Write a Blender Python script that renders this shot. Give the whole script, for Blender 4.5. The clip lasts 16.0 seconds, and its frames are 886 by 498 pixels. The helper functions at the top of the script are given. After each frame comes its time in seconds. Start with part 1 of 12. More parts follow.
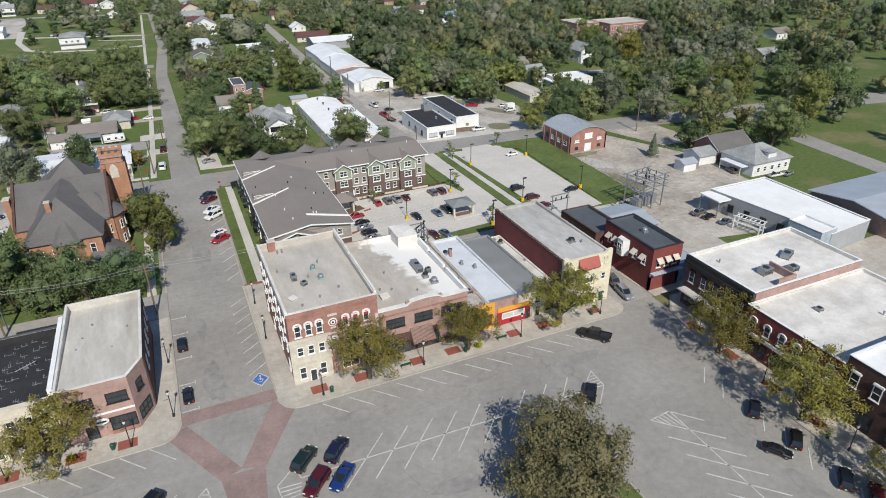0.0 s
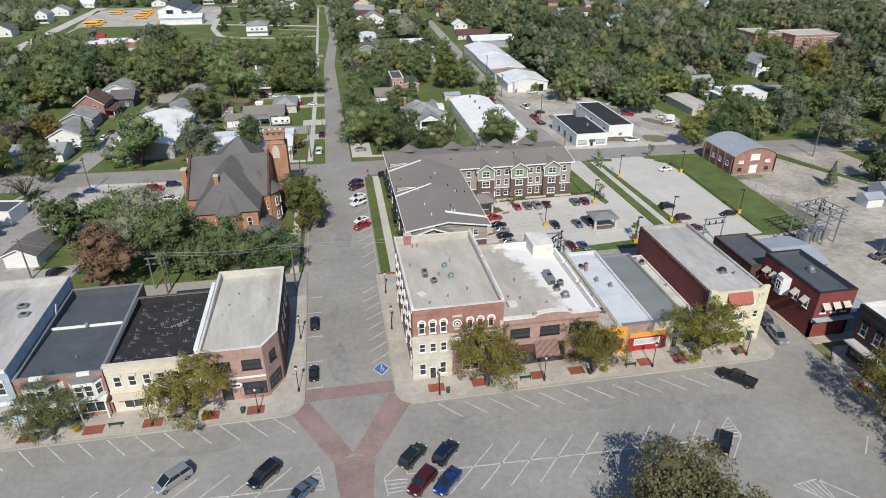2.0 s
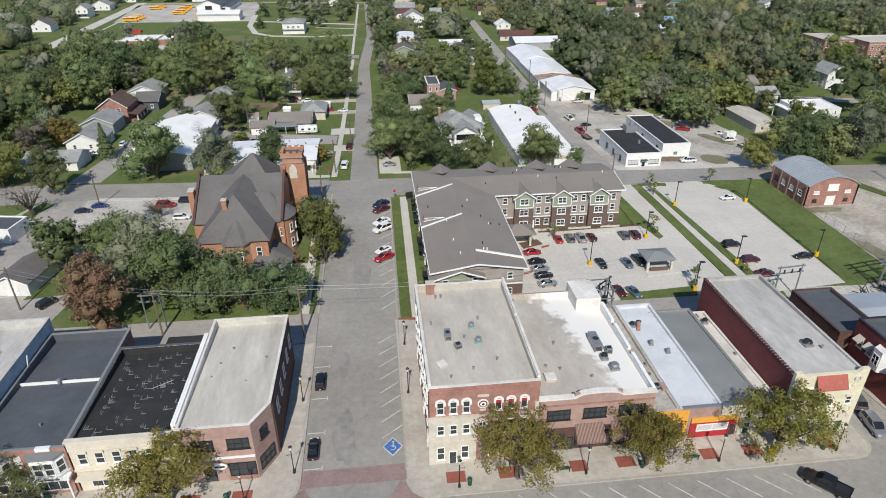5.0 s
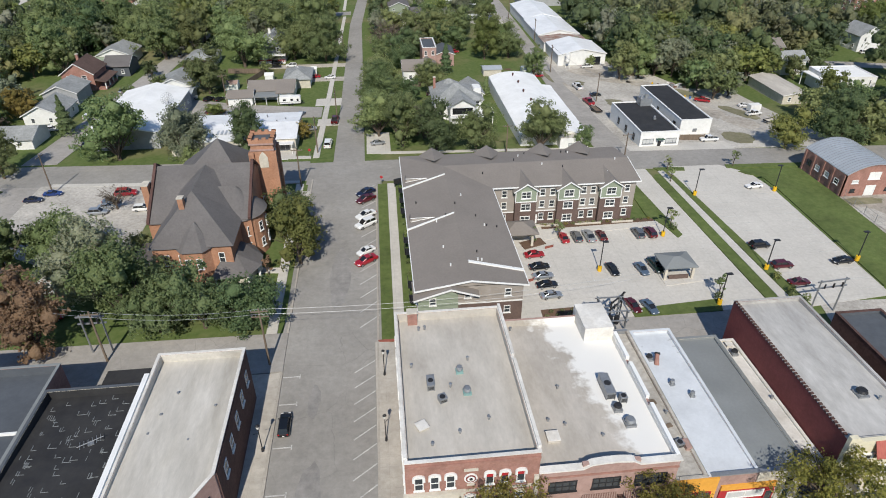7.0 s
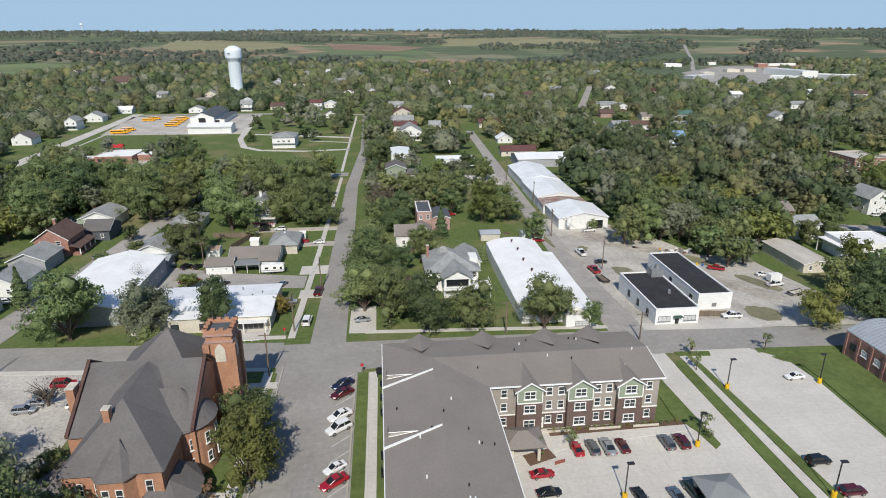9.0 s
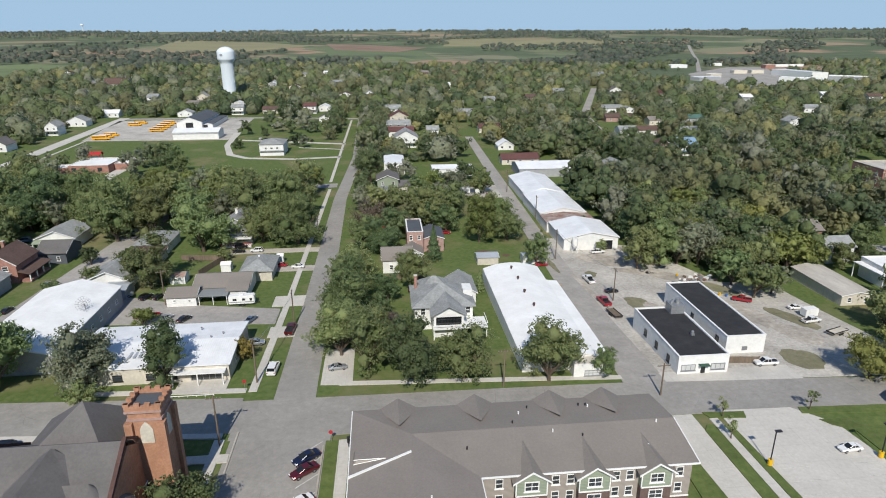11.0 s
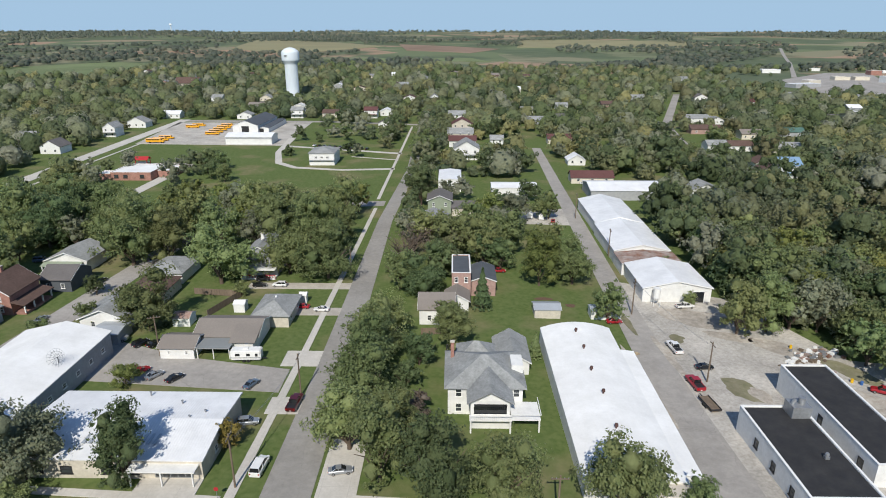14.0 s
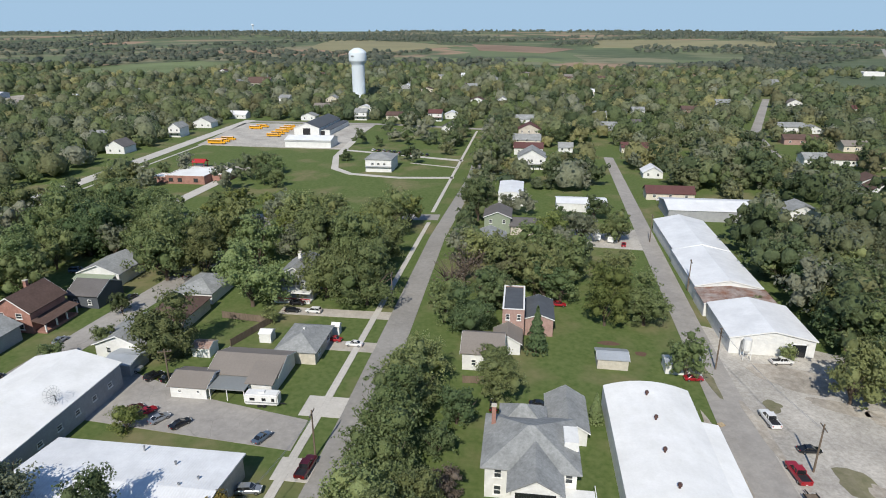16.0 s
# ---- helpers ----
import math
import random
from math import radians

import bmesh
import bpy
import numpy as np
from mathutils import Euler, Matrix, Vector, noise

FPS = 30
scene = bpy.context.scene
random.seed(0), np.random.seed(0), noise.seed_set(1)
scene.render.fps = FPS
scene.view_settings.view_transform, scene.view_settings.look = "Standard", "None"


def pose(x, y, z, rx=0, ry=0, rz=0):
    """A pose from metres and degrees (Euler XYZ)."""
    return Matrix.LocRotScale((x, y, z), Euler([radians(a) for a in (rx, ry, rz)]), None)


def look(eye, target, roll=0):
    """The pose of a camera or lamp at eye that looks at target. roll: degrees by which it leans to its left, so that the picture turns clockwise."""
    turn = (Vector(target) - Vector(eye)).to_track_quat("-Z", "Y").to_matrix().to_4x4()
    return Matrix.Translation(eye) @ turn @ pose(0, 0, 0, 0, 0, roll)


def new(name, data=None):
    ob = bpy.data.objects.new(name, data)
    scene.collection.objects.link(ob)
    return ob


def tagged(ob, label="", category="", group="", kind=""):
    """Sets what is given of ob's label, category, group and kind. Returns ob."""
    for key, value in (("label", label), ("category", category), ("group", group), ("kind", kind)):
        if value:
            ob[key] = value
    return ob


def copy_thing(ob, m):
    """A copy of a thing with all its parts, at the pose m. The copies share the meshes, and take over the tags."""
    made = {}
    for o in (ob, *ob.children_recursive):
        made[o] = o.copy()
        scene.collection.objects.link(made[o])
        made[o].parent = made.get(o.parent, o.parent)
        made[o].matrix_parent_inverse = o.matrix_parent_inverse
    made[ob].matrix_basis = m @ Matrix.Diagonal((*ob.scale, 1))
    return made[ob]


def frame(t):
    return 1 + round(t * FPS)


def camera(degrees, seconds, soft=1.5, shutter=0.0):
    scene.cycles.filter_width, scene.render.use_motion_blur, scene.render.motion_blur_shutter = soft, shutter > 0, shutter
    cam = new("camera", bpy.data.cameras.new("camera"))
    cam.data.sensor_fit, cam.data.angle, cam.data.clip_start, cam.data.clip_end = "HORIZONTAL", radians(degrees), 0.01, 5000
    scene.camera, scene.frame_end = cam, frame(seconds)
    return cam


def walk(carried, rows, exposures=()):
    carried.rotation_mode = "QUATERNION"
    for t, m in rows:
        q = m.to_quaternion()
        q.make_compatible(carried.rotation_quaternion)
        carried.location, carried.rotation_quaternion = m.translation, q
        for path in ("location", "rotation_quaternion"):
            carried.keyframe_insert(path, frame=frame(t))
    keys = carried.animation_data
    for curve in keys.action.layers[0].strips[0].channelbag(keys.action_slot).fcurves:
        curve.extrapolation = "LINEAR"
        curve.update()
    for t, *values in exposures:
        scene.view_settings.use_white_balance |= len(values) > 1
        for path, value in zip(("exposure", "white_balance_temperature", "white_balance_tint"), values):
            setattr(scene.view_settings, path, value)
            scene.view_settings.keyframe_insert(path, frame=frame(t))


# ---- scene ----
K = 1.18  # metres to one unit of the plan below
cam = camera(70.9, 16.0, soft=1.0)
PATH = [
    (0, (-1.493, -4.371, 56.315), (-0.775, -2.76, 55.373), -0.6),
    (0.5, (-1.169, -4.324, 56.167), (-0.538, -2.676, 55.227), -0.6),
    (1, (-1.199, -4.177, 56.191), (-0.596, -2.518, 55.25), -0.5),
    (1.5, (-1.27, -3.47, 56.132), (-0.805, -1.767, 55.193), -0.4),
    (2, (-0.79, -2.453, 56.257), (-0.481, -0.714, 55.317), -0.3),
    (2.5, (-0.298, -0.985, 56.309), (-0.039, 0.761, 55.369), -0.3),
    (3, (0.201, 0.93, 56.323), (0.432, 2.68, 55.383), -0.2),
    (3.5, (0.731, 3.371, 56.418), (0.947, 5.123, 55.477), -0.2),
    (4, (1.464, 6.139, 56.412), (1.668, 7.892, 55.472), -0.2),
    (4.5, (2.137, 9.31, 56.436), (2.336, 11.063, 55.495), -0.2),
    (4.7, (2.413, 10.721, 56.471), (2.609, 12.474, 55.529), -0.2),
    (6.8, (6.336, 26.908, 56.82), (6.513, 28.583, 55.741), -0.2),
    (7, (6.718, 28.535, 56.861), (6.893, 30.209, 55.781), -0.2),
    (7.5, (7.7, 32.67, 56.989), (7.876, 34.365, 55.943), -0.2),
    (8, (8.709, 37.079, 56.991), (8.892, 38.858, 56.096), -0.2),
    (8.5, (9.736, 41.484, 57.071), (9.923, 43.328, 56.321), -0.2),
    (9, (10.711, 45.862, 56.827), (10.9, 47.737, 56.157), -0.2),
    (9.2, (11.102, 47.665, 56.836), (11.292, 49.54, 56.166), -0.3),
    (11.5, (16.155, 69.017, 56.994), (16.336, 70.893, 56.325), -0.2),
    (12, (17.021, 73.678, 57.101), (17.203, 75.554, 56.432), -0.2),
    (12.5, (18.044, 78.577, 57.069), (18.192, 80.457, 56.401), -0.1),
    (13, (19.107, 83.358, 57.097), (19.209, 85.24, 56.43), -0.1),
    (13.5, (19.944, 88.143, 57.03), (20.016, 90.027, 56.364), 0.0),
    (14, (20.99, 93.022, 57.213), (20.96, 94.907, 56.546), -0.0),
    (14.5, (21.963, 97.95, 57.286), (21.781, 99.826, 56.618), -0.0),
    (15, (22.73, 102.844, 57.28), (22.508, 104.716, 56.612), -0.0),
    (15.5, (23.206, 107.495, 57.334), (22.968, 109.366, 56.667), -0.1),
    (16, (23.706, 111.324, 57.423), (23.462, 113.194, 56.755), -0.1),
]
walk(cam, [(t, look(Vector(e) * K, Vector(g) * K, r)) for t, e, g, r in PATH])

# ---- light ----
world = bpy.data.worlds.new("sky")
scene.world = world
world.use_nodes = True
sky = world.node_tree.nodes.new("ShaderNodeTexSky")
sky.sky_type = "NISHITA"
sky.sun_disc = False
sky.sun_elevation = radians(42)
sky.sun_rotation = radians(187)
sky.air_density, sky.dust_density, sky.ozone_density = 0.8, 0.0, 3.0
world.node_tree.nodes["Background"].inputs["Strength"].default_value = 0.148
haze = world.node_tree.nodes.new("ShaderNodeMix")
haze.data_type, haze.blend_type = "RGBA", "DARKEN"
haze.inputs["Factor"].default_value = 1.0
haze.inputs["B"].default_value = (2.55, 3.75, 5.05, 1)
world.node_tree.links.new(sky.outputs[0], haze.inputs["A"])
world.node_tree.links.new(haze.outputs["Result"], world.node_tree.nodes["Background"].inputs[0])
sun = new("sun", bpy.data.lights.new("sun", "SUN"))
sun.data.energy = 5.0
sun.data.angle = radians(0.5)
sun.data.color = (1.0, 0.945, 0.845)
sun.matrix_world = look((0, 0, 120), (0.12 * 90, 90, 120 - 82))


# ---- terrain height ----
def ease(a, b, v):
    u = min(1.0, max(0.0, (v - a) / (b - a)))
    return u * u * (3 - 2 * u)


RISE = 43.0


def gz(x, y):
    """Height of the ground: level round the square, a little lower to the north and east, rising far off."""
    z = -1.2 * ease(140, 200, y) - 0.9 * ease(30, 75, x) * ease(140, 190, y) + RISE * ease(900, 4060, y)
    if y > 700:
        k = ease(700, 1600, y) * (1 - ease(2800, 3900, y))
        z += k * (4 * math.sin(x / 310 + y / 500) + 3 * math.sin(y / 260 - x / 700))
    return z


# ---- materials ----
def mat(name, c1, c2=None, scale=1.0, rough=0.85, bump=0.0, bump_scale=None, metal=0.0, stain=0.25, stain_scale=0.08, spec=0.3,
        vary=0.0, ribs=0.0, rib_axis="X", stretch=(1, 1, 1), coat=0.0):
    """A surface of two mixed colours with fine grain, broad stains and relief."""
    m = bpy.data.materials.new(name)
    m.use_nodes = True
    nt = m.node_tree
    n, link = nt.nodes, nt.links.new
    bs = n["Principled BSDF"]
    c2 = c2 or tuple(v * 0.8 for v in c1)
    geo = n.new("ShaderNodeNewGeometry")
    mp = n.new("ShaderNodeMapping")
    mp.inputs["Scale"].default_value = stretch
    link(geo.outputs["Position"], mp.inputs[0])
    no = n.new("ShaderNodeTexNoise")
    no.inputs["Scale"].default_value = scale
    no.inputs["Detail"].default_value = 6
    no.inputs["Roughness"].default_value = 0.65
    link(mp.outputs[0], no.inputs["Vector"])
    mix = n.new("ShaderNodeMix")
    mix.data_type = "RGBA"
    mix.inputs["A"].default_value = (*c1, 1)
    mix.inputs["B"].default_value = (*c2, 1)
    ramp = n.new("ShaderNodeMapRange")
    ramp.inputs[1].default_value, ramp.inputs[2].default_value = 0.32, 0.68
    link(no.outputs["Fac"], ramp.inputs[0])
    link(ramp.outputs[0], mix.inputs["Factor"])
    st = n.new("ShaderNodeTexNoise")
    st.inputs["Scale"].default_value = stain_scale
    st.inputs["Detail"].default_value = 5
    st.inputs["Roughness"].default_value = 0.7
    link(mp.outputs[0], st.inputs["Vector"])
    sr = n.new("ShaderNodeMapRange")
    sr.inputs[1].default_value, sr.inputs[2].default_value = 0.3, 0.7
    sr.inputs[3].default_value, sr.inputs[4].default_value = 1 - stain, 1 + stain * 0.35
    link(st.outputs["Fac"], sr.inputs[0])
    mul = n.new("ShaderNodeMix")
    mul.data_type, mul.blend_type = "RGBA", "MULTIPLY"
    mul.inputs["Factor"].default_value = 1
    link(mix.outputs["Result"], mul.inputs["A"])
    link(sr.outputs[0], mul.inputs["B"])
    fine = n.new("ShaderNodeTexNoise")
    fine.inputs["Scale"].default_value = 2.6
    fine.inputs["Detail"].default_value = 6
    fine.inputs["Roughness"].default_value = 0.75
    link(mp.outputs[0], fine.inputs["Vector"])
    fr = n.new("ShaderNodeMapRange")
    fr.inputs[1].default_value, fr.inputs[2].default_value = 0.3, 0.7
    fr.inputs[3].default_value, fr.inputs[4].default_value = 1 - 0.35 * stain, 1 + 0.25 * stain
    link(fine.outputs["Fac"], fr.inputs[0])
    speck = n.new("ShaderNodeMix")
    speck.data_type, speck.blend_type = "RGBA", "MULTIPLY"
    speck.inputs["Factor"].default_value = 1
    link(mul.outputs["Result"], speck.inputs["A"])
    link(fr.outputs[0], speck.inputs["B"])
    out = speck.outputs["Result"]
    if vary:
        info = n.new("ShaderNodeObjectInfo")
        hs = n.new("ShaderNodeHueSaturation")
        vr = n.new("ShaderNodeMapRange")
        vr.inputs[3].default_value, vr.inputs[4].default_value = 1 - vary, 1 + vary
        link(info.outputs["Random"], vr.inputs[0])
        link(vr.outputs[0], hs.inputs["Value"])
        link(out, hs.inputs["Color"])
        out = hs.outputs[0]
    link(out, bs.inputs["Base Color"])
    bs.inputs["Roughness"].default_value = rough
    bs.inputs["Metallic"].default_value = metal
    bs.inputs["Specular IOR Level"].default_value = spec
    bs.inputs["Coat Weight"].default_value = coat
    height = None
    if bump:
        height = no.outputs["Fac"]
        if bump_scale:
            nb = n.new("ShaderNodeTexNoise")
            nb.inputs["Scale"].default_value = bump_scale
            nb.inputs["Detail"].default_value = 4
            link(mp.outputs[0], nb.inputs["Vector"])
            height = nb.outputs["Fac"]
    if ribs:
        wv = n.new("ShaderNodeTexWave")
        wv.bands_direction = rib_axis
        wv.inputs["Scale"].default_value = 0.314 / ribs
        link(geo.outputs["Position"], wv.inputs["Vector"])
        height = wv.outputs["Fac"]
        bump = bump or 0.4
    if height is not None:
        bp = n.new("ShaderNodeBump")
        bp.inputs["Strength"].default_value = bump
        bp.inputs["Distance"].default_value = 0.06
        link(height, bp.inputs["Height"])
        link(bp.outputs[0], bs.inputs["Normal"])
    return m


def leaf_mat(name, c1, c2, vary=0.25):
    """Foliage: two greens mixed leaf by leaf, some light passing through."""
    m = bpy.data.materials.new(name)
    m.use_nodes = True
    nt = m.node_tree
    n, link = nt.nodes, nt.links.new
    geo = n.new("ShaderNodeNewGeometry")
    mix = n.new("ShaderNodeMix")
    mix.data_type = "RGBA"
    mix.inputs["A"].default_value = (*c1, 1)
    mix.inputs["B"].default_value = (*c2, 1)
    link(geo.outputs["Random Per Island"], mix.inputs["Factor"])
    info = n.new("ShaderNodeObjectInfo")
    hs = n.new("ShaderNodeHueSaturation")
    vr = n.new("ShaderNodeMapRange")
    vr.inputs[3].default_value, vr.inputs[4].default_value = 1 - vary, 1 + vary
    link(info.outputs["Random"], vr.inputs[0])
    link(vr.outputs[0], hs.inputs["Value"])
    hr = n.new("ShaderNodeMapRange")
    hr.inputs[3].default_value, hr.inputs[4].default_value = 0.475, 0.515
    frac = n.new("ShaderNodeMath")
    frac.operation = "FRACT"
    m7 = n.new("ShaderNodeMath")
    m7.operation = "MULTIPLY"
    m7.inputs[1].default_value = 7.3
    link(info.outputs["Random"], m7.inputs[0])
    link(m7.outputs[0], frac.inputs[0])
    link(frac.outputs[0], hr.inputs[0])
    link(hr.outputs[0], hs.inputs["Hue"])
    link(mix.outputs["Result"], hs.inputs["Color"])
    bs = n["Principled BSDF"]
    link(hs.outputs[0], bs.inputs["Base Color"])
    bs.inputs["Roughness"].default_value = 0.6
    bs.inputs["Specular IOR Level"].default_value = 0.25
    grain = n.new("ShaderNodeTexNoise")
    grain.inputs["Scale"].default_value = 1.6
    grain.inputs["Detail"].default_value = 4
    grain.inputs["Roughness"].default_value = 0.75
    link(geo.outputs["Position"], grain.inputs["Vector"])
    bump = n.new("ShaderNodeBump")
    bump.inputs["Strength"].default_value = 0.9
    bump.inputs["Distance"].default_value = 0.7
    link(grain.outputs["Fac"], bump.inputs["Height"])
    link(bump.outputs[0], bs.inputs["Normal"])
    tr = n.new("ShaderNodeBsdfTranslucent")
    link(hs.outputs[0], tr.inputs[0])
    ms = n.new("ShaderNodeMixShader")
    ms.inputs[0].default_value = 0.4
    link(bs.outputs[0], ms.inputs[1])
    link(tr.outputs[0], ms.inputs[2])
    link(ms.outputs[0], n["Material Output"].inputs[0])
    return m


def crazed(m, scale, width, dark, grid=0.0):
    """Adds cracks or sawn joints to a hard surface."""
    nt = m.node_tree
    n, link = nt.nodes, nt.links.new
    geo = n.new("ShaderNodeNewGeometry")
    wob = n.new("ShaderNodeTexNoise")
    wob.inputs["Scale"].default_value = 0.5
    wob.inputs["Detail"].default_value = 5
    link(geo.outputs["Position"], wob.inputs["Vector"])
    old = n["Principled BSDF"].inputs["Base Color"].links[0].from_socket
    r = n.new("ShaderNodeMapRange")
    r.inputs[1].default_value, r.inputs[2].default_value = 0.0, width
    r.inputs[3].default_value, r.inputs[4].default_value = 1.0, 0.0
    if grid:
        br = n.new("ShaderNodeTexBrick")
        br.offset = 0.0
        br.inputs["Scale"].default_value = 1.0
        br.inputs["Brick Width"].default_value = grid
        br.inputs["Row Height"].default_value = grid
        br.inputs["Mortar Size"].default_value = width
        br.inputs["Mortar Smooth"].default_value = 0.3
        link(geo.outputs["Position"], br.inputs["Vector"])
        fac = br.outputs["Fac"]
    else:
        add = n.new("ShaderNodeMix")
        add.data_type = "RGBA"
        add.blend_type = "ADD"
        add.inputs["Factor"].default_value = 3.0
        link(geo.outputs["Position"], add.inputs["A"])
        link(wob.outputs["Color"], add.inputs["B"])
        vo = n.new("ShaderNodeTexVoronoi")
        vo.feature = "DISTANCE_TO_EDGE"
        vo.inputs["Scale"].default_value = scale
        link(add.outputs["Result"], vo.inputs["Vector"])
        link(vo.outputs["Distance"], r.inputs[0])
        gate = n.new("ShaderNodeMapRange")
        gate.inputs[1].default_value, gate.inputs[2].default_value = 0.42, 0.6
        big = n.new("ShaderNodeTexNoise")
        big.inputs["Scale"].default_value = 0.07
        link(geo.outputs["Position"], big.inputs["Vector"])
        link(big.outputs["Fac"], gate.inputs[0])
        mul = n.new("ShaderNodeMath")
        mul.operation = "MULTIPLY"
        link(r.outputs[0], mul.inputs[0])
        link(gate.outputs[0], mul.inputs[1])
        fac = mul.outputs[0]
    k = n.new("ShaderNodeMix")
    k.data_type, k.blend_type = "RGBA", "MULTIPLY"
    link(fac, k.inputs["Factor"])
    link(old, k.inputs["A"])
    k.inputs["B"].default_value = (dark, dark, dark, 1)
    link(k.outputs["Result"], n["Principled BSDF"].inputs["Base Color"])
    return m


ASPHALT = mat("asphalt", (0.26, 0.248, 0.228), (0.318, 0.302, 0.278), 0.9, 0.92, 0.15, 9, stain=0.22, stain_scale=0.06)
ASPHALT_OLD = mat("worn_asphalt", (0.3, 0.283, 0.26), (0.37, 0.348, 0.32), 0.7, 0.92, 0.15, 9, stain=0.25, stain_scale=0.05)
ASPHALT_TAR = mat("patched_asphalt", (0.235, 0.225, 0.213), (0.29, 0.276, 0.26), 0.8, 0.92, 0.15, 9, stain=0.2, stain_scale=0.2)
CONCRETE = mat("concrete", (0.48, 0.455, 0.41), (0.54, 0.515, 0.47), 1.3, 0.9, 0.1, 8, stain=0.14, stain_scale=0.09)
crazed(ASPHALT, 0.11, 0.007, 0.8)
crazed(ASPHALT_OLD, 0.2, 0.012, 0.76)
crazed(CONCRETE, 0, 0.035, 0.84, 4.4)
WALKWAY = mat("pavement_concrete", (0.4, 0.365, 0.315), (0.48, 0.445, 0.39), 1.1, 0.9, 0.1, 8, stain=0.25, stain_scale=0.15)
crazed(WALKWAY, 0, 0.025, 0.86, 1.6)
KERB = mat("kerb_concrete", (0.42, 0.39, 0.34), (0.34, 0.31, 0.27), 2.5, 0.9, 0.1, 8, stain=0.2)
PAVER = mat("red_pavers", (0.30, 0.10, 0.07), (0.24, 0.075, 0.055), 3.0, 0.9, 0.2, 12, stain=0.25, stain_scale=0.4)
BAND = mat("faded_red_pavers", (0.3, 0.225, 0.205), (0.265, 0.185, 0.168), 2.0, 0.92, 0.2, 12, stain=0.3, stain_scale=0.2)
PAINT = mat("road_paint", (0.62, 0.61, 0.58), (0.42, 0.41, 0.39), 5.0, 0.8, stain=0.35, stain_scale=0.6)
PAINT_BLUE = mat("blue_road_paint", (0.06, 0.16, 0.42), (0.05, 0.13, 0.35), 4.0, 0.8)
GRAVEL = mat("gravel", (0.55, 0.52, 0.47), (0.38, 0.355, 0.315), 1.4, 0.95, 0.4, 12, stain=0.38, stain_scale=0.07)
DIRT = mat("packed_dirt", (0.34, 0.3, 0.25), (0.5, 0.46, 0.4), 0.8, 0.95, 0.3, 7, stain=0.42, stain_scale=0.09)
GRASS = mat("mown_grass", (0.082, 0.118, 0.03), (0.128, 0.16, 0.05), 0.9, 0.95, 0.5, 14, stain=0.35, stain_scale=0.09)
GRASS_DRY = mat("rough_grass", (0.175, 0.172, 0.095), (0.25, 0.228, 0.155), 0.6, 0.95, 0.5, 12, stain=0.35, stain_scale=0.1)
BRICK_RED = mat("red_brick", (0.37, 0.205, 0.165), (0.3, 0.155, 0.122), 2.2, 0.9, 0.3, 16, stain=0.3, stain_scale=0.5)
BRICK_PINK = mat("faded_pink_brick", (0.405, 0.275, 0.24), (0.34, 0.222, 0.19), 2.0, 0.9, 0.3, 16, stain=0.25, stain_scale=0.4)
BRICK_BROWN = mat("brown_brick", (0.15, 0.105, 0.09), (0.115, 0.08, 0.07), 3.0, 0.9, 0.3, 16, stain=0.2, stain_scale=0.6)
BRICK_ORANGE = mat("orange_brick", (0.43, 0.235, 0.15), (0.35, 0.18, 0.11), 2.4, 0.9, 0.3, 16, stain=0.25, stain_scale=0.4)
BRICK_DARK = mat("maroon_painted_brick", (0.225, 0.062, 0.056), (0.18, 0.048, 0.044), 2.2, 0.8, 0.3, 16, stain=0.2, stain_scale=0.4)
# dark brick; on the corner shop's side wall the darkness stands for shade
BRICK_SIDE = mat("dark_weathered_and_shaded_brick", (0.115, 0.066, 0.056), (0.085, 0.046, 0.04), 2.2, 0.9, 0.3, 16, stain=0.35, stain_scale=0.35)
LIMESTONE = mat("limestone", (0.58, 0.54, 0.46), (0.5, 0.46, 0.385), 1.8, 0.85, 0.2, 8, stain=0.2, stain_scale=0.5)
CREAM = mat("cream_paint", (0.64, 0.59, 0.49), (0.56, 0.51, 0.42), 1.4, 0.8, 0.1, 9, stain=0.15, stain_scale=0.5)
YELLOWC = mat("pale_yellow_stucco", (0.67, 0.62, 0.46), (0.6, 0.55, 0.41), 1.4, 0.85, 0.1, 9, stain=0.15, stain_scale=0.5)
WHITE = mat("white_paint", (0.74, 0.74, 0.72), (0.66, 0.66, 0.64), 1.2, 0.7, 0.05, 9, stain=0.12, stain_scale=0.5)
WHITE_SIDING = mat("white_siding", (0.72, 0.72, 0.70), (0.65, 0.65, 0.635), 1.0, 0.7, stain=0.12, stain_scale=0.4, ribs=0.2, rib_axis="Z")
BLUEWALL = mat("pale_blue_render", (0.4, 0.46, 0.51), (0.34, 0.4, 0.455), 1.0, 0.85, 0.1, 8, stain=0.3, stain_scale=0.4)
GREYWALL = mat("grey_siding", (0.36, 0.37, 0.38), (0.30, 0.31, 0.32), 1.0, 0.8, stain=0.15, ribs=0.2, rib_axis="Z")
TAN_SIDING = mat("taupe_siding", (0.33, 0.295, 0.26), (0.29, 0.26, 0.23), 1.0, 0.8, stain=0.08, ribs=0.2, rib_axis="Z")
GREEN_SIDING = mat("sage_shingle_siding", (0.27, 0.31, 0.235), (0.23, 0.27, 0.20), 1.5, 0.85, stain=0.1, ribs=0.25, rib_axis="Z")
TRIM = mat("white_trim", (0.76, 0.76, 0.74), (0.70, 0.70, 0.68), 2, 0.6, stain=0.08)
ROOF_WHITE = mat("white_membrane", (0.72, 0.7, 0.66), (0.58, 0.55, 0.5), 0.35, 0.8, 0.05, 6, stain=0.3, stain_scale=0.12)
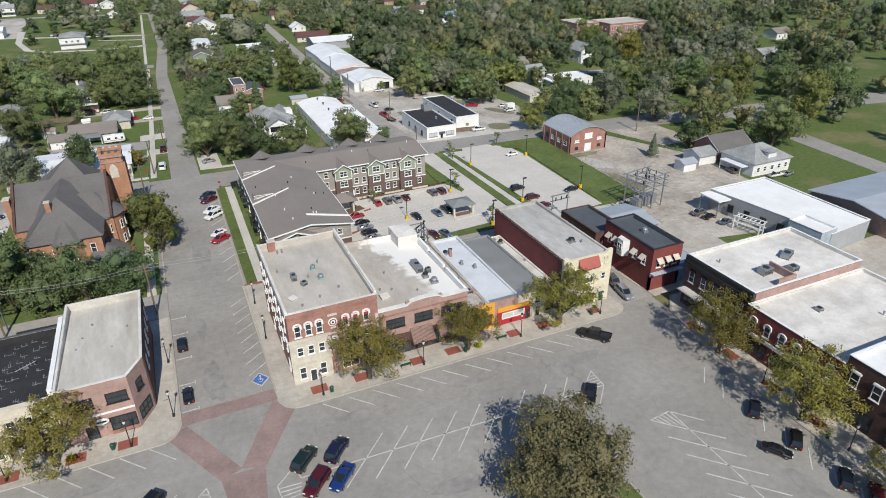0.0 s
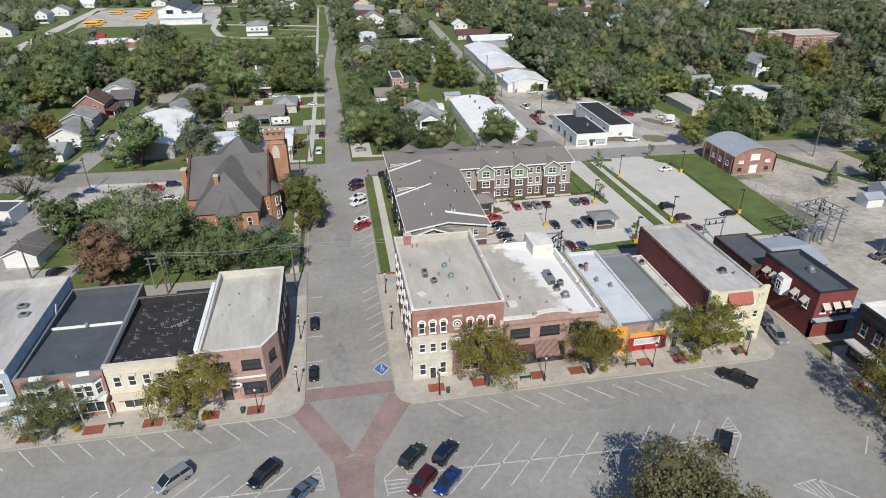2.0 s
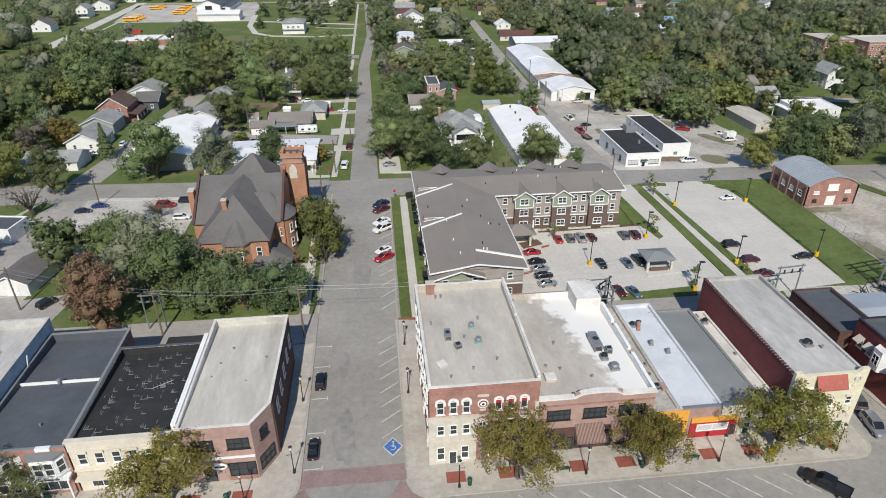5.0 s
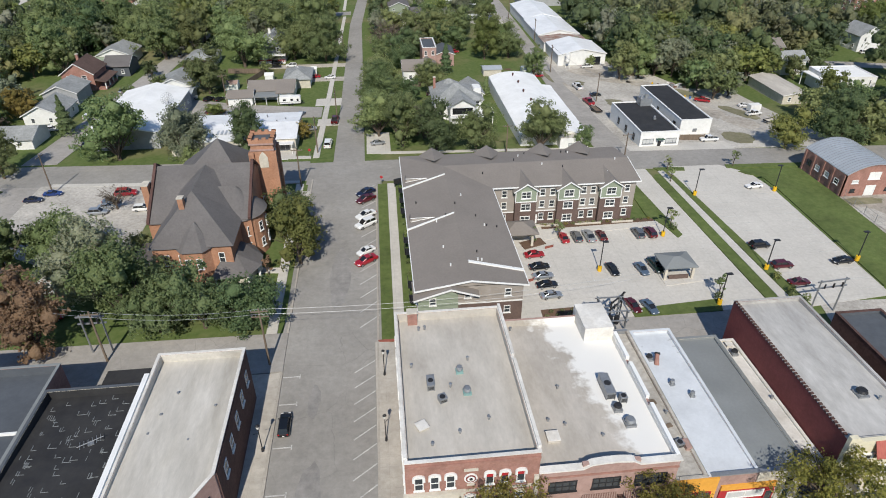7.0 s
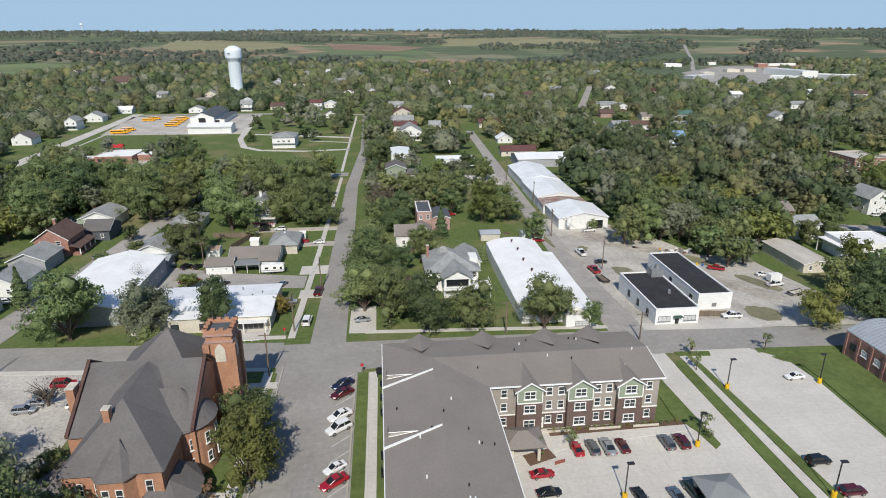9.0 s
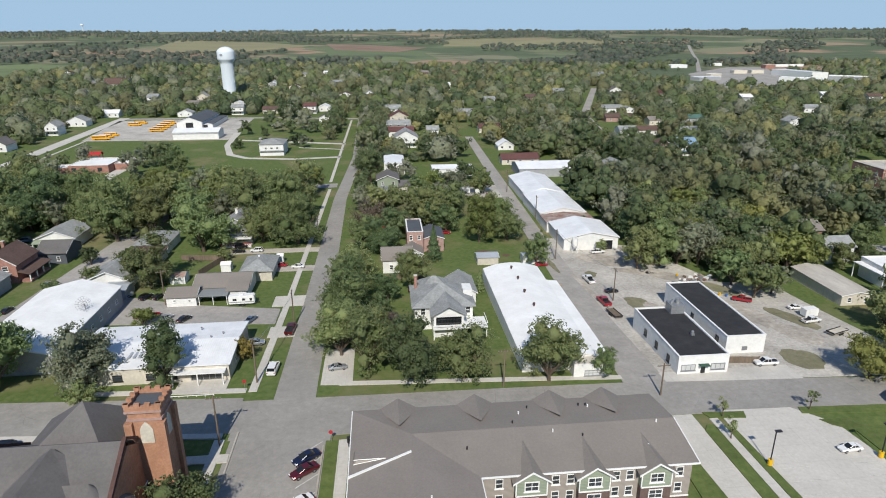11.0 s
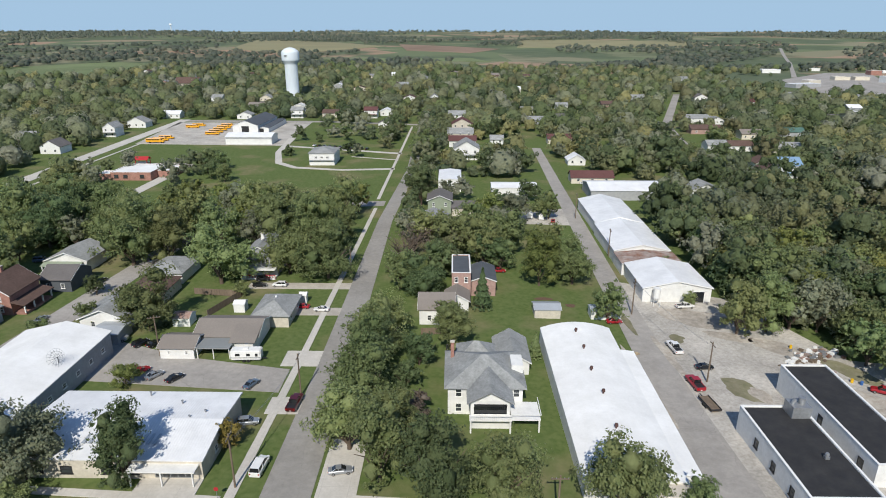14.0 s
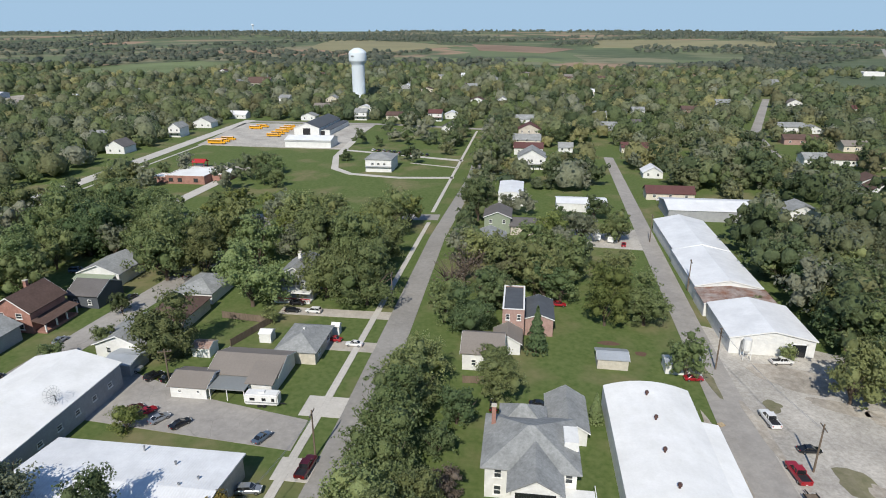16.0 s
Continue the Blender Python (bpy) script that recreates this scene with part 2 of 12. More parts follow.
ROOF_BRIGHT = mat("bright_white_membrane", (0.80, 0.80, 0.79), (0.72, 0.72, 0.70), 0.3, 0.7, 0.04, 5, stain=0.12, stain_scale=0.1)
ROOF_TAN = mat("weathered_tan_membrane", (0.53, 0.495, 0.44), (0.44, 0.405, 0.355), 0.45, 0.85, 0.05, 6, stain=0.25, stain_scale=0.12, stretch=(1, 0.35, 1))
ROOF_PALE = mat("pale_blue_grey_membrane", (0.6, 0.625, 0.65), (0.545, 0.57, 0.595), 0.3, 0.8, 0.04, 5, stain=0.15, stain_scale=0.2)
ROOF_GREY = mat("grey_membrane", (0.235, 0.25, 0.25), (0.2, 0.212, 0.214), 0.6, 0.85, 0.05, 6, stain=0.2, stain_scale=0.15)
ROOF_SLATE = mat("slate_grey_membrane", (0.095, 0.106, 0.12), (0.078, 0.087, 0.1), 0.5, 0.8, 0.05, 6, stain=0.2, stain_scale=0.12)
ROOF_BLACK = mat("black_tar", (0.025, 0.025, 0.027), (0.04, 0.039, 0.038), 0.5, 0.75, 0.1, 5, stain=0.25, stain_scale=0.2)
ROOF_CREAM = mat("weathered_cream_membrane", (0.57, 0.54, 0.485), (0.46, 0.43, 0.375), 0.5, 0.85, 0.05, 6, stain=0.28, stain_scale=0.16, stretch=(1, 0.22, 1))
ROOF_SILVER = mat("aged_silver_coating", (0.5, 0.485, 0.46), (0.39, 0.375, 0.35), 0.7, 0.7, 0.05, 6, stain=0.3, stain_scale=0.15, stretch=(1, 0.3, 1))
SHINGLE = mat("taupe_asphalt_shingle", (0.232, 0.207, 0.185), (0.202, 0.18, 0.16), 3.0, 0.95, 0.4, 14, stain=0.12, stain_scale=0.1)
SHINGLE_DARK = mat("dark_slate_shingle", (0.15, 0.14, 0.136), (0.12, 0.112, 0.11), 2.4, 0.95, 0.4, 14, stain=0.2, stain_scale=0.15)
SHINGLE_GREY = mat("grey_shingle", (0.33, 0.338, 0.335), (0.235, 0.245, 0.24), 1.8, 0.95, 0.4, 12, stain=0.3, stain_scale=0.3)
SHINGLE_BROWN = mat("brown_shingle", (0.13, 0.085, 0.07), (0.10, 0.065, 0.055), 2.0, 0.95, 0.4, 12, stain=0.25, stain_scale=0.3)
METAL_WHITE_Y = mat("white_ribbed_metal", (0.76, 0.77, 0.78), (0.68, 0.69, 0.70), 0.3, 0.5, stain=0.15, stain_scale=0.12, ribs=0.45, rib_axis="X", bump=0.25)
METAL_WHITE_X = mat("white_ribbed_metal_sheet", (0.76, 0.77, 0.78), (0.68, 0.69, 0.70), 0.3, 0.5, stain=0.15, stain_scale=0.12, ribs=0.45, rib_axis="Y", bump=0.25)
METAL_GALV = mat("galvanised_metal", (0.46, 0.49, 0.52), (0.40, 0.43, 0.46), 0.6, 0.4, stain=0.2, stain_scale=0.3, ribs=0.6, rib_axis="Y", bump=0.3, metal=0.25)
METAL_RUST = mat("rusted_sheet_metal", (0.42, 0.38, 0.35), (0.22, 0.10, 0.06), 0.35, 0.8, stain=0.35, stain_scale=0.25, ribs=0.5, rib_axis="Y", bump=0.3)
METAL_STEEL = mat("grey_steel", (0.34, 0.35, 0.36), (0.27, 0.28, 0.29), 2.0, 0.45, metal=0.5, stain=0.15)
METAL_TEAL = mat("faded_teal_metal", (0.22, 0.36, 0.34), (0.17, 0.29, 0.28), 2.0, 0.6, stain=0.2)
METAL_DARK = mat("black_metal", (0.02, 0.02, 0.022), (0.03, 0.03, 0.032), 3.0, 0.45, stain=0.1)
GREEN_PAINT = mat("dark_green_paint", (0.02, 0.075, 0.045), (0.018, 0.06, 0.04), 3.0, 0.5)
SAFETY = mat("yellow_paint", (0.75, 0.46, 0.02), (0.66, 0.38, 0.02), 3.0, 0.6)
WOOD = mat("weathered_pole_wood", (0.20, 0.155, 0.115), (0.145, 0.11, 0.08), 3.0, 0.9, 0.3, 20, stain=0.3, stain_scale=0.5, stretch=(1, 1, 0.2))
WOOD_PALE = mat("pale_cut_wood", (0.50, 0.40, 0.26), (0.40, 0.31, 0.19), 3.0, 0.9, 0.3, 12)
BARK = mat("bark", (0.13, 0.10, 0.075), (0.085, 0.065, 0.05), 4.0, 0.95, 0.6, 12, stretch=(1, 1, 0.25))
ORANGE_PAINT = mat("orange_yellow_paint", (0.72, 0.36, 0.06), (0.64, 0.31, 0.05), 1.5, 0.8, stain=0.15)
RED_PAINT = mat("red_paint", (0.42, 0.03, 0.035), (0.35, 0.025, 0.03), 1.5, 0.7, stain=0.15)
AWNING = mat("maroon_awning_canvas", (0.14, 0.07, 0.058), (0.12, 0.06, 0.05), 2.0, 0.9)


def striped(m, pitch, colour):
    nt = m.node_tree
    n, link = nt.nodes, nt.links.new
    geo = n.new("ShaderNodeNewGeometry")
    wv = n.new("ShaderNodeTexWave")
    wv.bands_direction = "X"
    wv.inputs["Scale"].default_value = 0.314 / pitch
    link(geo.outputs["Position"], wv.inputs["Vector"])
    r = n.new("ShaderNodeMapRange")
    r.inputs[1].default_value, r.inputs[2].default_value = 0.55, 0.65
    link(wv.outputs["Fac"], r.inputs[0])
    k = n.new("ShaderNodeMix")
    k.data_type = "RGBA"
    link(r.outputs[0], k.inputs["Factor"])
    link(n["Principled BSDF"].inputs["Base Color"].links[0].from_socket, k.inputs["A"])
    k.inputs["B"].default_value = (*colour, 1)
    link(k.outputs["Result"], n["Principled BSDF"].inputs["Base Color"])


striped(AWNING, 0.2, (0.27, 0.2, 0.17))
SOIL = mat("brown_mulch", (0.16, 0.10, 0.065), (0.11, 0.07, 0.05), 3.0, 0.95, 0.5, 12)
FLOWER = leaf_mat("yellow_flowers", (0.62, 0.50, 0.02), (0.34, 0.36, 0.03), 0.05)
RUBBER = mat("rubber", (0.02, 0.02, 0.02), (0.03, 0.03, 0.03), 5, 0.85)
RIM = mat("alloy", (0.45, 0.45, 0.46), (0.35, 0.35, 0.36), 5, 0.35, metal=0.8)
LAMP_GLASS = mat("frosted_lamp_glass", (0.7, 0.7, 0.66), (0.66, 0.66, 0.62), 3, 0.3)
TAIL = mat("red_lens", (0.4, 0.01, 0.01), (0.35, 0.01, 0.01), 3, 0.25)
HEAD = mat("clear_lens", (0.75, 0.76, 0.78), (0.7, 0.71, 0.73), 3, 0.15)
GLASS = mat("window_glass", (0.035, 0.042, 0.048), (0.055, 0.062, 0.068), 0.7, 0.08, spec=0.6, stain=0.3, stain_scale=0.6)
CARGLASS = mat("tinted_glass", (0.012, 0.014, 0.016), (0.02, 0.022, 0.024), 1, 0.06, spec=0.7)
BLIND = mat("pale_blind", (0.55, 0.56, 0.55), (0.48, 0.49, 0.49), 1.0, 0.4)
BUS = mat("school_bus_yellow", (0.72, 0.36, 0.02), (0.66, 0.32, 0.02), 1.0, 0.5, stain=0.1)
TANK = mat("pale_tank_paint", (0.66, 0.72, 0.76), (0.60, 0.66, 0.71), 0.2, 0.6, stain=0.12, stain_scale=0.05)



def coated_roof():
    """A tan roof of which the eastern part has been recoated white, with a ragged edge."""
    m = mat("partly_recoated_membrane", (0.50, 0.46, 0.41), (0.42, 0.385, 0.335), 0.45, 0.85, 0.05, 6, stain=0.25, stain_scale=0.14, stretch=(1, 0.4, 1))
    nt = m.node_tree
    n, link = nt.nodes, nt.links.new
    geo = n.new("ShaderNodeNewGeometry")
    xyz = n.new("ShaderNodeSeparateXYZ")
    link(geo.outputs["Position"], xyz.inputs[0])
    k = n.new("ShaderNodeMath")
    k.operation = "MULTIPLY_ADD"
    k.inputs[1].default_value = 0.22
    link(xyz.outputs[1], k.inputs[0])
    link(xyz.outputs[0], k.inputs[2])
    no = n.new("ShaderNodeTexNoise")
    no.inputs["Scale"].default_value = 0.45 / K
    no.inputs["Detail"].default_value = 8
    no.inputs["Roughness"].default_value = 0.6
    link(geo.outputs["Position"], no.inputs["Vector"])
    s = n.new("ShaderNodeMath")
    s.operation = "MULTIPLY_ADD"
    s.inputs[1].default_value = 9.0 * K
    link(no.outputs["Fac"], s.inputs[0])
    link(k.outputs[0], s.inputs[2])
    r = n.new("ShaderNodeMapRange")
    r.inputs[1].default_value, r.inputs[2].default_value = 47.9 * K, 49.3 * K
    link(s.outputs[0], r.inputs[0])
    old = n["Principled BSDF"].inputs["Base Color"].links[0].from_socket
    mx = n.new("ShaderNodeMix")
    mx.data_type = "RGBA"
    link(r.outputs[0], mx.inputs["Factor"])
    link(old, mx.inputs["A"])
    mx.inputs["B"].default_value = (0.70, 0.69, 0.66, 1)
    link(mx.outputs["Result"], n["Principled BSDF"].inputs["Base Color"])
    return m


ROOF_COATED = coated_roof()
LEAF = {
    "dark": leaf_mat("dark_green_leaves", (0.098, 0.146, 0.062), (0.190, 0.248, 0.116)),
    "mid": leaf_mat("green_leaves", (0.143, 0.201, 0.079), (0.260, 0.314, 0.140)),
    "olive": leaf_mat("olive_green_leaves", (0.179, 0.223, 0.090), (0.293, 0.345, 0.150)),
    "pale": leaf_mat("silvery_green_leaves", (0.184, 0.217, 0.136), (0.327, 0.344, 0.231)),
    "yellow": leaf_mat("yellow_green_leaves", (0.17, 0.203, 0.062), (0.29, 0.316, 0.105)),
    "gold": leaf_mat("turning_gold_leaves", (0.205, 0.193, 0.05), (0.35, 0.305, 0.08)),
    "fawn": leaf_mat("pale_yellow_green_leaves", (0.19, 0.19, 0.09), (0.33, 0.31, 0.155)),
    "rust": leaf_mat("rusty_red_leaves", (0.25, 0.15, 0.098), (0.345, 0.225, 0.15)),
    "bare": leaf_mat("sparse_brown_leaves", (0.173, 0.14, 0.114), (0.248, 0.211, 0.168)),
}


# ---- building blocks ----
# things drawn in metres rather than plan units
TRUE_SIZE = {"school_bus", "bench", "litter_bin", "pallet", "barrel", "camper_trailer", "flatbed_trailer", "box_trailer", "road_sign", "air_conditioner"}


def thing(name, label, category, x=0.0, y=0.0, rz=0.0, z=None, group="", kind=""):
    ob = new(name)
    ob.empty_display_size = 0.3
    ob.matrix_world = pose(x, y, gz(x, y) if z is None else z, 0, 0, rz) @ Matrix.Scale(1 / K if name in TRUE_SIZE else 1, 4)
    return tagged(ob, label, category, group, kind)


def link_mesh(name, me, parent, label=""):
    ob = new(name, me)
    ob.parent = parent
    return tagged(ob, label)


WHOLE = {"pillars", "cable", "seam_patch", "roof_seams", "railing", "mesh_bowl", "shaft_ribs", "symbol", "louvre", "grille"}


def pieces(bm):
    """The loose pieces of a mesh, each as a mesh of its own."""
    bm.verts.index_update()
    seen, out = set(), []
    for v in bm.verts:
        if v.index in seen:
            continue
        stack, grp = [v], []
        seen.add(v.index)
        while stack:
            a = stack.pop()
            grp.append(a)
            for e in a.link_edges:
                o = e.other_vert(a)
                if o.index not in seen:
                    seen.add(o.index)
                    stack.append(o)
        out.append(grp)
    if len(out) == 1 or len(out) > 60:
        return [bm]
    res = []
    for grp in out:
        nb = bmesh.new()
        mp = {v.index: nb.verts.new(v.co) for v in grp}
        for f in {f for v in grp for f in v.link_faces}:
            nb.faces.new([mp[v.index] for v in f.verts])
        res.append(nb)
    bm.free()
    return res


def part(name, bm, material, parent, label="", smooth=False):
    """One mesh under its thing; pieces that do not touch become parts of their own."""
    if "roof" in name or name in ("wing_roof", "awning", "boom", "mast", "stack", "hopper", "tank", "pipe"):
        bmesh.ops.remove_doubles(bm, verts=bm.verts, dist=0.002)
    if parent is not None and name not in WHOLE and not smooth:
        bits = pieces(bm)
        first = None
        for one in bits:
            ob = single(name, one, material, parent, label)
            first = first or ob
        return first
    return single(name, bm, material, parent, label, smooth)


def single(name, bm, material, parent, label="", smooth=False):
    me = bpy.data.meshes.new(name)
    bmesh.ops.recalc_face_normals(bm, faces=bm.faces)
    if smooth:
        for f in bm.faces:
            f.smooth = True
    bm.to_mesh(me)
    bm.free()
    me.materials.append(material)
    return link_mesh(name, me, parent, label)


def box(bm, x0, y0, z0, x1, y1, z1):
    v = [bm.verts.new(p) for p in ((x0, y0, z0), (x1, y0, z0), (x1, y1, z0), (x0, y1, z0), (x0, y0, z1), (x1, y0, z1), (x1, y1, z1), (x0, y1, z1))]
    for f in ((3, 2, 1, 0), (4, 5, 6, 7), (0, 1, 5, 4), (1, 2, 6, 5), (2, 3, 7, 6), (3, 0, 4, 7)):
        bm.faces.new([v[i] for i in f])
    return v


def boxes(*rows):
    bm = bmesh.new()
    for r in rows:
        box(bm, *r)
    return bm


def prism(pts, z0, z1, bm=None):
    bm = bm or bmesh.new()
    lo = [bm.verts.new((x, y, z0)) for x, y in pts]
    hi = [bm.verts.new((x, y, z1)) for x, y in pts]
    k = len(pts)
    bm.faces.new(lo[::-1])
    bm.faces.new(hi)
    for i in range(k):
        bm.faces.new((lo[i], lo[(i + 1) % k], hi[(i + 1) % k], hi[i]))
    return bm


def hull_faces(bm, pts, faces):
    v = [bm.verts.new(p) for p in pts]
    for f in faces:
        bm.faces.new([v[i] for i in f])


def tube(bm, p0, p1, r0, r1, seg=6):
    p0, p1 = Vector(p0), Vector(p1)
    q = (p1 - p0).to_track_quat("Z", "Y")
    rings = []
    for p, r in ((p0, r0), (p1, r1)):
        rings.append([bm.verts.new(p + q @ Vector((r * math.cos(2 * math.pi * i / seg), r * math.sin(2 * math.pi * i / seg), 0))) for i in range(seg)])
    for i in range(seg):
        bm.faces.new((rings[0][i], rings[0][(i + 1) % seg], rings[1][(i + 1) % seg], rings[1][i]))
    bm.faces.new(rings[0][::-1])
    bm.faces.new(rings[1])


def slope(bm, a, b, c, d, t=0.16):
    """A roof slab: four corners of its top and a thickness."""
    pts = [a, b, c, d] + [(p[0], p[1], p[2] - t) for p in (a, b, c, d)]
    hull_faces(bm, pts, ((0, 1, 2, 3), (7, 6, 5, 4), (0, 4, 5, 1), (1, 5, 6, 2), (2, 6, 7, 3), (3, 7, 4, 0)))


def slab(name, pts, z0, z1, material, label, category):
    ob = part(name, prism(pts, z0, z1), material, None)
    return tagged(ob, label, category, kind="structure")


def sheet(name, corners, lift, material, label, category, step=8.0, skirt=0.2):
    """A strip of surface laid over the terrain: four corners, with a skirt down into the ground."""
    a, b, c, d = [Vector(p) for p in corners]
    nu = max(1, int(max((b - a).length, (c - d).length) / step))
    nv = max(1, int(max((d - a).length, (c - b).length) / step))
    bm = bmesh.new()
    grid = []
    for j in range(nv + 1):
        row = []
        for i in range(nu + 1):
            u, v = i / nu, j / nv
            p = (a * (1 - u) + b * u) * (1 - v) + (d * (1 - u) + c * u) * v
            row.append(bm.verts.new((p.x, p.y, gz(p.x, p.y) + lift)))
        grid.append(row)
    for j in range(nv):
        for i in range(nu):
            bm.faces.new((grid[j][i], grid[j][i + 1], grid[j + 1][i + 1], grid[j + 1][i]))
    rim = grid[0] + [r[-1] for r in grid[1:]] + grid[-1][-2::-1] + [r[0] for r in grid[-2:0:-1]]
    low = [bm.verts.new((v.co.x, v.co.y, v.co.z - lift - skirt)) for v in rim]
    for i in range(len(rim)):
        k = (i + 1) % len(rim)
        bm.faces.new((rim[i], low[i], low[k], rim[k]))
    ob = part(name, bm, material, None)
    return tagged(ob, label, category, kind="structure")


def arc(cx, cy, r, a0, a1, n=8):
    return [(cx + r * math.cos(radians(a0 + (a1 - a0) * i / n)), cy + r * math.sin(radians(a0 + (a1 - a0) * i / n))) for i in range(n + 1)]


# ---- windows and doors ----
MESHES = {}


def cached(key, build, material):
    if key not in MESHES:
        bm = build()
        bmesh.ops.recalc_face_normals(bm, faces=bm.faces)
        me = bpy.data.meshes.new(key[0])
        bm.to_mesh(me)
        bm.free()
        me.materials.append(material)
        MESHES[key] = me
    return MESHES[key]


def window(parent, x, y, z, w, h, face="S", frame=None, bars=(1, 1), glass=None, sill=True, hood=None, arch=False):
    """A window in a wall: frame with bars and a pane set back in it; z is its lower edge."""
    frame, glass = frame or TRIM, glass or GLASS
    t = 0.09 if w < 1.6 else 0.12

    def build_frame():
        nx, nz = bars
        xs = [-w / 2, -w / 2 + t]
        for i in range(1, nx + 1):
            xs += [-w / 2 + w * i / (nx + 1) - 0.035, -w / 2 + w * i / (nx + 1) + 0.035]
        xs += [w / 2 - t, w / 2]
        zs = [0, t]
        for i in range(1, nz + 1):
            zs += [h * i / (nz + 1) - 0.035, h * i / (nz + 1) + 0.035]
        zs += [h - t, h]
        bm = bmesh.new()
        v = [[[bm.verts.new((x, yy, z)) for z in zs] for x in xs] for yy in (-0.07, 0.05)]
        solid = lambda i, j: 0 <= i < len(xs) - 1 and 0 <= j < len(zs) - 1 and (i % 2 == 0 or j % 2 == 0)
        for i in range(len(xs) - 1):
            for j in range(len(zs) - 1):
                if not solid(i, j):
                    continue
                for k in (0, 1):
                    bm.faces.new((v[k][i][j], v[k][i + 1][j], v[k][i + 1][j + 1], v[k][i][j + 1]))
                for (di, dj), (a, b) in (((-1, 0), ((i, j), (i, j + 1))), ((1, 0), ((i + 1, j), (i + 1, j + 1))), ((0, -1), ((i, j), (i + 1, j))), ((0, 1), ((i, j + 1), (i + 1, j + 1)))):
                    if not solid(i + di, j + dj):
                        bm.faces.new((v[0][a[0]][a[1]], v[0][b[0]][b[1]], v[1][b[0]][b[1]], v[1][a[0]][a[1]]))
        return bm

    fr = link_mesh("window", cached(("window_frame", w, h, bars, frame.name, sill), build_frame, frame), parent)
    fr.matrix_local = pose(x, y, z, 0, 0, {"S": 0, "E": 90, "N": 180, "W": -90}[face] if isinstance(face, str) else face)
    link_mesh("pane", cached(("pane", w, h, glass.name), lambda: boxes((-w / 2 + t, -0.02, t, w / 2 - t, 0.02, h - t)), glass), fr)
    if sill:
        link_mesh("window_sill", cached(("window_sill", w, frame.name), lambda: boxes((-w / 2 - 0.1, -0.16, -0.1, w / 2 + 0.1, 0.05, -0.002)), frame), fr)
    if hood is not None:
        def build_hood():
            if not arch:
                return boxes((-w / 2 - 0.12, -0.2, h, w / 2 + 0.12, 0.05, h + 0.22), (-w / 2 - 0.05, -0.13, h + 0.22, w / 2 + 0.05, 0.05, h + 0.32))
            bm = bmesh.new()
            o = [(w / 2 + 0.14) * math.cos(math.pi * i / 10) for i in range(11)]
            for i in range(10):
                a0, a1 = math.pi * i / 10, math.pi * (i + 1) / 10
                ro, ri = w / 2 + 0.16, w / 2 - 0.06
                p = [(r * math.cos(a), yy, h + 0.7 * r * math.sin(a)) for yy in (-0.18, 0.05) for a in (a0, a1) for r in (ri, ro)]
                hull_faces(bm, p, ((0, 1, 3, 2), (4, 6, 7, 5), (1, 5, 7, 3), (0, 2, 6, 4)))
            bmesh.ops.remove_doubles(bm, verts=bm.verts, dist=0.001)
            box(bm, -w / 2 - 0.16, -0.18, h * 0.72, -w / 2 + 0.02, 0.05, h)
            box(bm, w / 2 - 0.02, -0.18, h * 0.72, w / 2 + 0.16, 0.05, h)
            return bm
        link_mesh("window_hood", cached(("window_hood", w, h, arch, hood.name), build_hood, hood), fr)
    return fr


def door(parent, x, y, z, w, h, face="S", material=None, frame=None, glazed=False):
    frame, material = frame or TRIM, material or WHITE
    if h < 2.6:
        w, h = w / K, h / K
    fr = link_mesh("door", cached(("door_frame", w, h, frame.name), lambda: boxes((-w / 2 - 0.1, -0.08, 0, -w / 2, 0.05, h + 0.1), (w / 2, -0.08, 0, w / 2 + 0.1, 0.05, h + 0.1), (-w / 2, -0.08, h, w / 2, 0.05, h + 0.1)), frame), parent)
    fr.matrix_local = pose(x, y, z, 0, 0, {"S": 0, "E": 90, "N": 180, "W": -90}[face])
    link_mesh("leaf", cached(("door_leaf", w, h, material.name, glazed), lambda: boxes((-w / 2, -0.03, 0, w / 2, 0.03, h)), material), fr)
    link_mesh("handle", cached(("door_handle", w), lambda: boxes((w / 2 - 0.16, -0.09, 0.95, w / 2 - 0.1, -0.03, 1.15)), METAL_STEEL), fr)
    return fr


# ---- generic buildings ----
def flat_walls(parent, pts, h, material, t=0.3, z0=-0.4, label=""):
    """Outer walls with thickness round a counter-clockwise outline."""
    bm = bmesh.new()
    k = len(pts)
    inner = []
    for i in range(k):
        p, c, q = Vector(pts[i - 1]), Vector(pts[i]), Vector(pts[(i + 1) % k])
        n1 = Vector((-(c - p).y, (c - p).x)).normalized()
        n2 = Vector((-(q - c).y, (q - c).x)).normalized()
        m = (n1 + n2).normalized()
        inner.append(c + m * t / max(0.3, m.dot(n1)))
    rows = [[bm.verts.new((p[0], p[1], z)) for p in ring] for ring, z in ((pts, z0), (pts, h), (inner, h), (inner, z0))]
    for i in range(k):
        n = (i + 1) % k
        for a in range(4):
            b = (a + 1) % 4
            bm.faces.new((rows[a][i], rows[a][n], rows[b][n], rows[b][i]))
    return part("wall", bm, material, parent, label), inner


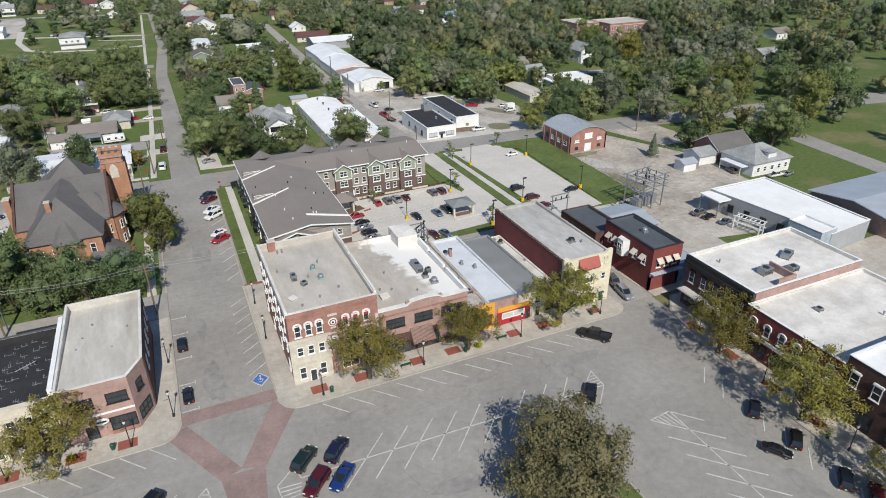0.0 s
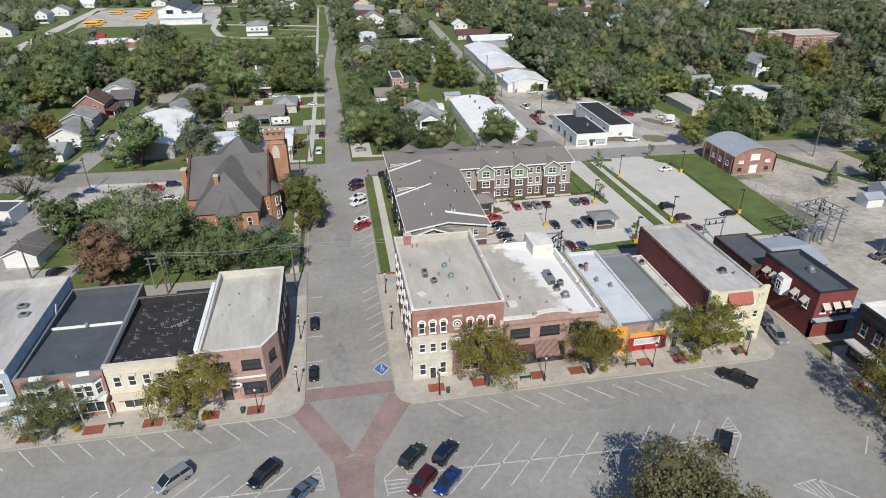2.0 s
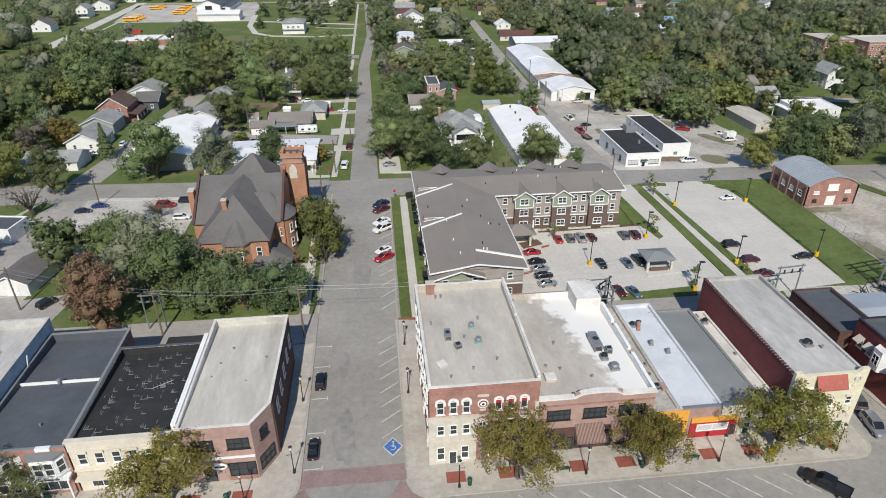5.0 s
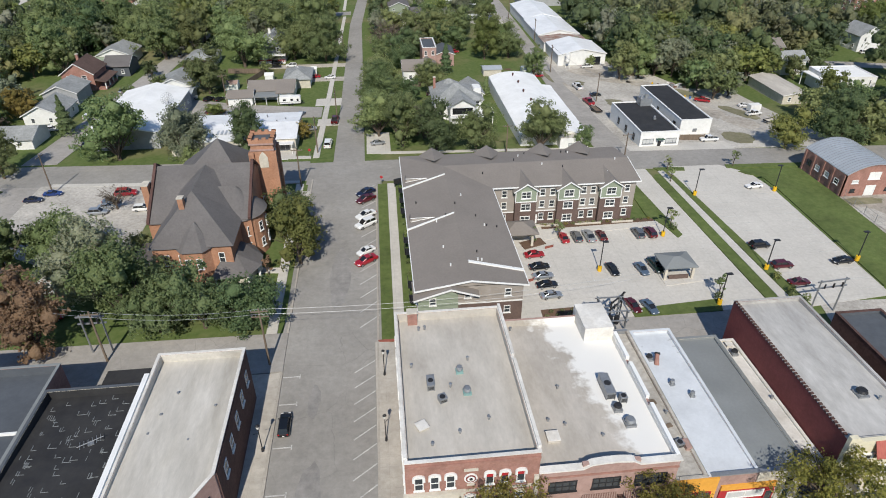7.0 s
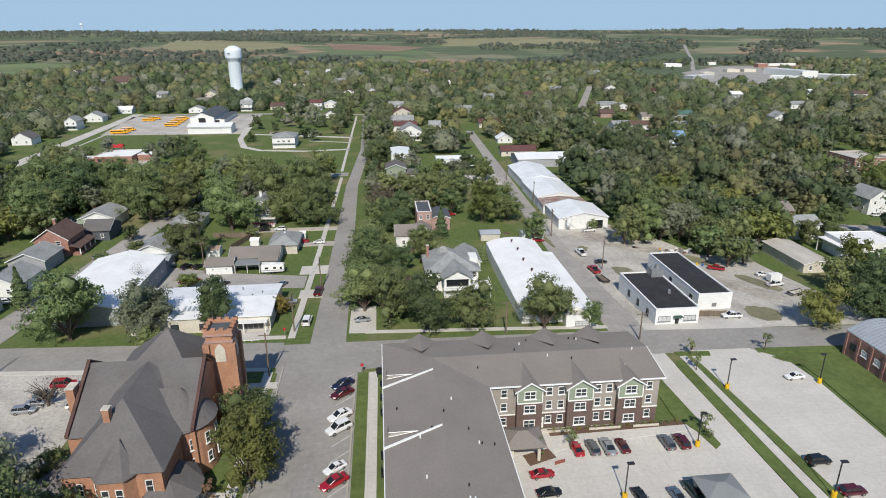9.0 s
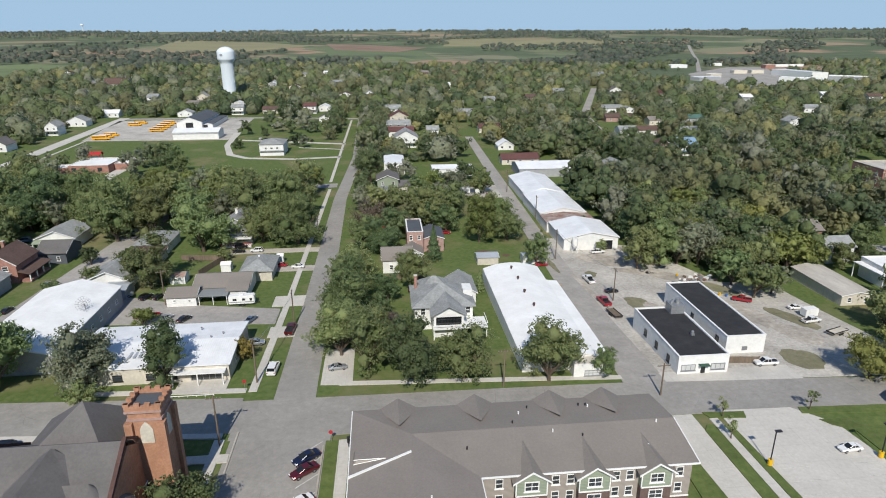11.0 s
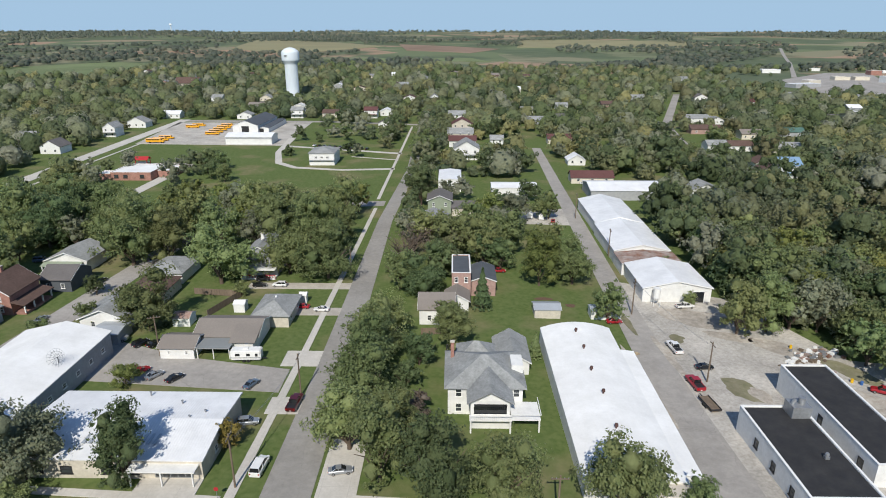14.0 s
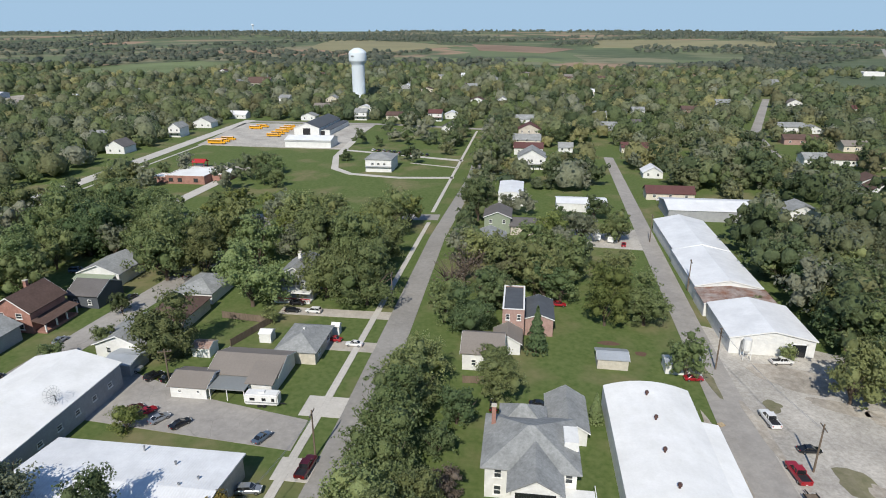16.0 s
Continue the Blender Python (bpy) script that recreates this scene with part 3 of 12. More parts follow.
def coping(parent, pts, z, material, w=0.34, t=0.09):
    """The capping on a parapet."""
    bm = bmesh.new()
    k = len(pts)
    o, inn = [], []
    for i in range(k):
        p, c, q = Vector(pts[i - 1]), Vector(pts[i]), Vector(pts[(i + 1) % k])
        n1 = Vector((-(c - p).y, (c - p).x)).normalized()
        n2 = Vector((-(q - c).y, (q - c).x)).normalized()
        m = (n1 + n2).normalized()
        s = 1 / max(0.3, m.dot(n1))
        o.append(c - m * 0.06 * s)
        inn.append(c + m * (w - 0.06) * s)
    rows = [[bm.verts.new((p[0], p[1], zz)) for p in ring] for ring, zz in ((o, z), (o, z + t), (inn, z + t), (inn, z))]
    for i in range(k):
        n = (i + 1) % k
        for a in range(4):
            b = (a + 1) % 4
            bm.faces.new((rows[a][i], rows[a][n], rows[b][n], rows[b][i]))
    return part("coping", bm, material, parent)


def flat_block(name, label, pts, h, wall, roof, cap=None, parapet=0.5, category="building", roof_label="", sloped=0.0, lining=None):
    """A flat-roofed building over a world outline; its origin is the outline's middle."""
    cx, cy = sum(p[0] for p in pts) / len(pts), sum(p[1] for p in pts) / len(pts)
    ob = thing(name, label, category, cx, cy)
    loc = [(p[0] - cx, p[1] - cy) for p in pts]
    _, inner = flat_walls(ob, loc, h, wall)
    bm = prism([(p[0], p[1]) for p in inner], h - parapet - sloped - 0.25, h - parapet)
    if sloped:
        ymax, ymin = max(p[1] for p in inner), min(p[1] for p in inner)
        for v in bm.verts:
            if v.co.z > h - parapet - 0.1:
                v.co.z -= sloped * (v.co.y - ymin) / (ymax - ymin)
    part("roof", bm, roof, ob, roof_label)
    if parapet + sloped > 0.2:
        lining, _ = flat_walls(ob, [(p[0], p[1]) for p in inner], h - 0.01, lining or roof, 0.03, h - parapet - sloped - 0.3)
        lining.name = "parapet_lining"
    if cap is not None:
        coping(ob, loc, h, cap)
    return ob


def gable_house(name, label, x0, y0, x1, y1, h, rise, axis, wall, roof, over=0.45, category="house", group="", z=None, rz=0.0):
    """Walls with gables and a pitched roof whose ridge runs along the axis. Local origin: the middle of the plan."""
    ob = thing(name, label, category, (x0 + x1) / 2, (y0 + y1) / 2, rz, z, group)
    a, b = (x1 - x0) / 2, (y1 - y0) / 2
    bm = bmesh.new()
    if axis == "Y":
        hull_faces(bm, [(-a, -b, -0.5), (a, -b, -0.5), (a, b, -0.5), (-a, b, -0.5), (-a, -b, h), (a, -b, h), (a, b, h), (-a, b, h), (0, -b, h + rise), (0, b, h + rise)],
                   ((0, 1, 5, 8, 4), (1, 2, 6, 5), (2, 3, 7, 9, 6), (3, 0, 4, 7), (4, 8, 9, 7), (8, 5, 6, 9), (3, 2, 1, 0)))
    else:
        hull_faces(bm, [(-a, -b, -0.5), (a, -b, -0.5), (a, b, -0.5), (-a, b, -0.5), (-a, -b, h), (a, -b, h), (a, b, h), (-a, b, h), (-a, 0, h + rise), (a, 0, h + rise)],
                   ((0, 1, 5, 4), (1, 2, 6, 9, 5), (2, 3, 7, 6), (3, 0, 4, 8, 7), (4, 5, 9, 8), (8, 9, 6, 7), (3, 2, 1, 0)))
    part("wall", bm, wall, ob)
    bm = bmesh.new()
    e = over
    drop = rise * e / (a if axis == "Y" else b)
    t = 0.14
    if axis == "Y":
        slope(bm, (-a - e, -b - e, h - drop + t), (0, -b - e, h + rise + t), (0, b + e, h + rise + t), (-a - e, b + e, h - drop + t), t)
        slope(bm, (0, -b - e, h + rise + t), (a + e, -b - e, h - drop + t), (a + e, b + e, h - drop + t), (0, b + e, h + rise + t), t)
    else:
        slope(bm, (-a - e, -b - e, h - drop + t), (a + e, -b - e, h - drop + t), (a + e, 0, h + rise + t), (-a - e, 0, h + rise + t), t)
        slope(bm, (-a - e, 0, h + rise + t), (a + e, 0, h + rise + t), (a + e, b + e, h - drop + t), (-a - e, b + e, h - drop + t), t)
    part("roof", bm, roof, ob)
    if group == "scattered homes":
        return ob
    bm = bmesh.new()
    if axis == "Y":
        for yy in (-b - e - 0.03, b + e - 0.02):
            for s in (-1, 1):
                hull_faces(bm, [(s * (a + e), yy, h - drop - 0.08), (s * (a + e), yy, h - drop + t), (0, yy, h + rise + t), (0, yy, h + rise - 0.08), (s * (a + e), yy + 0.05, h - drop - 0.08), (s * (a + e), yy + 0.05, h - drop + t), (0, yy + 0.05, h + rise + t), (0, yy + 0.05, h + rise - 0.08)],
                           ((0, 1, 2, 3), (4, 7, 6, 5), (0, 4, 5, 1), (1, 5, 6, 2), (2, 6, 7, 3), (3, 7, 4, 0)))
    else:
        for xx in (-a - e - 0.03, a + e - 0.02):
            for s in (-1, 1):
                hull_faces(bm, [(xx, s * (b + e), h - drop - 0.08), (xx, s * (b + e), h - drop + t), (xx, 0, h + rise + t), (xx, 0, h + rise - 0.08), (xx + 0.05, s * (b + e), h - drop - 0.08), (xx + 0.05, s * (b + e), h - drop + t), (xx + 0.05, 0, h + rise + t), (xx + 0.05, 0, h + rise - 0.08)],
                           ((0, 1, 2, 3), (4, 7, 6, 5), (0, 4, 5, 1), (1, 5, 6, 2), (2, 6, 7, 3), (3, 7, 4, 0)))
    part("bargeboard", bm, TRIM, ob)
    return ob


def hip_roof(bm, x0, y0, x1, y1, h, rise, e=0.4, t=0.14):
    """A hipped roof over a rectangle, ridge along the longer side."""
    x0, y0, x1, y1 = x0 - e, y0 - e, x1 + e, y1 + e
    w, d = x1 - x0, y1 - y0
    if w >= d:
        r0, r1 = (x0 + d / 2, (y0 + y1) / 2), (x1 - d / 2, (y0 + y1) / 2)
    else:
        r0, r1 = ((x0 + x1) / 2, y0 + w / 2), ((x0 + x1) / 2, y1 - w / 2)
    pts = [(x0, y0, h), (x1, y0, h), (x1, y1, h), (x0, y1, h), (*r0, h + rise), (*r1, h + rise), (x0, y0, h - t), (x1, y0, h - t), (x1, y1, h - t), (x0, y1, h - t)]
    if w >= d:
        f = ((0, 1, 5, 4), (1, 2, 5), (2, 3, 4, 5), (3, 0, 4))
    else:
        f = ((0, 1, 4), (1, 2, 5, 4), (2, 3, 5), (3, 0, 4, 5))
    hull_faces(bm, pts, f + ((0, 6, 7, 1), (1, 7, 8, 2), (2, 8, 9, 3), (3, 9, 6, 0), (9, 8, 7, 6)))


def hip_house(name, label, x0, y0, x1, y1, h, rise, wall, roof, over=0.45, category="house"):
    ob = thing(name, label, category, (x0 + x1) / 2, (y0 + y1) / 2)
    a, b = (x1 - x0) / 2, (y1 - y0) / 2
    part("wall", boxes((-a, -b, -0.5, a, b, h - 0.1)), wall, ob)
    bm = bmesh.new()
    hip_roof(bm, -a, -b, a, b, h, rise, over)
    part("roof", bm, roof, ob)
    return ob


# ---- ground ----
def ground_material():
    m = bpy.data.materials.new("grass_fields")
    m.use_nodes = True
    nt = m.node_tree
    n, link = nt.nodes, nt.links.new
    bs = n["Principled BSDF"]
    geo = n.new("ShaderNodeNewGeometry")

    def noise_tex(scale, detail=5):
        t = n.new("ShaderNodeTexNoise")
        t.inputs["Scale"].default_value = scale
        t.inputs["Detail"].default_value = detail
        link(geo.outputs["Position"], t.inputs["Vector"])
        return t.outputs["Fac"]

    def mix(fac, a, b, lo=0.4, hi=0.6):
        r = n.new("ShaderNodeMapRange")
        r.inputs[1].default_value, r.inputs[2].default_value = lo, hi
        link(fac, r.inputs[0])
        k = n.new("ShaderNodeMix")
        k.data_type = "RGBA"
        link(r.outputs[0], k.inputs["Factor"])
        for s, v in (("A", a), ("B", b)):
            if isinstance(v, tuple):
                k.inputs[s].default_value = (*v, 1)
            else:
                link(v, k.inputs[s])
        return k.outputs["Result"]

    lawn = mix(noise_tex(0.9), (0.075, 0.112, 0.032), (0.12, 0.15, 0.055), 0.3, 0.7)
    rough = mix(noise_tex(0.5), (0.14, 0.145, 0.065), (0.195, 0.175, 0.095), 0.3, 0.7)
    near = mix(noise_tex(0.045), lawn, rough, 0.52, 0.66)
    vor = n.new("ShaderNodeTexVoronoi")
    vor.inputs["Scale"].default_value = 0.0042
    mp = n.new("ShaderNodeMapping")
    mp.inputs["Scale"].default_value = (0.6, 1.0, 0.0)
    link(geo.outputs["Position"], mp.inputs[0])
    link(mp.outputs[0], vor.inputs["Vector"])
    sep = n.new("ShaderNodeSeparateColor")
    link(vor.outputs["Color"], sep.inputs[0])
    field = mix(sep.outputs[0], (0.135, 0.165, 0.092), (0.215, 0.205, 0.135), 0.35, 0.75)
    field = mix(sep.outputs[1], field, (0.30, 0.215, 0.15), 0.80, 0.83)
    wood = mix(noise_tex(0.02), (0.085, 0.11, 0.066), (0.115, 0.14, 0.085), 0.3, 0.7)
    far = mix(noise_tex(0.0028), field, wood, 0.48, 0.54)
    xyz = n.new("ShaderNodeSeparateXYZ")
    link(geo.outputs["Position"], xyz.inputs[0])
    col = mix(xyz.outputs[1], near, far, 650 * K, 900 * K)
    link(col, bs.inputs["Base Color"])
    bs.inputs["Roughness"].default_value = 0.95
    bs.inputs["Specular IOR Level"].default_value = 0.1
    bp = n.new("ShaderNodeBump")
    bp.inputs["Strength"].default_value = 0.5
    bp.inputs["Distance"].default_value = 0.1
    link(noise_tex(6), bp.inputs["Height"])
    link(bp.outputs[0], bs.inputs["Normal"])
    return m


def build_ground():
    xs = np.concatenate([np.linspace(-4150, -450, 40), np.linspace(-440, 440, 89), np.linspace(450, 4150, 40)])
    ys = np.concatenate([np.linspace(-900, -70, 12), np.linspace(-60, 700, 96), np.linspace(720, 4090, 90)])
    verts = [(x, y, gz(x, y)) for y in ys for x in xs]
    k = len(xs)
    faces = [(j * k + i, j * k + i + 1, (j + 1) * k + i + 1, (j + 1) * k + i) for j in range(len(ys) - 1) for i in range(k - 1)]
    me = bpy.data.meshes.new("ground")
    me.from_pydata(verts, [], faces)
    me.materials.append(ground_material())
    for f in me.polygons:
        f.use_smooth = True
    tagged(new("ground", me), "green grassy ground with farm fields in the distance", "ground", kind="structure")


build_ground()

# ---- streets round the square ----
slab("road_square", [(-140, -90), (66, -90), (66, 62), (-140, 62)], -0.4, 0.04, ASPHALT, "wide grey asphalt street round the town square", "road")
slab("road_main_street", [(-8.6, 61.9), (6, 61.9), (6, 145), (-8.6, 147)], -0.4, 0.045, ASPHALT, "grey asphalt side street with parking bays", "road")
slab("road_theatre_lane", [(58, 61.8), (68, 61.8), (67, 100), (59, 100)], -0.4, 0.042, ASPHALT_OLD, "pale asphalt lane beside the theatre", "road")
slab("road_alley_west", [(-140, 89.5), (-7.8, 89.5), (-7.8, 97.2), (-140, 99)], -0.4, 0.2, ASPHALT_OLD, "pale worn asphalt back alley", "road")
slab("road_alley_east", [(33, 88), (59.5, 88), (59.5, 96), (33, 96)], -0.4, 0.06, ASPHALT_OLD, "worn asphalt alley behind the shops", "road")

WEST_PAVE = [(-140, 60.9)] + arc(-10.6, 63.2, 2.7, -90, 0) + [(-7.9, 89.3), (-140, 89.3)]
slab("pavement_west", WEST_PAVE, -0.3, 0.19, WALKWAY, "weathered concrete pavement in front of the shops", "pavement")
EAST_PAVE = arc(6.9, 62.6, 2.7, 180, 270) + arc(57.2, 62.4, 2.6, -90, 0) + [(59.8, 87.8), (4.2, 94.0)]
slab("pavement_east", EAST_PAVE, -0.3, 0.19, WALKWAY, "weathered concrete pavement in front of the shops", "pavement")
slab("pavement_far_east", [(62.4, -90), (130, -90), (130, 60.5), (69, 60.5), (65.8, 57), (64.2, 48), (62.6, 33)], -0.3, 0.18, WALKWAY, "concrete pavement along the east side shops", "pavement")
slab("pavement_theatre", [(66.5, 61.6), (92, 61.6), (92, 82.5), (64.4, 82.5)], -0.3, 0.17, WALKWAY, "concrete pavement beside the brick pub", "pavement")


def kerb(name, pts, z=0.2, w=0.32):
    """A kerb stone line along a path."""
    bm = bmesh.new()
    for (x0, y0), (x1, y1) in zip(pts, pts[1:]):
        d = Vector((x1 - x0, y1 - y0)).normalized()
        o = Vector((-d.y, d.x)) * w / 2
        hull_faces(bm, [(x0 - o.x, y0 - o.y, -0.2), (x1 - o.x, y1 - o.y, -0.2), (x1 + o.x, y1 + o.y, -0.2), (x0 + o.x, y0 + o.y, -0.2),
                        (x0 - o.x, y0 - o.y, z), (x1 - o.x, y1 - o.y, z), (x1 + o.x, y1 + o.y, z), (x0 + o.x, y0 + o.y, z)],
                   ((3, 2, 1, 0), (4, 5, 6, 7), (0, 1, 5, 4), (1, 2, 6, 5), (2, 3, 7, 6), (3, 0, 4, 7)))
    return tagged(part(name, bm, KERB, None), "pale concrete kerb stones", "kerb", kind="structure")


kerb("kerb_west", WEST_PAVE[:-2] + [(-7.9, 89.3)], 0.205)
kerb("kerb_east", EAST_PAVE[:-1], 0.205)
kerb("kerb_far_east", [(69, 60.5), (65.8, 57), (64.2, 48), (62.6, 33), (62.4, -60)], 0.2)
kerb("kerb_street_east", [(4.2, 64), (4.6, 94), (5.1, 141)], 0.2, 0.25)
kerb("kerb_street_west", [(-7.9, 97.4), (-7.8, 145.5)], 0.2, 0.25)
slab("lawn_courthouse", [(-14, 33.0), (35.2, 33.0)] + arc(35.3, 31.0, 2, 90, 0, 4) + [(37.3, -60), (-14, -60)], -0.2, 0.2, GRASS, "green courthouse lawn", "lawn")
kerb("kerb_courthouse", [(-14, 33.1), (35.2, 33.1)] + arc(35.3, 31.1, 2.1, 90, 0, 4) + [(37.4, -50)], 0.19, 0.4)

# red paver bands at the crossing
for nm, q in (("crossing_band_north", [(-8.0, 62.6), (4.1, 62.6), (4.1, 65.0), (-8.0, 65.0)]),
              ("crossing_band_west", [(-9.6, 61.0), (-7.3, 62.6), (-1.9, 52.6), (-4.4, 51.6)]),
              ("crossing_band_east", [(3.4, 62.6), (6.2, 60.6), (0.6, 51.6), (-2.0, 52.6)]),
              ("crossing_band_south", [(-5.0, 52.2), (1.2, 52.2), (0.4, 20), (-4.2, 20)])):
    if nm == "crossing_band_south":
        q = [(-4.4, 52.0), (0.6, 52.0), (-0.3, 44), (-3.5, 44)]
    slab(nm, q, -0.1, {"north": 0.068, "west": 0.052, "east": 0.057, "south": 0.062}[nm.split("_")[-1]], BAND, "faded red brick paver crossing band", "crossing")


def line(parent, x0, y0, x1, y1, w=0.14, z=0.062, material=None):
    d = Vector((x1 - x0, y1 - y0)).normalized()
    o = Vector((-d.y, d.x)) * w / 2
    pts = [(x0 - o.x, y0 - o.y), (x1 - o.x, y1 - o.y), (x1 + o.x, y1 + o.y), (x0 + o.x, y0 + o.y)]
    return part("stripe", prism(pts, z - 0.05, z), material or PAINT, parent)


def marking(name, label):
    return thing(name, label, "road marking", 0, 0, 0, 0, kind="structure")


mk = marking("road_marking_shopfront_bays", "white slanted parking bay lines along the shops")
for i in range(13):
    line(mk, 9.4 + i * 3.41, 59.2 - 0.06 * i, 12.1 + i * 3.41, 56.3 - 0.06 * i)
for i in range(12):
    line(mk, -11.6 - i * 3.32, 60.2, -8.8 - i * 3.32, 57.2)
mk = marking("road_marking_street_bays", "white slanted parking bay lines in the side street")
for i in range(8):
    line(mk, 1.5, 69.2 + i * 2.75, 4.1, 71.2 + i * 2.75)
for i in range(13):
    line(mk, 2.1, 97.4 + i * 3.5, 4.9, 100.0 + i * 3.5)
for yy in (64.9 + 0.4, 71.0, 77.2, 83.8, 88.5):
    line(mk, -7.6, yy, -5.5, yy)
    line(mk, -5.5, yy - 0.35, -5.5, yy + 0.35)
mk = marking("road_marking_centre_bays", "white centre parking bay lines in the square")
line(mk, 4.0, 48.3, 41.6, 46.9)
for i in range(9):
    line(mk, 8.3 + i * 3.43, 44.7 - 0.08 * i, 14.7 + i * 3.34, 51.0 - 0.1 * i)
line(mk, 1.3, 48.2, 1.5, 45.6)
line(mk, 1.3, 48.2, 3.6, 50.3)
line(mk, 3.6, 50.3, 4.0, 48.3)
for i in range(4):
    line(mk, 1.4, 47.8 - i * 0.6, 3.9 - i * 0.15, 47.6 - i * 0.5, 0.12)
line(mk, 41.7, 47.0, 45.2, 50.0)
line(mk, 45.2, 50.0, 45.0, 46.8)
line(mk, 45.0, 46.8, 42.0, 43.7)
line(mk, 41.7, 47.0, 45.0, 46.8)
for i in range(4):
    line(mk, 42.4 + i * 0.6, 47.5 + i * 0.5, 45.0 + i * 0.04, 47.4 + i * 0.55, 0.12)
mk = marking("road_marking_west_bays", "white centre parking bay lines in the square")
line(mk, -8.6, 48.6, -46, 49.8)
for i in range(10):
    line(mk, -9.1 - i * 3.52, 51.7 + 0.06 * i, -15.0 - i * 3.52, 46.1 + 0.06 * i)
line(mk, -8.9, 48.4, -6.0, 51.3)
line(mk, -6.0, 51.3, -5.4, 47.8)
line(mk, -5.4, 47.8, -8.9, 48.4)
for i in range(4):
    line(mk, -8.2 + i * 0.55, 48.9 + i * 0.55, -5.5 - i * 0.1, 48.4 + i * 0.6, 0.12)
mk = marking("road_marking_east_bays", "white slanted parking bay lines on the east side")
line(mk, 49.5, 39.1, 49.2, 6)
for i in range(10):
    line(mk, 46.2, 38.9 - i * 3.12, 52.4, 32.6 - i * 3.12)
line(mk, 46.2, 38.9, 49.4, 39.2)
line(mk, 49.4, 39.2, 52.3, 36.0)
for i in range(4):
    line(mk, 46.9 + i * 0.62, 38.95 + i * 0.05, 47.4 + i * 0.62, 37.8 - i * 0.5, 0.12)
for i in range(10):
    line(mk, 60.1, 43.9 - i * 3.3, 57.6, 41.4 - i * 3.3)
mk = marking("road_marking_accessible_bay", "blue and white accessible parking symbol")
part("panel", prism([(1.5, 67.8), (2.7, 66.2), (4.0, 67.7), (2.8, 69.3)], 0.0, 0.063), PAINT, mk)
part("panel", prism([(1.7, 67.8), (2.7, 66.45), (3.8, 67.7), (2.8, 69.05)], 0.0, 0.067), PAINT_BLUE, mk)
bm = bmesh.new()
for i in range(10):
    a0, a1 = radians(-130 + i * 26), radians(-130 + (i + 1) * 26)
    prism([(2.72 + r * math.cos(a), 67.55 + r * math.sin(a)) for a, r in ((a0, 0.42), (a1, 0.42), (a1, 0.3), (a0, 0.3))], 0.0, 0.071, bm)
prism(arc(2.85, 68.5, 0.15, 0, 315, 7), 0.0, 0.071, bm)
prism([(2.68, 67.6), (2.84, 67.6), (2.92, 68.35), (2.78, 68.35)], 0.0, 0.0712, bm)
part("symbol", bm, PAINT, mk)

# ---- cross street and everything north ----
sheet("road_cross_street", [(-9, 143.6), (62, 143.2), (62, 153.3), (-9, 154.2)], 0.06, ASPHALT, "grey asphalt cross street", "road", 6)
sheet("road_cross_street_west", [(-330, 158), (-9, 145.5), (-9, 155.2), (-330, 176)], 0.055, ASPHALT, "grey asphalt cross street", "road", 8)
sheet("road_cross_street_east", [(62, 143.2), (132, 137.5), (132, 148.5), (62, 153.3)], 0.055, ASPHALT, "grey asphalt cross street", "road", 8)
sheet("road_cross_street_far_east", [(132, 137.5), (420, 92), (420, 104), (132, 148.5)], 0.055, ASPHALT, "grey asphalt cross street", "road", 8)
sheet("road_north_street", [(-4.0, 153), (2.8, 153), (1.6, 285), (-3.0, 285)], 0.07, ASPHALT, "pale asphalt street between the trees", "road", 6)
sheet("road_north_street_bend", [(-3.0, 285), (1.6, 285), (5.4, 362), (0.8, 362)], 0.07, ASPHALT, "pale asphalt street between the trees", "road", 6)
sheet("road_north_street_far", [(0.8, 362), (5.4, 362), (3.4, 497), (-0.6, 497)], 0.07, ASPHALT, "pale asphalt street between the trees", "road", 9)
sheet("road_third_cross", [(-60, 508), (6, 494), (6, 499), (-60, 514)], 0.075, ASPHALT_OLD, "pale asphalt residential street", "road", 9)
sheet("road_park_north", [(-164, 511), (-60, 508), (-60, 514), (-164, 518)], 0.075, ASPHALT_OLD, "pale asphalt residential street", "road", 9)
sheet("road_second_cross", [(-150, 286), (-3, 303), (-3, 309.5), (-150, 293)], 0.06, ASPHALT_OLD, "pale asphalt residential street", "road", 8)
sheet("road_back_street", [(-71, 160), (-63.5, 160), (-52, 300), (-58, 300)], 0.06, ASPHALT_OLD, "pale asphalt residential street", "road", 8)
sheet("road_gravel_alley", [(54.6, 152.8), (62.2, 152.8), (62.4, 235), (57.0, 235)], 0.065, ASPHALT_OLD, "pale worn asphalt lane beside the warehouses", "road", 6)
sheet("road_gravel_alley_far", [(57.0, 235), (62.4, 235), (67, 420), (62.5, 420)], 0.065, ASPHALT_OLD, "pale worn asphalt lane beside the warehouses", "road", 8)
sheet("yard_gravel_east", [(62, 153.2), (112, 150.5), (108, 196), (62.3, 205)], 0.05, GRAVEL, "pale gravel yard with tyre tracks", "yard", 6)
sheet("yard_gravel_north", [(62.2, 200), (97, 196), (86, 226), (62.4, 236)], 0.058, GRAVEL, "pale gravel yard with tyre tracks", "yard", 6)
sheet("yard_alley_north", [(40, 283), (62.8, 283), (63.2, 303), (36, 298)], 0.06, GRAVEL, "pale gravel turning area", "yard", 6)
sheet("lot_northwest", [(-46, 187.5), (-8.4, 184.0), (-8.4, 191.8), (-36, 197.5)], 0.07, ASPHALT_OLD, "cracked grey asphalt parking lot", "parking lot", 6)
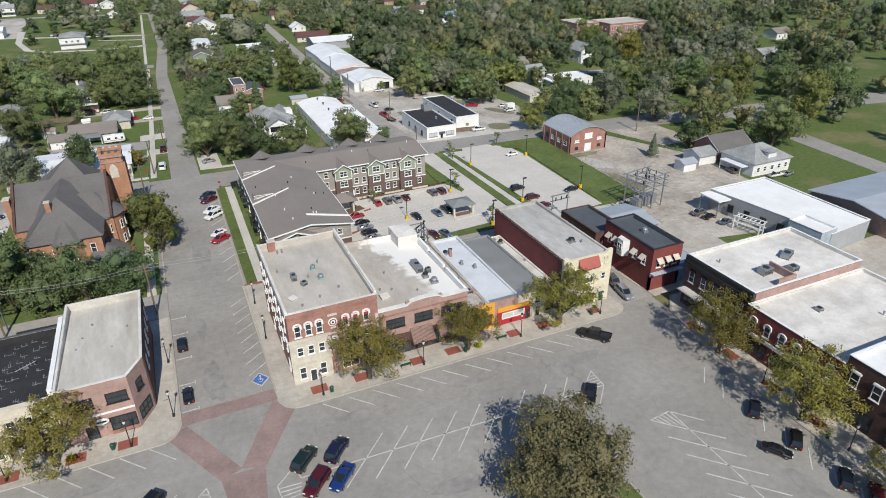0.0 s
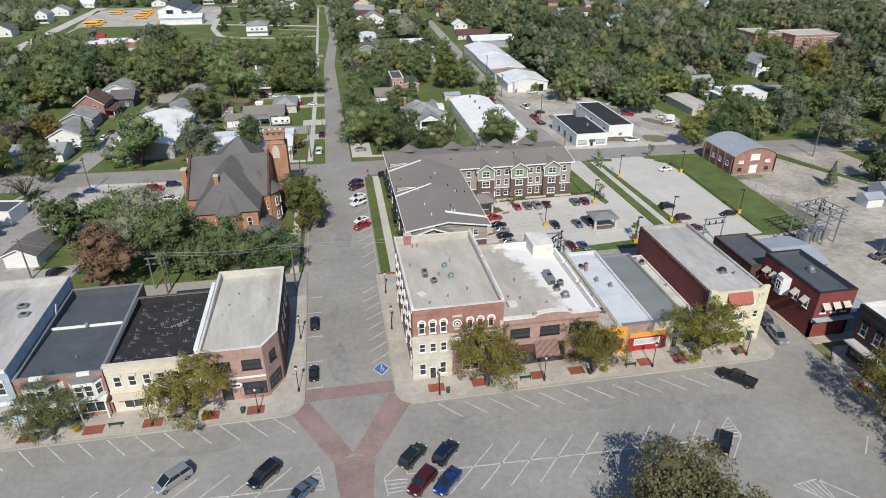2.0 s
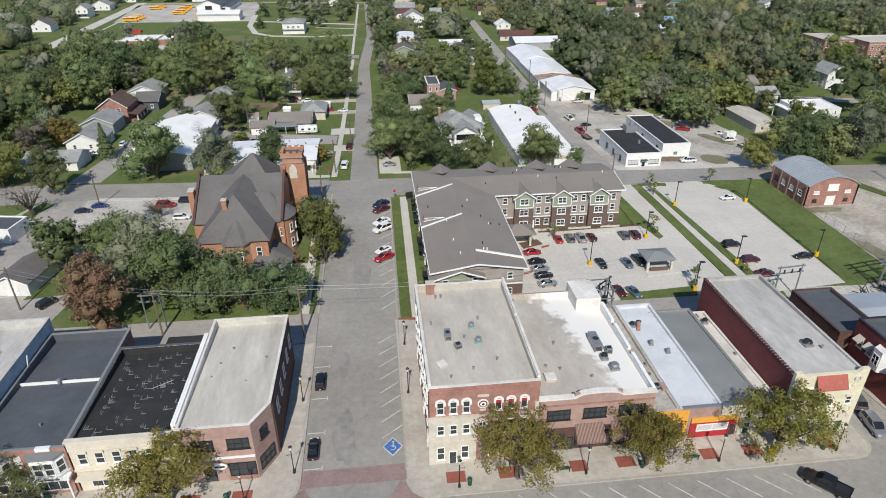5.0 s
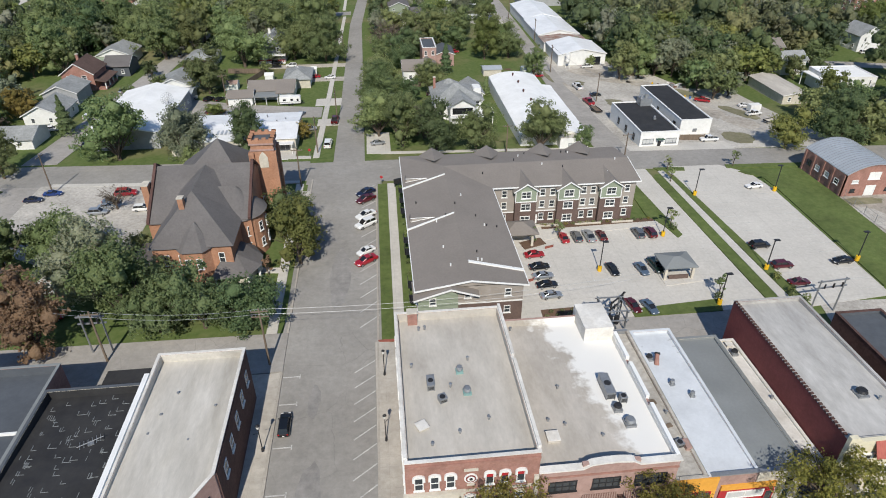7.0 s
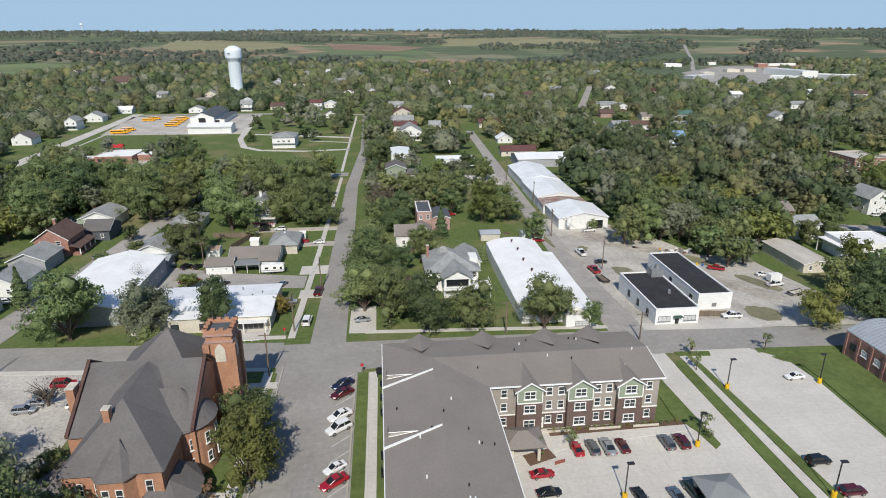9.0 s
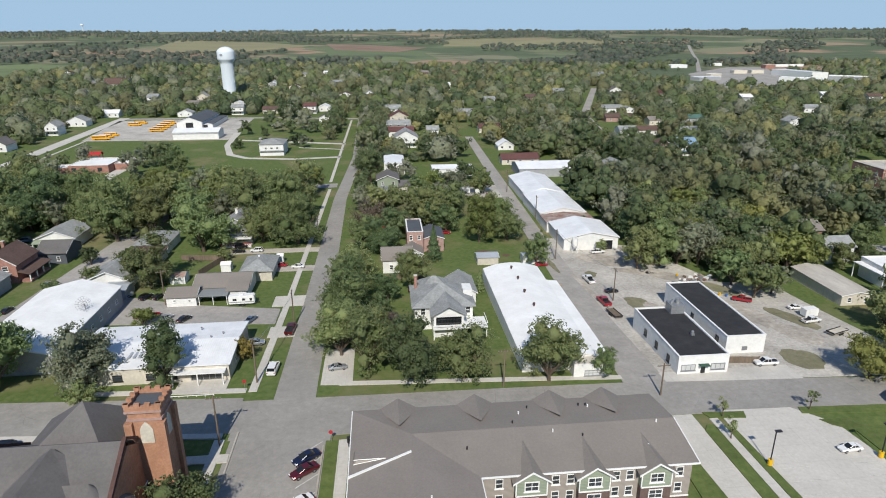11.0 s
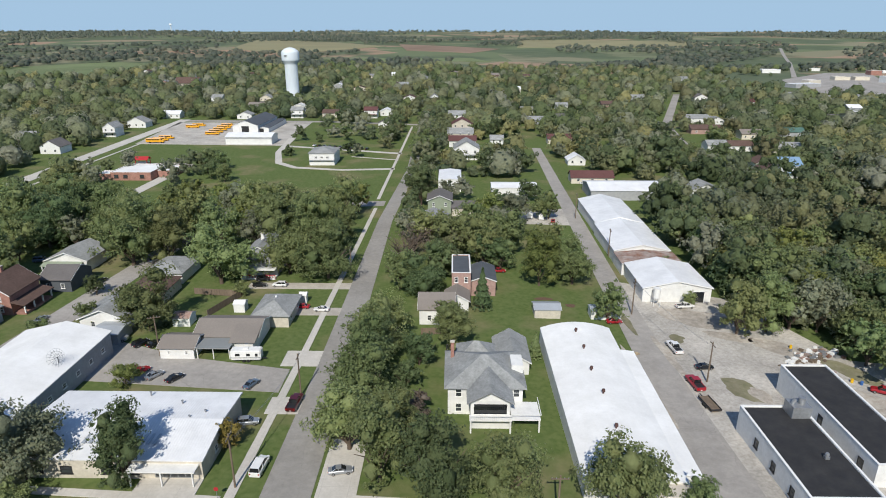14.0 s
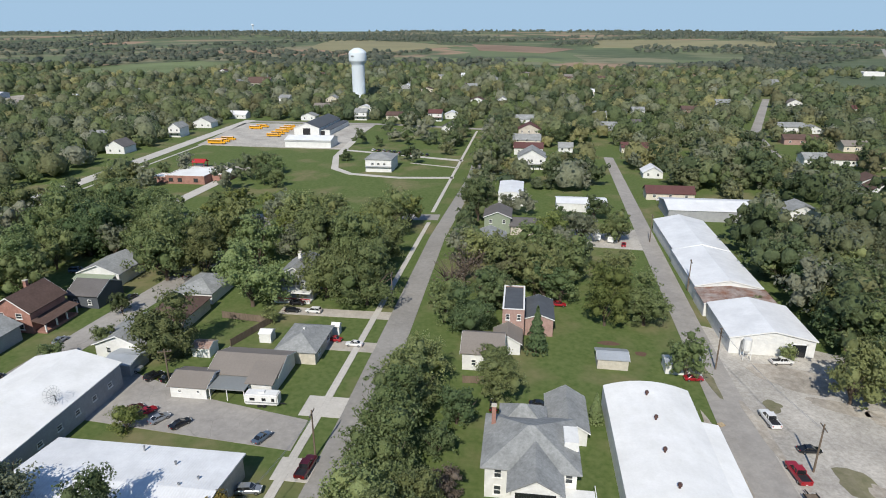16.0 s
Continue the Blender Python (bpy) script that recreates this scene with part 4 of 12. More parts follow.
sheet("lot_northwest_back", [(-48.5, 190), (-36, 189), (-34, 198), (-47, 203)], 0.066, ASPHALT_OLD, "cracked grey asphalt parking lot", "parking lot", 6)
for i, (x0, x1, ya, yb) in enumerate(((-9, -3.6, 177.5, 182.5), (-10.5, -3.6, 193, 198.8), (-21.5, -3.4, 214.6, 218.4), (-28, -3.4, 229.0, 232.6))):
    sheet("driveway_%d" % (i + 1), [(x0, ya), (x1, ya), (x1, yb), (x0, yb)], 0.08, CONCRETE if i < 2 else WALKWAY, "pale concrete driveway", "driveway", 4)
sheet("pavement_north_west", [(-8.6, 157), (-7.2, 157), (-4.9, 300), (-6.1, 300)], 0.1, CONCRETE, "narrow concrete footpath beside the street", "pavement", 6)
sheet("pavement_park", [(-6.6, 312), (-5.4, 312), (-4.2, 490), (-5.4, 490)], 0.1, CONCRETE, "narrow concrete footpath beside the street", "pavement", 8)
sheet("pavement_north_east", [(6.4, 157.5), (55, 154.6), (55, 155.9), (6.4, 158.8)], 0.09, CONCRETE, "narrow concrete footpath beside the street", "pavement", 6)
sheet("pavement_church_north", [(-60, 148.0), (-10, 144.2), (-10, 145.4), (-60, 149.4)], 0.16, CONCRETE, "concrete footpath along the church lot", "pavement", 6)
sheet("pavement_nw_corner", [(-36, 158.4), (-9, 156.8), (-9, 158.2), (-36, 159.8)], 0.11, CONCRETE, "narrow concrete footpath beside the street", "pavement", 6)
sheet("pavement_white_shop", [(-21, 157.5), (-12.5, 157), (-12.5, 163), (-21, 163)], 0.1, CONCRETE, "concrete forecourt of the white shop", "pavement", 6)
sheet("driveway_garage", [(3.2, 158), (8.6, 157.5), (8.6, 171), (3.2, 171)], 0.075, CONCRETE, "concrete driveway apron", "driveway", 4)
sheet("driveway_warehouse", [(62, 152.9), (86, 151.5), (86, 156.6), (62, 156)], 0.07, CONCRETE, "concrete apron before the white workshops", "driveway", 4)

# church grounds
slab("lot_church", [(-62, 108), (-36.5, 112), (-36.5, 147.5), (-62, 148.6)], -0.3, 0.06, GRAVEL, "pale gravel church parking lot", "parking lot")
slab("lot_alley_west", [(-90, 98), (-50, 98), (-48, 112), (-62, 148), (-72, 149)], -0.3, 0.055, ASPHALT_OLD, "pale asphalt yard behind the shops", "parking lot")
slab("lawn_yard_west", [(-74.0, 137.6), (-71.4, 137.4), (-68.4, 147.0), (-71.6, 148.6)], -0.2, 0.12, GRASS, "corner of mown grass beside the garages", "lawn")
slab("lawn_garage", [(-57.0, 107.0), (-50.4, 108.0), (-47.4, 117.0), (-55.0, 121.5), (-55.0, 117.8)], -0.2, 0.1, GRASS, "patch of mown grass beside a garage", "lawn")
slab("pavement_church", [(-10.9, 97.3), (-9.4, 97.3), (-9.4, 143.8), (-10.9, 143.8)], -0.3, 0.17, CONCRETE, "concrete footpath beside the church", "pavement")
slab("pavement_church_steps", [(-19, 113.4), (-10.9, 112.4), (-10.9, 113.8), (-18.6, 114.8)], -0.3, 0.165, CONCRETE, "curved concrete path to the church door", "pavement")
slab("pavement_church_tower", [(-15.5, 138.6), (-8, 138.6), (-8, 140.4), (-15.5, 140.4)], -0.3, 0.165, CONCRETE, "concrete path to the tower door", "pavement")

# apartment block grounds
slab("lawn_verge", [(5.1, 94.3), (6.9, 94.3), (7.3, 142.0), (5.4, 142.0)], -0.3, 0.19, GRASS, "strip of mown grass beside the kerb", "lawn")
slab("pavement_apartments", [(6.9, 94.3), (8.4, 94.3), (8.9, 142.0), (7.3, 142.0)], -0.3, 0.2, CONCRETE, "pale concrete footpath beside the apartments", "pavement")
slab("bed_apartments", [(8.4, 94.3), (10.2, 94.3), (10.8, 141.5), (8.9, 141.5)], -0.3, 0.185, GRASS, "strip of grass and shrubs by the wall", "lawn")
slab("paver_landing", [(4.6, 94.0), (7.6, 94.0), (7.6, 94.35), (4.6, 94.35)], -0.3, 0.21, PAVER, "red tactile paving strip", "pavement")
slab("pavement_apartments_north", [(9, 138.2), (57, 138.2), (57, 141.6), (9, 141.6)], -0.3, 0.17, CONCRETE, "pale concrete footpath beside the apartments", "pavement")
slab("lot_apartments", [(24.5, 95.6), (62.5, 95.6), (61.6, 143.0), (55.8, 143.0), (55.4, 122.4), (24.5, 122.4)], -0.3, 0.075, CONCRETE, "pale concrete apartment parking lot", "parking lot")
slab("pavement_entrance", [(27, 115.2), (37.2, 118.4), (55.4, 120.2), (55.4, 122.8), (27, 122.8)], -0.2, 0.17, CONCRETE, "pale concrete walk by the entrance", "pavement")
slab("lawn_lot_hedge", [(41.5, 95.4), (54.8, 95.4), (55.6, 98.2), (41.5, 97.2)], -0.2, 0.2, GRASS, "strip of mown grass by the lot", "lawn")
slab("bed_lot_corner", [(28.2, 95.6), (34.5, 95.6), (34.2, 98.6), (28.4, 98.4)], -0.2, 0.19, SOIL, "mulched bed at the lot corner", "planting bed")
slab("bed_entrance", [(29.6, 114.8), (33.6, 116.2), (33.0, 118.2), (29.0, 117.0)], -0.2, 0.195, SOIL, "mulched bed by the entrance", "planting bed")
slab("bed_front", [(34, 120.9), (55.2, 121.6), (55.2, 122.8), (34, 122.6)], -0.2, 0.19, SOIL, "mulched planting bed along the wall", "planting bed")
slab("lawn_lot_side", [(54.2, 123.5), (56.0, 120.0), (56.8, 115.6), (58.0, 116.5), (56.6, 141.4), (55.0, 141.4)], -0.2, 0.195, GRASS, "strip of mown grass beside the drive", "lawn")
slab("lawn_island_west", [(61.6, 138.6)] + arc(63.0, 139.2, 0.9, 120, 40, 3) + [(64.6, 95.8), (62.6, 96.0)], -0.2, 0.2, GRASS, "long strip of mown grass between drive and lot", "lawn")
slab("pavement_island", [(63.7, 141.5), (65.0, 141.5), (66.3, 95.2), (64.7, 95.4)], -0.2, 0.19, CONCRETE, "narrow concrete path between the grass strips", "pavement")
slab("lawn_island_east", [(65.1, 139.2), (66.3, 138.6), (68.4, 95.0), (66.5, 95.2)], -0.2, 0.2, GRASS, "long strip of mown grass beside the lot", "lawn")
slab("lot_east", [(66.2, 94.8), (82.0, 96.4), (83.4, 131.0), (82.4, 138.6), (78.0, 143.2), (66.0, 143.6)], -0.3, 0.07, CONCRETE, "pale concrete public parking lot", "parking lot")
slab("lawn_lot_east", [(82.4, 98.6), (85.0, 96.0), (92.5, 97.0), (94.0, 126), (94.0, 139.4), (80.4, 139.6), (81.4, 138.2), (84.0, 136.4), (84.2, 131.5)], -0.2, 0.19, GRASS, "broad strip of bright mown grass", "lawn")
slab("lawn_lot_north", [(78.8, 141.4), (96, 140.2), (96, 142.2), (79.2, 143.0)], -0.2, 0.19, GRASS, "strip of mown grass along the street", "lawn")
slab("lawn_drive_mouth", [(64.0, 141.7), (69.5, 141.2), (70.0, 142.8), (63.4, 143.2)], -0.2, 0.19, GRASS, "small grass island at the drive", "lawn")
slab("yard_dirt", [(86, 79), (121, 79), (123, 100), (123.5, 112), (118, 124), (111, 140), (94.5, 141), (94.2, 126), (93, 97), (85.4, 95.6)], -0.3, 0.05, DIRT, "bare dirt and gravel yard", "yard")
slab("yard_pub", [(66, 78), (110, 70), (112, 94), (70, 96)], -0.3, 0.045, GRAVEL, "pale gravel yard behind the pub", "yard")

# lot markings
mk = marking("road_marking_apartment_bays", "faint white bay lines in the apartment lot")
for i in range(8):
    line(mk, 35.7 + i * 2.35, 115.2, 35.7 + i * 2.35, 119.8, 0.1, 0.092)
for i in range(7):
    line(mk, 28.2, 100.2 + i * 2.4, 33.0, 100.2 + i * 2.4, 0.1, 0.092)
for i in range(7):
    line(mk, 38.5 + i * 2.45, 104.6, 38.5 + i * 2.45, 109.2, 0.1, 0.092)
mk = marking("road_marking_public_bays", "faint white bay lines in the public lot")
for i in range(14):
    line(mk, 67.6, 98.4 + i * 2.6, 72.0, 98.4 + i * 2.6, 0.1, 0.088)
    line(mk, 78.4, 98.4 + i * 2.6, 82.2, 98.4 + i * 2.6, 0.1, 0.088)

# red paver panels in the shop pavement
for i, (x, w) in enumerate(((-14.0, 2.2), (-19.6, 2.2), (-26.6, 2.4), (-33.6, 2.4), (-41.0, 2.4), (9.7, 2.2), (15.6, 2.0), (24.0, 2.0), (29.6, 2.2), (39.8, 2.0), (45.2, 2.2), (54.6, 2.0))):
    slab("paver_panel_%d" % (i + 1), [(x - w / 2, 61.4), (x + w / 2, 61.4), (x + w / 2, 63.0), (x - w / 2, 63.0)], 0.1, 0.196, PAVER, "panel of red brick pavers in the pavement", "pavement")
for i, y in enumerate((52, 44.5, 37, 30)):
    slab("paver_panel_%d" % (i + 20), [(65.2 - i * 0.45, y - 1.2), (66.8 - i * 0.45, y - 1.2), (66.8 - i * 0.45, y + 1.2), (65.2 - i * 0.45, y + 1.2)], 0.1, 0.19, PAVER, "panel of red brick pavers in the pavement", "pavement")

slab("lawn_yard_east", [(111.4, 140), (118.4, 124.2), (120.0, 121.0), (121.4, 121.6), (114.0, 140.4)], -0.2, 0.12, GRASS, "strip of mown grass along the yard fence", "lawn")
slab("lot_east_street", [(121.6, 121.4), (134.0, 121.0), (132.6, 137.0), (115.0, 140.0)], -0.3, 0.05, DIRT, "bare dirt lot with tree shade", "yard")
sheet("road_east_street", [(150, 40), (157, 40), (168, 140), (160, 142)], 0.06, ASPHALT, "grey asphalt side street", "road", 8)
sheet("road_east_mouth", [(136, 138), (162, 134), (162, 141), (136, 147)], 0.058, ASPHALT, "grey asphalt street corner", "road", 8)


def patch(name, label, category, cx, cy, rx, ry, material, seed, lift=0.09, turn=0.0):
    """A worn patch of ground with an uneven edge."""
    rng = random.Random(seed)
    n = 22
    bm = bmesh.new()
    ring = []
    k = 1.0
    for i in range(n):
        k = 0.6 * k + 0.4 * rng.uniform(0.6, 1.3)
        a = 2 * math.pi * i / n
        u, v = rx * k * math.cos(a), ry * k * math.sin(a)
        x, y = cx + u * math.cos(turn) - v * math.sin(turn), cy + u * math.sin(turn) + v * math.cos(turn)
        ring.append((x, y))
    top = [bm.verts.new((x, y, gz(x, y) + lift)) for x, y in ring]
    low = [bm.verts.new((x, y, gz(x, y) - 0.2)) for x, y in ring]
    bm.faces.new(top)
    for i in range(n):
        bm.faces.new((low[i], low[(i + 1) % n], top[(i + 1) % n], top[i]))
    tagged(part(name, bm, material, None), label, category, kind="structure")


patch("grass_patch", "dry weedy grass patch in the gravel yard", "grass", 71.6, 187.6, 2.8, 4.4, GRASS_DRY, 1, 0.085, 0.3)
patch("grass_patch", "dry weedy grass patch in the gravel yard", "grass", 66.6, 206.6, 1.5, 1.9, GRASS_DRY, 2, 0.085)
patch("dirt_patch", "bare brown dirt before the workshop", "dirt", 73.6, 216.6, 7.6, 4.6, DIRT, 3, 0.09, -0.5)
patch("dirt_patch", "bare brown dirt in the gravel yard", "dirt", 73.8, 186.0, 1.9, 2.6, DIRT, 4, 0.095)
patch("dirt_patch", "bare brown dirt along the warehouse", "dirt", 54.9, 186.0, 1.3, 15.0, DIRT, 5, 0.08, 0.05)
patch("grass_patch", "dry weedy grass at the yard edge", "grass", 90.4, 158.4, 3.4, 4.4, GRASS_DRY, 6, 0.085)
patch("dirt_patch", "pale rubble among weeds in the dirt yard", "dirt", 96.0, 118.0, 3.2, 5.4, GRAVEL, 7, 0.075, 0.3)
patch("grass_patch", "dry weedy grass beside the brick workshop", "grass", 97.4, 124.6, 4.6, 1.6, GRASS_DRY, 8, 0.07)
patch("grass_patch", "weedy grass round the transformer yard", "grass", 95.4, 104.4, 2.0, 7.0, GRASS_DRY, 9, 0.07, 0.1)
for i, (x, y, a, b_, t) in enumerate(((92.4, 180.0, 3.2, 8.0, 0.2), (86.0, 203.0, 6.0, 2.6, -0.6), (97.0, 168.0, 3.4, 6.0, 0.3), (62.6, 198.0, 0.8, 9.0, 0.1), (78.0, 207.6, 5.0, 1.8, -0.4))):
    patch("dirt_patch", "worn brown dirt at the edge of the gravel yard", "dirt", x, y, a, b_, DIRT, 50 + i, 0.087, t)
for i, (x, y, a, b_, t) in enumerate(((100.6, 176.0, 2.2, 7.0, 0.3), (94.0, 194.0, 2.4, 6.0, 0.6), (58.2, 214.0, 0.9, 7.0, 0.1))):
    patch("grass_patch", "weeds growing into the gravel yard", "grass", x, y, a, b_, GRASS_DRY, 60 + i, 0.091, t)
patch("dirt_patch", "worn red soil ring in the lawn", "dirt", 42.0, 224.5, 2.2, 0.9, SOIL, 10, 0.03)
patch("dirt_patch", "worn red soil ring in the lawn", "dirt", 47.6, 221.2, 1.2, 0.9, SOIL, 11, 0.03)
for i, (x, y, a, b_) in enumerate(((20, 40, 3, 1.2), (30, 55, 4, 0.8), (-3, 70, 1.4, 5), (-1.0, 110, 1.6, 8), (12, 55.5, 5, 0.7), (-20, 56.5, 6, 0.7), (45, 53, 4, 1.0), (55, 20, 1.5, 6), (-3.4, 84, 0.8, 3))):
    patch("asphalt_patch", "darker repair patch in the asphalt", "road patch", x, y, a, b_, ASPHALT_TAR, 30 + i, 0.051)

for i, (x, y) in enumerate(((33.9, 115.0), (28.3, 105.7), (37.2, 116.6))):
    slab("paver_ramp_%d" % (i + 1), [(x - 0.9, y - 0.35), (x + 0.7, y + 0.15), (x + 0.9, y + 0.75), (x - 0.7, y + 0.3)], 0.0, 0.178, PAVER, "small red tactile paving ramp", "pavement")


# ---- roof fittings ----
def vent_pipe(x, y, z, r=0.12, h=0.5):
    ob = thing("roof_vent", "small grey metal vent pipe on a flat roof", "vent", x, y, 0, z, "roof vents")
    bm = bmesh.new()
    tube(bm, (0, 0, 0), (0, 0, h), r, r, 8)
    part("pipe", bm, METAL_STEEL, ob)
    bm = bmesh.new()
    tube(bm, (0, 0, h), (0, 0, h + 0.1), r * 1.5, r * 1.2, 8)
    part("cap", bm, METAL_STEEL, ob)
    return ob


def fan_vent(x, y, z, r=0.55, dark=False, colour=None):
    ob = thing("exhaust_fan", "round metal exhaust fan on a flat roof", "vent", x, y, 0, z, "exhaust fans")
    part("curb", boxes((-r, -r, -0.05, r, r, 0.3)), colour or METAL_STEEL, ob)
    bm = bmesh.new()
    tube(bm, (0, 0, 0.3), (0, 0, 0.55), r * 0.7, r * 0.75, 14)
    part("housing", bm, METAL_STEEL, ob)
    bm = bmesh.new()
    tube(bm, (0, 0, 0.55), (0, 0, 0.8), r, r * 0.75, 14)
    part("hood", bm, METAL_DARK if dark else METAL_STEEL, ob)
    return ob


def ac_unit(x, y, z, w=1.0, d=1.0, h=0.9, rz=0, label="grey metal air conditioning unit on a roof"):
    ob = thing("air_conditioner", label, "air conditioner", x, y, rz, z, "roof units")
    part("body", boxes((-w / 2, -d / 2, 0.12, w / 2, d / 2, h)), METAL_STEEL, ob)
    part("rail", boxes((-w / 2, -d / 2, 0, -w / 2 + 0.12, d / 2, 0.12), (w / 2 - 0.12, -d / 2, 0, w / 2, d / 2, 0.12)), METAL_DARK, ob)
    bm = bmesh.new()
    tube(bm, (0, 0, h), (0, 0, h + 0.06), min(w, d) * 0.38, min(w, d) * 0.36, 14)
    part("grille", bm, METAL_DARK, ob)
    part("louvre", boxes(*[(-w / 2 + 0.08, -d / 2 - 0.02, 0.25 + 0.12 * i, w / 2 - 0.08, -d / 2, 0.31 + 0.12 * i) for i in range(int((h - 0.4) / 0.12))]), METAL_DARK, ob)
    return ob


def hatch(x, y, z, w=0.9, rz=0):
    ob = thing("roof_hatch", "low white box hatch on a flat roof", "roof hatch", x, y, rz, z, "roof hatches")
    part("curb", boxes((-w / 2, -w / 2, 0, w / 2, w / 2, 0.35)), ROOF_TAN, ob)
    part("lid", boxes((-w / 2 - 0.05, -w / 2 - 0.05, 0.35, w / 2 + 0.05, w / 2 + 0.05, 0.43)), ROOF_WHITE, ob)
    return ob


def chimney(parent, x, y, z0, z1, w=0.8, d=0.8, material=None, cap=True):
    bm = boxes((x - w / 2, y - d / 2, z0, x + w / 2, y + d / 2, z1))
    c = part("chimney", bm, material or BRICK_RED, parent)
    if cap:
        part("chimney_cap", boxes((x - w / 2 - 0.08, y - d / 2 - 0.08, z1, x + w / 2 + 0.08, y + d / 2 + 0.08, z1 + 0.14)), LIMESTONE, c)


def cornice(parent, x0, x1, y, z, material, h=0.5, out=0.3, face="S"):
    """A stepped cornice along a front, with small brackets."""
    bm = boxes((x0, y - out * 0.5, z - h, x1, y, z - h * 0.5), (x0, y - out, z - h * 0.5, x1, y, z))
    k = int((x1 - x0) / 0.6)
    for i in range(k):
        xx = x0 + (i + 0.5) * (x1 - x0) / k
        box(bm, xx - 0.07, y - out * 0.85, z - h * 0.9, xx + 0.07, y - out * 0.5, z - h * 0.5)
    return part("cornice", bm, material, parent)


def awning(parent, x0, x1, y, z, out=1.3, drop=1.0, material=None):
    bm = bmesh.new()
    slope(bm, (x0, y, z), (x1, y, z), (x1, y - out, z - drop), (x0, y - out, z - drop), 0.04)
    for x in (x0, x1):
        hull_faces(bm, [(x, y, z - 0.02), (x, y - out, z - drop - 0.02), (x, y - out, z - drop - 0.25), (x, y, z - drop - 0.2), (x + 0.03, y, z - 0.02), (x + 0.03, y - out, z - drop - 0.02), (x + 0.03, y - out, z - drop - 0.25), (x + 0.03, y, z - drop - 0.2)],
                   ((0, 1, 2, 3), (7, 6, 5, 4), (0, 4, 5, 1), (1, 5, 6, 2), (2, 6, 7, 3), (3, 7, 4, 0)))
    box(bm, x0, y - out - 0.02, z - drop - 0.25, x1, y - out + 0.02, z - drop)
    return part("awning", bm, material or AWNING, parent, "striped canvas awning")


# ---- shops west of the side street ----
b = flat_block("corner_shop", "two-storey pink brick corner building with white roof", [(-20.2, 64.7), (-12.4, 64.7), (-10.6, 67.9), (-10.5, 85.3), (-20.2, 85.3)], 8.2, BRICK_PINK, ROOF_CREAM, ROOF_WHITE, 0.3, sloped=0.7)
ox, oy = b.location.x, b.location.y
# pink brick wall overlaid with a darker one: its shade is painted in
part("side_wall", boxes((-10.58 - ox, 68.2 - oy, -0.1, -10.46 - ox, 85.2 - oy, 7.9)), BRICK_SIDE, b, "weathered brick side wall with shade put into its colour")
for i in range(5):
    window(b, -10.46 - ox, 70.6 - oy + i * 3.1, 4.7, 1.1, 1.8, "E", TRIM, (0, 1))
window(b, -14.0 - ox, 64.7 - oy, 4.9, 2.4, 1.5, "S", METAL_DARK, (2, 1))
window(b, -17.8 - ox, 64.7 - oy, 4.9, 2.4, 1.5, "S", METAL_DARK, (2, 1))
window(b, -14.0 - ox, 64.7 - oy, 0.8, 3.0, 2.0, "S", METAL_DARK, (2, 1), sill=False)
window(b, -11.5 - ox, 66.3 - oy, 0.8, 2.6, 2.0, 60.6, METAL_DARK, (2, 1), sill=False)
window(b, -11.5 - ox, 66.3 - oy, 4.9, 1.3, 1.5, 60.6, METAL_DARK, (0, 1))
door(b, -17.6 - ox, 64.7 - oy, 0.2, 1.3, 2.2, "S", GLASS, METAL_DARK)
part("band", boxes((-20.2 - ox, 64.55 - oy, 3.6, -12.4 - ox, 64.7 - oy, 3.8)), TRIM, b, "white stone string course")
part("bulkhead_panel", boxes((-15.6 - ox, 64.62 - oy, 0.2, -12.5 - ox, 64.7 - oy, 0.8)), BRICK_RED, b)
for px, py in ((-18.4, 74), (-17.8, 76.5), (-15.9, 70.5), (-14.2, 72.8), (-13.6, 70.0), (-16.8, 79.5), (-12.4, 77.2)):
    vent_pipe(px, py, 7.0 + 0.18, 0.1, 0.4)
s = thing("hanging_sign", "white oval shop sign with dark lettering bars", "sign", -16.3, 64.2, 0, 2.9)
bm = bmesh.new()
tube(bm, (0, -0.06, 0), (0, 0.06, 0), 0.45, 0.45, 18)
for v in bm.verts:
    v.co.x *= 1.9
part("board", bm, TRIM, s)
part("lettering_bar", boxes((-0.55, -0.09, -0.12, 0.55, -0.06, 0.12)), METAL_DARK, s)
part("bracket", boxes((-0.03, 0.06, 0.2, 0.03, 0.5, 0.26)), METAL_DARK, s)

b = flat_block("cream_shop", "two-storey cream painted shop with black tar roof", [(-31.6, 65.0), (-20.4, 65.0), (-20.4, 82.0), (-31.6, 82.0)], 7.0, CREAM, ROOF_BLACK, ROOF_SLATE, 0.3, sloped=0.7)
ox, oy = b.location.x, b.location.y
part("front_parapet", boxes((-31.6 - ox, 64.9 - oy, 6.4, -20.4 - ox, 65.35 - oy, 7.5), (-31.7 - ox, 64.75 - oy, 7.5, -20.3 - ox, 65.4 - oy, 7.65)), CREAM, b)
part("string_course", boxes((-31.6 - ox, 64.8 - oy, 3.3, -20.4 - ox, 65.0 - oy, 3.6), (-31.6 - ox, 64.86 - oy, 6.2, -20.4 - ox, 65.0 - oy, 6.4)), CREAM, b)
part("party_parapet", boxes((-20.75 - ox, 65.4 - oy, 6.5, -20.22 - ox, 81.9 - oy, 8.5)), ROOF_BRIGHT, b, "white membrane capped party wall")
for i in range(6):
    window(b, -30.4 - ox + i * 1.75, 65.0 - oy, 4.2, 0.95, 1.6, "S", TRIM, (0, 1), hood=CREAM)
window(b, -28.6 - ox, 65.0 - oy, 0.7, 3.6, 2.0, "S", TRIM, (2, 0), sill=False)
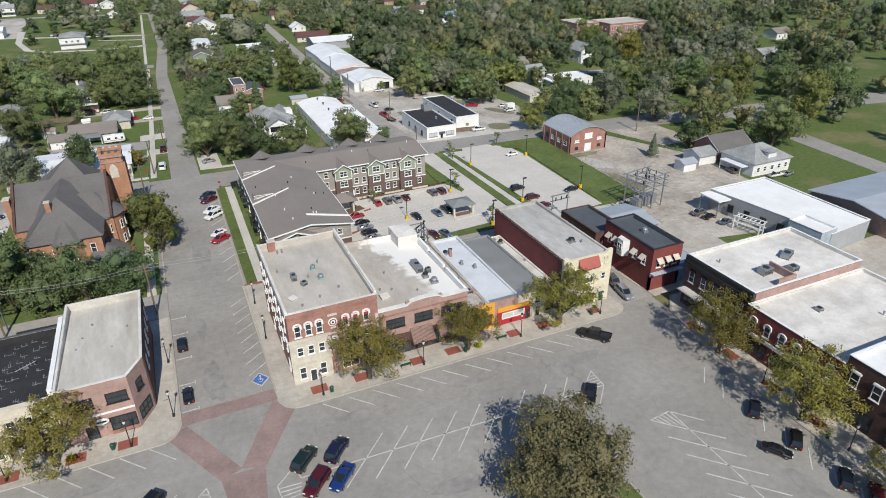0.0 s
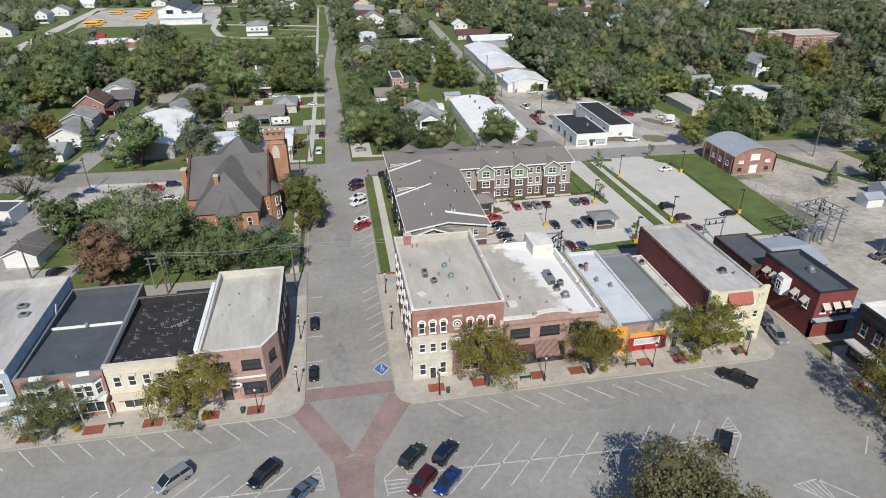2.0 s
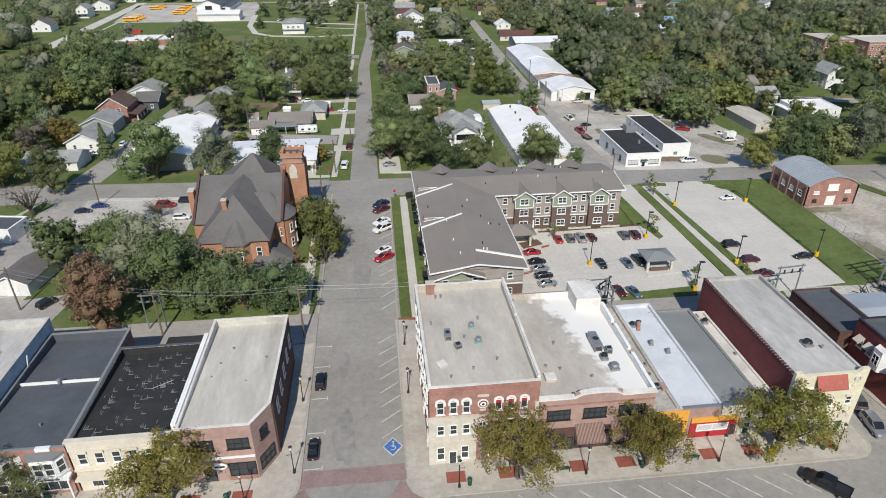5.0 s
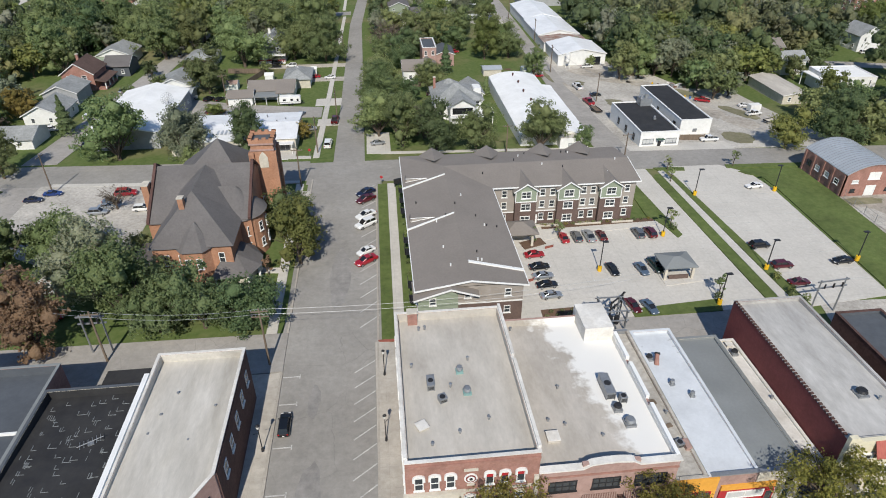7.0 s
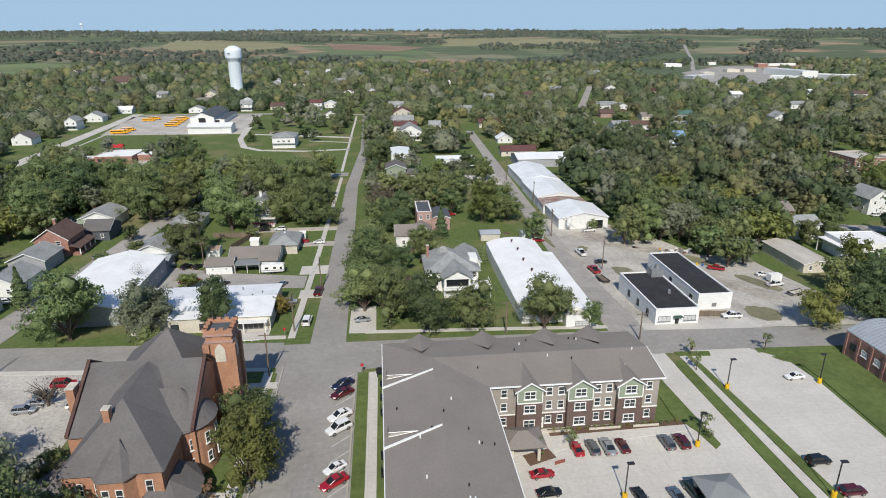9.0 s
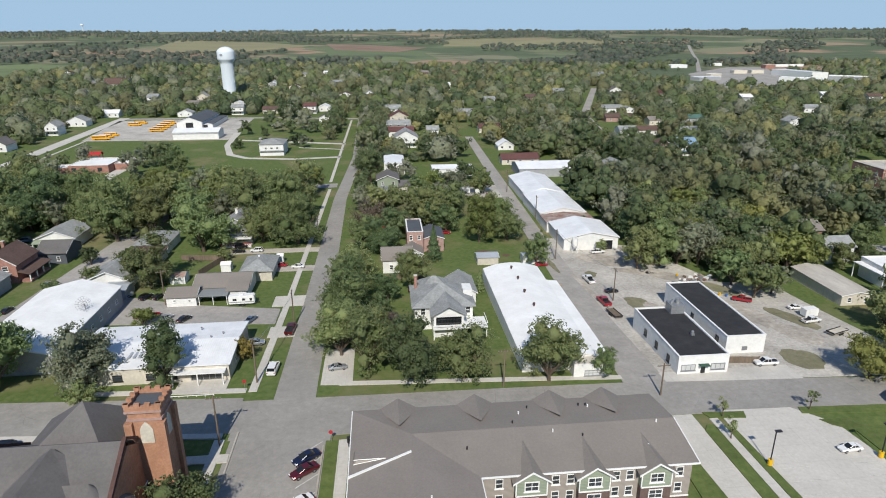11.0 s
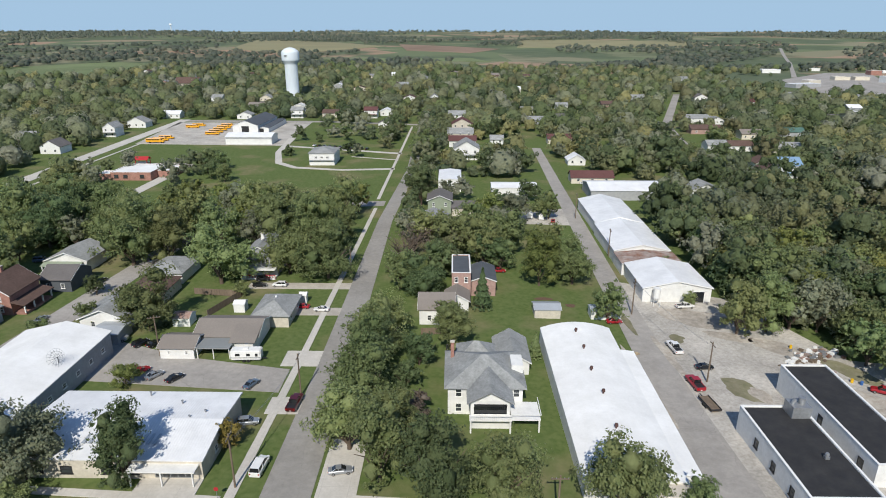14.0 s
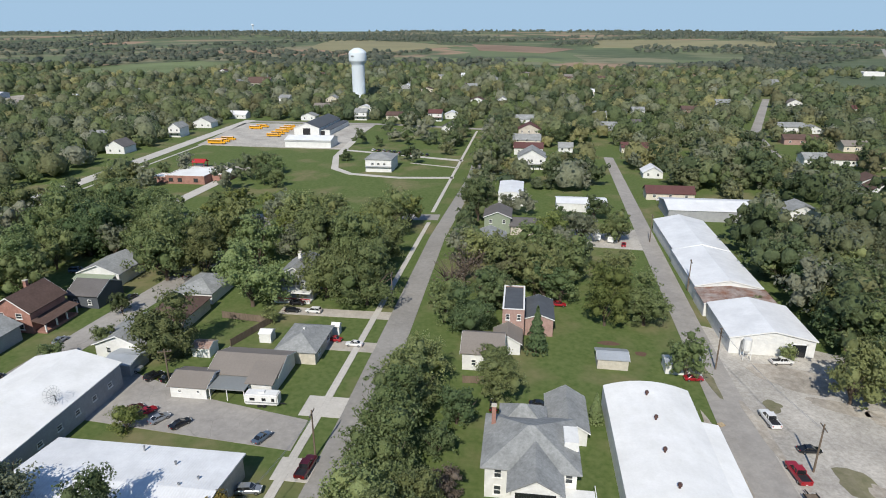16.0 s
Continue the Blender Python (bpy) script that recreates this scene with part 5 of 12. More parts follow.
window(b, -23.2 - ox, 65.0 - oy, 0.7, 3.6, 2.0, "S", TRIM, (2, 0), sill=False)
door(b, -25.9 - ox, 65.0 - oy, 0.2, 1.1, 2.2, "S", WOOD)
part("shop_canopy", boxes((-31.2 - ox, 63.6 - oy, 3.0, -20.8 - ox, 64.9 - oy, 3.15)), CREAM, b)
rng = random.Random(5)
bm = bmesh.new()
for i in range(72):
    x, y = rng.uniform(-31, -21.6) - ox, rng.uniform(66.2, 81) - oy
    z = 6.735 - 0.7 * (y + oy - 65.3) / 16.4
    for k in range(rng.choice((1, 1, 2))):
        box(bm, x + 0.22 * k, y - 0.2 * k, z - 0.08, x + 0.05 + 0.22 * k, y + rng.uniform(0.3, 0.6), z)
    if rng.random() < 0.6:
        box(bm, x, y - 0.1, z - 0.08, x + rng.uniform(0.4, 0.9), y - 0.05, z)
tagged(part("seam_patch", bm, ROOF_GREY, b, "pale tar seam streaks"), kind="stuff")
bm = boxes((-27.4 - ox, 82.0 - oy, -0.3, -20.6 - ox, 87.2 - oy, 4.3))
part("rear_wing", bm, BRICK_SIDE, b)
part("rear_roof", boxes((-27.5 - ox, 82.0 - oy, 4.3, -20.5 - ox, 87.3 - oy, 4.45)), ROOF_BLACK, b)
an = thing("roof_antenna", "fallen metal antenna on the black roof", "antenna", -24.4, 74.5, 20, 6.3)
bm = bmesh.new()
tube(bm, (-1.3, 0, 0.1), (1.3, 0, 0.5), 0.04, 0.04)
for i in range(6):
    tube(bm, (-1 + i * 0.4, -0.5, 0.15 + i * 0.06), (-1 + i * 0.4, 0.5, 0.15 + i * 0.06), 0.025, 0.025, 4)
part("boom", bm, METAL_STEEL, an)
part("foot", boxes((-0.3, -0.3, -0.05, 0.3, 0.3, 0.1)), METAL_STEEL, an)

b = flat_block("bay_window_shop", "red brick shop with white bay windows and slate-grey roof", [(-42.0, 65.0), (-31.8, 65.0), (-31.8, 86.4), (-42.0, 86.4)], 6.9, BRICK_RED, ROOF_SLATE, ROOF_GREY, 0.25, sloped=0.9)
ox, oy = b.location.x, b.location.y
part("roof_step", boxes((-41.7 - ox, 76.6 - oy, 5.4, -32.1 - ox, 76.8 - oy, 6.5)), TRIM, b)


def bay(parent, x, y, z0, z1):
    pts = [(x - 1.9, y), (x - 1.15, y - 1.0), (x + 1.15, y - 1.0), (x + 1.9, y)]
    ob = part("bay", prism(pts, z0, z1), WHITE, parent, "white painted bay window")
    part("bay_roof", prism([(x - 2.05, y), (x - 1.25, y - 1.15), (x + 1.25, y - 1.15), (x + 2.05, y)], z1, z1 + 0.16), ROOF_GREY, ob)
    part("bay_apron", prism([(x - 2.0, y), (x - 1.2, y - 1.08), (x + 1.2, y - 1.08), (x + 2.0, y)], z0 + 0.45, z0 + 0.6), WHITE, ob)
    part("pediment", boxes((x - 0.75, y - 0.12, z1 + 0.35, x + 0.75, y + 0.3, z1 + 0.8)), WHITE, ob)
    for dx in (-0.56, 0.56):
        window(parent, x + dx, y - 1.02, z0 + 0.8, 1.0, 1.75, "S", TRIM, (0, 1), sill=False)
    for sgn in (-1, 1):
        window(parent, x + sgn * 1.55, y - 0.52, z0 + 0.8, 0.9, 1.75, sgn * 53, TRIM, (0, 1), sill=False)


for bx in (-39.4, -34.0):
    bay(b, bx - ox, 65.0 - oy, 3.2, 6.2)
part("sign_panel", boxes((-37.2 - ox, 64.94 - oy, 4.4, -36.5 - ox, 65.0 - oy, 6.1)), TRIM, b)
window(b, -39.4 - ox, 65.0 - oy, 0.7, 3.4, 2.0, "S", TRIM, (2, 0), sill=False)
window(b, -34.3 - ox, 65.0 - oy, 0.7, 3.4, 2.0, "S", TRIM, (2, 0), sill=False)
door(b, -36.8 - ox, 65.0 - oy, 0.2, 1.1, 2.2, "S", WOOD)
part("shop_post", boxes(*[(x - ox - 0.09, 64.1 - oy, 0.1, x - ox + 0.09, 64.28 - oy, 3.0) for x in (-41.6, -38.2, -35.4, -32.2)]), WHITE, b)
part("shop_fascia", boxes((-41.9 - ox, 64.0 - oy, 3.0, -31.9 - ox, 64.9 - oy, 3.35)), WHITE, b)
vent_pipe(-37.0, 76.4, 6.4, 0.2, 0.5)
vent_pipe(-36, 69, 6.4, 0.1, 0.3)

b = flat_block("blue_side_shop", "white-roofed shop with pale blue rendered side wall", [(-56.5, 65.0), (-42.2, 65.0), (-42.2, 87.6), (-56.5, 87.6)], 8.7, BLUEWALL, ROOF_SILVER, ROOF_SILVER, 0.4, sloped=0.8)
ox, oy = b.location.x, b.location.y
for i in range(6):
    window(b, -55 - ox + i * 2.3, 65.0 - oy, 5.0, 1.0, 1.9, "S", WHITE, (0, 1), hood=WHITE)
part("front_trim", boxes((-56.5 - ox, 64.8 - oy, 3.4, -42.2 - ox, 65 - oy, 3.9), (-56.5 - ox, 64.7 - oy, 8.3, -42.2 - ox, 65 - oy, 8.8)), WHITE, b)
part("shop_roof", boxes((-56.3 - ox, 63.4 - oy, 3.0, -42.4 - ox, 64.8 - oy, 3.15)), ROOF_SILVER, b)
window(b, -52.5 - ox, 65.0 - oy, 0.7, 4.0, 2.0, "S", WHITE, (2, 0), sill=False)
window(b, -46.0 - ox, 65.0 - oy, 0.7, 4.0, 2.0, "S", WHITE, (2, 0), sill=False)
for px, py in ((-46.5, 81.0), (-45.4, 78.6), (-52, 72)):
    ac_unit(px, py, 7.6, 1.5, 1.1, 0.7, label="pale metal air conditioning unit on a roof")
hatch(-48.0, 72.0, 7.95, 1.3)
hatch(-52.4, 70.0, 8.0, 1.3)
fan_vent(-50.0, 76.0, 7.8, 0.4)
pp = thing("downpipe", "white downpipe on the blue side wall", "pipe", -42.1, 79.5, 0, 0)
bm = bmesh.new()
tube(bm, (0, 0, 5.9), (0.6, 0, 8.6), 0.07, 0.07)
part("pipe", bm, TRIM, pp)
b = flat_block("grey_end_shop", "two-storey grey brick shop at the end of the row", [(-71, 65.0), (-56.7, 65.0), (-56.7, 86), (-71, 86)], 7.6, BRICK_SIDE, ROOF_WHITE, TRIM, 0.4)
ox, oy = b.location.x, b.location.y
for i in range(5):
    window(b, -69.2 - ox + i * 2.7, 65.0 - oy, 4.4, 1.0, 1.8, "S", TRIM, (0, 1))
window(b, -64 - ox, 65.0 - oy, 0.7, 6.0, 2.0, "S", METAL_DARK, (3, 0), sill=False)

# ---- old bank at the corner ----
b = flat_block("corner_bank", "three-storey red brick corner building with limestone front", [(7.0, 64.5), (19.3, 64.5), (19.3, 85.8), (7.0, 85.8)], 11.4, BRICK_RED, ROOF_TAN, ROOF_WHITE, 0.7, sloped=0.3)
ox, oy = b.location.x, b.location.y
X = lambda v: v - ox
Y = lambda v: v - oy
part("stone_front", boxes((X(6.85), Y(64.3), -0.1, X(12.3), Y(64.52), 7.0)), LIMESTONE, b, "pale limestone lower front")
part("string_course", boxes((X(6.75), Y(64.15), 6.95, X(12.5), Y(64.52), 7.25), (X(6.75), Y(64.15), 3.35, X(12.4), Y(64.52), 3.6), (X(12.3), Y(64.35), 6.9, X(19.3), Y(64.52), 7.15), (X(12.3), Y(64.35), 4.2, X(19.3), Y(64.52), 4.45)), LIMESTONE, b)
for x in (8.2, 9.65, 11.1):
    window(b, X(x), Y(64.5), 7.6, 0.85, 1.75, "S", TRIM, (0, 1), hood=TRIM, arch=True)
    window(b, X(x), Y(64.3), 4.7, 0.85, 1.4, "S", TRIM, (0, 1))
for x in (8.2, 11.0):
    window(b, X(x), Y(64.3), 0.9, 0.9, 1.9, "S", TRIM, (0, 1))
door(b, X(9.6), Y(64.3), 0.2, 0.9, 2.1, "S", GLASS, TRIM)
part("door_pediment", boxes((X(9.0), Y(64.1), 2.5, X(10.2), Y(64.32), 2.8)), LIMESTONE, b)
for x in (14.7, 16.1, 17.6):
    w = window(b, X(x), Y(64.5), 7.7, 0.8, 1.5, "S", TRIM, (0, 0), hood=TRIM, arch=True)
    part("red_panel", boxes((-0.36, -0.05, 1.0, 0.36, -0.025, 1.45)), RED_PAINT, w, "red upper panel")
    window(b, X(x), Y(64.5), 4.7, 0.85, 1.5, "S", TRIM, (0, 1), hood=LIMESTONE, arch=True)
window(b, X(12.95), Y(64.5), 4.7, 0.9, 1.4, "S", TRIM, (1, 1), hood=TRIM, arch=True)
bm = bmesh.new()
for r, d in ((0.62, 0.10), (0.34, 0.16)):
    tube(bm, (X(12.95), Y(64.5 - d), 8.75), (X(12.95), Y(64.52), 8.75), r, r, 20)
part("medallion", bm, TRIM, b, "round white stone medallion")
bm = bmesh.new()
tube(bm, (X(12.95), Y(64.36), 8.75), (X(12.95), Y(64.48), 8.75), 0.48, 0.48, 20)
part("medallion_field", bm, BRICK_DARK, b)
bm = bmesh.new()
tube(bm, (X(12.95), Y(64.3), 8.75), (X(12.95), Y(64.34), 8.75), 0.16, 0.16, 14)
part("medallion_eye", bm, METAL_DARK, b)
part("date_stone", boxes((X(12.3), Y(64.4), 9.75, X(13.6), Y(64.5), 10.05), (X(12.6), Y(64.4), 7.75, X(13.3), Y(64.5), 7.95)), LIMESTONE, b)
cornice(b, X(7.0), X(19.3), Y(64.5), 11.0, BRICK_RED, 0.5, 0.16)
part("ground_front", boxes((X(12.6), Y(64.36), 0.1, X(19.2), Y(64.52), 3.6)), BRICK_PINK, b)
window(b, X(14.9), Y(64.36), 0.8, 2.4, 2.2, "S", TRIM, (1, 0), sill=False)
window(b, X(17.9), Y(64.36), 0.8, 1.8, 2.2, "S", TRIM, (1, 0), sill=False)
part("pilaster", boxes((X(18.85), Y(64.3), 3.6, X(19.3), Y(64.5), 8.4)), LIMESTONE, b)
for i in range(7):
    window(b, X(7.0), Y(67.0 + i * 2.75), 7.5, 0.9, 1.8, "W", TRIM, (0, 1), hood=TRIM, arch=True)
    window(b, X(7.0), Y(67.0 + i * 2.75), 4.3, 0.9, 1.6, "W", TRIM, (0, 1), hood=TRIM)
    if i % 2 == 0:
        window(b, X(7.0), Y(67.0 + i * 2.75), 1.0, 1.0, 1.7, "W", TRIM, (0, 1))
part("east_parapet", boxes((X(19.1), Y(65.0), 10.4, X(19.42), Y(76.5), 11.75), (X(19.1), Y(77.2), 10.4, X(19.42), Y(85.9), 11.75)), ROOF_WHITE, b, "white membrane covered parapet")
part("west_parapet", boxes((X(6.9), Y(65.0), 10.6, X(7.2), Y(85.8), 11.62)), ROOF_WHITE, b, "white membrane covered parapet")
hatch(8.9, 69.2, 10.5, 1.0, 25)
ac_unit(10.2, 74.6, 10.5, 0.9, 1.8, 1.0)
ac_unit(11.2, 72.4, 10.5, 0.9, 0.9, 0.8, 20)
fan_vent(13.4, 76.3, 10.5, 0.38, colour=METAL_TEAL)
fan_vent(13.8, 73.2, 10.5, 0.42, colour=METAL_TEAL)
for px, py in ((9.7, 66.9), (12.4, 68.1), (15.4, 69.5), (12.2, 74.2), (8.4, 77.5), (9.6, 83.5), (10.3, 83.6), (14.5, 78.0)):
    vent_pipe(px, py, 10.5, 0.12, 0.45)
chimney(b, X(9.0), Y(85.0), 10.3, 12.1, 1.1, 0.8)

# ---- pink brick double shop ----
b = flat_block("pink_brick_shop", "wide pink brick shop with stained white roof", [(19.5, 64.9), (33.2, 64.9), (33.2, 87.6), (19.5, 87.6)], 7.8, BRICK_PINK, ROOF_COATED, None, 0.35, sloped=0.5)
ox, oy = b.location.x, b.location.y
part("stepped_parapet", boxes((X(19.5), Y(64.85), 7.3, X(33.2), Y(65.3), 8.1)), BRICK_PINK, b)
bm = boxes((X(19.4), Y(64.65), 8.1, X(23.6), Y(65.4), 8.28), (X(29.2), Y(64.65), 8.1, X(33.3), Y(65.4), 8.28))
hull_faces(bm, [(X(x), Y(yy), z) for yy in (64.65, 65.4) for x, z in ((23.6, 8.1), (24.4, 8.55), (25.8, 8.7), (27.2, 8.7), (28.5, 8.55), (29.2, 8.1), (29.2, 8.28), (28.4, 8.75), (27.2, 8.9), (25.8, 8.9), (24.5, 8.75), (23.6, 8.28))],
           [tuple(range(12)), tuple(range(23, 11, -1))] + [(i, (i + 1) % 12, 12 + (i + 1) % 12, 12 + i) for i in range(12)])
part("parapet_cap", bm, ROOF_WHITE, b, "stone parapet cap with a raised middle")
part("gable_panel", prism([(X(23.6), Y(64.86)), (X(29.2), Y(64.86)), (X(29.2), Y(65.3)), (X(23.6), Y(65.3))], 8.0, 8.6), BRICK_PINK, b)
part("string_course", boxes((X(19.5), Y(64.8), 7.0, X(33.2), Y(64.92), 7.2)), BRICK_RED, b)
for x, w in ((21.9, 2.8), (26.2, 2.8), (30.6, 3.2)):
    window(b, X(x), Y(64.9), 4.9, w, 1.5, "S", METAL_DARK, (3, 1))
# dark panel on the wall face, coloured like the shade of a recessed shopfront
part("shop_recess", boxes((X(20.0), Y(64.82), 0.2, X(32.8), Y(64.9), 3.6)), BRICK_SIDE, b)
for x, w in ((21.6, 2.6), (25.4, 2.6), (28.0, 1.4), (31.0, 3.2)):
    window(b, X(x), Y(64.82), 0.6, w, 2.1, "S", METAL_DARK, (1, 0), sill=False)
awning(b, X(24.0), X(27.4), Y(64.85), 4.1, 1.5, 1.6)
awning(b, X(28.2), X(33.0), Y(64.85), 4.1, 1.5, 1.6)
door(b, X(23.4), Y(64.82), 0.2, 1.0, 2.2, "S", GLASS, METAL_DARK)
part("east_parapet", boxes((X(32.9), Y(65.3), 7.0, X(33.3), Y(72), 8.3), (X(32.9), Y(73), 7.0, X(33.3), Y(78.2), 8.3), (X(32.9), Y(79), 7.0, X(33.3), Y(83.4), 8.3)), ROOF_BRIGHT, b)
part("stair_head", boxes((X(29.4), Y(83.4), 6.8, X(32.9), Y(88.2), 9.0)), ROOF_WHITE, b, "white stair bulkhead on the roof")
ac_unit(29.4, 75.2, 7.3, 1.2, 3.6, 1.2)
ac_unit(30.6, 73.4, 7.3, 0.9, 0.9, 1.0)
fan_vent(30.2, 70.2, 7.4, 0.55)
fan_vent(29.6, 72.2, 7.4, 0.45, True)
for px, py in ((22.0, 71.5), (23.6, 70.8), (24.2, 76.0), (21.0, 86.2), (27.0, 69)):
    vent_pipe(px, py, 7.2, 0.12, 0.4)
hatch(21.9, 69.2, 7.4, 1.2)

# ---- low shops: orange, red and grey stone fronts ----
b = flat_block("orange_front_shop", "low shop with orange-yellow front and gravel roof", [(33.4, 65.0), (36.7, 65.0), (36.7, 87.6), (33.4, 87.6)], 4.8, BRICK_PINK, GRAVEL, GRAVEL, 0.1, sloped=0.3)
ox, oy = b.location.x, b.location.y
part("painted_front", boxes((X(33.45), Y(64.82), 0.1, X(37.9), Y(64.99), 4.7)), ORANGE_PAINT, b, "orange-yellow painted front")
window(b, X(35.8), Y(64.82), 0.8, 3.2, 2.0, "S", RED_PAINT, (1, 0), sill=False)
ac_unit(35.6, 69.2, 4.5, 0.9, 0.9, 0.8, 10)
ac_unit(34.4, 79.6, 4.4, 0.9, 1.3, 0.9, 0)
vent_pipe(36.0, 73.5, 4.5)
vent_pipe(34.4, 71.5, 4.5, 0.2, 0.3)
for px, py, w in ((35.0, 75.2, 0.5), (35.6, 71.8, 0.35), (34.6, 77.4, 0.3)):
    k = thing("roof_crate", "small weathered wooden box on a gravel roof", "box", px, py, 15, 4.45)
    part("box", boxes((-w, -w * 0.7, 0, w, w * 0.7, 0.3)), WOOD, k)
part("brick_stub", boxes((X(36.0), Y(68.4), 4.4, X(36.6), Y(69.6), 5.1)), BRICK_PINK, b)
part("rear_ridge", boxes((X(33.5), Y(87.2), 4.2, X(36.6), Y(87.5), 4.95)), METAL_STEEL, b)
b = flat_block("red_front_shop", "low pink brick shop with red storefront and pale roof", [(36.8, 65.0), (42.0, 65.0), (42.0, 87.0), (36.8, 87.0)], 4.9, BRICK_PINK, ROOF_PALE, ROOF_PALE, 0.06, sloped=0.3)
ox, oy = b.location.x, b.location.y
part("front_capping", boxes((X(37.0), Y(64.85), 4.9, X(44.6), Y(65.3), 5.05)), METAL_STEEL, b)
part("storefront", boxes((X(38.4), Y(64.86), 0.1, X(44.3), Y(64.99), 2.6)), RED_PAINT, b, "red painted storefront")
part("sign_band", boxes((X(38.4), Y(64.8), 2.6, X(44.3), Y(64.99), 3.3)), ORANGE_PAINT, b, "orange sign band")
window(b, X(41.2), Y(64.86), 1.2, 4.0, 1.1, "S", TRIM, (1, 0), sill=False, glass=BLIND)
door(b, X(43.8), Y(64.86), 0.2, 0.9, 2.1, "S", GLASS, RED_PAINT)
bm = bmesh.new()
rng = random.Random(9)
for i in range(17):
    y = 66.0 + i * 1.2
    box(bm, X(41.2 + rng.uniform(0, 0.2)), Y(y), 4.6, X(41.9), Y(y + 0.05), 4.82 - 0.3 * (y - 65) / 22)
    if i % 2:
        box(bm, X(36.95), Y(y + 0.3), 4.6, X(37.3 + rng.uniform(0, 0.4)), Y(y + 0.36), 4.82 - 0.3 * (y - 65) / 22)
tagged(part("seam_patch", bm, METAL_STEEL, b, "grey lap seams of the membrane"), kind="stuff")
cn = thing("brick_flue", "rusty red flue with a metal cap on the roof", "flue", 38.0, 81.0, 0, 4.5)
bm = bmesh.new()
tube(bm, (0, 0, 0), (0.4, 1.1, 0.8), 0.3, 0.26, 8)
part("pipe", bm, BRICK_RED, cn)
bm = bmesh.new()
tube(bm, (0.4, 1.1, 0.8), (0.46, 1.25, 0.92), 0.36, 0.34, 8)
part("cap", bm, METAL_DARK, cn)
fan_vent(37.4, 82.0, 4.6, 0.4, True)
for px, py in ((39.9, 75.6), (38.4, 77.6)):
    fan_vent(px, py, 4.65, 0.28)
b = flat_block("grey_stone_shop", "narrow weathered grey brick shop with dark grey roof", [(42.1, 65.0), (47.4, 65.0), (47.4, 85.2), (42.1, 85.2)], 4.8, LIMESTONE, ROOF_GREY, ROOF_GREY, 0.05, sloped=0.2)
ox, oy = b.location.x, b.location.y
part("stone_front", boxes((X(44.6), Y(64.84), 0.1, X(49.4), Y(64.99), 4.75)), LIMESTONE, b, "grey stone front")
window(b, X(45.5), Y(64.84), 2.9, 0.7, 0.9, "S", METAL_DARK, (0, 1))
window(b, X(48.0), Y(64.84), 0.7, 2.0, 2.0, "S", METAL_DARK, (1, 0), sill=False)
door(b, X(45.6), Y(64.84), 0.2, 0.9, 2.1, "S", GREEN_PAINT)
b = flat_block("white_strip_shop", "narrow passage building with white roof beside the theatre", [(47.5, 65.0), (49.5, 65.0), (49.5, 84.6), (47.5, 84.6)], 4.5, LIMESTONE, ROOF_WHITE, ROOF_WHITE, 0.05, sloped=0.1)
fan_vent(48.3, 82.0, 4.35, 0.4, True)
hatch(48.4, 83.6, 4.3, 0.7)
vent_pipe(48.9, 74.5, 4.35, 0.14, 0.4)

# ---- old theatre ----
b = flat_block("old_theatre", "old theatre with pale yellow stucco front and maroon side", [(49.7, 64.6), (58.5, 64.6), (58.5, 86.8), (49.7, 86.8)], 8.9, BRICK_DARK, ROOF_SILVER, ROOF_SILVER, 0.12, sloped=0.3)
ox, oy = b.location.x, b.location.y
front = [(49.5, 0.0), (58.7, 0.0), (58.7, 9.6), (57.9, 9.6), (57.4, 9.1), (50.9, 9.1), (50.3, 9.6), (49.5, 9.6)]
bm = bmesh.new()
hull_faces(bm, [(X(x), Y(yy), z) for yy in (64.2, 64.65) for x, z in front], [tuple(range(8)), tuple(range(15, 7, -1))] + [(i, (i + 1) % 8, 8 + (i + 1) % 8, 8 + i) for i in range(8)])
part("front", bm, YELLOWC, b, "pale yellow stucco front with raised corners")
bm = bmesh.new()
slope(bm, (X(52.2), Y(64.2), 9.0), (X(56.0), Y(64.2), 9.0), (X(56.0), Y(63.3), 7.5), (X(52.2), Y(63.3), 7.5), 0.12)
part("tile_awning", bm, mat("faded_red_tiles", (0.42, 0.13, 0.10), (0.35, 0.10, 0.08), 2.0, 0.8, ribs=0.25, rib_axis="X"), b, "faded red tile pent roof")
part("sign_box", boxes((X(51.4), Y(64.0), 6.7, X(56.8), Y(64.2), 7.35)), TRIM, b, "white sign panel with dark lettering bars")
part("sign_bar", boxes(*[(X(51.7 + i * 0.84), Y(63.96), 6.82, X(52.2 + i * 0.84), Y(64.0), 7.22) for i in range(6)]), METAL_DARK, b)
for x in (50.5, 57.5):
    window(b, X(x), Y(64.2), 7.3, 0.5, 1.1, "S", YELLOWC, (0, 0), glass=CREAM, hood=CREAM, arch=True)
for x in (51.3, 57.3):
    window(b, X(x), Y(64.2), 4.4, 0.8, 1.2, "S", TRIM, (0, 1), hood=CREAM)
window(b, X(54.2), Y(64.2), 4.2, 2.4, 1.2, "S", TRIM, (2, 0))
part("marquee", boxes((X(51.4), Y(62.9), 3.0, X(57.0), Y(64.2), 3.6)), CREAM, b)
for x in (51.0, 57.2):
    door(b, X(x), Y(64.2), 0.2, 1.0, 2.3, "S", GREEN_PAINT, CREAM)
window(b, X(54.2), Y(64.2), 0.3, 3.4, 2.4, "S", GREEN_PAINT, (3, 0), sill=False)
fan_vent(55.0, 70.3, 8.65, 0.6, True)
vent_pipe(56.4, 69.4, 8.65)
bm = bmesh.new()
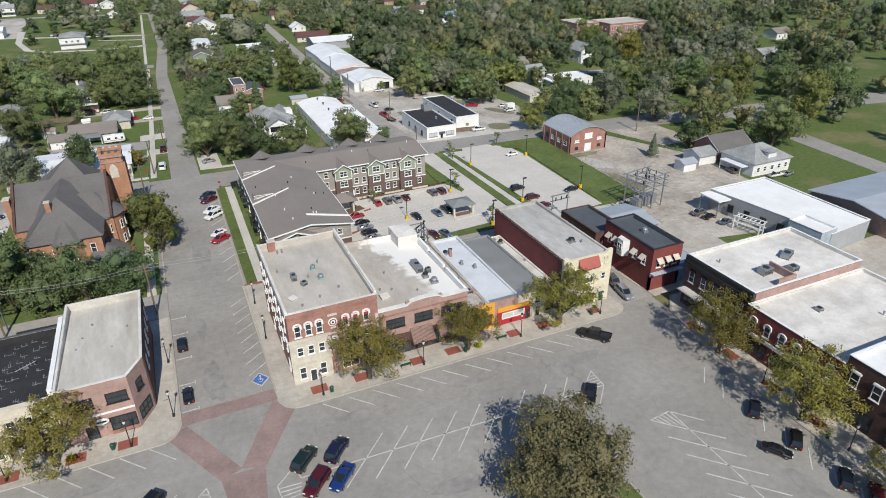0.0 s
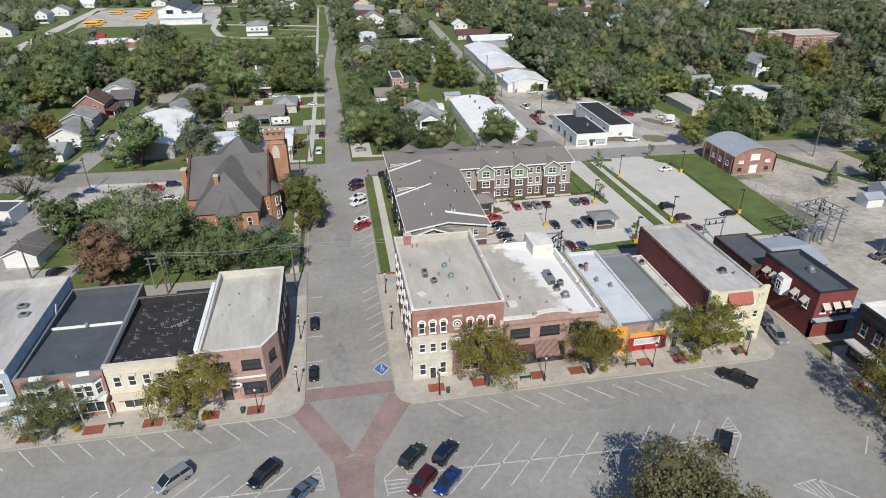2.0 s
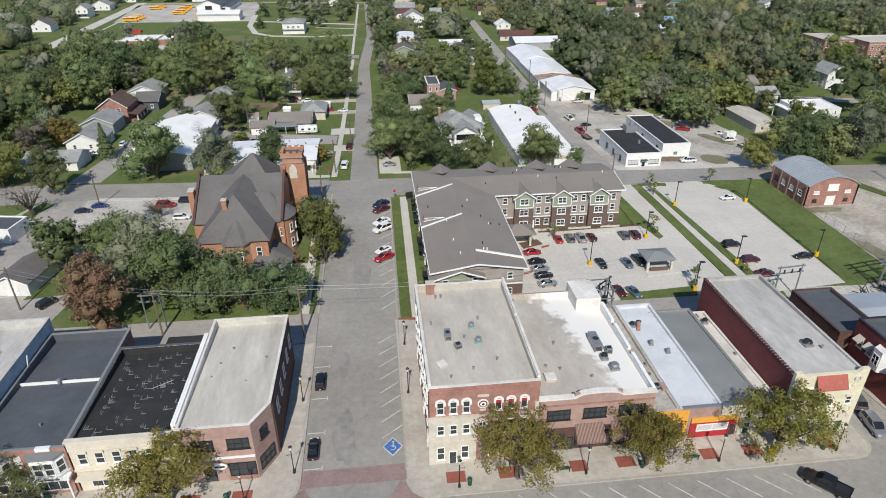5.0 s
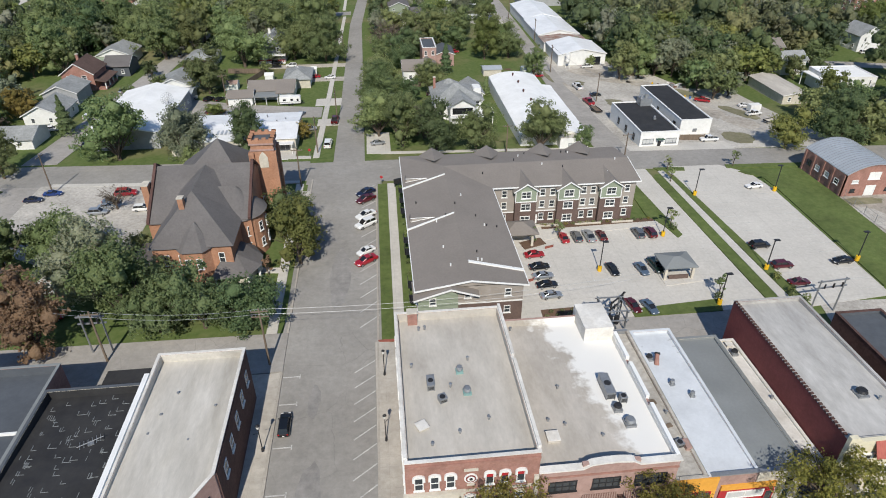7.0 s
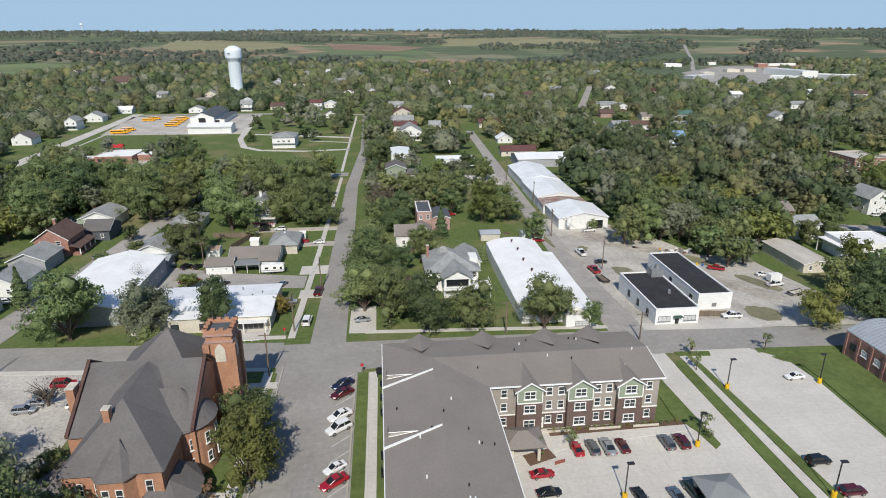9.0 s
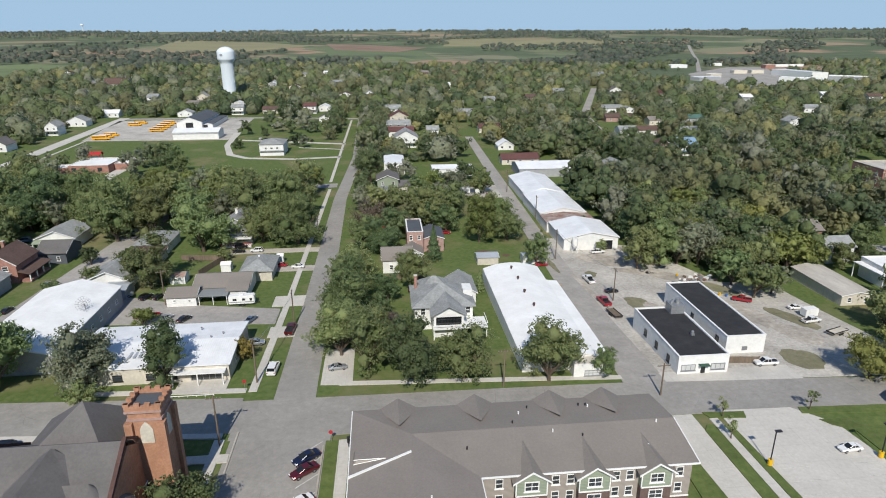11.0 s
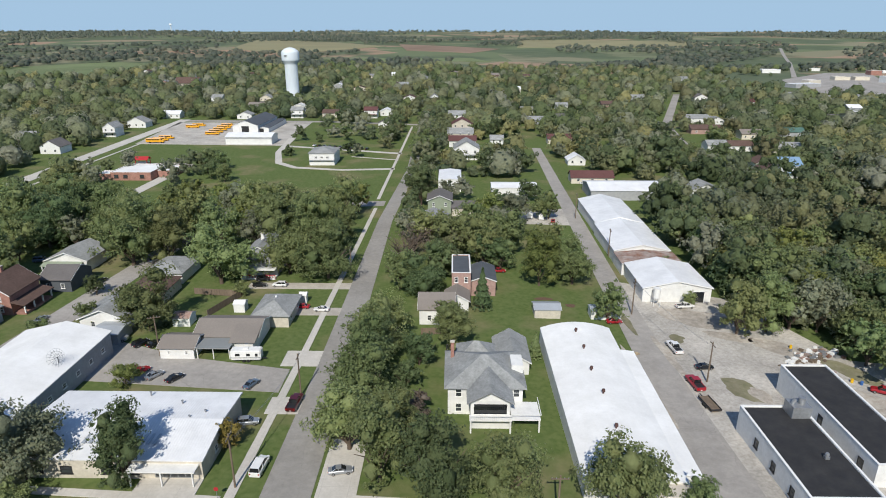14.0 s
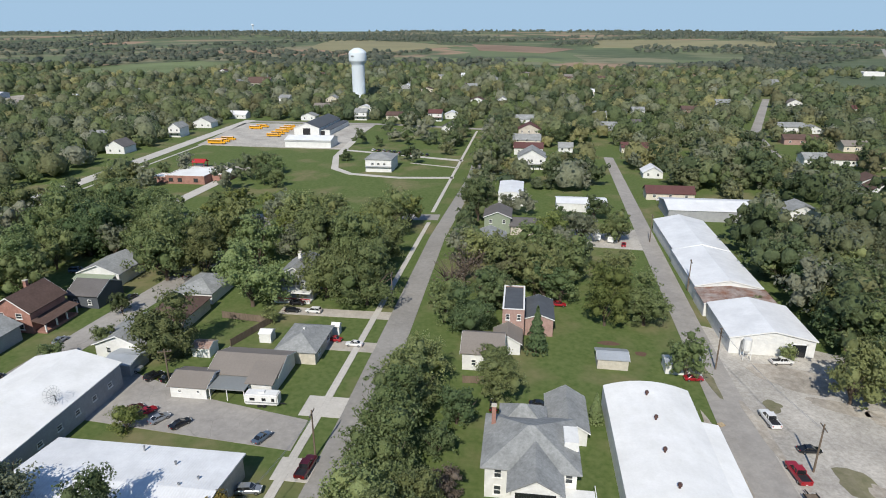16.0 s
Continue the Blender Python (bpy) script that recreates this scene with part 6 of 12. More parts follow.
for i in range(44):
    box(bm, X(49.62), Y(65.2 + i * 0.49), 8.9, X(49.95), Y(65.5 + i * 0.49), 9.1)
part("tile_capping", bm, BRICK_SIDE, b, "dark clay parapet tiles")

# ---- brick pub and yard ----
b = flat_block("brick_pub", "dark red brick pub with white awnings and bay window", [(66.4, 63.2), (72.6, 63.2), (72.6, 75.8), (66.4, 75.8)], 8.0, BRICK_DARK, ROOF_SLATE, METAL_DARK, 0.6)
ox, oy = b.location.x, b.location.y
part("corner_column", boxes((X(66.4), Y(63.2), 0, X(66.8), Y(63.6), 3.0), (X(72.2), Y(63.2), 0, X(72.6), Y(63.6), 3.0)), WHITE, b)
part("shop_front", boxes((X(66.3), Y(63.05), 2.9, X(72.7), Y(63.2), 3.5)), BLUEWALL, b)
for yy in (65.2, 67.4, 72.4, 74.2):
    window(b, X(66.4), Y(yy), 4.4, 0.9, 1.5, "W", TRIM, (0, 1))
    bm = bmesh.new()
    slope(bm, (X(66.35), Y(yy + 0.6), 6.2), (X(66.35), Y(yy - 0.6), 6.2), (X(65.5), Y(yy - 0.6), 5.5), (X(65.5), Y(yy + 0.6), 5.5), 0.05)
    part("awning", bm, LIMESTONE, b, "pale metal window awning")
for xx in (67.8, 69.5, 71.2):
    window(b, X(xx), Y(63.2), 4.4, 0.9, 1.5, "S", TRIM, (0, 1))
    bm = bmesh.new()
    slope(bm, (X(xx - 0.6), Y(63.15), 6.2), (X(xx + 0.6), Y(63.15), 6.2), (X(xx + 0.6), Y(62.3), 5.5), (X(xx - 0.6), Y(62.3), 5.5), 0.05)
    part("awning", bm, LIMESTONE, b, "pale metal window awning")
bay_ob = part("bay", prism([(X(66.4), Y(71.4)), (X(65.3), Y(70.9)), (X(65.3), Y(69.5)), (X(66.4), Y(69.0))], 4.0, 7.0), WHITE, b, "white bay window")
window(b, X(65.28), Y(70.2), 4.8, 1.1, 1.5, "W", TRIM, (1, 1), sill=False)
part("canopy", boxes((X(66.3), Y(62.2), 3.5, X(72.7), Y(63.2), 3.62)), BLUEWALL, b)
fan_vent(70.2, 70.0, 7.45, 0.5)
flat_block("pub_annex", "low red brick annex with black flat roof", [(64.6, 76.0), (71.0, 76.0), (71.0, 87.0), (64.6, 87.0)], 5.6, BRICK_SIDE, ROOF_SLATE, BRICK_SIDE, 0.4)
gable_house("metal_shed", "shed with rusty striped galvanised roof", 71.6, 77.0, 80.0, 87.0, 4.0, 0.9, "X", METAL_STEEL, METAL_GALV, 0.2, "shed")
b = flat_block("garage_wing", "low pale blue wing beside the pub", [(72.8, 63.6), (77.4, 63.6), (77.4, 76.0), (72.8, 76.0)], 3.6, BLUEWALL, METAL_GALV, None, 0.05)

# ---- east side of the square ----
b = flat_block("dark_cornice_store", "dark brick store with cornice and stained white roof", [(69.0, 45.6), (91.5, 45.6), (91.5, 58.4), (69.0, 58.4)], 9.0, BRICK_SIDE, ROOF_WHITE, TRIM, 0.5)
ox, oy = b.location.x, b.location.y
part("south_wall", boxes((X(69.2), Y(45.5), 6.6, X(91.4), Y(45.59), 8.9)), BRICK_PINK, b, "faded pink brick side wall above the next roof")
part("roof_curb", boxes((X(74.0), Y(46.0), 8.5, X(77.6), Y(46.3), 9.7), (X(77.3), Y(46.3), 8.5, X(77.6), Y(50.6), 9.7)), BRICK_PINK, b, "brick screen round the roof unit")
part("cornice", boxes((X(68.5), Y(45.6), 7.6, X(69.0), Y(58.6), 8.1), (X(68.7), Y(45.6), 8.1, X(69.0), Y(58.6), 8.9)), METAL_DARK, b)
for i in range(5):
    window(b, X(69.0), Y(47.4 + i * 2.4), 4.6, 1.0, 1.9, "W", TRIM, (0, 1), hood=METAL_DARK)
for i in range(3):
    window(b, X(69.0), Y(48.0 + i * 4.2), 0.7, 3.2, 2.2, "W", METAL_DARK, (2, 0), sill=False)
part("awning_long", boxes((X(67.4), Y(46.0), 3.2, X(69.0), Y(58.0), 3.4)), ROOF_SILVER, b)
ac_unit(75.5, 49.6, 8.5, 2.2, 1.6, 1.3)
ac_unit(83.0, 52.0, 8.5, 3.0, 1.6, 0.9, 25)
ac_unit(80.0, 48.5, 8.5, 1.8, 1.4, 1.0)
vent_pipe(72, 55, 8.5)
b = flat_block("maroon_store", "maroon brick store with white arched windows", [(67.9, 30.8), (92.0, 30.8), (92.0, 45.4), (67.9, 45.4)], 7.6, BRICK_DARK, ROOF_WHITE, TRIM, 0.4)
ox, oy = b.location.x, b.location.y
for i in range(6):
    window(b, X(67.9), Y(32.2 + i * 2.35), 4.3, 0.95, 1.7, "W", TRIM, (0, 1), hood=TRIM, arch=True)
for i in range(3):
    window(b, X(67.9), Y(33.4 + i * 4.7), 0.7, 3.6, 2.2, "W", METAL_DARK, (2, 0), sill=False)
part("string_course", boxes((X(67.7), Y(30.8), 3.3, X(67.9), Y(45.4), 3.8)), TRIM, b)
ac_unit(76.0, 40.5, 7.2, 1.0, 1.0, 0.6)
vent_pipe(83, 36, 7.2)
b = flat_block("brown_brick_store", "tall brown brick store with white window lintels", [(68.0, 8.0), (92.0, 8.0), (92.0, 30.6), (68.0, 30.6)], 9.0, BRICK_SIDE, ROOF_BRIGHT, TRIM, 0.4)
ox, oy = b.location.x, b.location.y
for i in range(8):
    window(b, X(68.0), Y(9.6 + i * 2.8), 5.2, 1.1, 2.0, "W", TRIM, (0, 1), hood=TRIM)
for i in range(4):
    window(b, X(68.0), Y(10.8 + i * 5.6), 0.7, 4.0, 2.3, "W", METAL_DARK, (2, 0), sill=False)

b = flat_block("white_roof_depot", "long low depot with bright white roof", [(104.8, 59.2), (117.0, 60.3), (117.0, 84.8), (101.2, 84.8)], 4.4, GREYWALL, ROOF_BRIGHT, ROOF_BRIGHT, 0.15)
ox, oy = b.location.x, b.location.y
for i in range(4):
    window(b, X(103.3 - i * 0.55), Y(68.5 + i * 3.6), 1.2, 1.3, 1.5, -82, METAL_DARK, (1, 0))
part("loading_canopy", boxes((X(98.4), Y(79.6), 3.7, X(101.7), Y(85.0), 3.95)), ROOF_BRIGHT, b)
part("loading_post", boxes((X(98.6), Y(79.8), 0, X(98.8), Y(80.0), 3.7), (X(98.6), Y(84.6), 0, X(98.8), Y(84.8), 3.7)), METAL_STEEL, b)
rk = thing("pipe_rack", "white steel pipe rack on posts beside the depot", "steel rack", 99.6, 72.6, -75, 0)
for sx in (-2.6, 2.6):
    for sy in (-0.9, 0.9):
        part("post", boxes((sx - 0.1, sy - 0.1, 0, sx + 0.1, sy + 0.1, 2.9)), TRIM, rk)
for z in (1.6, 2.8):
    for sy in (-0.9, 0.9):
        part("beam", boxes((-3.0, sy - 0.08, z, 3.0, sy + 0.08, z + 0.18)), TRIM, rk)
for i in range(7):
    part("cross_bar", boxes((-2.7 + i * 0.9, -0.9, 2.6, -2.6 + i * 0.9, 0.9, 2.75)), TRIM, rk)
flat_block("blue_annex", "low pale blue-walled annex with white roof", [(101.6, 59.0), (106.2, 59.4), (105.8, 66.0), (101.2, 65.6)], 5.4, BLUEWALL, ROOF_BRIGHT, TRIM, 0.3)
gable_house("green_roof_hall", "low brick hall with pale green metal roof", 121, 57, 146, 76, 3.8, 1.4, "X", BRICK_PINK, METAL_GALV, 0.5, "hall")
b = hip_house("grey_hip_house", "white house with grey hipped roof and dormer", 124.0, 93.6, 136.4, 103.6, 3.4, 3.0, WHITE_SIDING, SHINGLE_GREY)
part("dormer", boxes((-1.2, -4.4, 3.8, 1.6, -1.0, 5.2)), WHITE_SIDING, b)
part("dormer_roof", boxes((-1.5, -4.7, 5.2, 1.9, -0.6, 5.35)), SHINGLE_GREY, b)
for x in (-4.4, -2.2, 0.2, 2.6, 4.8):
    window(b, x, -5.0, 1.0, 1.0, 1.2, "S", TRIM, (0, 1))
part("porch_roof", boxes((-8.6, -3.6, 2.3, -6.1, 3.2, 2.5)), METAL_WHITE_X, b)
for y in (-3.3, 2.9):
    part("porch_post", boxes((-8.5, y, -0.3, -8.35, y + 0.15, 2.3)), WHITE, b)
b = gable_house("dark_roof_house", "red brick house with dark grey roof", 124.6, 105.2, 136.0, 113.4, 3.2, 2.6, "X", BRICK_RED, SHINGLE_DARK)
for x in (-3.5, 0.5, 3.6):
    window(b, x, -4.1, 1.0, 1.2, 1.2, "S", TRIM, (0, 1))
gable_house("grey_roof_cottage", "small cottage with dark grey roof beside the brick house", 118.4, 105.0, 124.2, 110.6, 2.5, 1.3, "X", WHITE_SIDING, SHINGLE_GREY, 0.4)
gable_house("white_shed", "small white shed with pale roof", 111.5, 103, 115.4, 106.4, 2.2, 0.7, "X", WHITE_SIDING, METAL_GALV, 0.3, "shed")


# ---- church ----
def build_church():
    ob = thing("brick_church", "orange brick church with slate roofs and a battlemented tower", "church", -21.0, 121.0, 0, 0)
    cx, cy = -21.0, 121.0
    P = lambda x, y, z: (x - cx, y - cy, z)
    # east-west nave with gables
    bm = bmesh.new()
    x0, x1, y0, y1, h, r = -30.6, -14.8, 117.5, 134.5, 7.6, 5.4
    ym = 126.5
    hull_faces(bm, [P(x0, y0, -0.3), P(x1, y0, -0.3), P(x1, y1, -0.3), P(x0, y1, -0.3), P(x0, y0, h), P(x1, y0, h), P(x1, y1, h), P(x0, y1, h), P(x0, ym, h + r - 0.5), P(x1, ym, h + r - 0.5)],
               ((0, 1, 5, 4), (1, 2, 6, 9, 5), (2, 3, 7, 6), (3, 0, 4, 8, 7), (4, 5, 9, 8), (8, 9, 6, 7)))
    part("wall", bm, BRICK_ORANGE, ob)
    bm = bmesh.new()
    slope(bm, P(x0 + 0.35, y0 - 0.4, h), P(x1 - 0.35, y0 - 0.4, h), P(x1 - 0.35, ym, h + r + 0.2), P(x0 + 0.35, ym, h + r + 0.2))
    slope(bm, P(x0 + 0.35, ym, h + r + 0.2), P(x1 - 0.35, ym, h + r + 0.2), P(x1 - 0.35, y1 + 0.4, h), P(x0 + 0.35, y1 + 0.4, h))
    part("roof", bm, SHINGLE_DARK, ob)
    bm = bmesh.new()
    for xx in (x0 - 0.1, x1 - 0.35):
        for ya, yb in ((y0 - 0.4, ym), (y1 + 0.4, ym)):
            hull_faces(bm, [P(xx, ya, h - 0.1), P(xx + 0.45, ya, h - 0.1), P(xx + 0.45, yb, h + r + 0.3), P(xx, yb, h + r + 0.3), P(xx, ya, h + 0.35), P(xx + 0.45, ya, h + 0.35), P(xx + 0.45, yb, h + r + 0.75), P(xx, yb, h + r + 0.75)],
                       ((3, 2, 1, 0), (4, 5, 6, 7), (0, 1, 5, 4), (1, 2, 6, 5), (2, 3, 7, 6), (3, 0, 4, 7)))
    part("gable_coping", bm, BRICK_SIDE, ob, "weathered dark stone coping")
    # south wing with hipped end
    part("south_wall", boxes((*P(-28.0, 109.8, -0.3), *P(-16.6, 118, 7.5))), BRICK_ORANGE, ob)
    bm = bmesh.new()
    e = [P(-28.5, 109.3, 7.5), P(-16.1, 109.3, 7.5), P(-16.1, 119.0, 7.5), P(-28.5, 119.0, 7.5), P(-22.8, 117.4, 12.9), P(-22.3, 125.5, 13.5), P(-28.5, 125.5, 9), P(-16.1, 125.5, 9)]
    hull_faces(bm, e, ((0, 1, 4), (1, 2, 7, 5, 4), (0, 4, 5, 6, 3), (0, 3, 2, 1)))
    part("south_roof", bm, SHINGLE_DARK, ob)
    # faceted bay on the south front
    part("south_bay", prism([(-3.3, -11.2), (-2.3, -12.4), (0.4, -12.4), (1.4, -11.2)], -0.3, 7.2), BRICK_ORANGE, ob)
    bm = bmesh.new()
    hull_faces(bm, [(-3.7, -11.2, 7.25), (-2.5, -12.8, 7.25), (0.6, -12.8, 7.25), (1.8, -11.2, 7.25), (-1.0, -8.4, 10.3)], ((0, 1, 4), (1, 2, 4), (2, 3, 4), (3, 2, 1, 0), (0, 4, 3)))
    part("south_bay_roof", bm, SHINGLE_DARK, ob)
    # rounded east apse with conical roof
    ax, ay, ar = 3.6, 0.2, 4.2
    ring = [(ax + ar * math.cos(radians(a)), ay + ar * math.sin(radians(a))) for a in range(-90, 91, 15)]
    part("apse", prism(ring, -0.3, 7.3), BRICK_ORANGE, ob)
    bm = bmesh.new()
    ring = [(ax + (ar + 0.4) * math.cos(radians(a)), ay + (ar + 0.4) * math.sin(radians(a))) for a in range(-90, 91, 15)]
    ring = [(-1.5, ay - ar - 0.4)] + ring + [(-1.5, ay + ar + 0.4)]
    top = [(-1.5, ay + 0.8, 11.2), (ax, ay + 0.8, 11.2)]
    v = [bm.verts.new((x, y, 7.3)) for x, y in ring]
    t = [bm.verts.new(p) for p in top]
    bm.faces.new((v[0], v[1], t[1], t[0]))
    for i in range(1, len(v) - 2):
        bm.faces.new((v[i], v[i + 1], t[1]))
    bm.faces.new((v[-2], v[-1], t[0], t[1]))
    bm.faces.new(v[::-1])
    part("apse_roof", bm, SHINGLE_DARK, ob)
    # northern pyramid roof
    part("north_wall", boxes((*P(-29.8, 130, -0.3), *P(-15.2, 139.6, 7.8))), BRICK_ORANGE, ob)
    bm = bmesh.new()
    hull_faces(bm, [P(-30.2, 123.0, 7.8), P(-14.9, 123.0, 7.8), P(-14.9, 140.1, 7.8), P(-30.2, 140.1, 7.8), P(-21.2, 131.5, 15.6)], ((0, 1, 4), (1, 2, 4), (2, 3, 4), (3, 0, 4), (3, 2, 1, 0)))
    part("north_roof", bm, SHINGLE_DARK, ob)
    # tower
    tx, ty, w, th = -13.6, 131.1, 1.85, 15.3
    tower = part("tower", boxes((*P(tx - w, ty - w, -0.3), *P(tx + w, ty + w, th))), BRICK_ORANGE, ob, "square battlemented brick tower")
    bm = bmesh.new()
    for sx in (-1, 1):
        for sy in (-1, 1):
            box(bm, *P(tx + sx * w - 0.45, ty + sy * w - 0.45, -0.3), *P(tx + sx * w + 0.45, ty + sy * w + 0.45, th - 1.6))
    part("buttress", bm, BRICK_ORANGE, tower)
    part("tower_band", boxes((*P(tx - w - 0.15, ty - w - 0.15, th - 1.4), *P(tx + w + 0.15, ty + w + 0.15, th - 1.1)), (*P(tx - w - 0.25, ty - w - 0.25, th - 0.3), *P(tx + w + 0.25, ty + w + 0.25, th))), BRICK_PINK, tower)
    bm = boxes((*P(tx - w - 0.2, ty - w - 0.2, th), *P(tx - w + 0.25, ty + w + 0.2, th + 0.55)), (*P(tx + w - 0.25, ty - w - 0.2, th), *P(tx + w + 0.2, ty + w + 0.2, th + 0.55)),
               (*P(tx - w + 0.25, ty - w - 0.2, th), *P(tx + w - 0.25, ty - w + 0.25, th + 0.55)), (*P(tx - w + 0.25, ty + w - 0.25, th), *P(tx + w - 0.25, ty + w + 0.2, th + 0.55)))
    part("parapet", bm, BRICK_ORANGE, tower)
    bm = bmesh.new()
    for i in range(4):
        o = -w + 0.1 + i * (2 * w - 0.2) / 3
        for sx, sy in ((o, -w), (o, w), (-w, o), (w, o)):
            box(bm, *P(tx + sx - 0.32, ty + sy - 0.2, th + 0.55), *P(tx + sx + 0.32, ty + sy + 0.2, th + 0.9))
    part("battlement", bm, BRICK_ORANGE, tower)
    part("tower_roof", boxes((*P(tx - w + 0.2, ty - w + 0.2, th - 0.1), *P(tx + w - 0.2, ty + w - 0.2, th + 0.15))), ROOF_SLATE, tower)
    for ang, px, py in ((0, tx, ty - w), (90, tx + w, ty)):
        pts = [(-0.75, 0), (0.75, 0), (0.75, 1.8), (0.48, 2.4), (0, 2.9), (-0.48, 2.4), (-0.75, 1.8)]
        bm = bmesh.new()
        hull_faces(bm, [(x, yy, z) for yy in (-0.08, 0.02) for x, z in pts], [tuple(range(7)), tuple(range(13, 6, -1))] + [(i, (i + 1) % 7, 7 + (i + 1) % 7, 7 + i) for i in range(7)])
        o = part("louvre_panel", bm, LIMESTONE, tower, "pale pointed belfry panel")
        o.matrix_local = pose(*P(px, py, 10.8), 0, 0, ang)
    # porch and low annex
    porch = part("porch", boxes((*P(-18.6, 108.6, -0.3), *P(-14.4, 113.6, 2.9))), LIMESTONE, ob)
    bm = bmesh.new()
    low = [P(-19.8, 107.2, 3.0), P(-14.4, 107.6, 3.0), P(-12.8, 110.6, 3.0), P(-13.0, 113.4, 3.0), P(-14.8, 116.6, 3.0), P(-16.5, 116.4, 3.0), P(-19.8, 109.7, 3.0)]
    hull_faces(bm, low + [P(-18.6, 109.7, 4.6), P(-16.5, 111.2, 4.9), P(-16.5, 115.4, 4.6)], ((0, 1, 7), (1, 2, 8, 7), (2, 3, 8), (3, 4, 9, 8), (4, 5, 9), (6, 0, 7), (6, 5, 4, 3, 2, 1, 0), (5, 6, 7, 8, 9)))
    part("porch_roof", bm, SHINGLE_DARK, porch)
    for x, y in ((-13.4, 110.8), (-14.6, 108.2), (-19.2, 107.7), (-13.6, 113.2)):
        part("porch_post", boxes((*P(x - 0.15, y - 0.15, -0.1), *P(x + 0.15, y + 0.15, 3.0))), TRIM, porch)
    q = (-33.6, 112.2, -29.6, 118.6)
    o = part("annex", boxes((*P(q[0] + 0.4, q[1] + 0.4, -0.3), *P(q[2] - 0.2, q[3], 3.0))), BRICK_ORANGE, ob)
    bm = bmesh.new()
    hip_roof(bm, q[0] - cx, q[1] - cy, q[2] - cx, q[3] - cy, 3.0, 1.5, 0.3)
    part("annex_roof", bm, SHINGLE_DARK, o)
    chimney(ob, *P(-31.3, 122.4, 0)[:2], -0.2, 12.0, 1.0, 1.7, BRICK_ORANGE)
    chimney(ob, *P(-24.0, 115.2, 0)[:2], 9, 12.9, 0.8, 0.9, BRICK_ORANGE)
    for x in (-26.2, -24.0, -18.2):
        window(ob, *P(x, 109.8, 4.4), 0.9, 1.8, "S", TRIM, (0, 1))
    for x in (-22.8, -21.2):
        window(ob, *P(x, 108.6, 4.2), 0.9, 1.8, "S", TRIM, (0, 1))
    for a in (-60, -30, 0, 30):
        o = window(ob, ax + ar * math.cos(radians(a)), ay + ar * math.sin(radians(a)), 1.4, 0.8, 1.6, 90 + a, TRIM, (0, 1))
        o = window(ob, ax + ar * math.cos(radians(a)), ay + ar * math.sin(radians(a)), 4.3, 0.8, 1.7, 90 + a, TRIM, (0, 1))
    for y in (129, 125.5):
        window(ob, *P(-14.6, y, 3.0), 1.0, 2.4, "E", TRIM, (0, 1))


build_church()


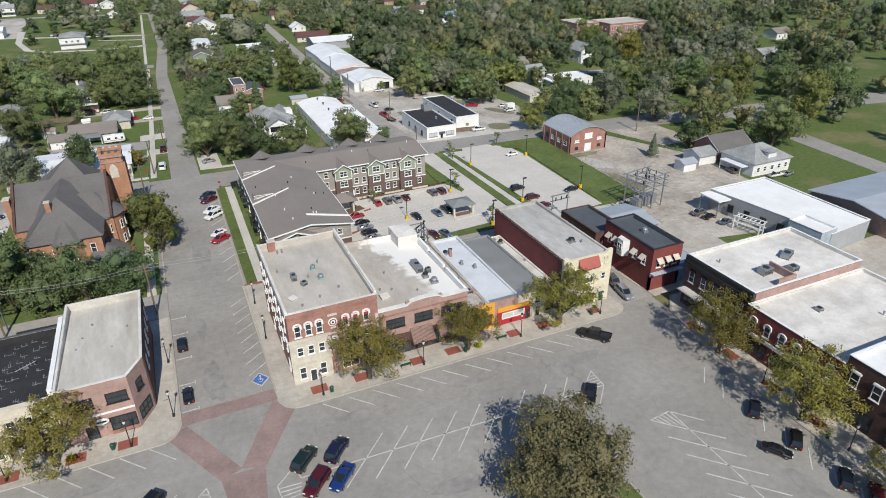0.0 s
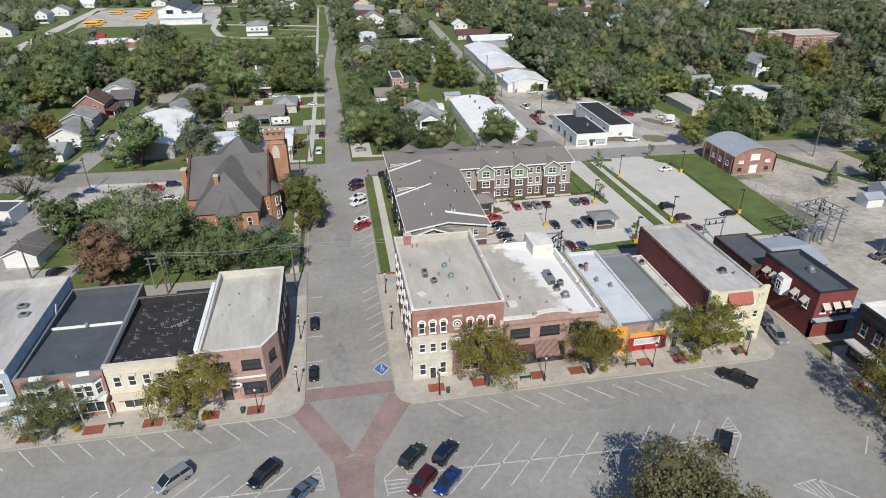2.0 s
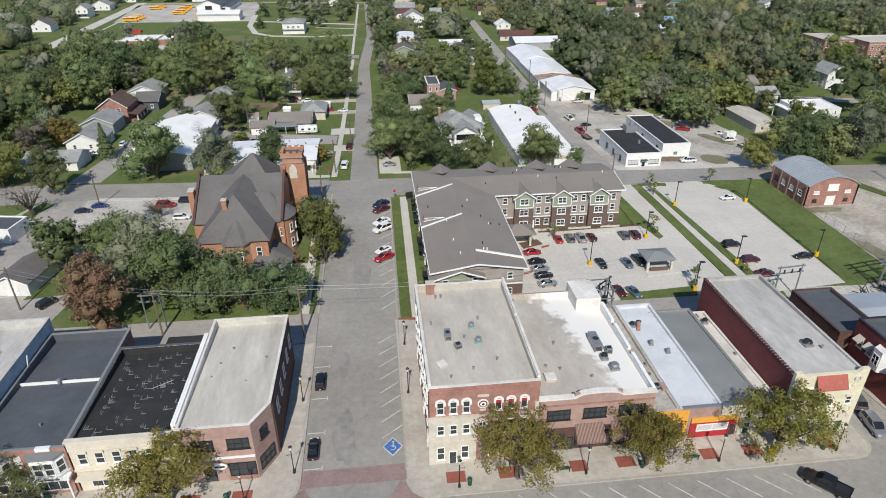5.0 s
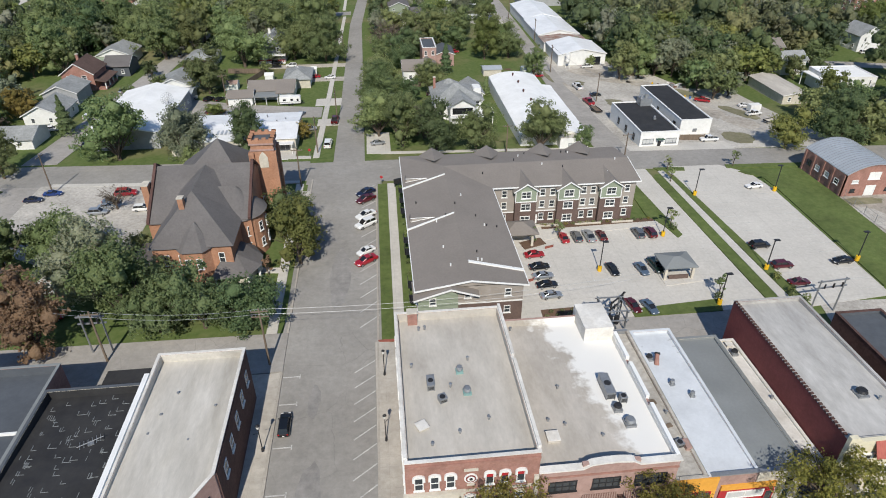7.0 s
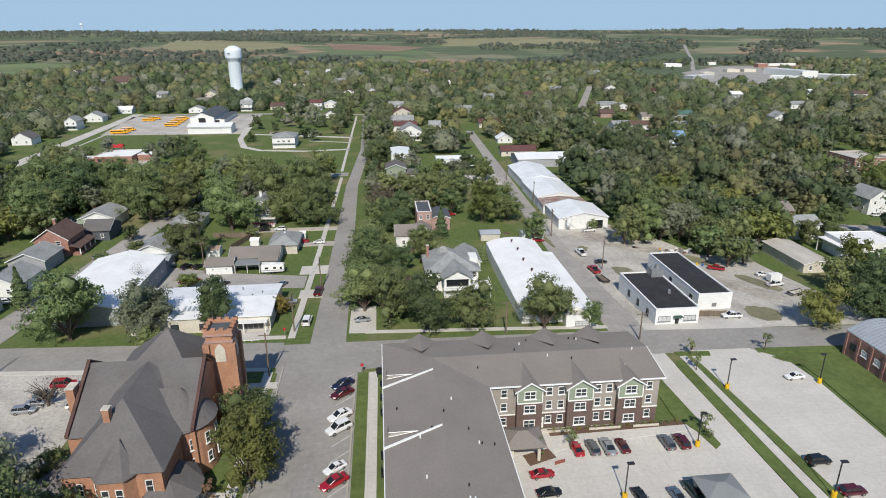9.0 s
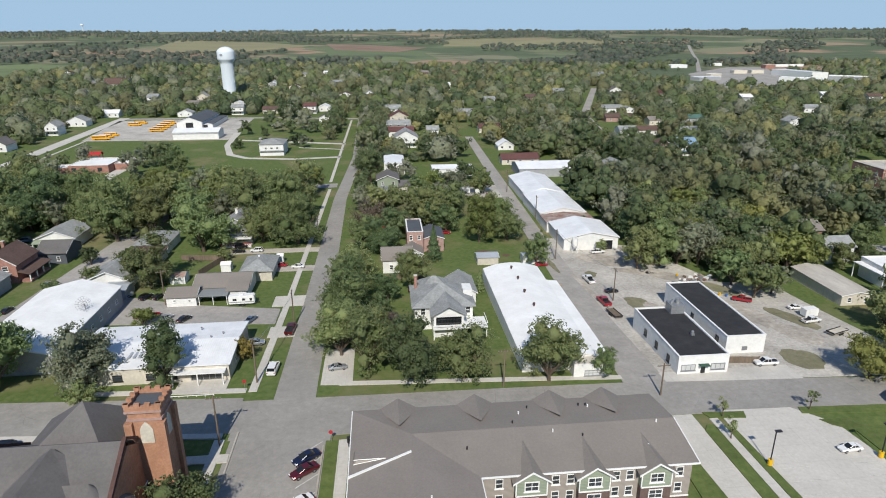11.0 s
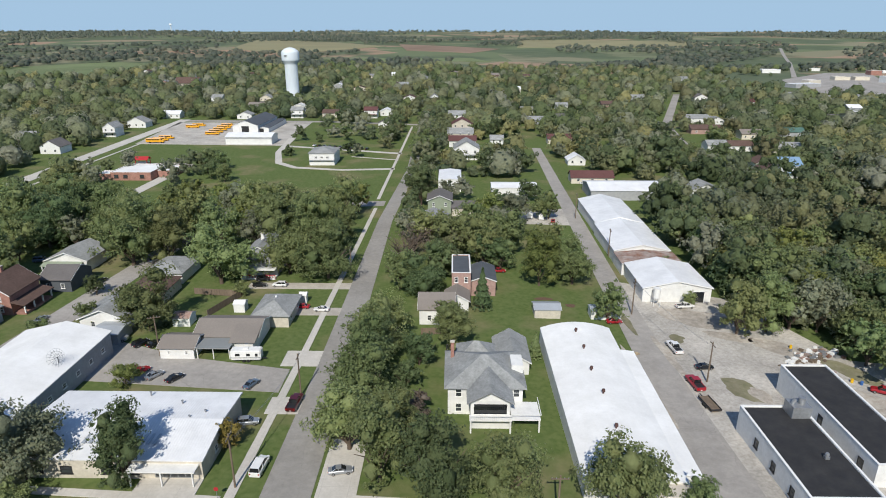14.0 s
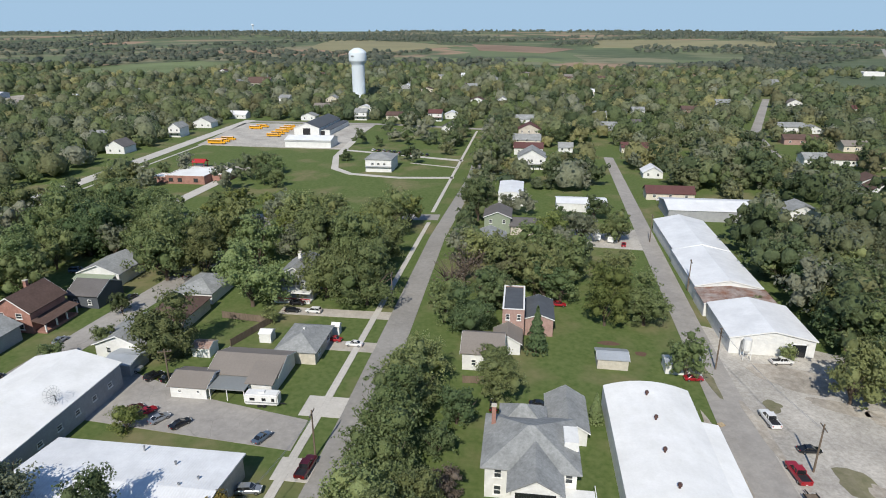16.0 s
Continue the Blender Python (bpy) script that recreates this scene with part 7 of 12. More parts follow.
# ---- apartment block ----
def build_apartments():
    ob = thing("apartment_block", "three-storey apartment block in brown brick and taupe siding", "apartment building", 28.0, 118.0, 0, 0)
    P = lambda x, y, z: (x - 28.0, y - 118.0, z)
    X = lambda x: x - 28.0
    Y = lambda y: y - 118.0
    wx0, wx1, wy0, ny0, ny1, nx1 = 10.4, 24.6, 95.0, 123.2, 137.0, 51.0
    e = 7.9
    part("wall", boxes((*P(wx0, wy0, -0.3), *P(wx1, ny0, 5.0)), (*P(wx0, ny0, -0.3), *P(nx1, ny1, 2.7))), BRICK_BROWN, ob, "brown brick lower walls")
    part("upper_wall", boxes((*P(wx0, wy0, 5.0), *P(wx1, ny0, e)), (*P(wx0, ny0, 2.7), *P(nx1, ny1, e))), TAN_SIDING, ob, "taupe clapboard upper walls")
    part("floor_band", boxes((*P(wx1, ny0 - 0.06, 2.6), *P(nx1 + 0.05, ny0, 2.8)), (*P(wx0 - 0.06, wy0, 4.9), *P(wx0, ny1, 5.1)), (*P(wx0, wy0 - 0.06, 4.9), *P(wx1, wy0, 5.1))), TRIM, ob)
    # main roofs
    bm = bmesh.new()
    r = 9.1
    o = 0.6
    xm, ym = 17.4, 130.1
    slope(bm, P(wx0 - o, wy0 - o, e), P(xm, wy0 - o, r), P(xm, ym, r), P(wx0 - o, ny1 + o, e), 0.2)
    slope(bm, P(xm, wy0 - o, r), P(wx1 + o, wy0 - o, e), P(wx1 + o, ny0 - o, e), P(xm, ym, r), 0.2)
    slope(bm, P(wx1 + o, ny0 - o, e), P(nx1 + o, ny0 - o, e), P(nx1 + o, ym, r), P(xm, ym, r), 0.2)
    slope(bm, P(wx0 - o, ny1 + o, e), P(xm, ym, r), P(nx1 + o, ym, r), P(nx1 + o, ny1 + o, e), 0.2)
    part("roof", bm, SHINGLE, ob, "broad taupe shingle roof")
    bm = bmesh.new()
    for xx in (nx1,):
        hull_faces(bm, [P(xx - 0.1, ny0, e - 0.1), P(xx - 0.1, ny1, e - 0.1), P(xx - 0.1, ym, r - 0.2), P(xx, ny0, e - 0.1), P(xx, ny1, e - 0.1), P(xx, ym, r - 0.2)], ((0, 1, 2), (5, 4, 3), (0, 3, 4, 1), (1, 4, 5, 2), (2, 5, 3, 0)))
    hull_faces(bm, [P(wx0, wy0 + 0.1, e - 0.1), P(wx1, wy0 + 0.1, e - 0.1), P(xm, wy0 + 0.1, r - 0.2), P(wx0, wy0, e - 0.1), P(wx1, wy0, e - 0.1), P(xm, wy0, r - 0.2)], ((0, 2, 1), (3, 4, 5), (0, 1, 4, 3), (1, 2, 5, 4), (2, 0, 3, 5)))
    part("gable_wall", bm, TAN_SIDING, ob)

    def fascia(pts, w=0.22):
        bm = bmesh.new()
        for a, b in zip(pts, pts[1:]):
            a, b = Vector(a), Vector(b)
            d = Vector((b.x - a.x, b.y - a.y, 0)).normalized()
            n = Vector((d.y, -d.x, 0)) * 0.06
            hull_faces(bm, [a + n, b + n, b + n + Vector((0, 0, w)), a + n + Vector((0, 0, w)), a - n, b - n, b - n + Vector((0, 0, w)), a - n + Vector((0, 0, w))],
                       ((0, 1, 2, 3), (7, 6, 5, 4), (0, 4, 5, 1), (1, 5, 6, 2), (2, 6, 7, 3), (3, 7, 4, 0)))
        part("fascia", bm, TRIM, ob, "white eaves board")

    fascia([P(wx0 - o, wy0 - o, e - 0.2), P(xm, wy0 - o, r - 0.15), P(wx1 + o, wy0 - o, e - 0.2)])
    fascia([P(wx1 + o, ny0 - o, e - 0.2), P(nx1 + o, ny0 - o, e - 0.2), P(nx1 + o, ym, r - 0.15)])
    fascia([P(wx0 - o, wy0 - o, e - 0.2), P(wx0 - o, ny1 + o, e - 0.2)])
    fascia([P(wx1 + o, wy0 - o, e - 0.2), P(wx1 + o, ny0 - o, e - 0.2)])

    def gable_bay(x0, x1, y, depth, z_top, rise, wall_low, wall_top, zsplit, face):
        """A projecting bay with its own small gable, facing south."""
        g = part("gable_bay", boxes((*P(x0, y - depth, -0.3), *P(x1, y + 0.2, zsplit))), wall_low, ob, "projecting brick bay")
        part("bay_upper", boxes((*P(x0, y - depth, zsplit), *P(x1, y + 0.2, z_top))), wall_top, g)
        xm2 = (x0 + x1) / 2
        bm = bmesh.new()
        hull_faces(bm, [P(x0, y - depth, z_top), P(x1, y - depth, z_top), P(xm2, y - depth, z_top + rise), P(x0, y + 0.2, z_top), P(x1, y + 0.2, z_top), P(xm2, y + 0.2, z_top + rise)], ((0, 1, 2), (5, 4, 3), (0, 3, 4, 1), (1, 4, 5, 2), (2, 5, 3, 0)))
        part("bay_gable", bm, wall_top, g)
        bm = bmesh.new()
        back = y + 5.5
        k = 0.45
        dz = rise * k / (xm2 - x0)
        slope(bm, P(x0 - k, y - depth - 0.4, z_top - dz + 0.12), P(xm2, y - depth - 0.4, z_top + rise + 0.12), P(xm2, back, z_top + rise + 0.12), P(x0 - k, y + 1.6, z_top - dz + 0.12), 0.14)
        slope(bm, P(xm2, y - depth - 0.4, z_top + rise + 0.12), P(x1 + k, y - depth - 0.4, z_top - dz + 0.12), P(x1 + k, y + 1.6, z_top - dz + 0.12), P(xm2, back, z_top + rise + 0.12), 0.14)
        part("bay_roof", bm, SHINGLE, g)
        fascia([P(x0 - k, y - depth - 0.42, z_top - dz - 0.12), P(xm2, y - depth - 0.42, z_top + rise - 0.12), P(x1 + k, y - depth - 0.42, z_top - dz - 0.12)])
        part("corner_board", boxes((*P(x0 - 0.03, y - depth - 0.03, zsplit), *P(x0 + 0.12, y - depth, z_top)), (*P(x1 - 0.12, y - depth - 0.03, zsplit), *P(x1 + 0.03, y - depth, z_top)), (*P(x0, y - depth - 0.03, zsplit - 0.12), *P(x1, y - depth, zsplit + 0.08))), TRIM, g)

    for xc in (31.1, 38.7, 46.3):
        gable_bay(xc - 1.9, xc + 1.9, ny0, 0.9, 7.4, 1.25, BRICK_BROWN, GREEN_SIDING, 5.1, "S")
        for z in (0.9, 3.4, 5.75):
            window(ob, X(xc), Y(ny0 - 0.9), z, 1.75, 1.35, "S", TRIM, (1, 1))
    for xc in (27.4, 34.2, 36.0, 41.6, 43.3, 49.5):
        for z in (0.9, 3.4, 5.7):
            window(ob, X(xc), Y(ny0), z, 0.95, 1.35, "S", TRIM, (0, 1))
    door(ob, X(33.0), Y(ny0), 0.1, 1.0, 2.1, "S", WHITE)
    for xc, w in ((35.2, 2.2), (42.6, 2.4), (49.0, 2.0)):
        f = part("patio_wall", boxes((*P(xc - w, ny0 - 1.5, 0), *P(xc + w, ny0 - 1.4, 0.55))), LIMESTONE, ob, "low pale patio wall")
    # south end gables
    part("south_gable", boxes((*P(10.2, 94.2, 4.9), *P(15.6, 95.1, 7.0))), GREEN_SIDING, ob, "sage shingled gable end")
    bm = bmesh.new()
    hull_faces(bm, [P(10.2, 94.2, 7.0), P(15.6, 94.2, 7.0), P(14.4, 94.2, 8.3), P(10.2, 95.1, 7.0), P(15.6, 95.1, 7.0), P(14.4, 95.1, 8.3)], ((0, 1, 2), (5, 4, 3), (0, 3, 4, 1), (1, 4, 5, 2), (2, 5, 3, 0)))
    part("south_gable_top", bm, GREEN_SIDING, ob)
    bm = bmesh.new()
    slope(bm, P(9.6, 93.6, 6.95), P(14.6, 93.6, 8.5), P(14.6, 98, 8.5), P(9.6, 98, 6.95), 0.14)
    slope(bm, P(14.6, 93.6, 8.5), P(18.4, 93.6, 7.2), P(18.4, 98, 7.2), P(14.6, 98, 8.5), 0.14)
    part("south_gable_roof", bm, SHINGLE, ob)
    fascia([P(9.6, 93.55, 6.75), P(14.6, 93.55, 8.3), P(18.4, 93.55, 7.0)])
    for x, z, y in ((12.2, 5.6, 94.2), (12.2, 2.6, 95.0), (17.0, 5.9, 95.0), (17.0, 3.0, 95.0), (22.5, 5.9, 95.0), (22.5, 3.0, 95.0)):
        window(ob, X(x), Y(y), z, 0.9, 1.2, "S", TRIM, (0, 1))
    # west side: shallow gables and windows
    top = lambda x: r - abs(x - xm) * (r - e) / 7.6
    for yv, yg in ((123.9, 126.2), (110.1, 112.4)):
        bm = bmesh.new()
        slope(bm, P(9.8, yv, top(9.8) + 0.2), P(17.3, yv + 2.6, top(17.3) + 0.16), P(17.3, yv + 2.85, top(17.3) + 0.16), P(9.8, yv + 0.3, top(9.8) + 0.2), 0.2)
        part("verge_board", bm, TRIM, ob, "white verge board")
        bm = bmesh.new()
        hull_faces(bm, [P(10.3, yg, top(10.3)), P(14.2, yg + 0.1, top(14.2) + 0.02), P(10.5, yg + 0.15, top(14.2) + 0.15), P(10.3, yg + 1.8, top(10.3)), P(14.2, yg + 1.6, top(14.2)), P(10.5, yg + 1.8, top(14.2) + 0.1)], ((0, 1, 2), (5, 4, 3), (0, 3, 4, 1), (1, 4, 5, 2), (2, 5, 3, 0)))
        part("gablet", bm, SHINGLE, ob)
        bm = bmesh.new()
        tube(bm, P(10.4, yg - 0.02, top(14.2) + 0.14), P(14.2, yg + 0.06, top(14.2) + 0.1), 0.06, 0.06, 4)
        tube(bm, P(10.4, yg - 0.02, top(10.4) + 0.1), P(14.2, yg + 0.06, top(14.2) + 0.1), 0.06, 0.06, 4)
        part("gablet_trim", bm, TRIM, ob)
        bm = bmesh.new()
        hull_faces(bm, [P(10.6, yg - 0.03, top(10.6) + 0.16), P(13.5, yg + 0.03, top(13.5) + 0.1), P(10.7, yg + 0.08, top(13.7) - 0.02), P(10.6, yg + 0.3, top(10.6) + 0.16), P(13.5, yg + 0.3, top(13.5) + 0.1), P(10.7, yg + 0.3, top(13.7) - 0.02)], ((0, 1, 2), (5, 4, 3), (0, 3, 4, 1), (1, 4, 5, 2), (2, 5, 3, 0)))
        part("gablet_face", bm, TAN_SIDING, ob)
    bm = bmesh.new()
    slope(bm, P(17.6, 98.8, top(17.6) + 0.2), P(25.2, 97.5, top(25.2) + 0.24), P(25.2, 97.95, top(25.2) + 0.24), P(17.6, 99.2, top(17.6) + 0.2), 0.24)
    part("verge_board", bm, TRIM, ob, "white verge board")
    for y in (98, 101.5, 110.5, 114, 124, 128, 132):
        for z in (0.8, 3.3, 5.7):
            window(ob, X(wx0), Y(y), z, 1.2, 1.35, "W", TRIM, (1, 1))
        part("balcony", boxes((*P(9.3, y + 1.0, 2.6), *P(10.4, y + 2.8, 2.72)), (*P(9.3, y + 1.0, 2.72), *P(9.36, y + 2.8, 3.6))), METAL_DARK, ob, "black railed balcony")
    for y in (98, 102, 106, 110, 118):
        for z in (0.8, 3.3, 5.7):
            window(ob, X(wx1), Y(y), z, 1.2, 1.35, "E", TRIM, (1, 1))
    # entrance canopy
    c = part("entrance_canopy", boxes((*P(26.4, 115.4, 2.7), *P(31.4, 119.2, 2.9))), TRIM, ob, "shingled entrance canopy on posts")
    bm = bmesh.new()
    hip_roof(bm, *P(26.2, 115.2, 0)[:2], *P(31.6, 119.4, 0)[:2], 2.95, 1.2, 0.3)
    part("canopy_roof", bm, SHINGLE, c)
    part("canopy_post", boxes(*[(*P(x - 0.2, y - 0.2, 0), *P(x + 0.2, y + 0.2, 2.7)) for x, y in ((31.0, 115.8), (31.0, 118.8), (27.2, 115.8))]), LIMESTONE, c)
    rng = random.Random(3)
    for i in range(26):
        if i < 14:
            x, y = rng.uniform(11.5, 23.5), rng.uniform(98, 122)
            z = r - abs(x - xm) * (r - e) / 7.4
        else:
            x, y = rng.uniform(20, 50), rng.uniform(124.5, 136)
            z = r - abs(y - ym) * (r - e) / 7.4
        bm = bmesh.new()
        tube(bm, P(x, y, z - 0.1), P(x, y, z + 0.4), 0.1, 0.1, 6)
        part("plumbing_vent", bm, METAL_DARK if i % 2 else TRIM, ob)
    # dormers along the north eaves
    for xc in (16, 26.5, 37, 44.5):
        bm = bmesh.new()
        hull_faces(bm, [P(xc - 2.8, 137.8, 7.6), P(xc + 2.8, 137.8, 7.6), P(xc, 137.8, 9.35), P(xc, 131.6, 9.35)], ((0, 2, 1), (0, 3, 2), (1, 2, 3), (0, 1, 3)))
        part("north_gable", bm, SHINGLE, ob)


build_apartments()

# carport in the lot
cp = thing("carport", "small pavilion with grey standing seam roof", "carport", 51.6, 105.6, 0, 0)
bm = bmesh.new()
hip_roof(bm, -2.5, -2.05, 2.5, 2.05, 2.5, 0.7, 0.2)
part("roof", bm, ROOF_GREY, cp)
for sx in (-2.2, 2.2):
    for sy in (-1.75, 1.75):
        part("post", boxes((sx - 0.2, sy - 0.2, 0, sx + 0.2, sy + 0.2, 2.45)), LIMESTONE, cp)
part("screen", boxes((-1.6, -1.85, 0, 1.6, -1.65, 0.9)), BRICK_BROWN, cp)
slab("island_carport", arc(55.4, 104.6, 1.7, -90, 90, 6) + [(49.0, 107.2), (49.0, 102.2)], -0.1, 0.19, CONCRETE, "concrete island under the pavilion", "kerb island")

# arched brick workshop
def build_arched():
    ob = thing("arched_brick_workshop", "red brick workshop with a barrel metal roof", "workshop", 100.0, 133.2, 0, 0)
    a, b_ = 5.9, 6.4
    n = 12
    prof = [(-a + 2 * a * i / n, 4.6 + 2.0 * (1 - (2 * i / n - 1) ** 2)) for i in range(n + 1)]
    for nm, y0, y1 in (("front_wall", -b_, -b_ + 0.35), ("back_wall", b_ - 0.35, b_)):
        outl = [(-a, -0.3), (a, -0.3)] + prof[::-1]
        k = len(outl)
        bm = bmesh.new()
        hull_faces(bm, [(x, yy, z) for yy in (y0, y1) for x, z in outl], [tuple(range(k)), tuple(range(2 * k - 1, k - 1, -1))] + [(i, (i + 1) % k, k + (i + 1) % k, k + i) for i in range(k)])
        part(nm, bm, BRICK_RED, ob)
    part("side_wall", boxes((-a, -b_, -0.3, -a + 0.35, b_, 4.6), (a - 0.35, -b_, -0.3, a, b_, 4.6)), BRICK_RED, ob)
    bm = bmesh.new()
    for (x0, z0), (x1, z1) in zip(prof, prof[1:]):
        slope(bm, (x0, -b_ - 0.3, z0 + 0.16), (x1, -b_ - 0.3, z1 + 0.16), (x1, b_ + 0.3, z1 + 0.16), (x0, b_ + 0.3, z0 + 0.16), 0.14)
    part("roof", bm, METAL_GALV, ob, "barrel roof of galvanised sheets")
    bm = bmesh.new()
    for i in range(17):
        yy = -b_ + i * 2 * b_ / 16
        for (x0, z0), (x1, z1) in zip(prof, prof[1:]):
            slope(bm, (x0, yy - 0.04, z0 + 0.21), (x1, yy - 0.04, z1 + 0.21), (x1, yy + 0.04, z1 + 0.21), (x0, yy + 0.04, z0 + 0.21), 0.05)
    part("roof_seams", bm, METAL_STEEL, ob)
    window(ob, 0, -b_, 3.5, 2.4, 1.5, "S", TRIM, (1, 0), glass=WHITE)
    door(ob, 0, -b_, 0, 2.2, 2.5, "S", WHITE)
    for x in (-3.6, 3.6):
        window(ob, x, -b_, 2.8, 1.3, 0.7, "S", TRIM, (0, 0), glass=BLIND)
        window(ob, x, -b_, 0.9, 1.0, 0.7, "S", METAL_DARK, (0, 0))
    for y in (-4.4, -1.4, 1.6, 4.4):
        window(ob, -a, y, 1.9, 1.3, 1.1, "W", TRIM if y < 2 else METAL_DARK, (0, 1), glass=BLIND if abs(y) < 2 else GLASS)
    part("pier", boxes(*[(-a - 0.15, y - 0.25, -0.3, -a, y + 0.25, 4.5) for y in (-6.1, -2.9, 0.1, 3.1, 6.1)]), BRICK_RED, ob)


build_arched()

# garages and yard west of the church
b = flat_block("flat_garage", "white block garage with dark flat roof", [(-79.5, 130.4), (-68.6, 128.6), (-67.8, 134.6), (-78.8, 136.4)], 3.0, WHITE, ROOF_SLATE, TRIM, 0.1, "garage")
door(b, 1.5, -3.6, 0.0, 2.6, 2.2, "S", GREYWALL)
window(b, -2.6, -2.8, 1.1, 1.0, 0.8, "S", METAL_DARK, (0, 0))
b = gable_house("gable_garage", "white garage with dark gable roof", -61.6, 108.6, -55.6, 117.4, 2.5, 1.3, "Y", WHITE_SIDING, SHINGLE_DARK, 0.4, "garage", rz=-8)
door(b, 0.2, -4.4, 0.0, 2.4, 2.1, "S", WHITE)


# ---- north-west block ----
def wins(ob, face, coords, z, w=0.9, h=1.2, frame=None, glass=None, bars=(0, 1)):
    for x, y in coords:
        window(ob, x, y, z, w, h, face, frame or TRIM, bars, glass=glass)


b = gable_house("white_metal_shop", "low pale shop with ribbed white metal roof", -39.6, 161.6, -12.5, 177.6, 3.4, 0.8, "X", LIMESTONE, METAL_WHITE_Y, 0.35, "shop")
wins(b, "S", [(x, -8) for x in (-9, -5, 0.5, 4)], 1.0, 1.6, 1.2, METAL_DARK)
part("porch_roof", boxes((4.0, -9.8, 2.6, 13.2, -8.0, 2.75)), WHITE, b)
window(b, 9.6, -8.0, 0.5, 5.2, 1.8, "S", METAL_STEEL, (4, 0), sill=False)
for x in (4.4, 8.6, 12.8):
    part("porch_post", boxes((x - 0.08, -9.7, -0.2, x + 0.08, -9.5, 2.6)), WHITE, b)
wins(b, "E", [(13.55, -3), (13.55, 2.5)], 1.1, 1.0, 1.0)
part("skylight", boxes(*[(-4 + i * 0.9, -5.5, 3.95, -3.55 + i * 0.9, -1.5, 4.02) for i in range(12)]), METAL_GALV, b)
for px, py in ((-15.5, 171.5), (-20.0, 174), (-17.3, 170), (-26, 176.5)):
    v = vent_pipe(px, py, gz(px, py) + 3.75, 0.13, 0.8)
part("handrail", boxes((3.6, -13.2, 0.6, 12.0, -13.1, 0.7), *[(3.6 + i * 1.4, -13.2, -0.2, 3.68 + i * 1.4, -13.1, 0.65) for i in range(7)]), TRIM, b)

b = gable_house("white_gable_hall", "large hall with bright white gable roof", -59.4, 167.0, -43.6, 197.5, 4.3, 1.9, "Y", GREYWALL, ROOF_BRIGHT, 0.3, "hall")
wins(b, "E", [(7.9, y) for y in (-12, -8, -4, 0, 4, 8, 12)], 1.6, 1.1, 0.9, WHITE)
d = thing("satellite_dish", "large mesh satellite dish on the hall roof", "satellite dish", -45.4, 184.5, 0, gz(-45, 184) + 4.5)
bm = bmesh.new()
n = 16
ctr = bm.verts.new((0, 0.1, 1.6))
rings = []
for k, rr in ((0.7, 0.55), (1.4, 1.1), (2, 1.6)):
    rings.append([bm.verts.new((rr * math.cos(2 * math.pi * i / n), -0.12 * k * k + 0.1, 1.6 + rr * math.sin(2 * math.pi * i / n))) for i in range(n)])
for i in range(n):
    bm.faces.new((ctr, rings[0][i], rings[0][(i + 1) % n]))
    for k in (0, 1):
        bm.faces.new((rings[k][i], rings[k + 1][i], rings[k + 1][(i + 1) % n], rings[k][(i + 1) % n]))
bmesh.ops.wireframe(bm, faces=bm.faces, thickness=0.08, use_replace=True)
bmesh.ops.rotate(bm, cent=(0, 0, 1.6), matrix=Matrix.Rotation(radians(-25), 3, "X"), verts=bm.verts)
part("mesh_bowl", bm, METAL_STEEL, d)
bm = bmesh.new()
tube(bm, (0, 0.2, -0.4), (0, 0.2, 1.6), 0.07, 0.07)
tube(bm, (0, 0.1, 1.6), (0, -1.2, 1.9), 0.03, 0.03)
part("mast", bm, METAL_DARK, d)
gable_house("grey_shed", "small grey metal shed", -49.6, 200.6, -44.2, 206.2, 2.2, 0.5, "X", GREYWALL, METAL_GALV, 0.15, "shed")
b = gable_house("grey_roof_cottage", "white cottage with blue-grey gable roof", -55.0, 206.6, -45.6, 217.0, 2.8, 1.9, "Y", WHITE_SIDING, SHINGLE_GREY)
wins(b, "S", [(-2, -5.2), (2, -5.2)], 1.0)
b = gable_house("long_ranch_house", "white ranch house with taupe shingle roof", -28.6, 199.8, -16.6, 208.4, 2.7, 1.5, "X", WHITE_SIDING, SHINGLE, 0.5)
wins(b, "S", [(1.5, -4.3), (4.2, -4.3)], 1.0, 1.4, 1.1)
door(b, 2.9, -4.3, 0.0, 0.9, 2.0, "S", WOOD)
part("porch", boxes((2.0, -6.0, -0.3, 5.6, -4.3, 0.1)), BRICK_RED, b)
part("front_wing", boxes((1.8, -6.4, -0.3, 5.9, -4.3, 2.6)), WHITE_SIDING, b)
bm = bmesh.new()
slope(bm, (1.4, -6.9, 2.6), (6.4, -6.9, 2.6), (6.4, -1.5, 3.9), (1.4, -1.5, 3.9), 0.15)
part("wing_roof", bm, SHINGLE, b)
b = gable_house("ranch_garage", "white garage with taupe shingle roof", -33.6, 195.4, -27.2, 201.2, 2.4, 1.1, "X", WHITE_SIDING, SHINGLE, 0.4, "garage")
wins(b, "S", [(-1.5, -2.9), (1.8, -2.9)], 1.1, 0.6, 0.6)
c = thing("carport", "open carport with grey flat roof on white posts", "carport", -23.6, 197.6)
part("roof", boxes((-3.2, -2.3, 2.2, 3.2, 2.3, 2.4)), ROOF_GREY, c)
for x, y in ((-3, -2.1), (0, -2.1), (3, -2.1)):
    part("post", boxes((x - 0.07, y - 0.07, -0.2, x + 0.07, y + 0.07, 2.2)), WHITE, c)
b = hip_house("grey_hip_ranch", "ranch house with broad pale grey hipped roof", -20.2, 208.8, -12.8, 219.4, 2.7, 1.9, LIMESTONE, SHINGLE_GREY)
wins(b, "E", [(3.7, -3), (3.7, 2.5)], 1.0, 1.3, 1.1)
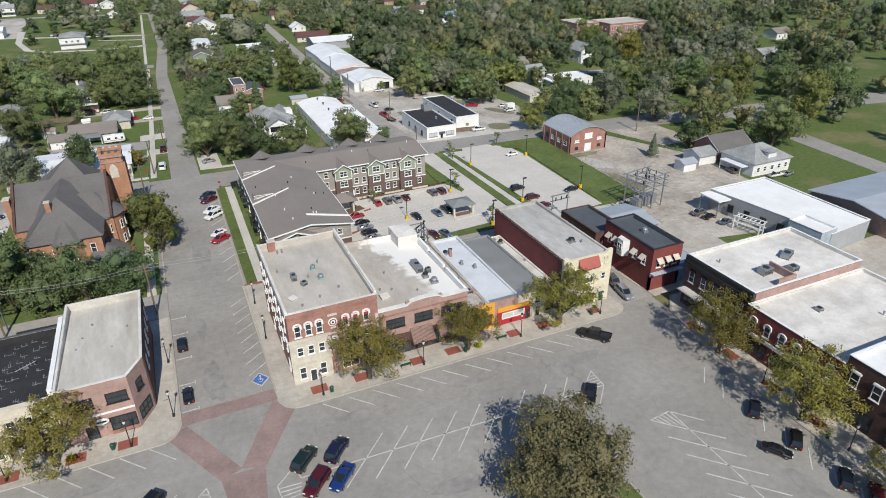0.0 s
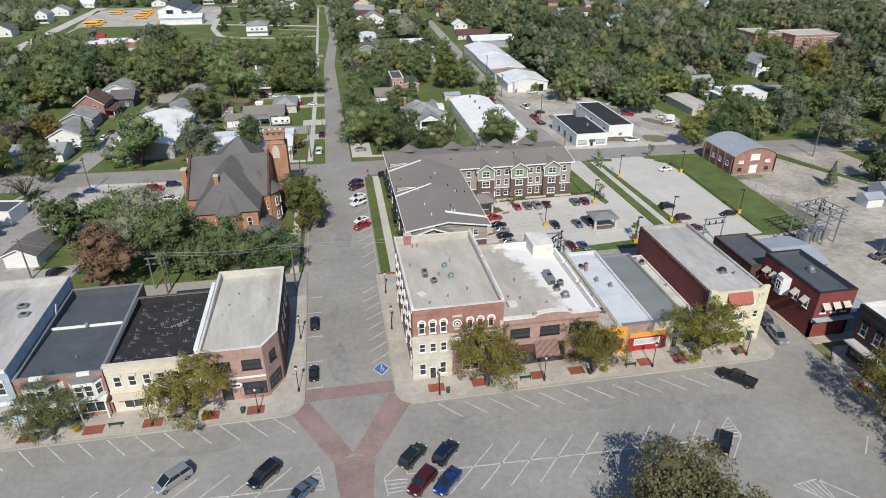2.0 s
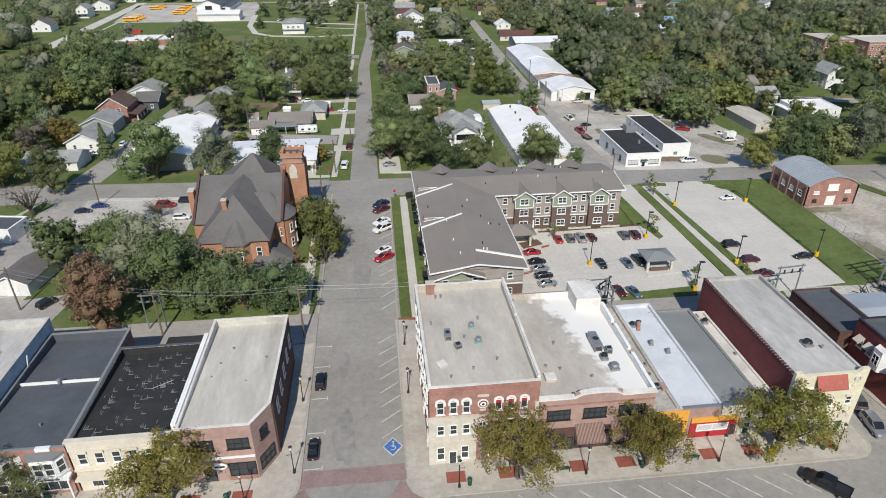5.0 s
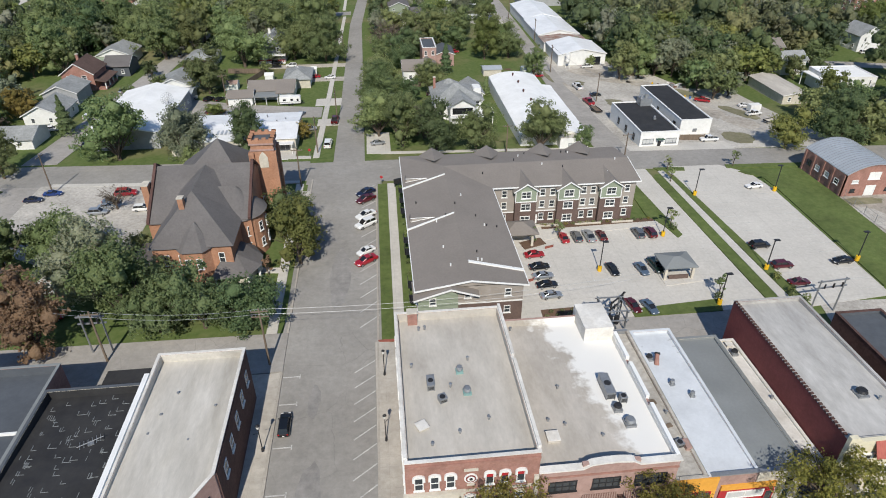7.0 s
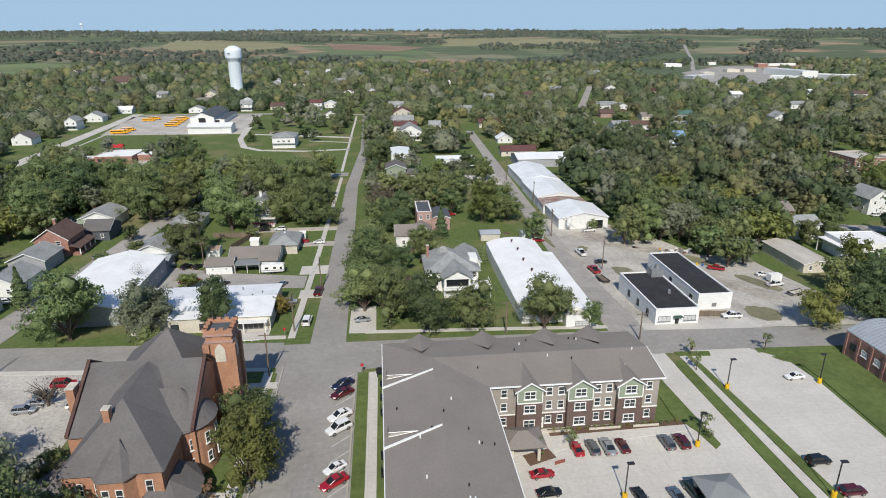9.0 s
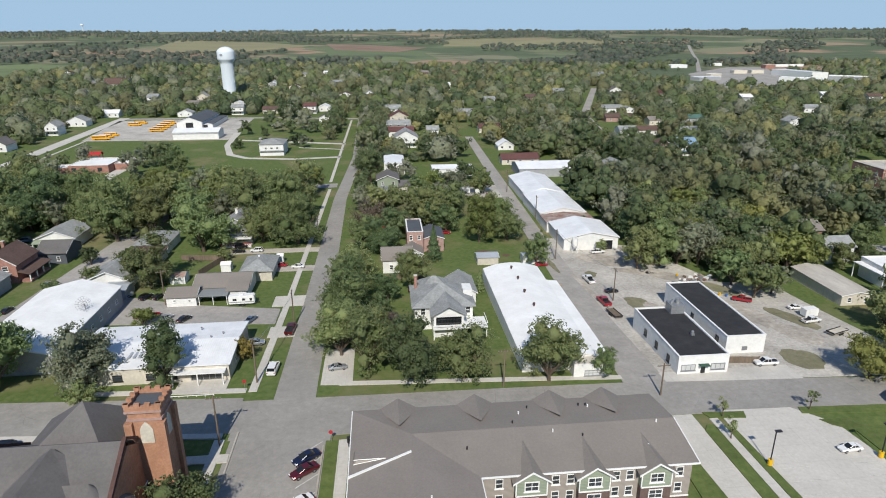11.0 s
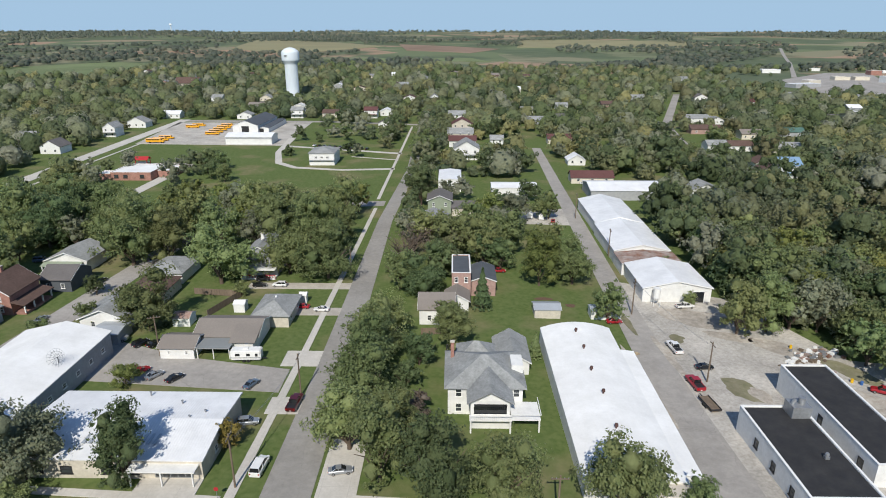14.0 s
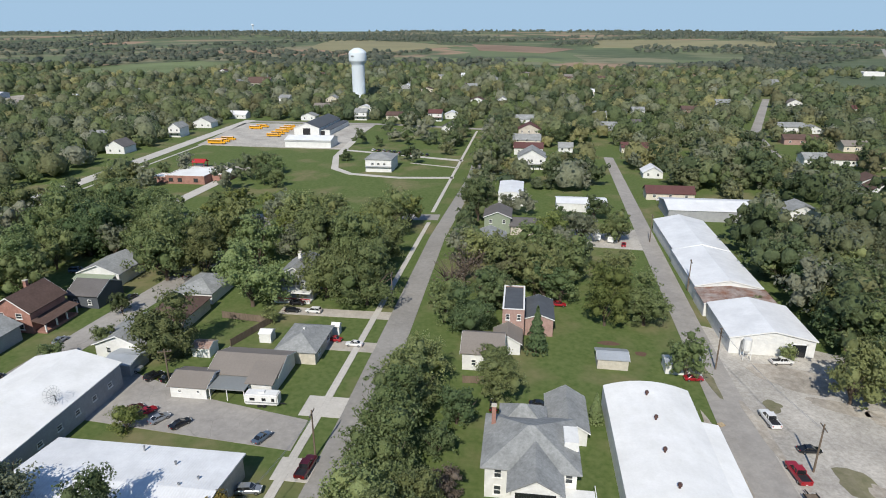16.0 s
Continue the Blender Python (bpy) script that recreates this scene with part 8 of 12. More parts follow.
part("roof_vent", boxes((-0.2, -0.2, 4.4, 0.2, 0.2, 4.8)), TRIM, b)
b = gable_house("pink_brick_house", "pink brick house with brown roof and porch", -82.5, 213.6, -73.8, 223.6, 4.9, 2.9, "Y", BRICK_RED, SHINGLE_BROWN, 0.5)
wins(b, "S", [(-2.2, -5.0), (1.8, -5.0)], 3.2, 1.4, 1.2)
wins(b, "S", [(-2.2, -5.0), (1.8, -5.0)], 0.8, 1.4, 1.2)
part("porch_wall", boxes((4.35, -4.6, -0.3, 7.0, 4.6, 0.5)), BRICK_RED, b)
bm = bmesh.new()
slope(bm, (4.3, -5.2, 3.1), (7.4, -5.2, 2.4), (7.4, 5.2, 2.4), (4.3, 5.2, 3.1), 0.15)
part("porch_roof", bm, SHINGLE_BROWN, b)
for y in (-4.6, -1.5, 1.5, 4.6):
    part("porch_post", boxes((6.8, y - 0.12, 0.4, 7.05, y + 0.12, 2.4)), TRIM, b)
chimney(b, -1.5, 2.0, 6.0, 8.6, 0.7, 0.7)
b = gable_house("blue_grey_house", "pale house with long grey roof", -83.0, 201.4, -74.2, 211.0, 3.4, 1.9, "Y", GREYWALL, SHINGLE_GREY)
wins(b, "S", [(-2, -5.3), (2, -5.3)], 1.0)
hip_house("brown_hip_house", "low house with brown hipped roof", -52.0, 217.8, -43.8, 229.6, 2.8, 1.9, LIMESTONE, SHINGLE_BROWN)
hip_house("slate_hip_house", "low house with blue-grey hipped roof", -53.0, 231.8, -44.4, 243.0, 2.8, 1.9, WHITE_SIDING, SHINGLE_GREY)
b = gable_house("green_porch_house", "white house with green porch roof", -82.0, 239.0, -71.6, 250.0, 3.2, 2.0, "Y", WHITE_SIDING, SHINGLE_GREY)
bm = bmesh.new()
slope(bm, (-5.6, -7.6, 2.3), (4.4, -7.6, 2.3), (4.4, -5.4, 2.9), (-5.6, -5.4, 2.9), 0.12)
part("porch_roof", bm, GREEN_SIDING, b)
part("porch_post", boxes(*[(x - 0.1, -7.5, -0.3, x + 0.1, -7.3, 2.2) for x in (-5.2, -2.2, 1.0, 4.0)]), WHITE, b)
b = gable_house("dark_blue_house", "dark slate-blue house with shingle roof", -75.6, 226.4, -68.4, 235.4, 3.2, 2.0, "X", ROOF_SLATE, SHINGLE_DARK)
wins(b, "S", [(-1.8, -4.5), (1.6, -4.5)], 0.9)
b = gable_house("porch_house", "two-storey grey house with red railed porch", -31.2, 237.0, -22.6, 249.0, 5.2, 2.6, "Y", GREYWALL, SHINGLE_GREY)
wins(b, "S", [(-2, -6), (2, -6)], 3.4)
part("porch", boxes((-4.2, -8.4, -0.3, 4.2, -6.0, 0.4), (-4.4, -8.6, 2.5, 4.4, -6.0, 2.7)), WHITE, b)
part("porch_rail", boxes((-4.2, -8.4, 1.1, 4.2, -8.3, 1.25), *[(-4.2 + i * 0.7, -8.4, 0.4, -4.1 + i * 0.7, -8.3, 1.1) for i in range(13)]), RED_PAINT, b)
chimney(b, -1.0, 1.5, 6.2, 8.8, 0.7, 0.7, WHITE)

b = gable_house("tan_roof_house", "low cottage with long tan shingle roof", -85.0, 170.0, -72.4, 178.6, 2.6, 1.6, "X", WHITE_SIDING, SHINGLE_GREY)
wins(b, "S", [(-3.5, -4.3), (0, -4.3), (3.5, -4.3)], 1.0)
b = gable_house("white_pyramid_cottage", "white cottage with grey gable roof beside a spruce", -81.4, 186.0, -72.6, 196.6, 2.9, 2.2, "Y", WHITE_SIDING, SHINGLE_GREY)
wins(b, "S", [(-2.2, -5.3), (2.0, -5.3)], 0.9)
wins(b, "E", [(4.4, -2.0), (4.4, 2.5)], 0.9)
# camper and sheds
rv = thing("camper_trailer", "white camper trailer parked beside a lawn", "camper", -17.2, 195.2, 2)
bm = boxes((-3.3, -1.15, 0.55, 3.3, 1.15, 2.85))
bmesh.ops.bevel(bm, geom=list(bm.edges), offset=0.2, segments=2, affect="EDGES")
part("body", bm, WHITE, rv)
part("window", boxes((-2.2, -1.18, 1.6, -1.2, -1.12, 2.2)), CARGLASS, rv)
part("window", boxes((0.2, -1.18, 1.6, 1.0, -1.12, 2.2)), CARGLASS, rv)
part("window", boxes((2.1, -1.18, 1.5, 2.7, -1.12, 2.2)), CARGLASS, rv)
part("stripe", boxes((-3.2, -1.17, 1.1, 3.2, -1.13, 1.3)), METAL_STEEL, rv)
part("roof_unit", boxes((-0.6, -0.4, 2.85, 0.5, 0.4, 3.1)), TRIM, rv)
bm = bmesh.new()
for sx in (-0.5, 0.5):
    tube(bm, (sx, -1.1, 0.35), (sx, 1.1, 0.35), 0.35, 0.35, 12)
part("wheel", bm, RUBBER, rv)
part("hitch", boxes((3.3, -0.1, 0.45, 4.4, 0.1, 0.6)), METAL_DARK, rv)
for px, py, w, nm in ((-25.4, 217.0, 2.4, "white garden shed"), (-12.6, 221.6, 1.6, "white box trailer")):
    gable_house("garden_shed", nm + " on a lawn", px - w / 2, py - w / 2, px + w / 2, py + w / 2, 1.9, 0.5, "X", WHITE, WHITE, 0.1, "shed")
gable_house("red_roof_shed", "small shed with rusty red roof", -37.0, 208.8, -33.4, 212.2, 1.9, 0.6, "X", WHITE, METAL_RUST, 0.1, "shed")


def fence(name, label, x0, y0, x1, y1, h=1.6, material=None, gap=2.4):
    ob = thing(name, label, "fence", x0, y0)
    L = math.hypot(x1 - x0, y1 - y0)
    ob.matrix_world = pose(x0, y0, gz((x0 + x1) / 2, (y0 + y1) / 2), 0, 0, math.degrees(math.atan2(y1 - y0, x1 - x0)))
    k = max(1, int(L / gap))
    post = boxes((-0.06, -0.06, -0.4, 0.06, 0.06, h + 0.1))
    pm = bpy.data.meshes.new("post")
    post.to_mesh(pm)
    post.free()
    pm.materials.append(material or WOOD)
    for i in range(k + 1):
        p = link_mesh("post", pm, ob)
        p.location = (L * i / k, 0, 0)
    bm = boxes((0, -0.025, 0.1, L, 0.025, h))
    panel = part("panel", bm, material or WOOD, ob)


fence("wooden_fence", "dark weathered wooden garden fence", -31.5, 213.5, -27.8, 224.0)
fence("wooden_fence", "dark weathered wooden garden fence", -39.0, 225.5, -27.8, 224.2)
fence("wooden_fence", "weathered wooden garden fence", 14.8, 206.0, 24.5, 206.5, 1.5)

# ---- park, school and depot ----
b = flat_block("brick_school", "low red brick building with bright white roof", [(-118.5, 340), (-102, 340), (-102, 357), (-118.5, 357)], 3.4, BRICK_RED, ROOF_BRIGHT, ROOF_BRIGHT, 0.1)
wins(b, "S", [(x, -8.5) for x in (-6, -2.2, 4.6)], 1.0, 1.8, 1.4, METAL_DARK)
flat_block("school_wing", "low red brick wing with white roof", [(-101.8, 346), (-95.4, 346), (-95.4, 357), (-101.8, 357)], 2.9, BRICK_RED, ROOF_BRIGHT, TRIM, 0.1)
flat_block("school_porch", "low brick side wing with white roof", [(-124.4, 341), (-118.7, 341), (-118.7, 347), (-124.4, 347)], 2.6, BRICK_RED, ROOF_BRIGHT, TRIM, 0.1)
pg = thing("play_frame", "red metal climbing frame beside the school", "play frame", -120.0, 371.0)
for sx in (-2.6, 2.6):
    for sy in (-1.6, 1.6):
        part("post", boxes((sx - 0.12, sy - 0.12, -0.2, sx + 0.12, sy + 0.12, 2.6)), RED_PAINT, pg)
bm = bmesh.new()
slope(bm, (-3.2, -2.2, 2.6), (3.2, -2.2, 2.6), (3.2, 0, 3.9), (-3.2, 0, 3.9), 0.12)
slope(bm, (-3.2, 0, 3.9), (3.2, 0, 3.9), (3.2, 2.2, 2.6), (-3.2, 2.2, 2.6), 0.12)
part("canopy", bm, RED_PAINT, pg)
part("deck", boxes((-2.6, -1.6, 1.1, 2.6, 1.6, 1.2)), METAL_STEEL, pg)
patch("play_ground", "bare brown play area by the school", "dirt", -109.0, 369.0, 13.0, 7.0, DIRT, 61, 0.05)
b = hip_house("park_house", "two-storey white house with grey hipped roof", -44.0, 371.0, -32.6, 385.0, 5.6, 1.8, WHITE_SIDING, SHINGLE_GREY)
wins(b, "S", [(-2.6, -7), (0, -7), (2.6, -7)], 3.1, 1.3, 1.0)
part("band", boxes((-5.8, -7.9, 2.3, 5.8, -7.0, 2.6)), GREYWALL, b)
sheet("lot_bus_depot", [(-150, 425), (-70, 421), (-72, 508), (-160, 506)], 0.09, GRAVEL, "pale gravel school bus yard", "yard", 12)
sheet("path_loop_east", [(-27.6, 360), (-4.6, 362.4), (-4.6, 365.4), (-27.6, 362.6)], 0.1, CONCRETE, "pale concrete park loop road", "road", 6)
sheet("path_loop_south", [(-50, 364.6), (-27.6, 360), (-27.6, 362.6), (-49, 367.4)], 0.1, CONCRETE, "pale concrete park loop road", "road", 6)
sheet("path_loop_corner", [(-60.8, 375), (-50, 364.6), (-49, 367.4), (-58, 377)], 0.1, CONCRETE, "pale concrete park loop road", "road", 6)
sheet("path_loop_west", [(-68, 402), (-65, 402), (-58, 377), (-60.8, 375)], 0.1, CONCRETE, "pale concrete park loop road", "road", 6)
sheet("path_loop_drive", [(-72, 446), (-68, 446), (-65, 402), (-68, 402)], 0.1, CONCRETE, "pale concrete park loop road", "road", 8)
sheet("path_loop_north", [(-66.5, 421), (-66, 418), (-4.4, 398), (-4.2, 401.2)], 0.1, CONCRETE, "pale concrete park loop road", "road", 8)
sheet("path_garden", [(-28, 391), (-4.6, 383), (-4.6, 384.2), (-28, 392.2)], 0.1, CONCRETE, "narrow pale path across the park lawn", "path", 8)
sheet("road_depot", [(-156, 290), (-149, 290), (-158, 520), (-165, 520)], 0.09, CONCRETE, "pale concrete road beyond the park", "road", 12)
sheet("pavement_depot", [(-146, 300), (-144.8, 300), (-147, 428), (-148.2, 428)], 0.1, CONCRETE, "narrow concrete footpath beside the road", "pavement", 12)
sheet("driveway_school", [(-102, 306), (-97, 306), (-96.5, 346), (-101.5, 346)], 0.1, CONCRETE, "pale concrete driveway", "driveway", 6)
b = gable_house("bus_depot", "white metal depot building", -100.5, 424, -75.8, 436.5, 4.0, 1.5, "X", WHITE_SIDING, METAL_WHITE_Y, 0.3, "depot")
part("wall_band", boxes((-12.4, -6.3, 2.9, 12.4, -6.24, 3.5)), GREYWALL, b)
b = gable_house("depot_hall", "tall white depot hall with black pitched roof", -109.4, 462, -94.4, 505, 4.4, 2.8, "Y", WHITE_SIDING, ROOF_SLATE, 0.3, "depot")
door(b, 0, -21.5, 0, 4.4, 4.2, "S", METAL_DARK)
b = gable_house("depot_lean_to", "low white lean-to with slate roof beside the hall", -94.0, 464, -88.6, 504, 2.8, 0.4, "Y", WHITE_SIDING, ROOF_SLATE, 0.2, "depot")
door(b, -1.6, -20, 0, 2.6, 2.6, "S", METAL_DARK)


def school_bus(x, y, rz):
    ob = thing("school_bus", "yellow school bus parked in the yard", "bus", x, y, rz, None, "school buses")
    bm = boxes((-5.6, -1.2, 0.7, 3.9, 1.2, 3.0))
    bmesh.ops.bevel(bm, geom=[e for e in bm.edges if e.verts[0].co.z > 2.9 and e.verts[1].co.z > 2.9], offset=0.3, segments=2, affect="EDGES")
    part("body", bm, BUS, ob)
    part("bonnet", boxes((3.9, -1.05, 0.7, 5.6, 1.05, 1.7)), BUS, ob)
    part("roof_panel", boxes((-5.2, -0.8, 3.0, 3.4, 0.8, 3.06)), TRIM, ob)
    for s in (-1, 1):
        part("window_band", boxes((-5.2, s * 1.21 - 0.02, 1.9, 3.2, s * 1.21 + 0.02, 2.5)), CARGLASS, ob)
    part("windscreen", boxes((3.88, -1.0, 1.8, 3.94, 1.0, 2.6)), CARGLASS, ob)
    for sx in (-3.2, 4.4):
        for s in (-1, 1):
            bm = bmesh.new()
            tube(bm, (sx, s * 0.9, 0.48), (sx, s * 1.22, 0.48), 0.48, 0.48, 12)
            part("wheel", bm, RUBBER, ob)
    return ob


first = school_bus(-140.6, 428.6, 2)
for x, y, r in ((-140.2, 434.6, 2), (-139.8, 441, 2), (-141.4, 482, 2), (-140, 489, 2), (-119.4, 455.6, 3), (-119.8, 463, 3), (-120.4, 471.4, 3), (-121.0, 480, 3), (-121.4, 488, 3), (-104.6, 444, 88)):
    copy_thing(first, pose(x, y, gz(x, y), 0, 0, r) @ Matrix.Scale(1 / K, 4))

# water tower
wt = thing("water_tower", "pale blue-white water tower with a wide tank", "water tower", -112, 622)
bm = bmesh.new()
prof = [(5.8, -1), (5.2, 2), (5.05, 16), (5.05, 30.6), (5.15, 31.2), (5.7, 32.2), (6.9, 33.9), (7.12, 34.3), (7.15, 34.7), (7.15, 40.2), (7.05, 40.7), (6.2, 41.8), (4.2, 43.3), (2.0, 44.1), (0.4, 44.3)]
rings = [[bm.verts.new((r * math.cos(math.pi * k / 18), r * math.sin(math.pi * k / 18), z)) for k in range(36)] for r, z in prof]
for lo, up in zip(rings, rings[1:]):
    for k in range(36):
        bm.faces.new((lo[k], lo[(k + 1) % 36], up[(k + 1) % 36], up[k]))
bm.faces.new(rings[-1])
part("tank", bm, TANK, wt, smooth=True)
bm = bmesh.new()
for i in range(28):
    a = 2 * math.pi * i / 28
    for r in (5.1,):
        tube(bm, (r * math.cos(a), r * math.sin(a), 3), (r * math.cos(a), r * math.sin(a), 30.6), 0.07, 0.09, 4)
part("shaft_ribs", bm, TANK, wt)
part("lettering_bar", boxes((-3.4, -7.3, 37.6, -1.2, -6.6, 38.6)), METAL_STEEL, wt)
wt = thing("distant_water_tower", "tiny white water tower on the horizon", "water tower", -1360, 3300)
bm = bmesh.new()
tube(bm, (0, 0, 0), (0, 0, 34), 2.4, 2.4, 10)
tube(bm, (0, 0, 34), (0, 0, 36), 2.4, 8, 14)
tube(bm, (0, 0, 36), (0, 0, 43), 8, 6, 14)
part("tank", bm, TANK, wt)
b = gable_house("hill_chapel", "stone church with long brown roof among trees", -270, 760, -246, 772, 5.0, 5.5, "X", LIMESTONE, SHINGLE_BROWN, 0.5, "church")
wins(b, "S", [(-9 + i * 3.0, -6) for i in range(7)], 1.0, 1.3, 2.6)
bm = bmesh.new()
tube(bm, (8.6, 0, 10.2), (8.6, 0, 15.5), 0.5, 0.05, 6)
part("spire", bm, METAL_STEEL, b)

# ---- north-east block ----
b = hip_house("old_white_house", "large white two-storey house with grey shingle roof", 20.4, 178.0, 32.2, 189.0, 5.2, 2.7, WHITE_SIDING, SHINGLE_GREY, 0.6)
part("front_wing", boxes((-2.4, -9.4, -0.4, 3.6, -5.4, 5.3)), WHITE_SIDING, b)
bm = bmesh.new()
slope(bm, (-3.0, -10.0, 5.0), (0.6, -10.0, 7.0), (0.6, -1.0, 7.0), (-3.0, -1.0, 5.0), 0.15)
slope(bm, (0.6, -10.0, 7.0), (4.2, -10.0, 5.0), (4.2, -1.0, 5.0), (0.6, -1.0, 7.0), 0.15)
part("wing_roof", bm, SHINGLE_GREY, b)
bm = bmesh.new()
hull_faces(bm, [(-2.6, -9.42, 5.2), (3.8, -9.42, 5.2), (0.6, -9.42, 6.8), (-2.6, -9.3, 5.2), (3.8, -9.3, 5.2), (0.6, -9.3, 6.8)], ((0, 1, 2), (5, 4, 3), (0, 3, 4, 1), (1, 4, 5, 2), (2, 5, 3, 0)))
part("wing_gable", bm, WHITE, b)
# no opening is cut: a near-black sheet stands for the shaded porch
part("porch_opening", boxes((-1.9, -9.46, 2.9, 3.1, -9.38, 4.6)), CARGLASS, b)
part("porch_floor", boxes((-2.6, -10.8, 2.5, 3.8, -9.4, 2.7), (3.8, -10.4, 2.4, 8.2, -5.6, 2.6)), WHITE, b)
bm = bmesh.new()
for x0, x1, y in ((-2.6, 3.8, -10.8), (3.8, 8.2, -10.4)):
    box(bm, x0, y - 0.04, 3.4, x1, y + 0.04, 3.5)
    for i in range(int((x1 - x0) / 0.3)):
        box(bm, x0 + i * 0.3, y - 0.02, 2.7, x0 + i * 0.3 + 0.05, y + 0.02, 3.4)
box(bm, 8.14, -10.4, 3.4, 8.24, -5.6, 3.5)
part("railing", bm, TRIM, b)
part("porch_post", boxes(*[(x - 0.12, y - 0.12, -0.4, x + 0.12, y + 0.12, 2.5) for x, y in ((-2.4, -10.6), (3.6, -10.6), (8.0, -10.2), (8.0, -5.8))]), WHITE, b)
part("back_wing", boxes((-4.2, 5.4, -0.4, 2.0, 9.0, 4.8)), WHITE_SIDING, b)
bm = bmesh.new()
hip_roof(bm, -4.2, 3.6, 2.0, 9.0, 4.9, 2.2, 0.4)
part("back_roof", bm, SHINGLE_GREY, b)
part("side_dormer", boxes((4.4, -1.6, 5.4, 6.3, 2.0, 6.8)), WHITE, b)
wins(b, "S", [(-4.2, -5.5), (4.9, -5.5)], 3.4, 1.0, 1.5)
wins(b, "S", [(-4.2, -5.5), (4.9, -5.5)], 0.7, 1.0, 1.5)
chimney(b, -5.2, 3.0, 5.0, 8.6, 0.6, 0.6)
b = gable_house("white_garage", "white garage with grey shingle roof", 29.0, 190.8, 34.8, 200.0, 2.6, 1.7, "Y", WHITE_SIDING, SHINGLE_GREY, 0.4, "garage")
window(b, 0, -4.6, 2.6, 0.6, 0.6, "S", METAL_DARK, (0, 0))


def build_warehouse():
    """A long low warehouse with a gently curved white roof."""
    x0, x1, y0, y1 = 38.2, 51.6, 158.6, 202.6
    ob = thing("white_warehouse", "long warehouse with gently curved bright white roof", "warehouse", (x0 + x1) / 2, (y0 + y1) / 2)
    a, b_ = (x1 - x0) / 2, (y1 - y0) / 2
    n = 12
    prof = [(-a + 2 * a * i / n, 3.2 + 1.3 * (1 - (2 * i / n - 1) ** 2)) for i in range(n + 1)]
    outl = [(-a, -0.5), (a, -0.5)] + prof[::-1]
    k = len(outl)
    bm = bmesh.new()
    hull_faces(bm, [(x, yy, z) for yy in (-b_, b_) for x, z in outl], [tuple(range(k)), tuple(range(2 * k - 1, k - 1, -1))] + [(i, (i + 1) % k, k + (i + 1) % k, k + i) for i in range(k)])
    part("wall", bm, WHITE, ob)
    bm = bmesh.new()
    for (xa, za), (xb, zb) in zip(prof, prof[1:]):
        slope(bm, (xa, -b_ - 0.15, za + 0.14), (xb, -b_ - 0.15, zb + 0.14), (xb, b_ + 0.15, zb + 0.14), (xa, b_ + 0.15, za + 0.14), 0.12)
    bmesh.ops.remove_doubles(bm, verts=bm.verts, dist=0.001)
    part("roof", bm, ROOF_BRIGHT, ob, "curved white membrane roof")
    part("side_aisle", boxes((a, -b_ + 2, -0.5, a + 2.2, b_ - 8.5, 2.9)), WHITE, ob)
    bm = bmesh.new()
    slope(bm, (a - 0.2, -b_ + 1.8, 3.3), (a + 2.5, -b_ + 1.8, 2.95), (a + 2.5, b_ - 8.3, 2.95), (a - 0.2, b_ - 8.3, 3.3), 0.12)
    part("aisle_roof", bm, ROOF_BRIGHT, ob)
    part("front_office", boxes((1.8, -b_ - 2.6, -0.5, 8.4, -b_ + 0.1, 3.3)), WHITE, ob)
    part("office_roof", boxes((2.0, -b_ - 2.4, 3.1, 8.2, -b_, 3.35)), ROOF_TAN, ob)
    window(ob, 5.2, -b_ - 2.6, 1.0, 3.0, 1.1, "S", METAL_STEEL, (3, 1), glass=BLIND)
    for i, (dx, dy) in enumerate(((-0.4, -12), (-0.2, -3), (-0.6, 4), (-0.4, 11.5), (-0.6, 18))):
        bm = bmesh.new()
        tube(bm, (dx, dy, 4.3), (dx, dy, 5.0), 0.16, 0.16, 8)
        tube(bm, (dx, dy, 5.0), (dx, dy, 5.35), 0.3, 0.26, 8)
        part("roof_ventilator", bm, BRICK_SIDE, ob, "rusty round ventilator")
    for dy in (-15, -9, -3, 3, 9):
        window(ob, a + 2.2, dy, 1.0, 1.2, 0.9, "E", METAL_STEEL, (0, 0))


build_warehouse()
gable_house("garden_shed", "grey garden shed with pale metal roof", 38.7, 214.2, 44.2, 218.4, 2.0, 0.6, "X", LIMESTONE, METAL_GALV, 0.2, "shed")
b = gable_house("metal_shed", "white metal shed with grey roof", 50.8, 214.4, 57.2, 217.8, 2.0, 0.4, "X", WHITE_SIDING, METAL_GALV, 0.1, "shed")
b = flat_block("narrow_brick_house", "tall narrow brick house with black roof and white edging", [(20.9, 223.4), (25.2, 223.4), (25.2, 235.4), (20.9, 235.4)], 6.6, BRICK_PINK, ROOF_SLATE, TRIM, 0.2)
wins(b, "S", [(-1.1, -6), (1.1, -6)], 4.3, 0.8, 1.3)
b = gable_house("dark_roof_wing", "brick wing with dark slate roof", 25.3, 225.6, 31.0, 235.2, 3.8, 1.0, "Y", BRICK_PINK, ROOF_SLATE, 0.3)
b = gable_house("white_porch_cottage", "small white cottage with brown roof", 19.6, 217.2, 24.6, 222.8, 2.6, 1.4, "Y", WHITE_SIDING, SHINGLE, 0.4)
b = gable_house("white_cottage", "white cottage with taupe roof among trees", 14.2, 210.6, 21.4, 219.0, 3.6, 1.9, "X", WHITE_SIDING, SHINGLE, 0.4)
wins(b, "S", [(-1.5, -4.2), (1.5, -4.2)], 1.0)
b = gable_house("white_metal_workshop", "wide white metal workshop with an open bay", 64.6, 224.6, 80.2, 240.4, 3.6, 1.6, "Y", WHITE_SIDING, METAL_WHITE_X, 0.3, "workshop")
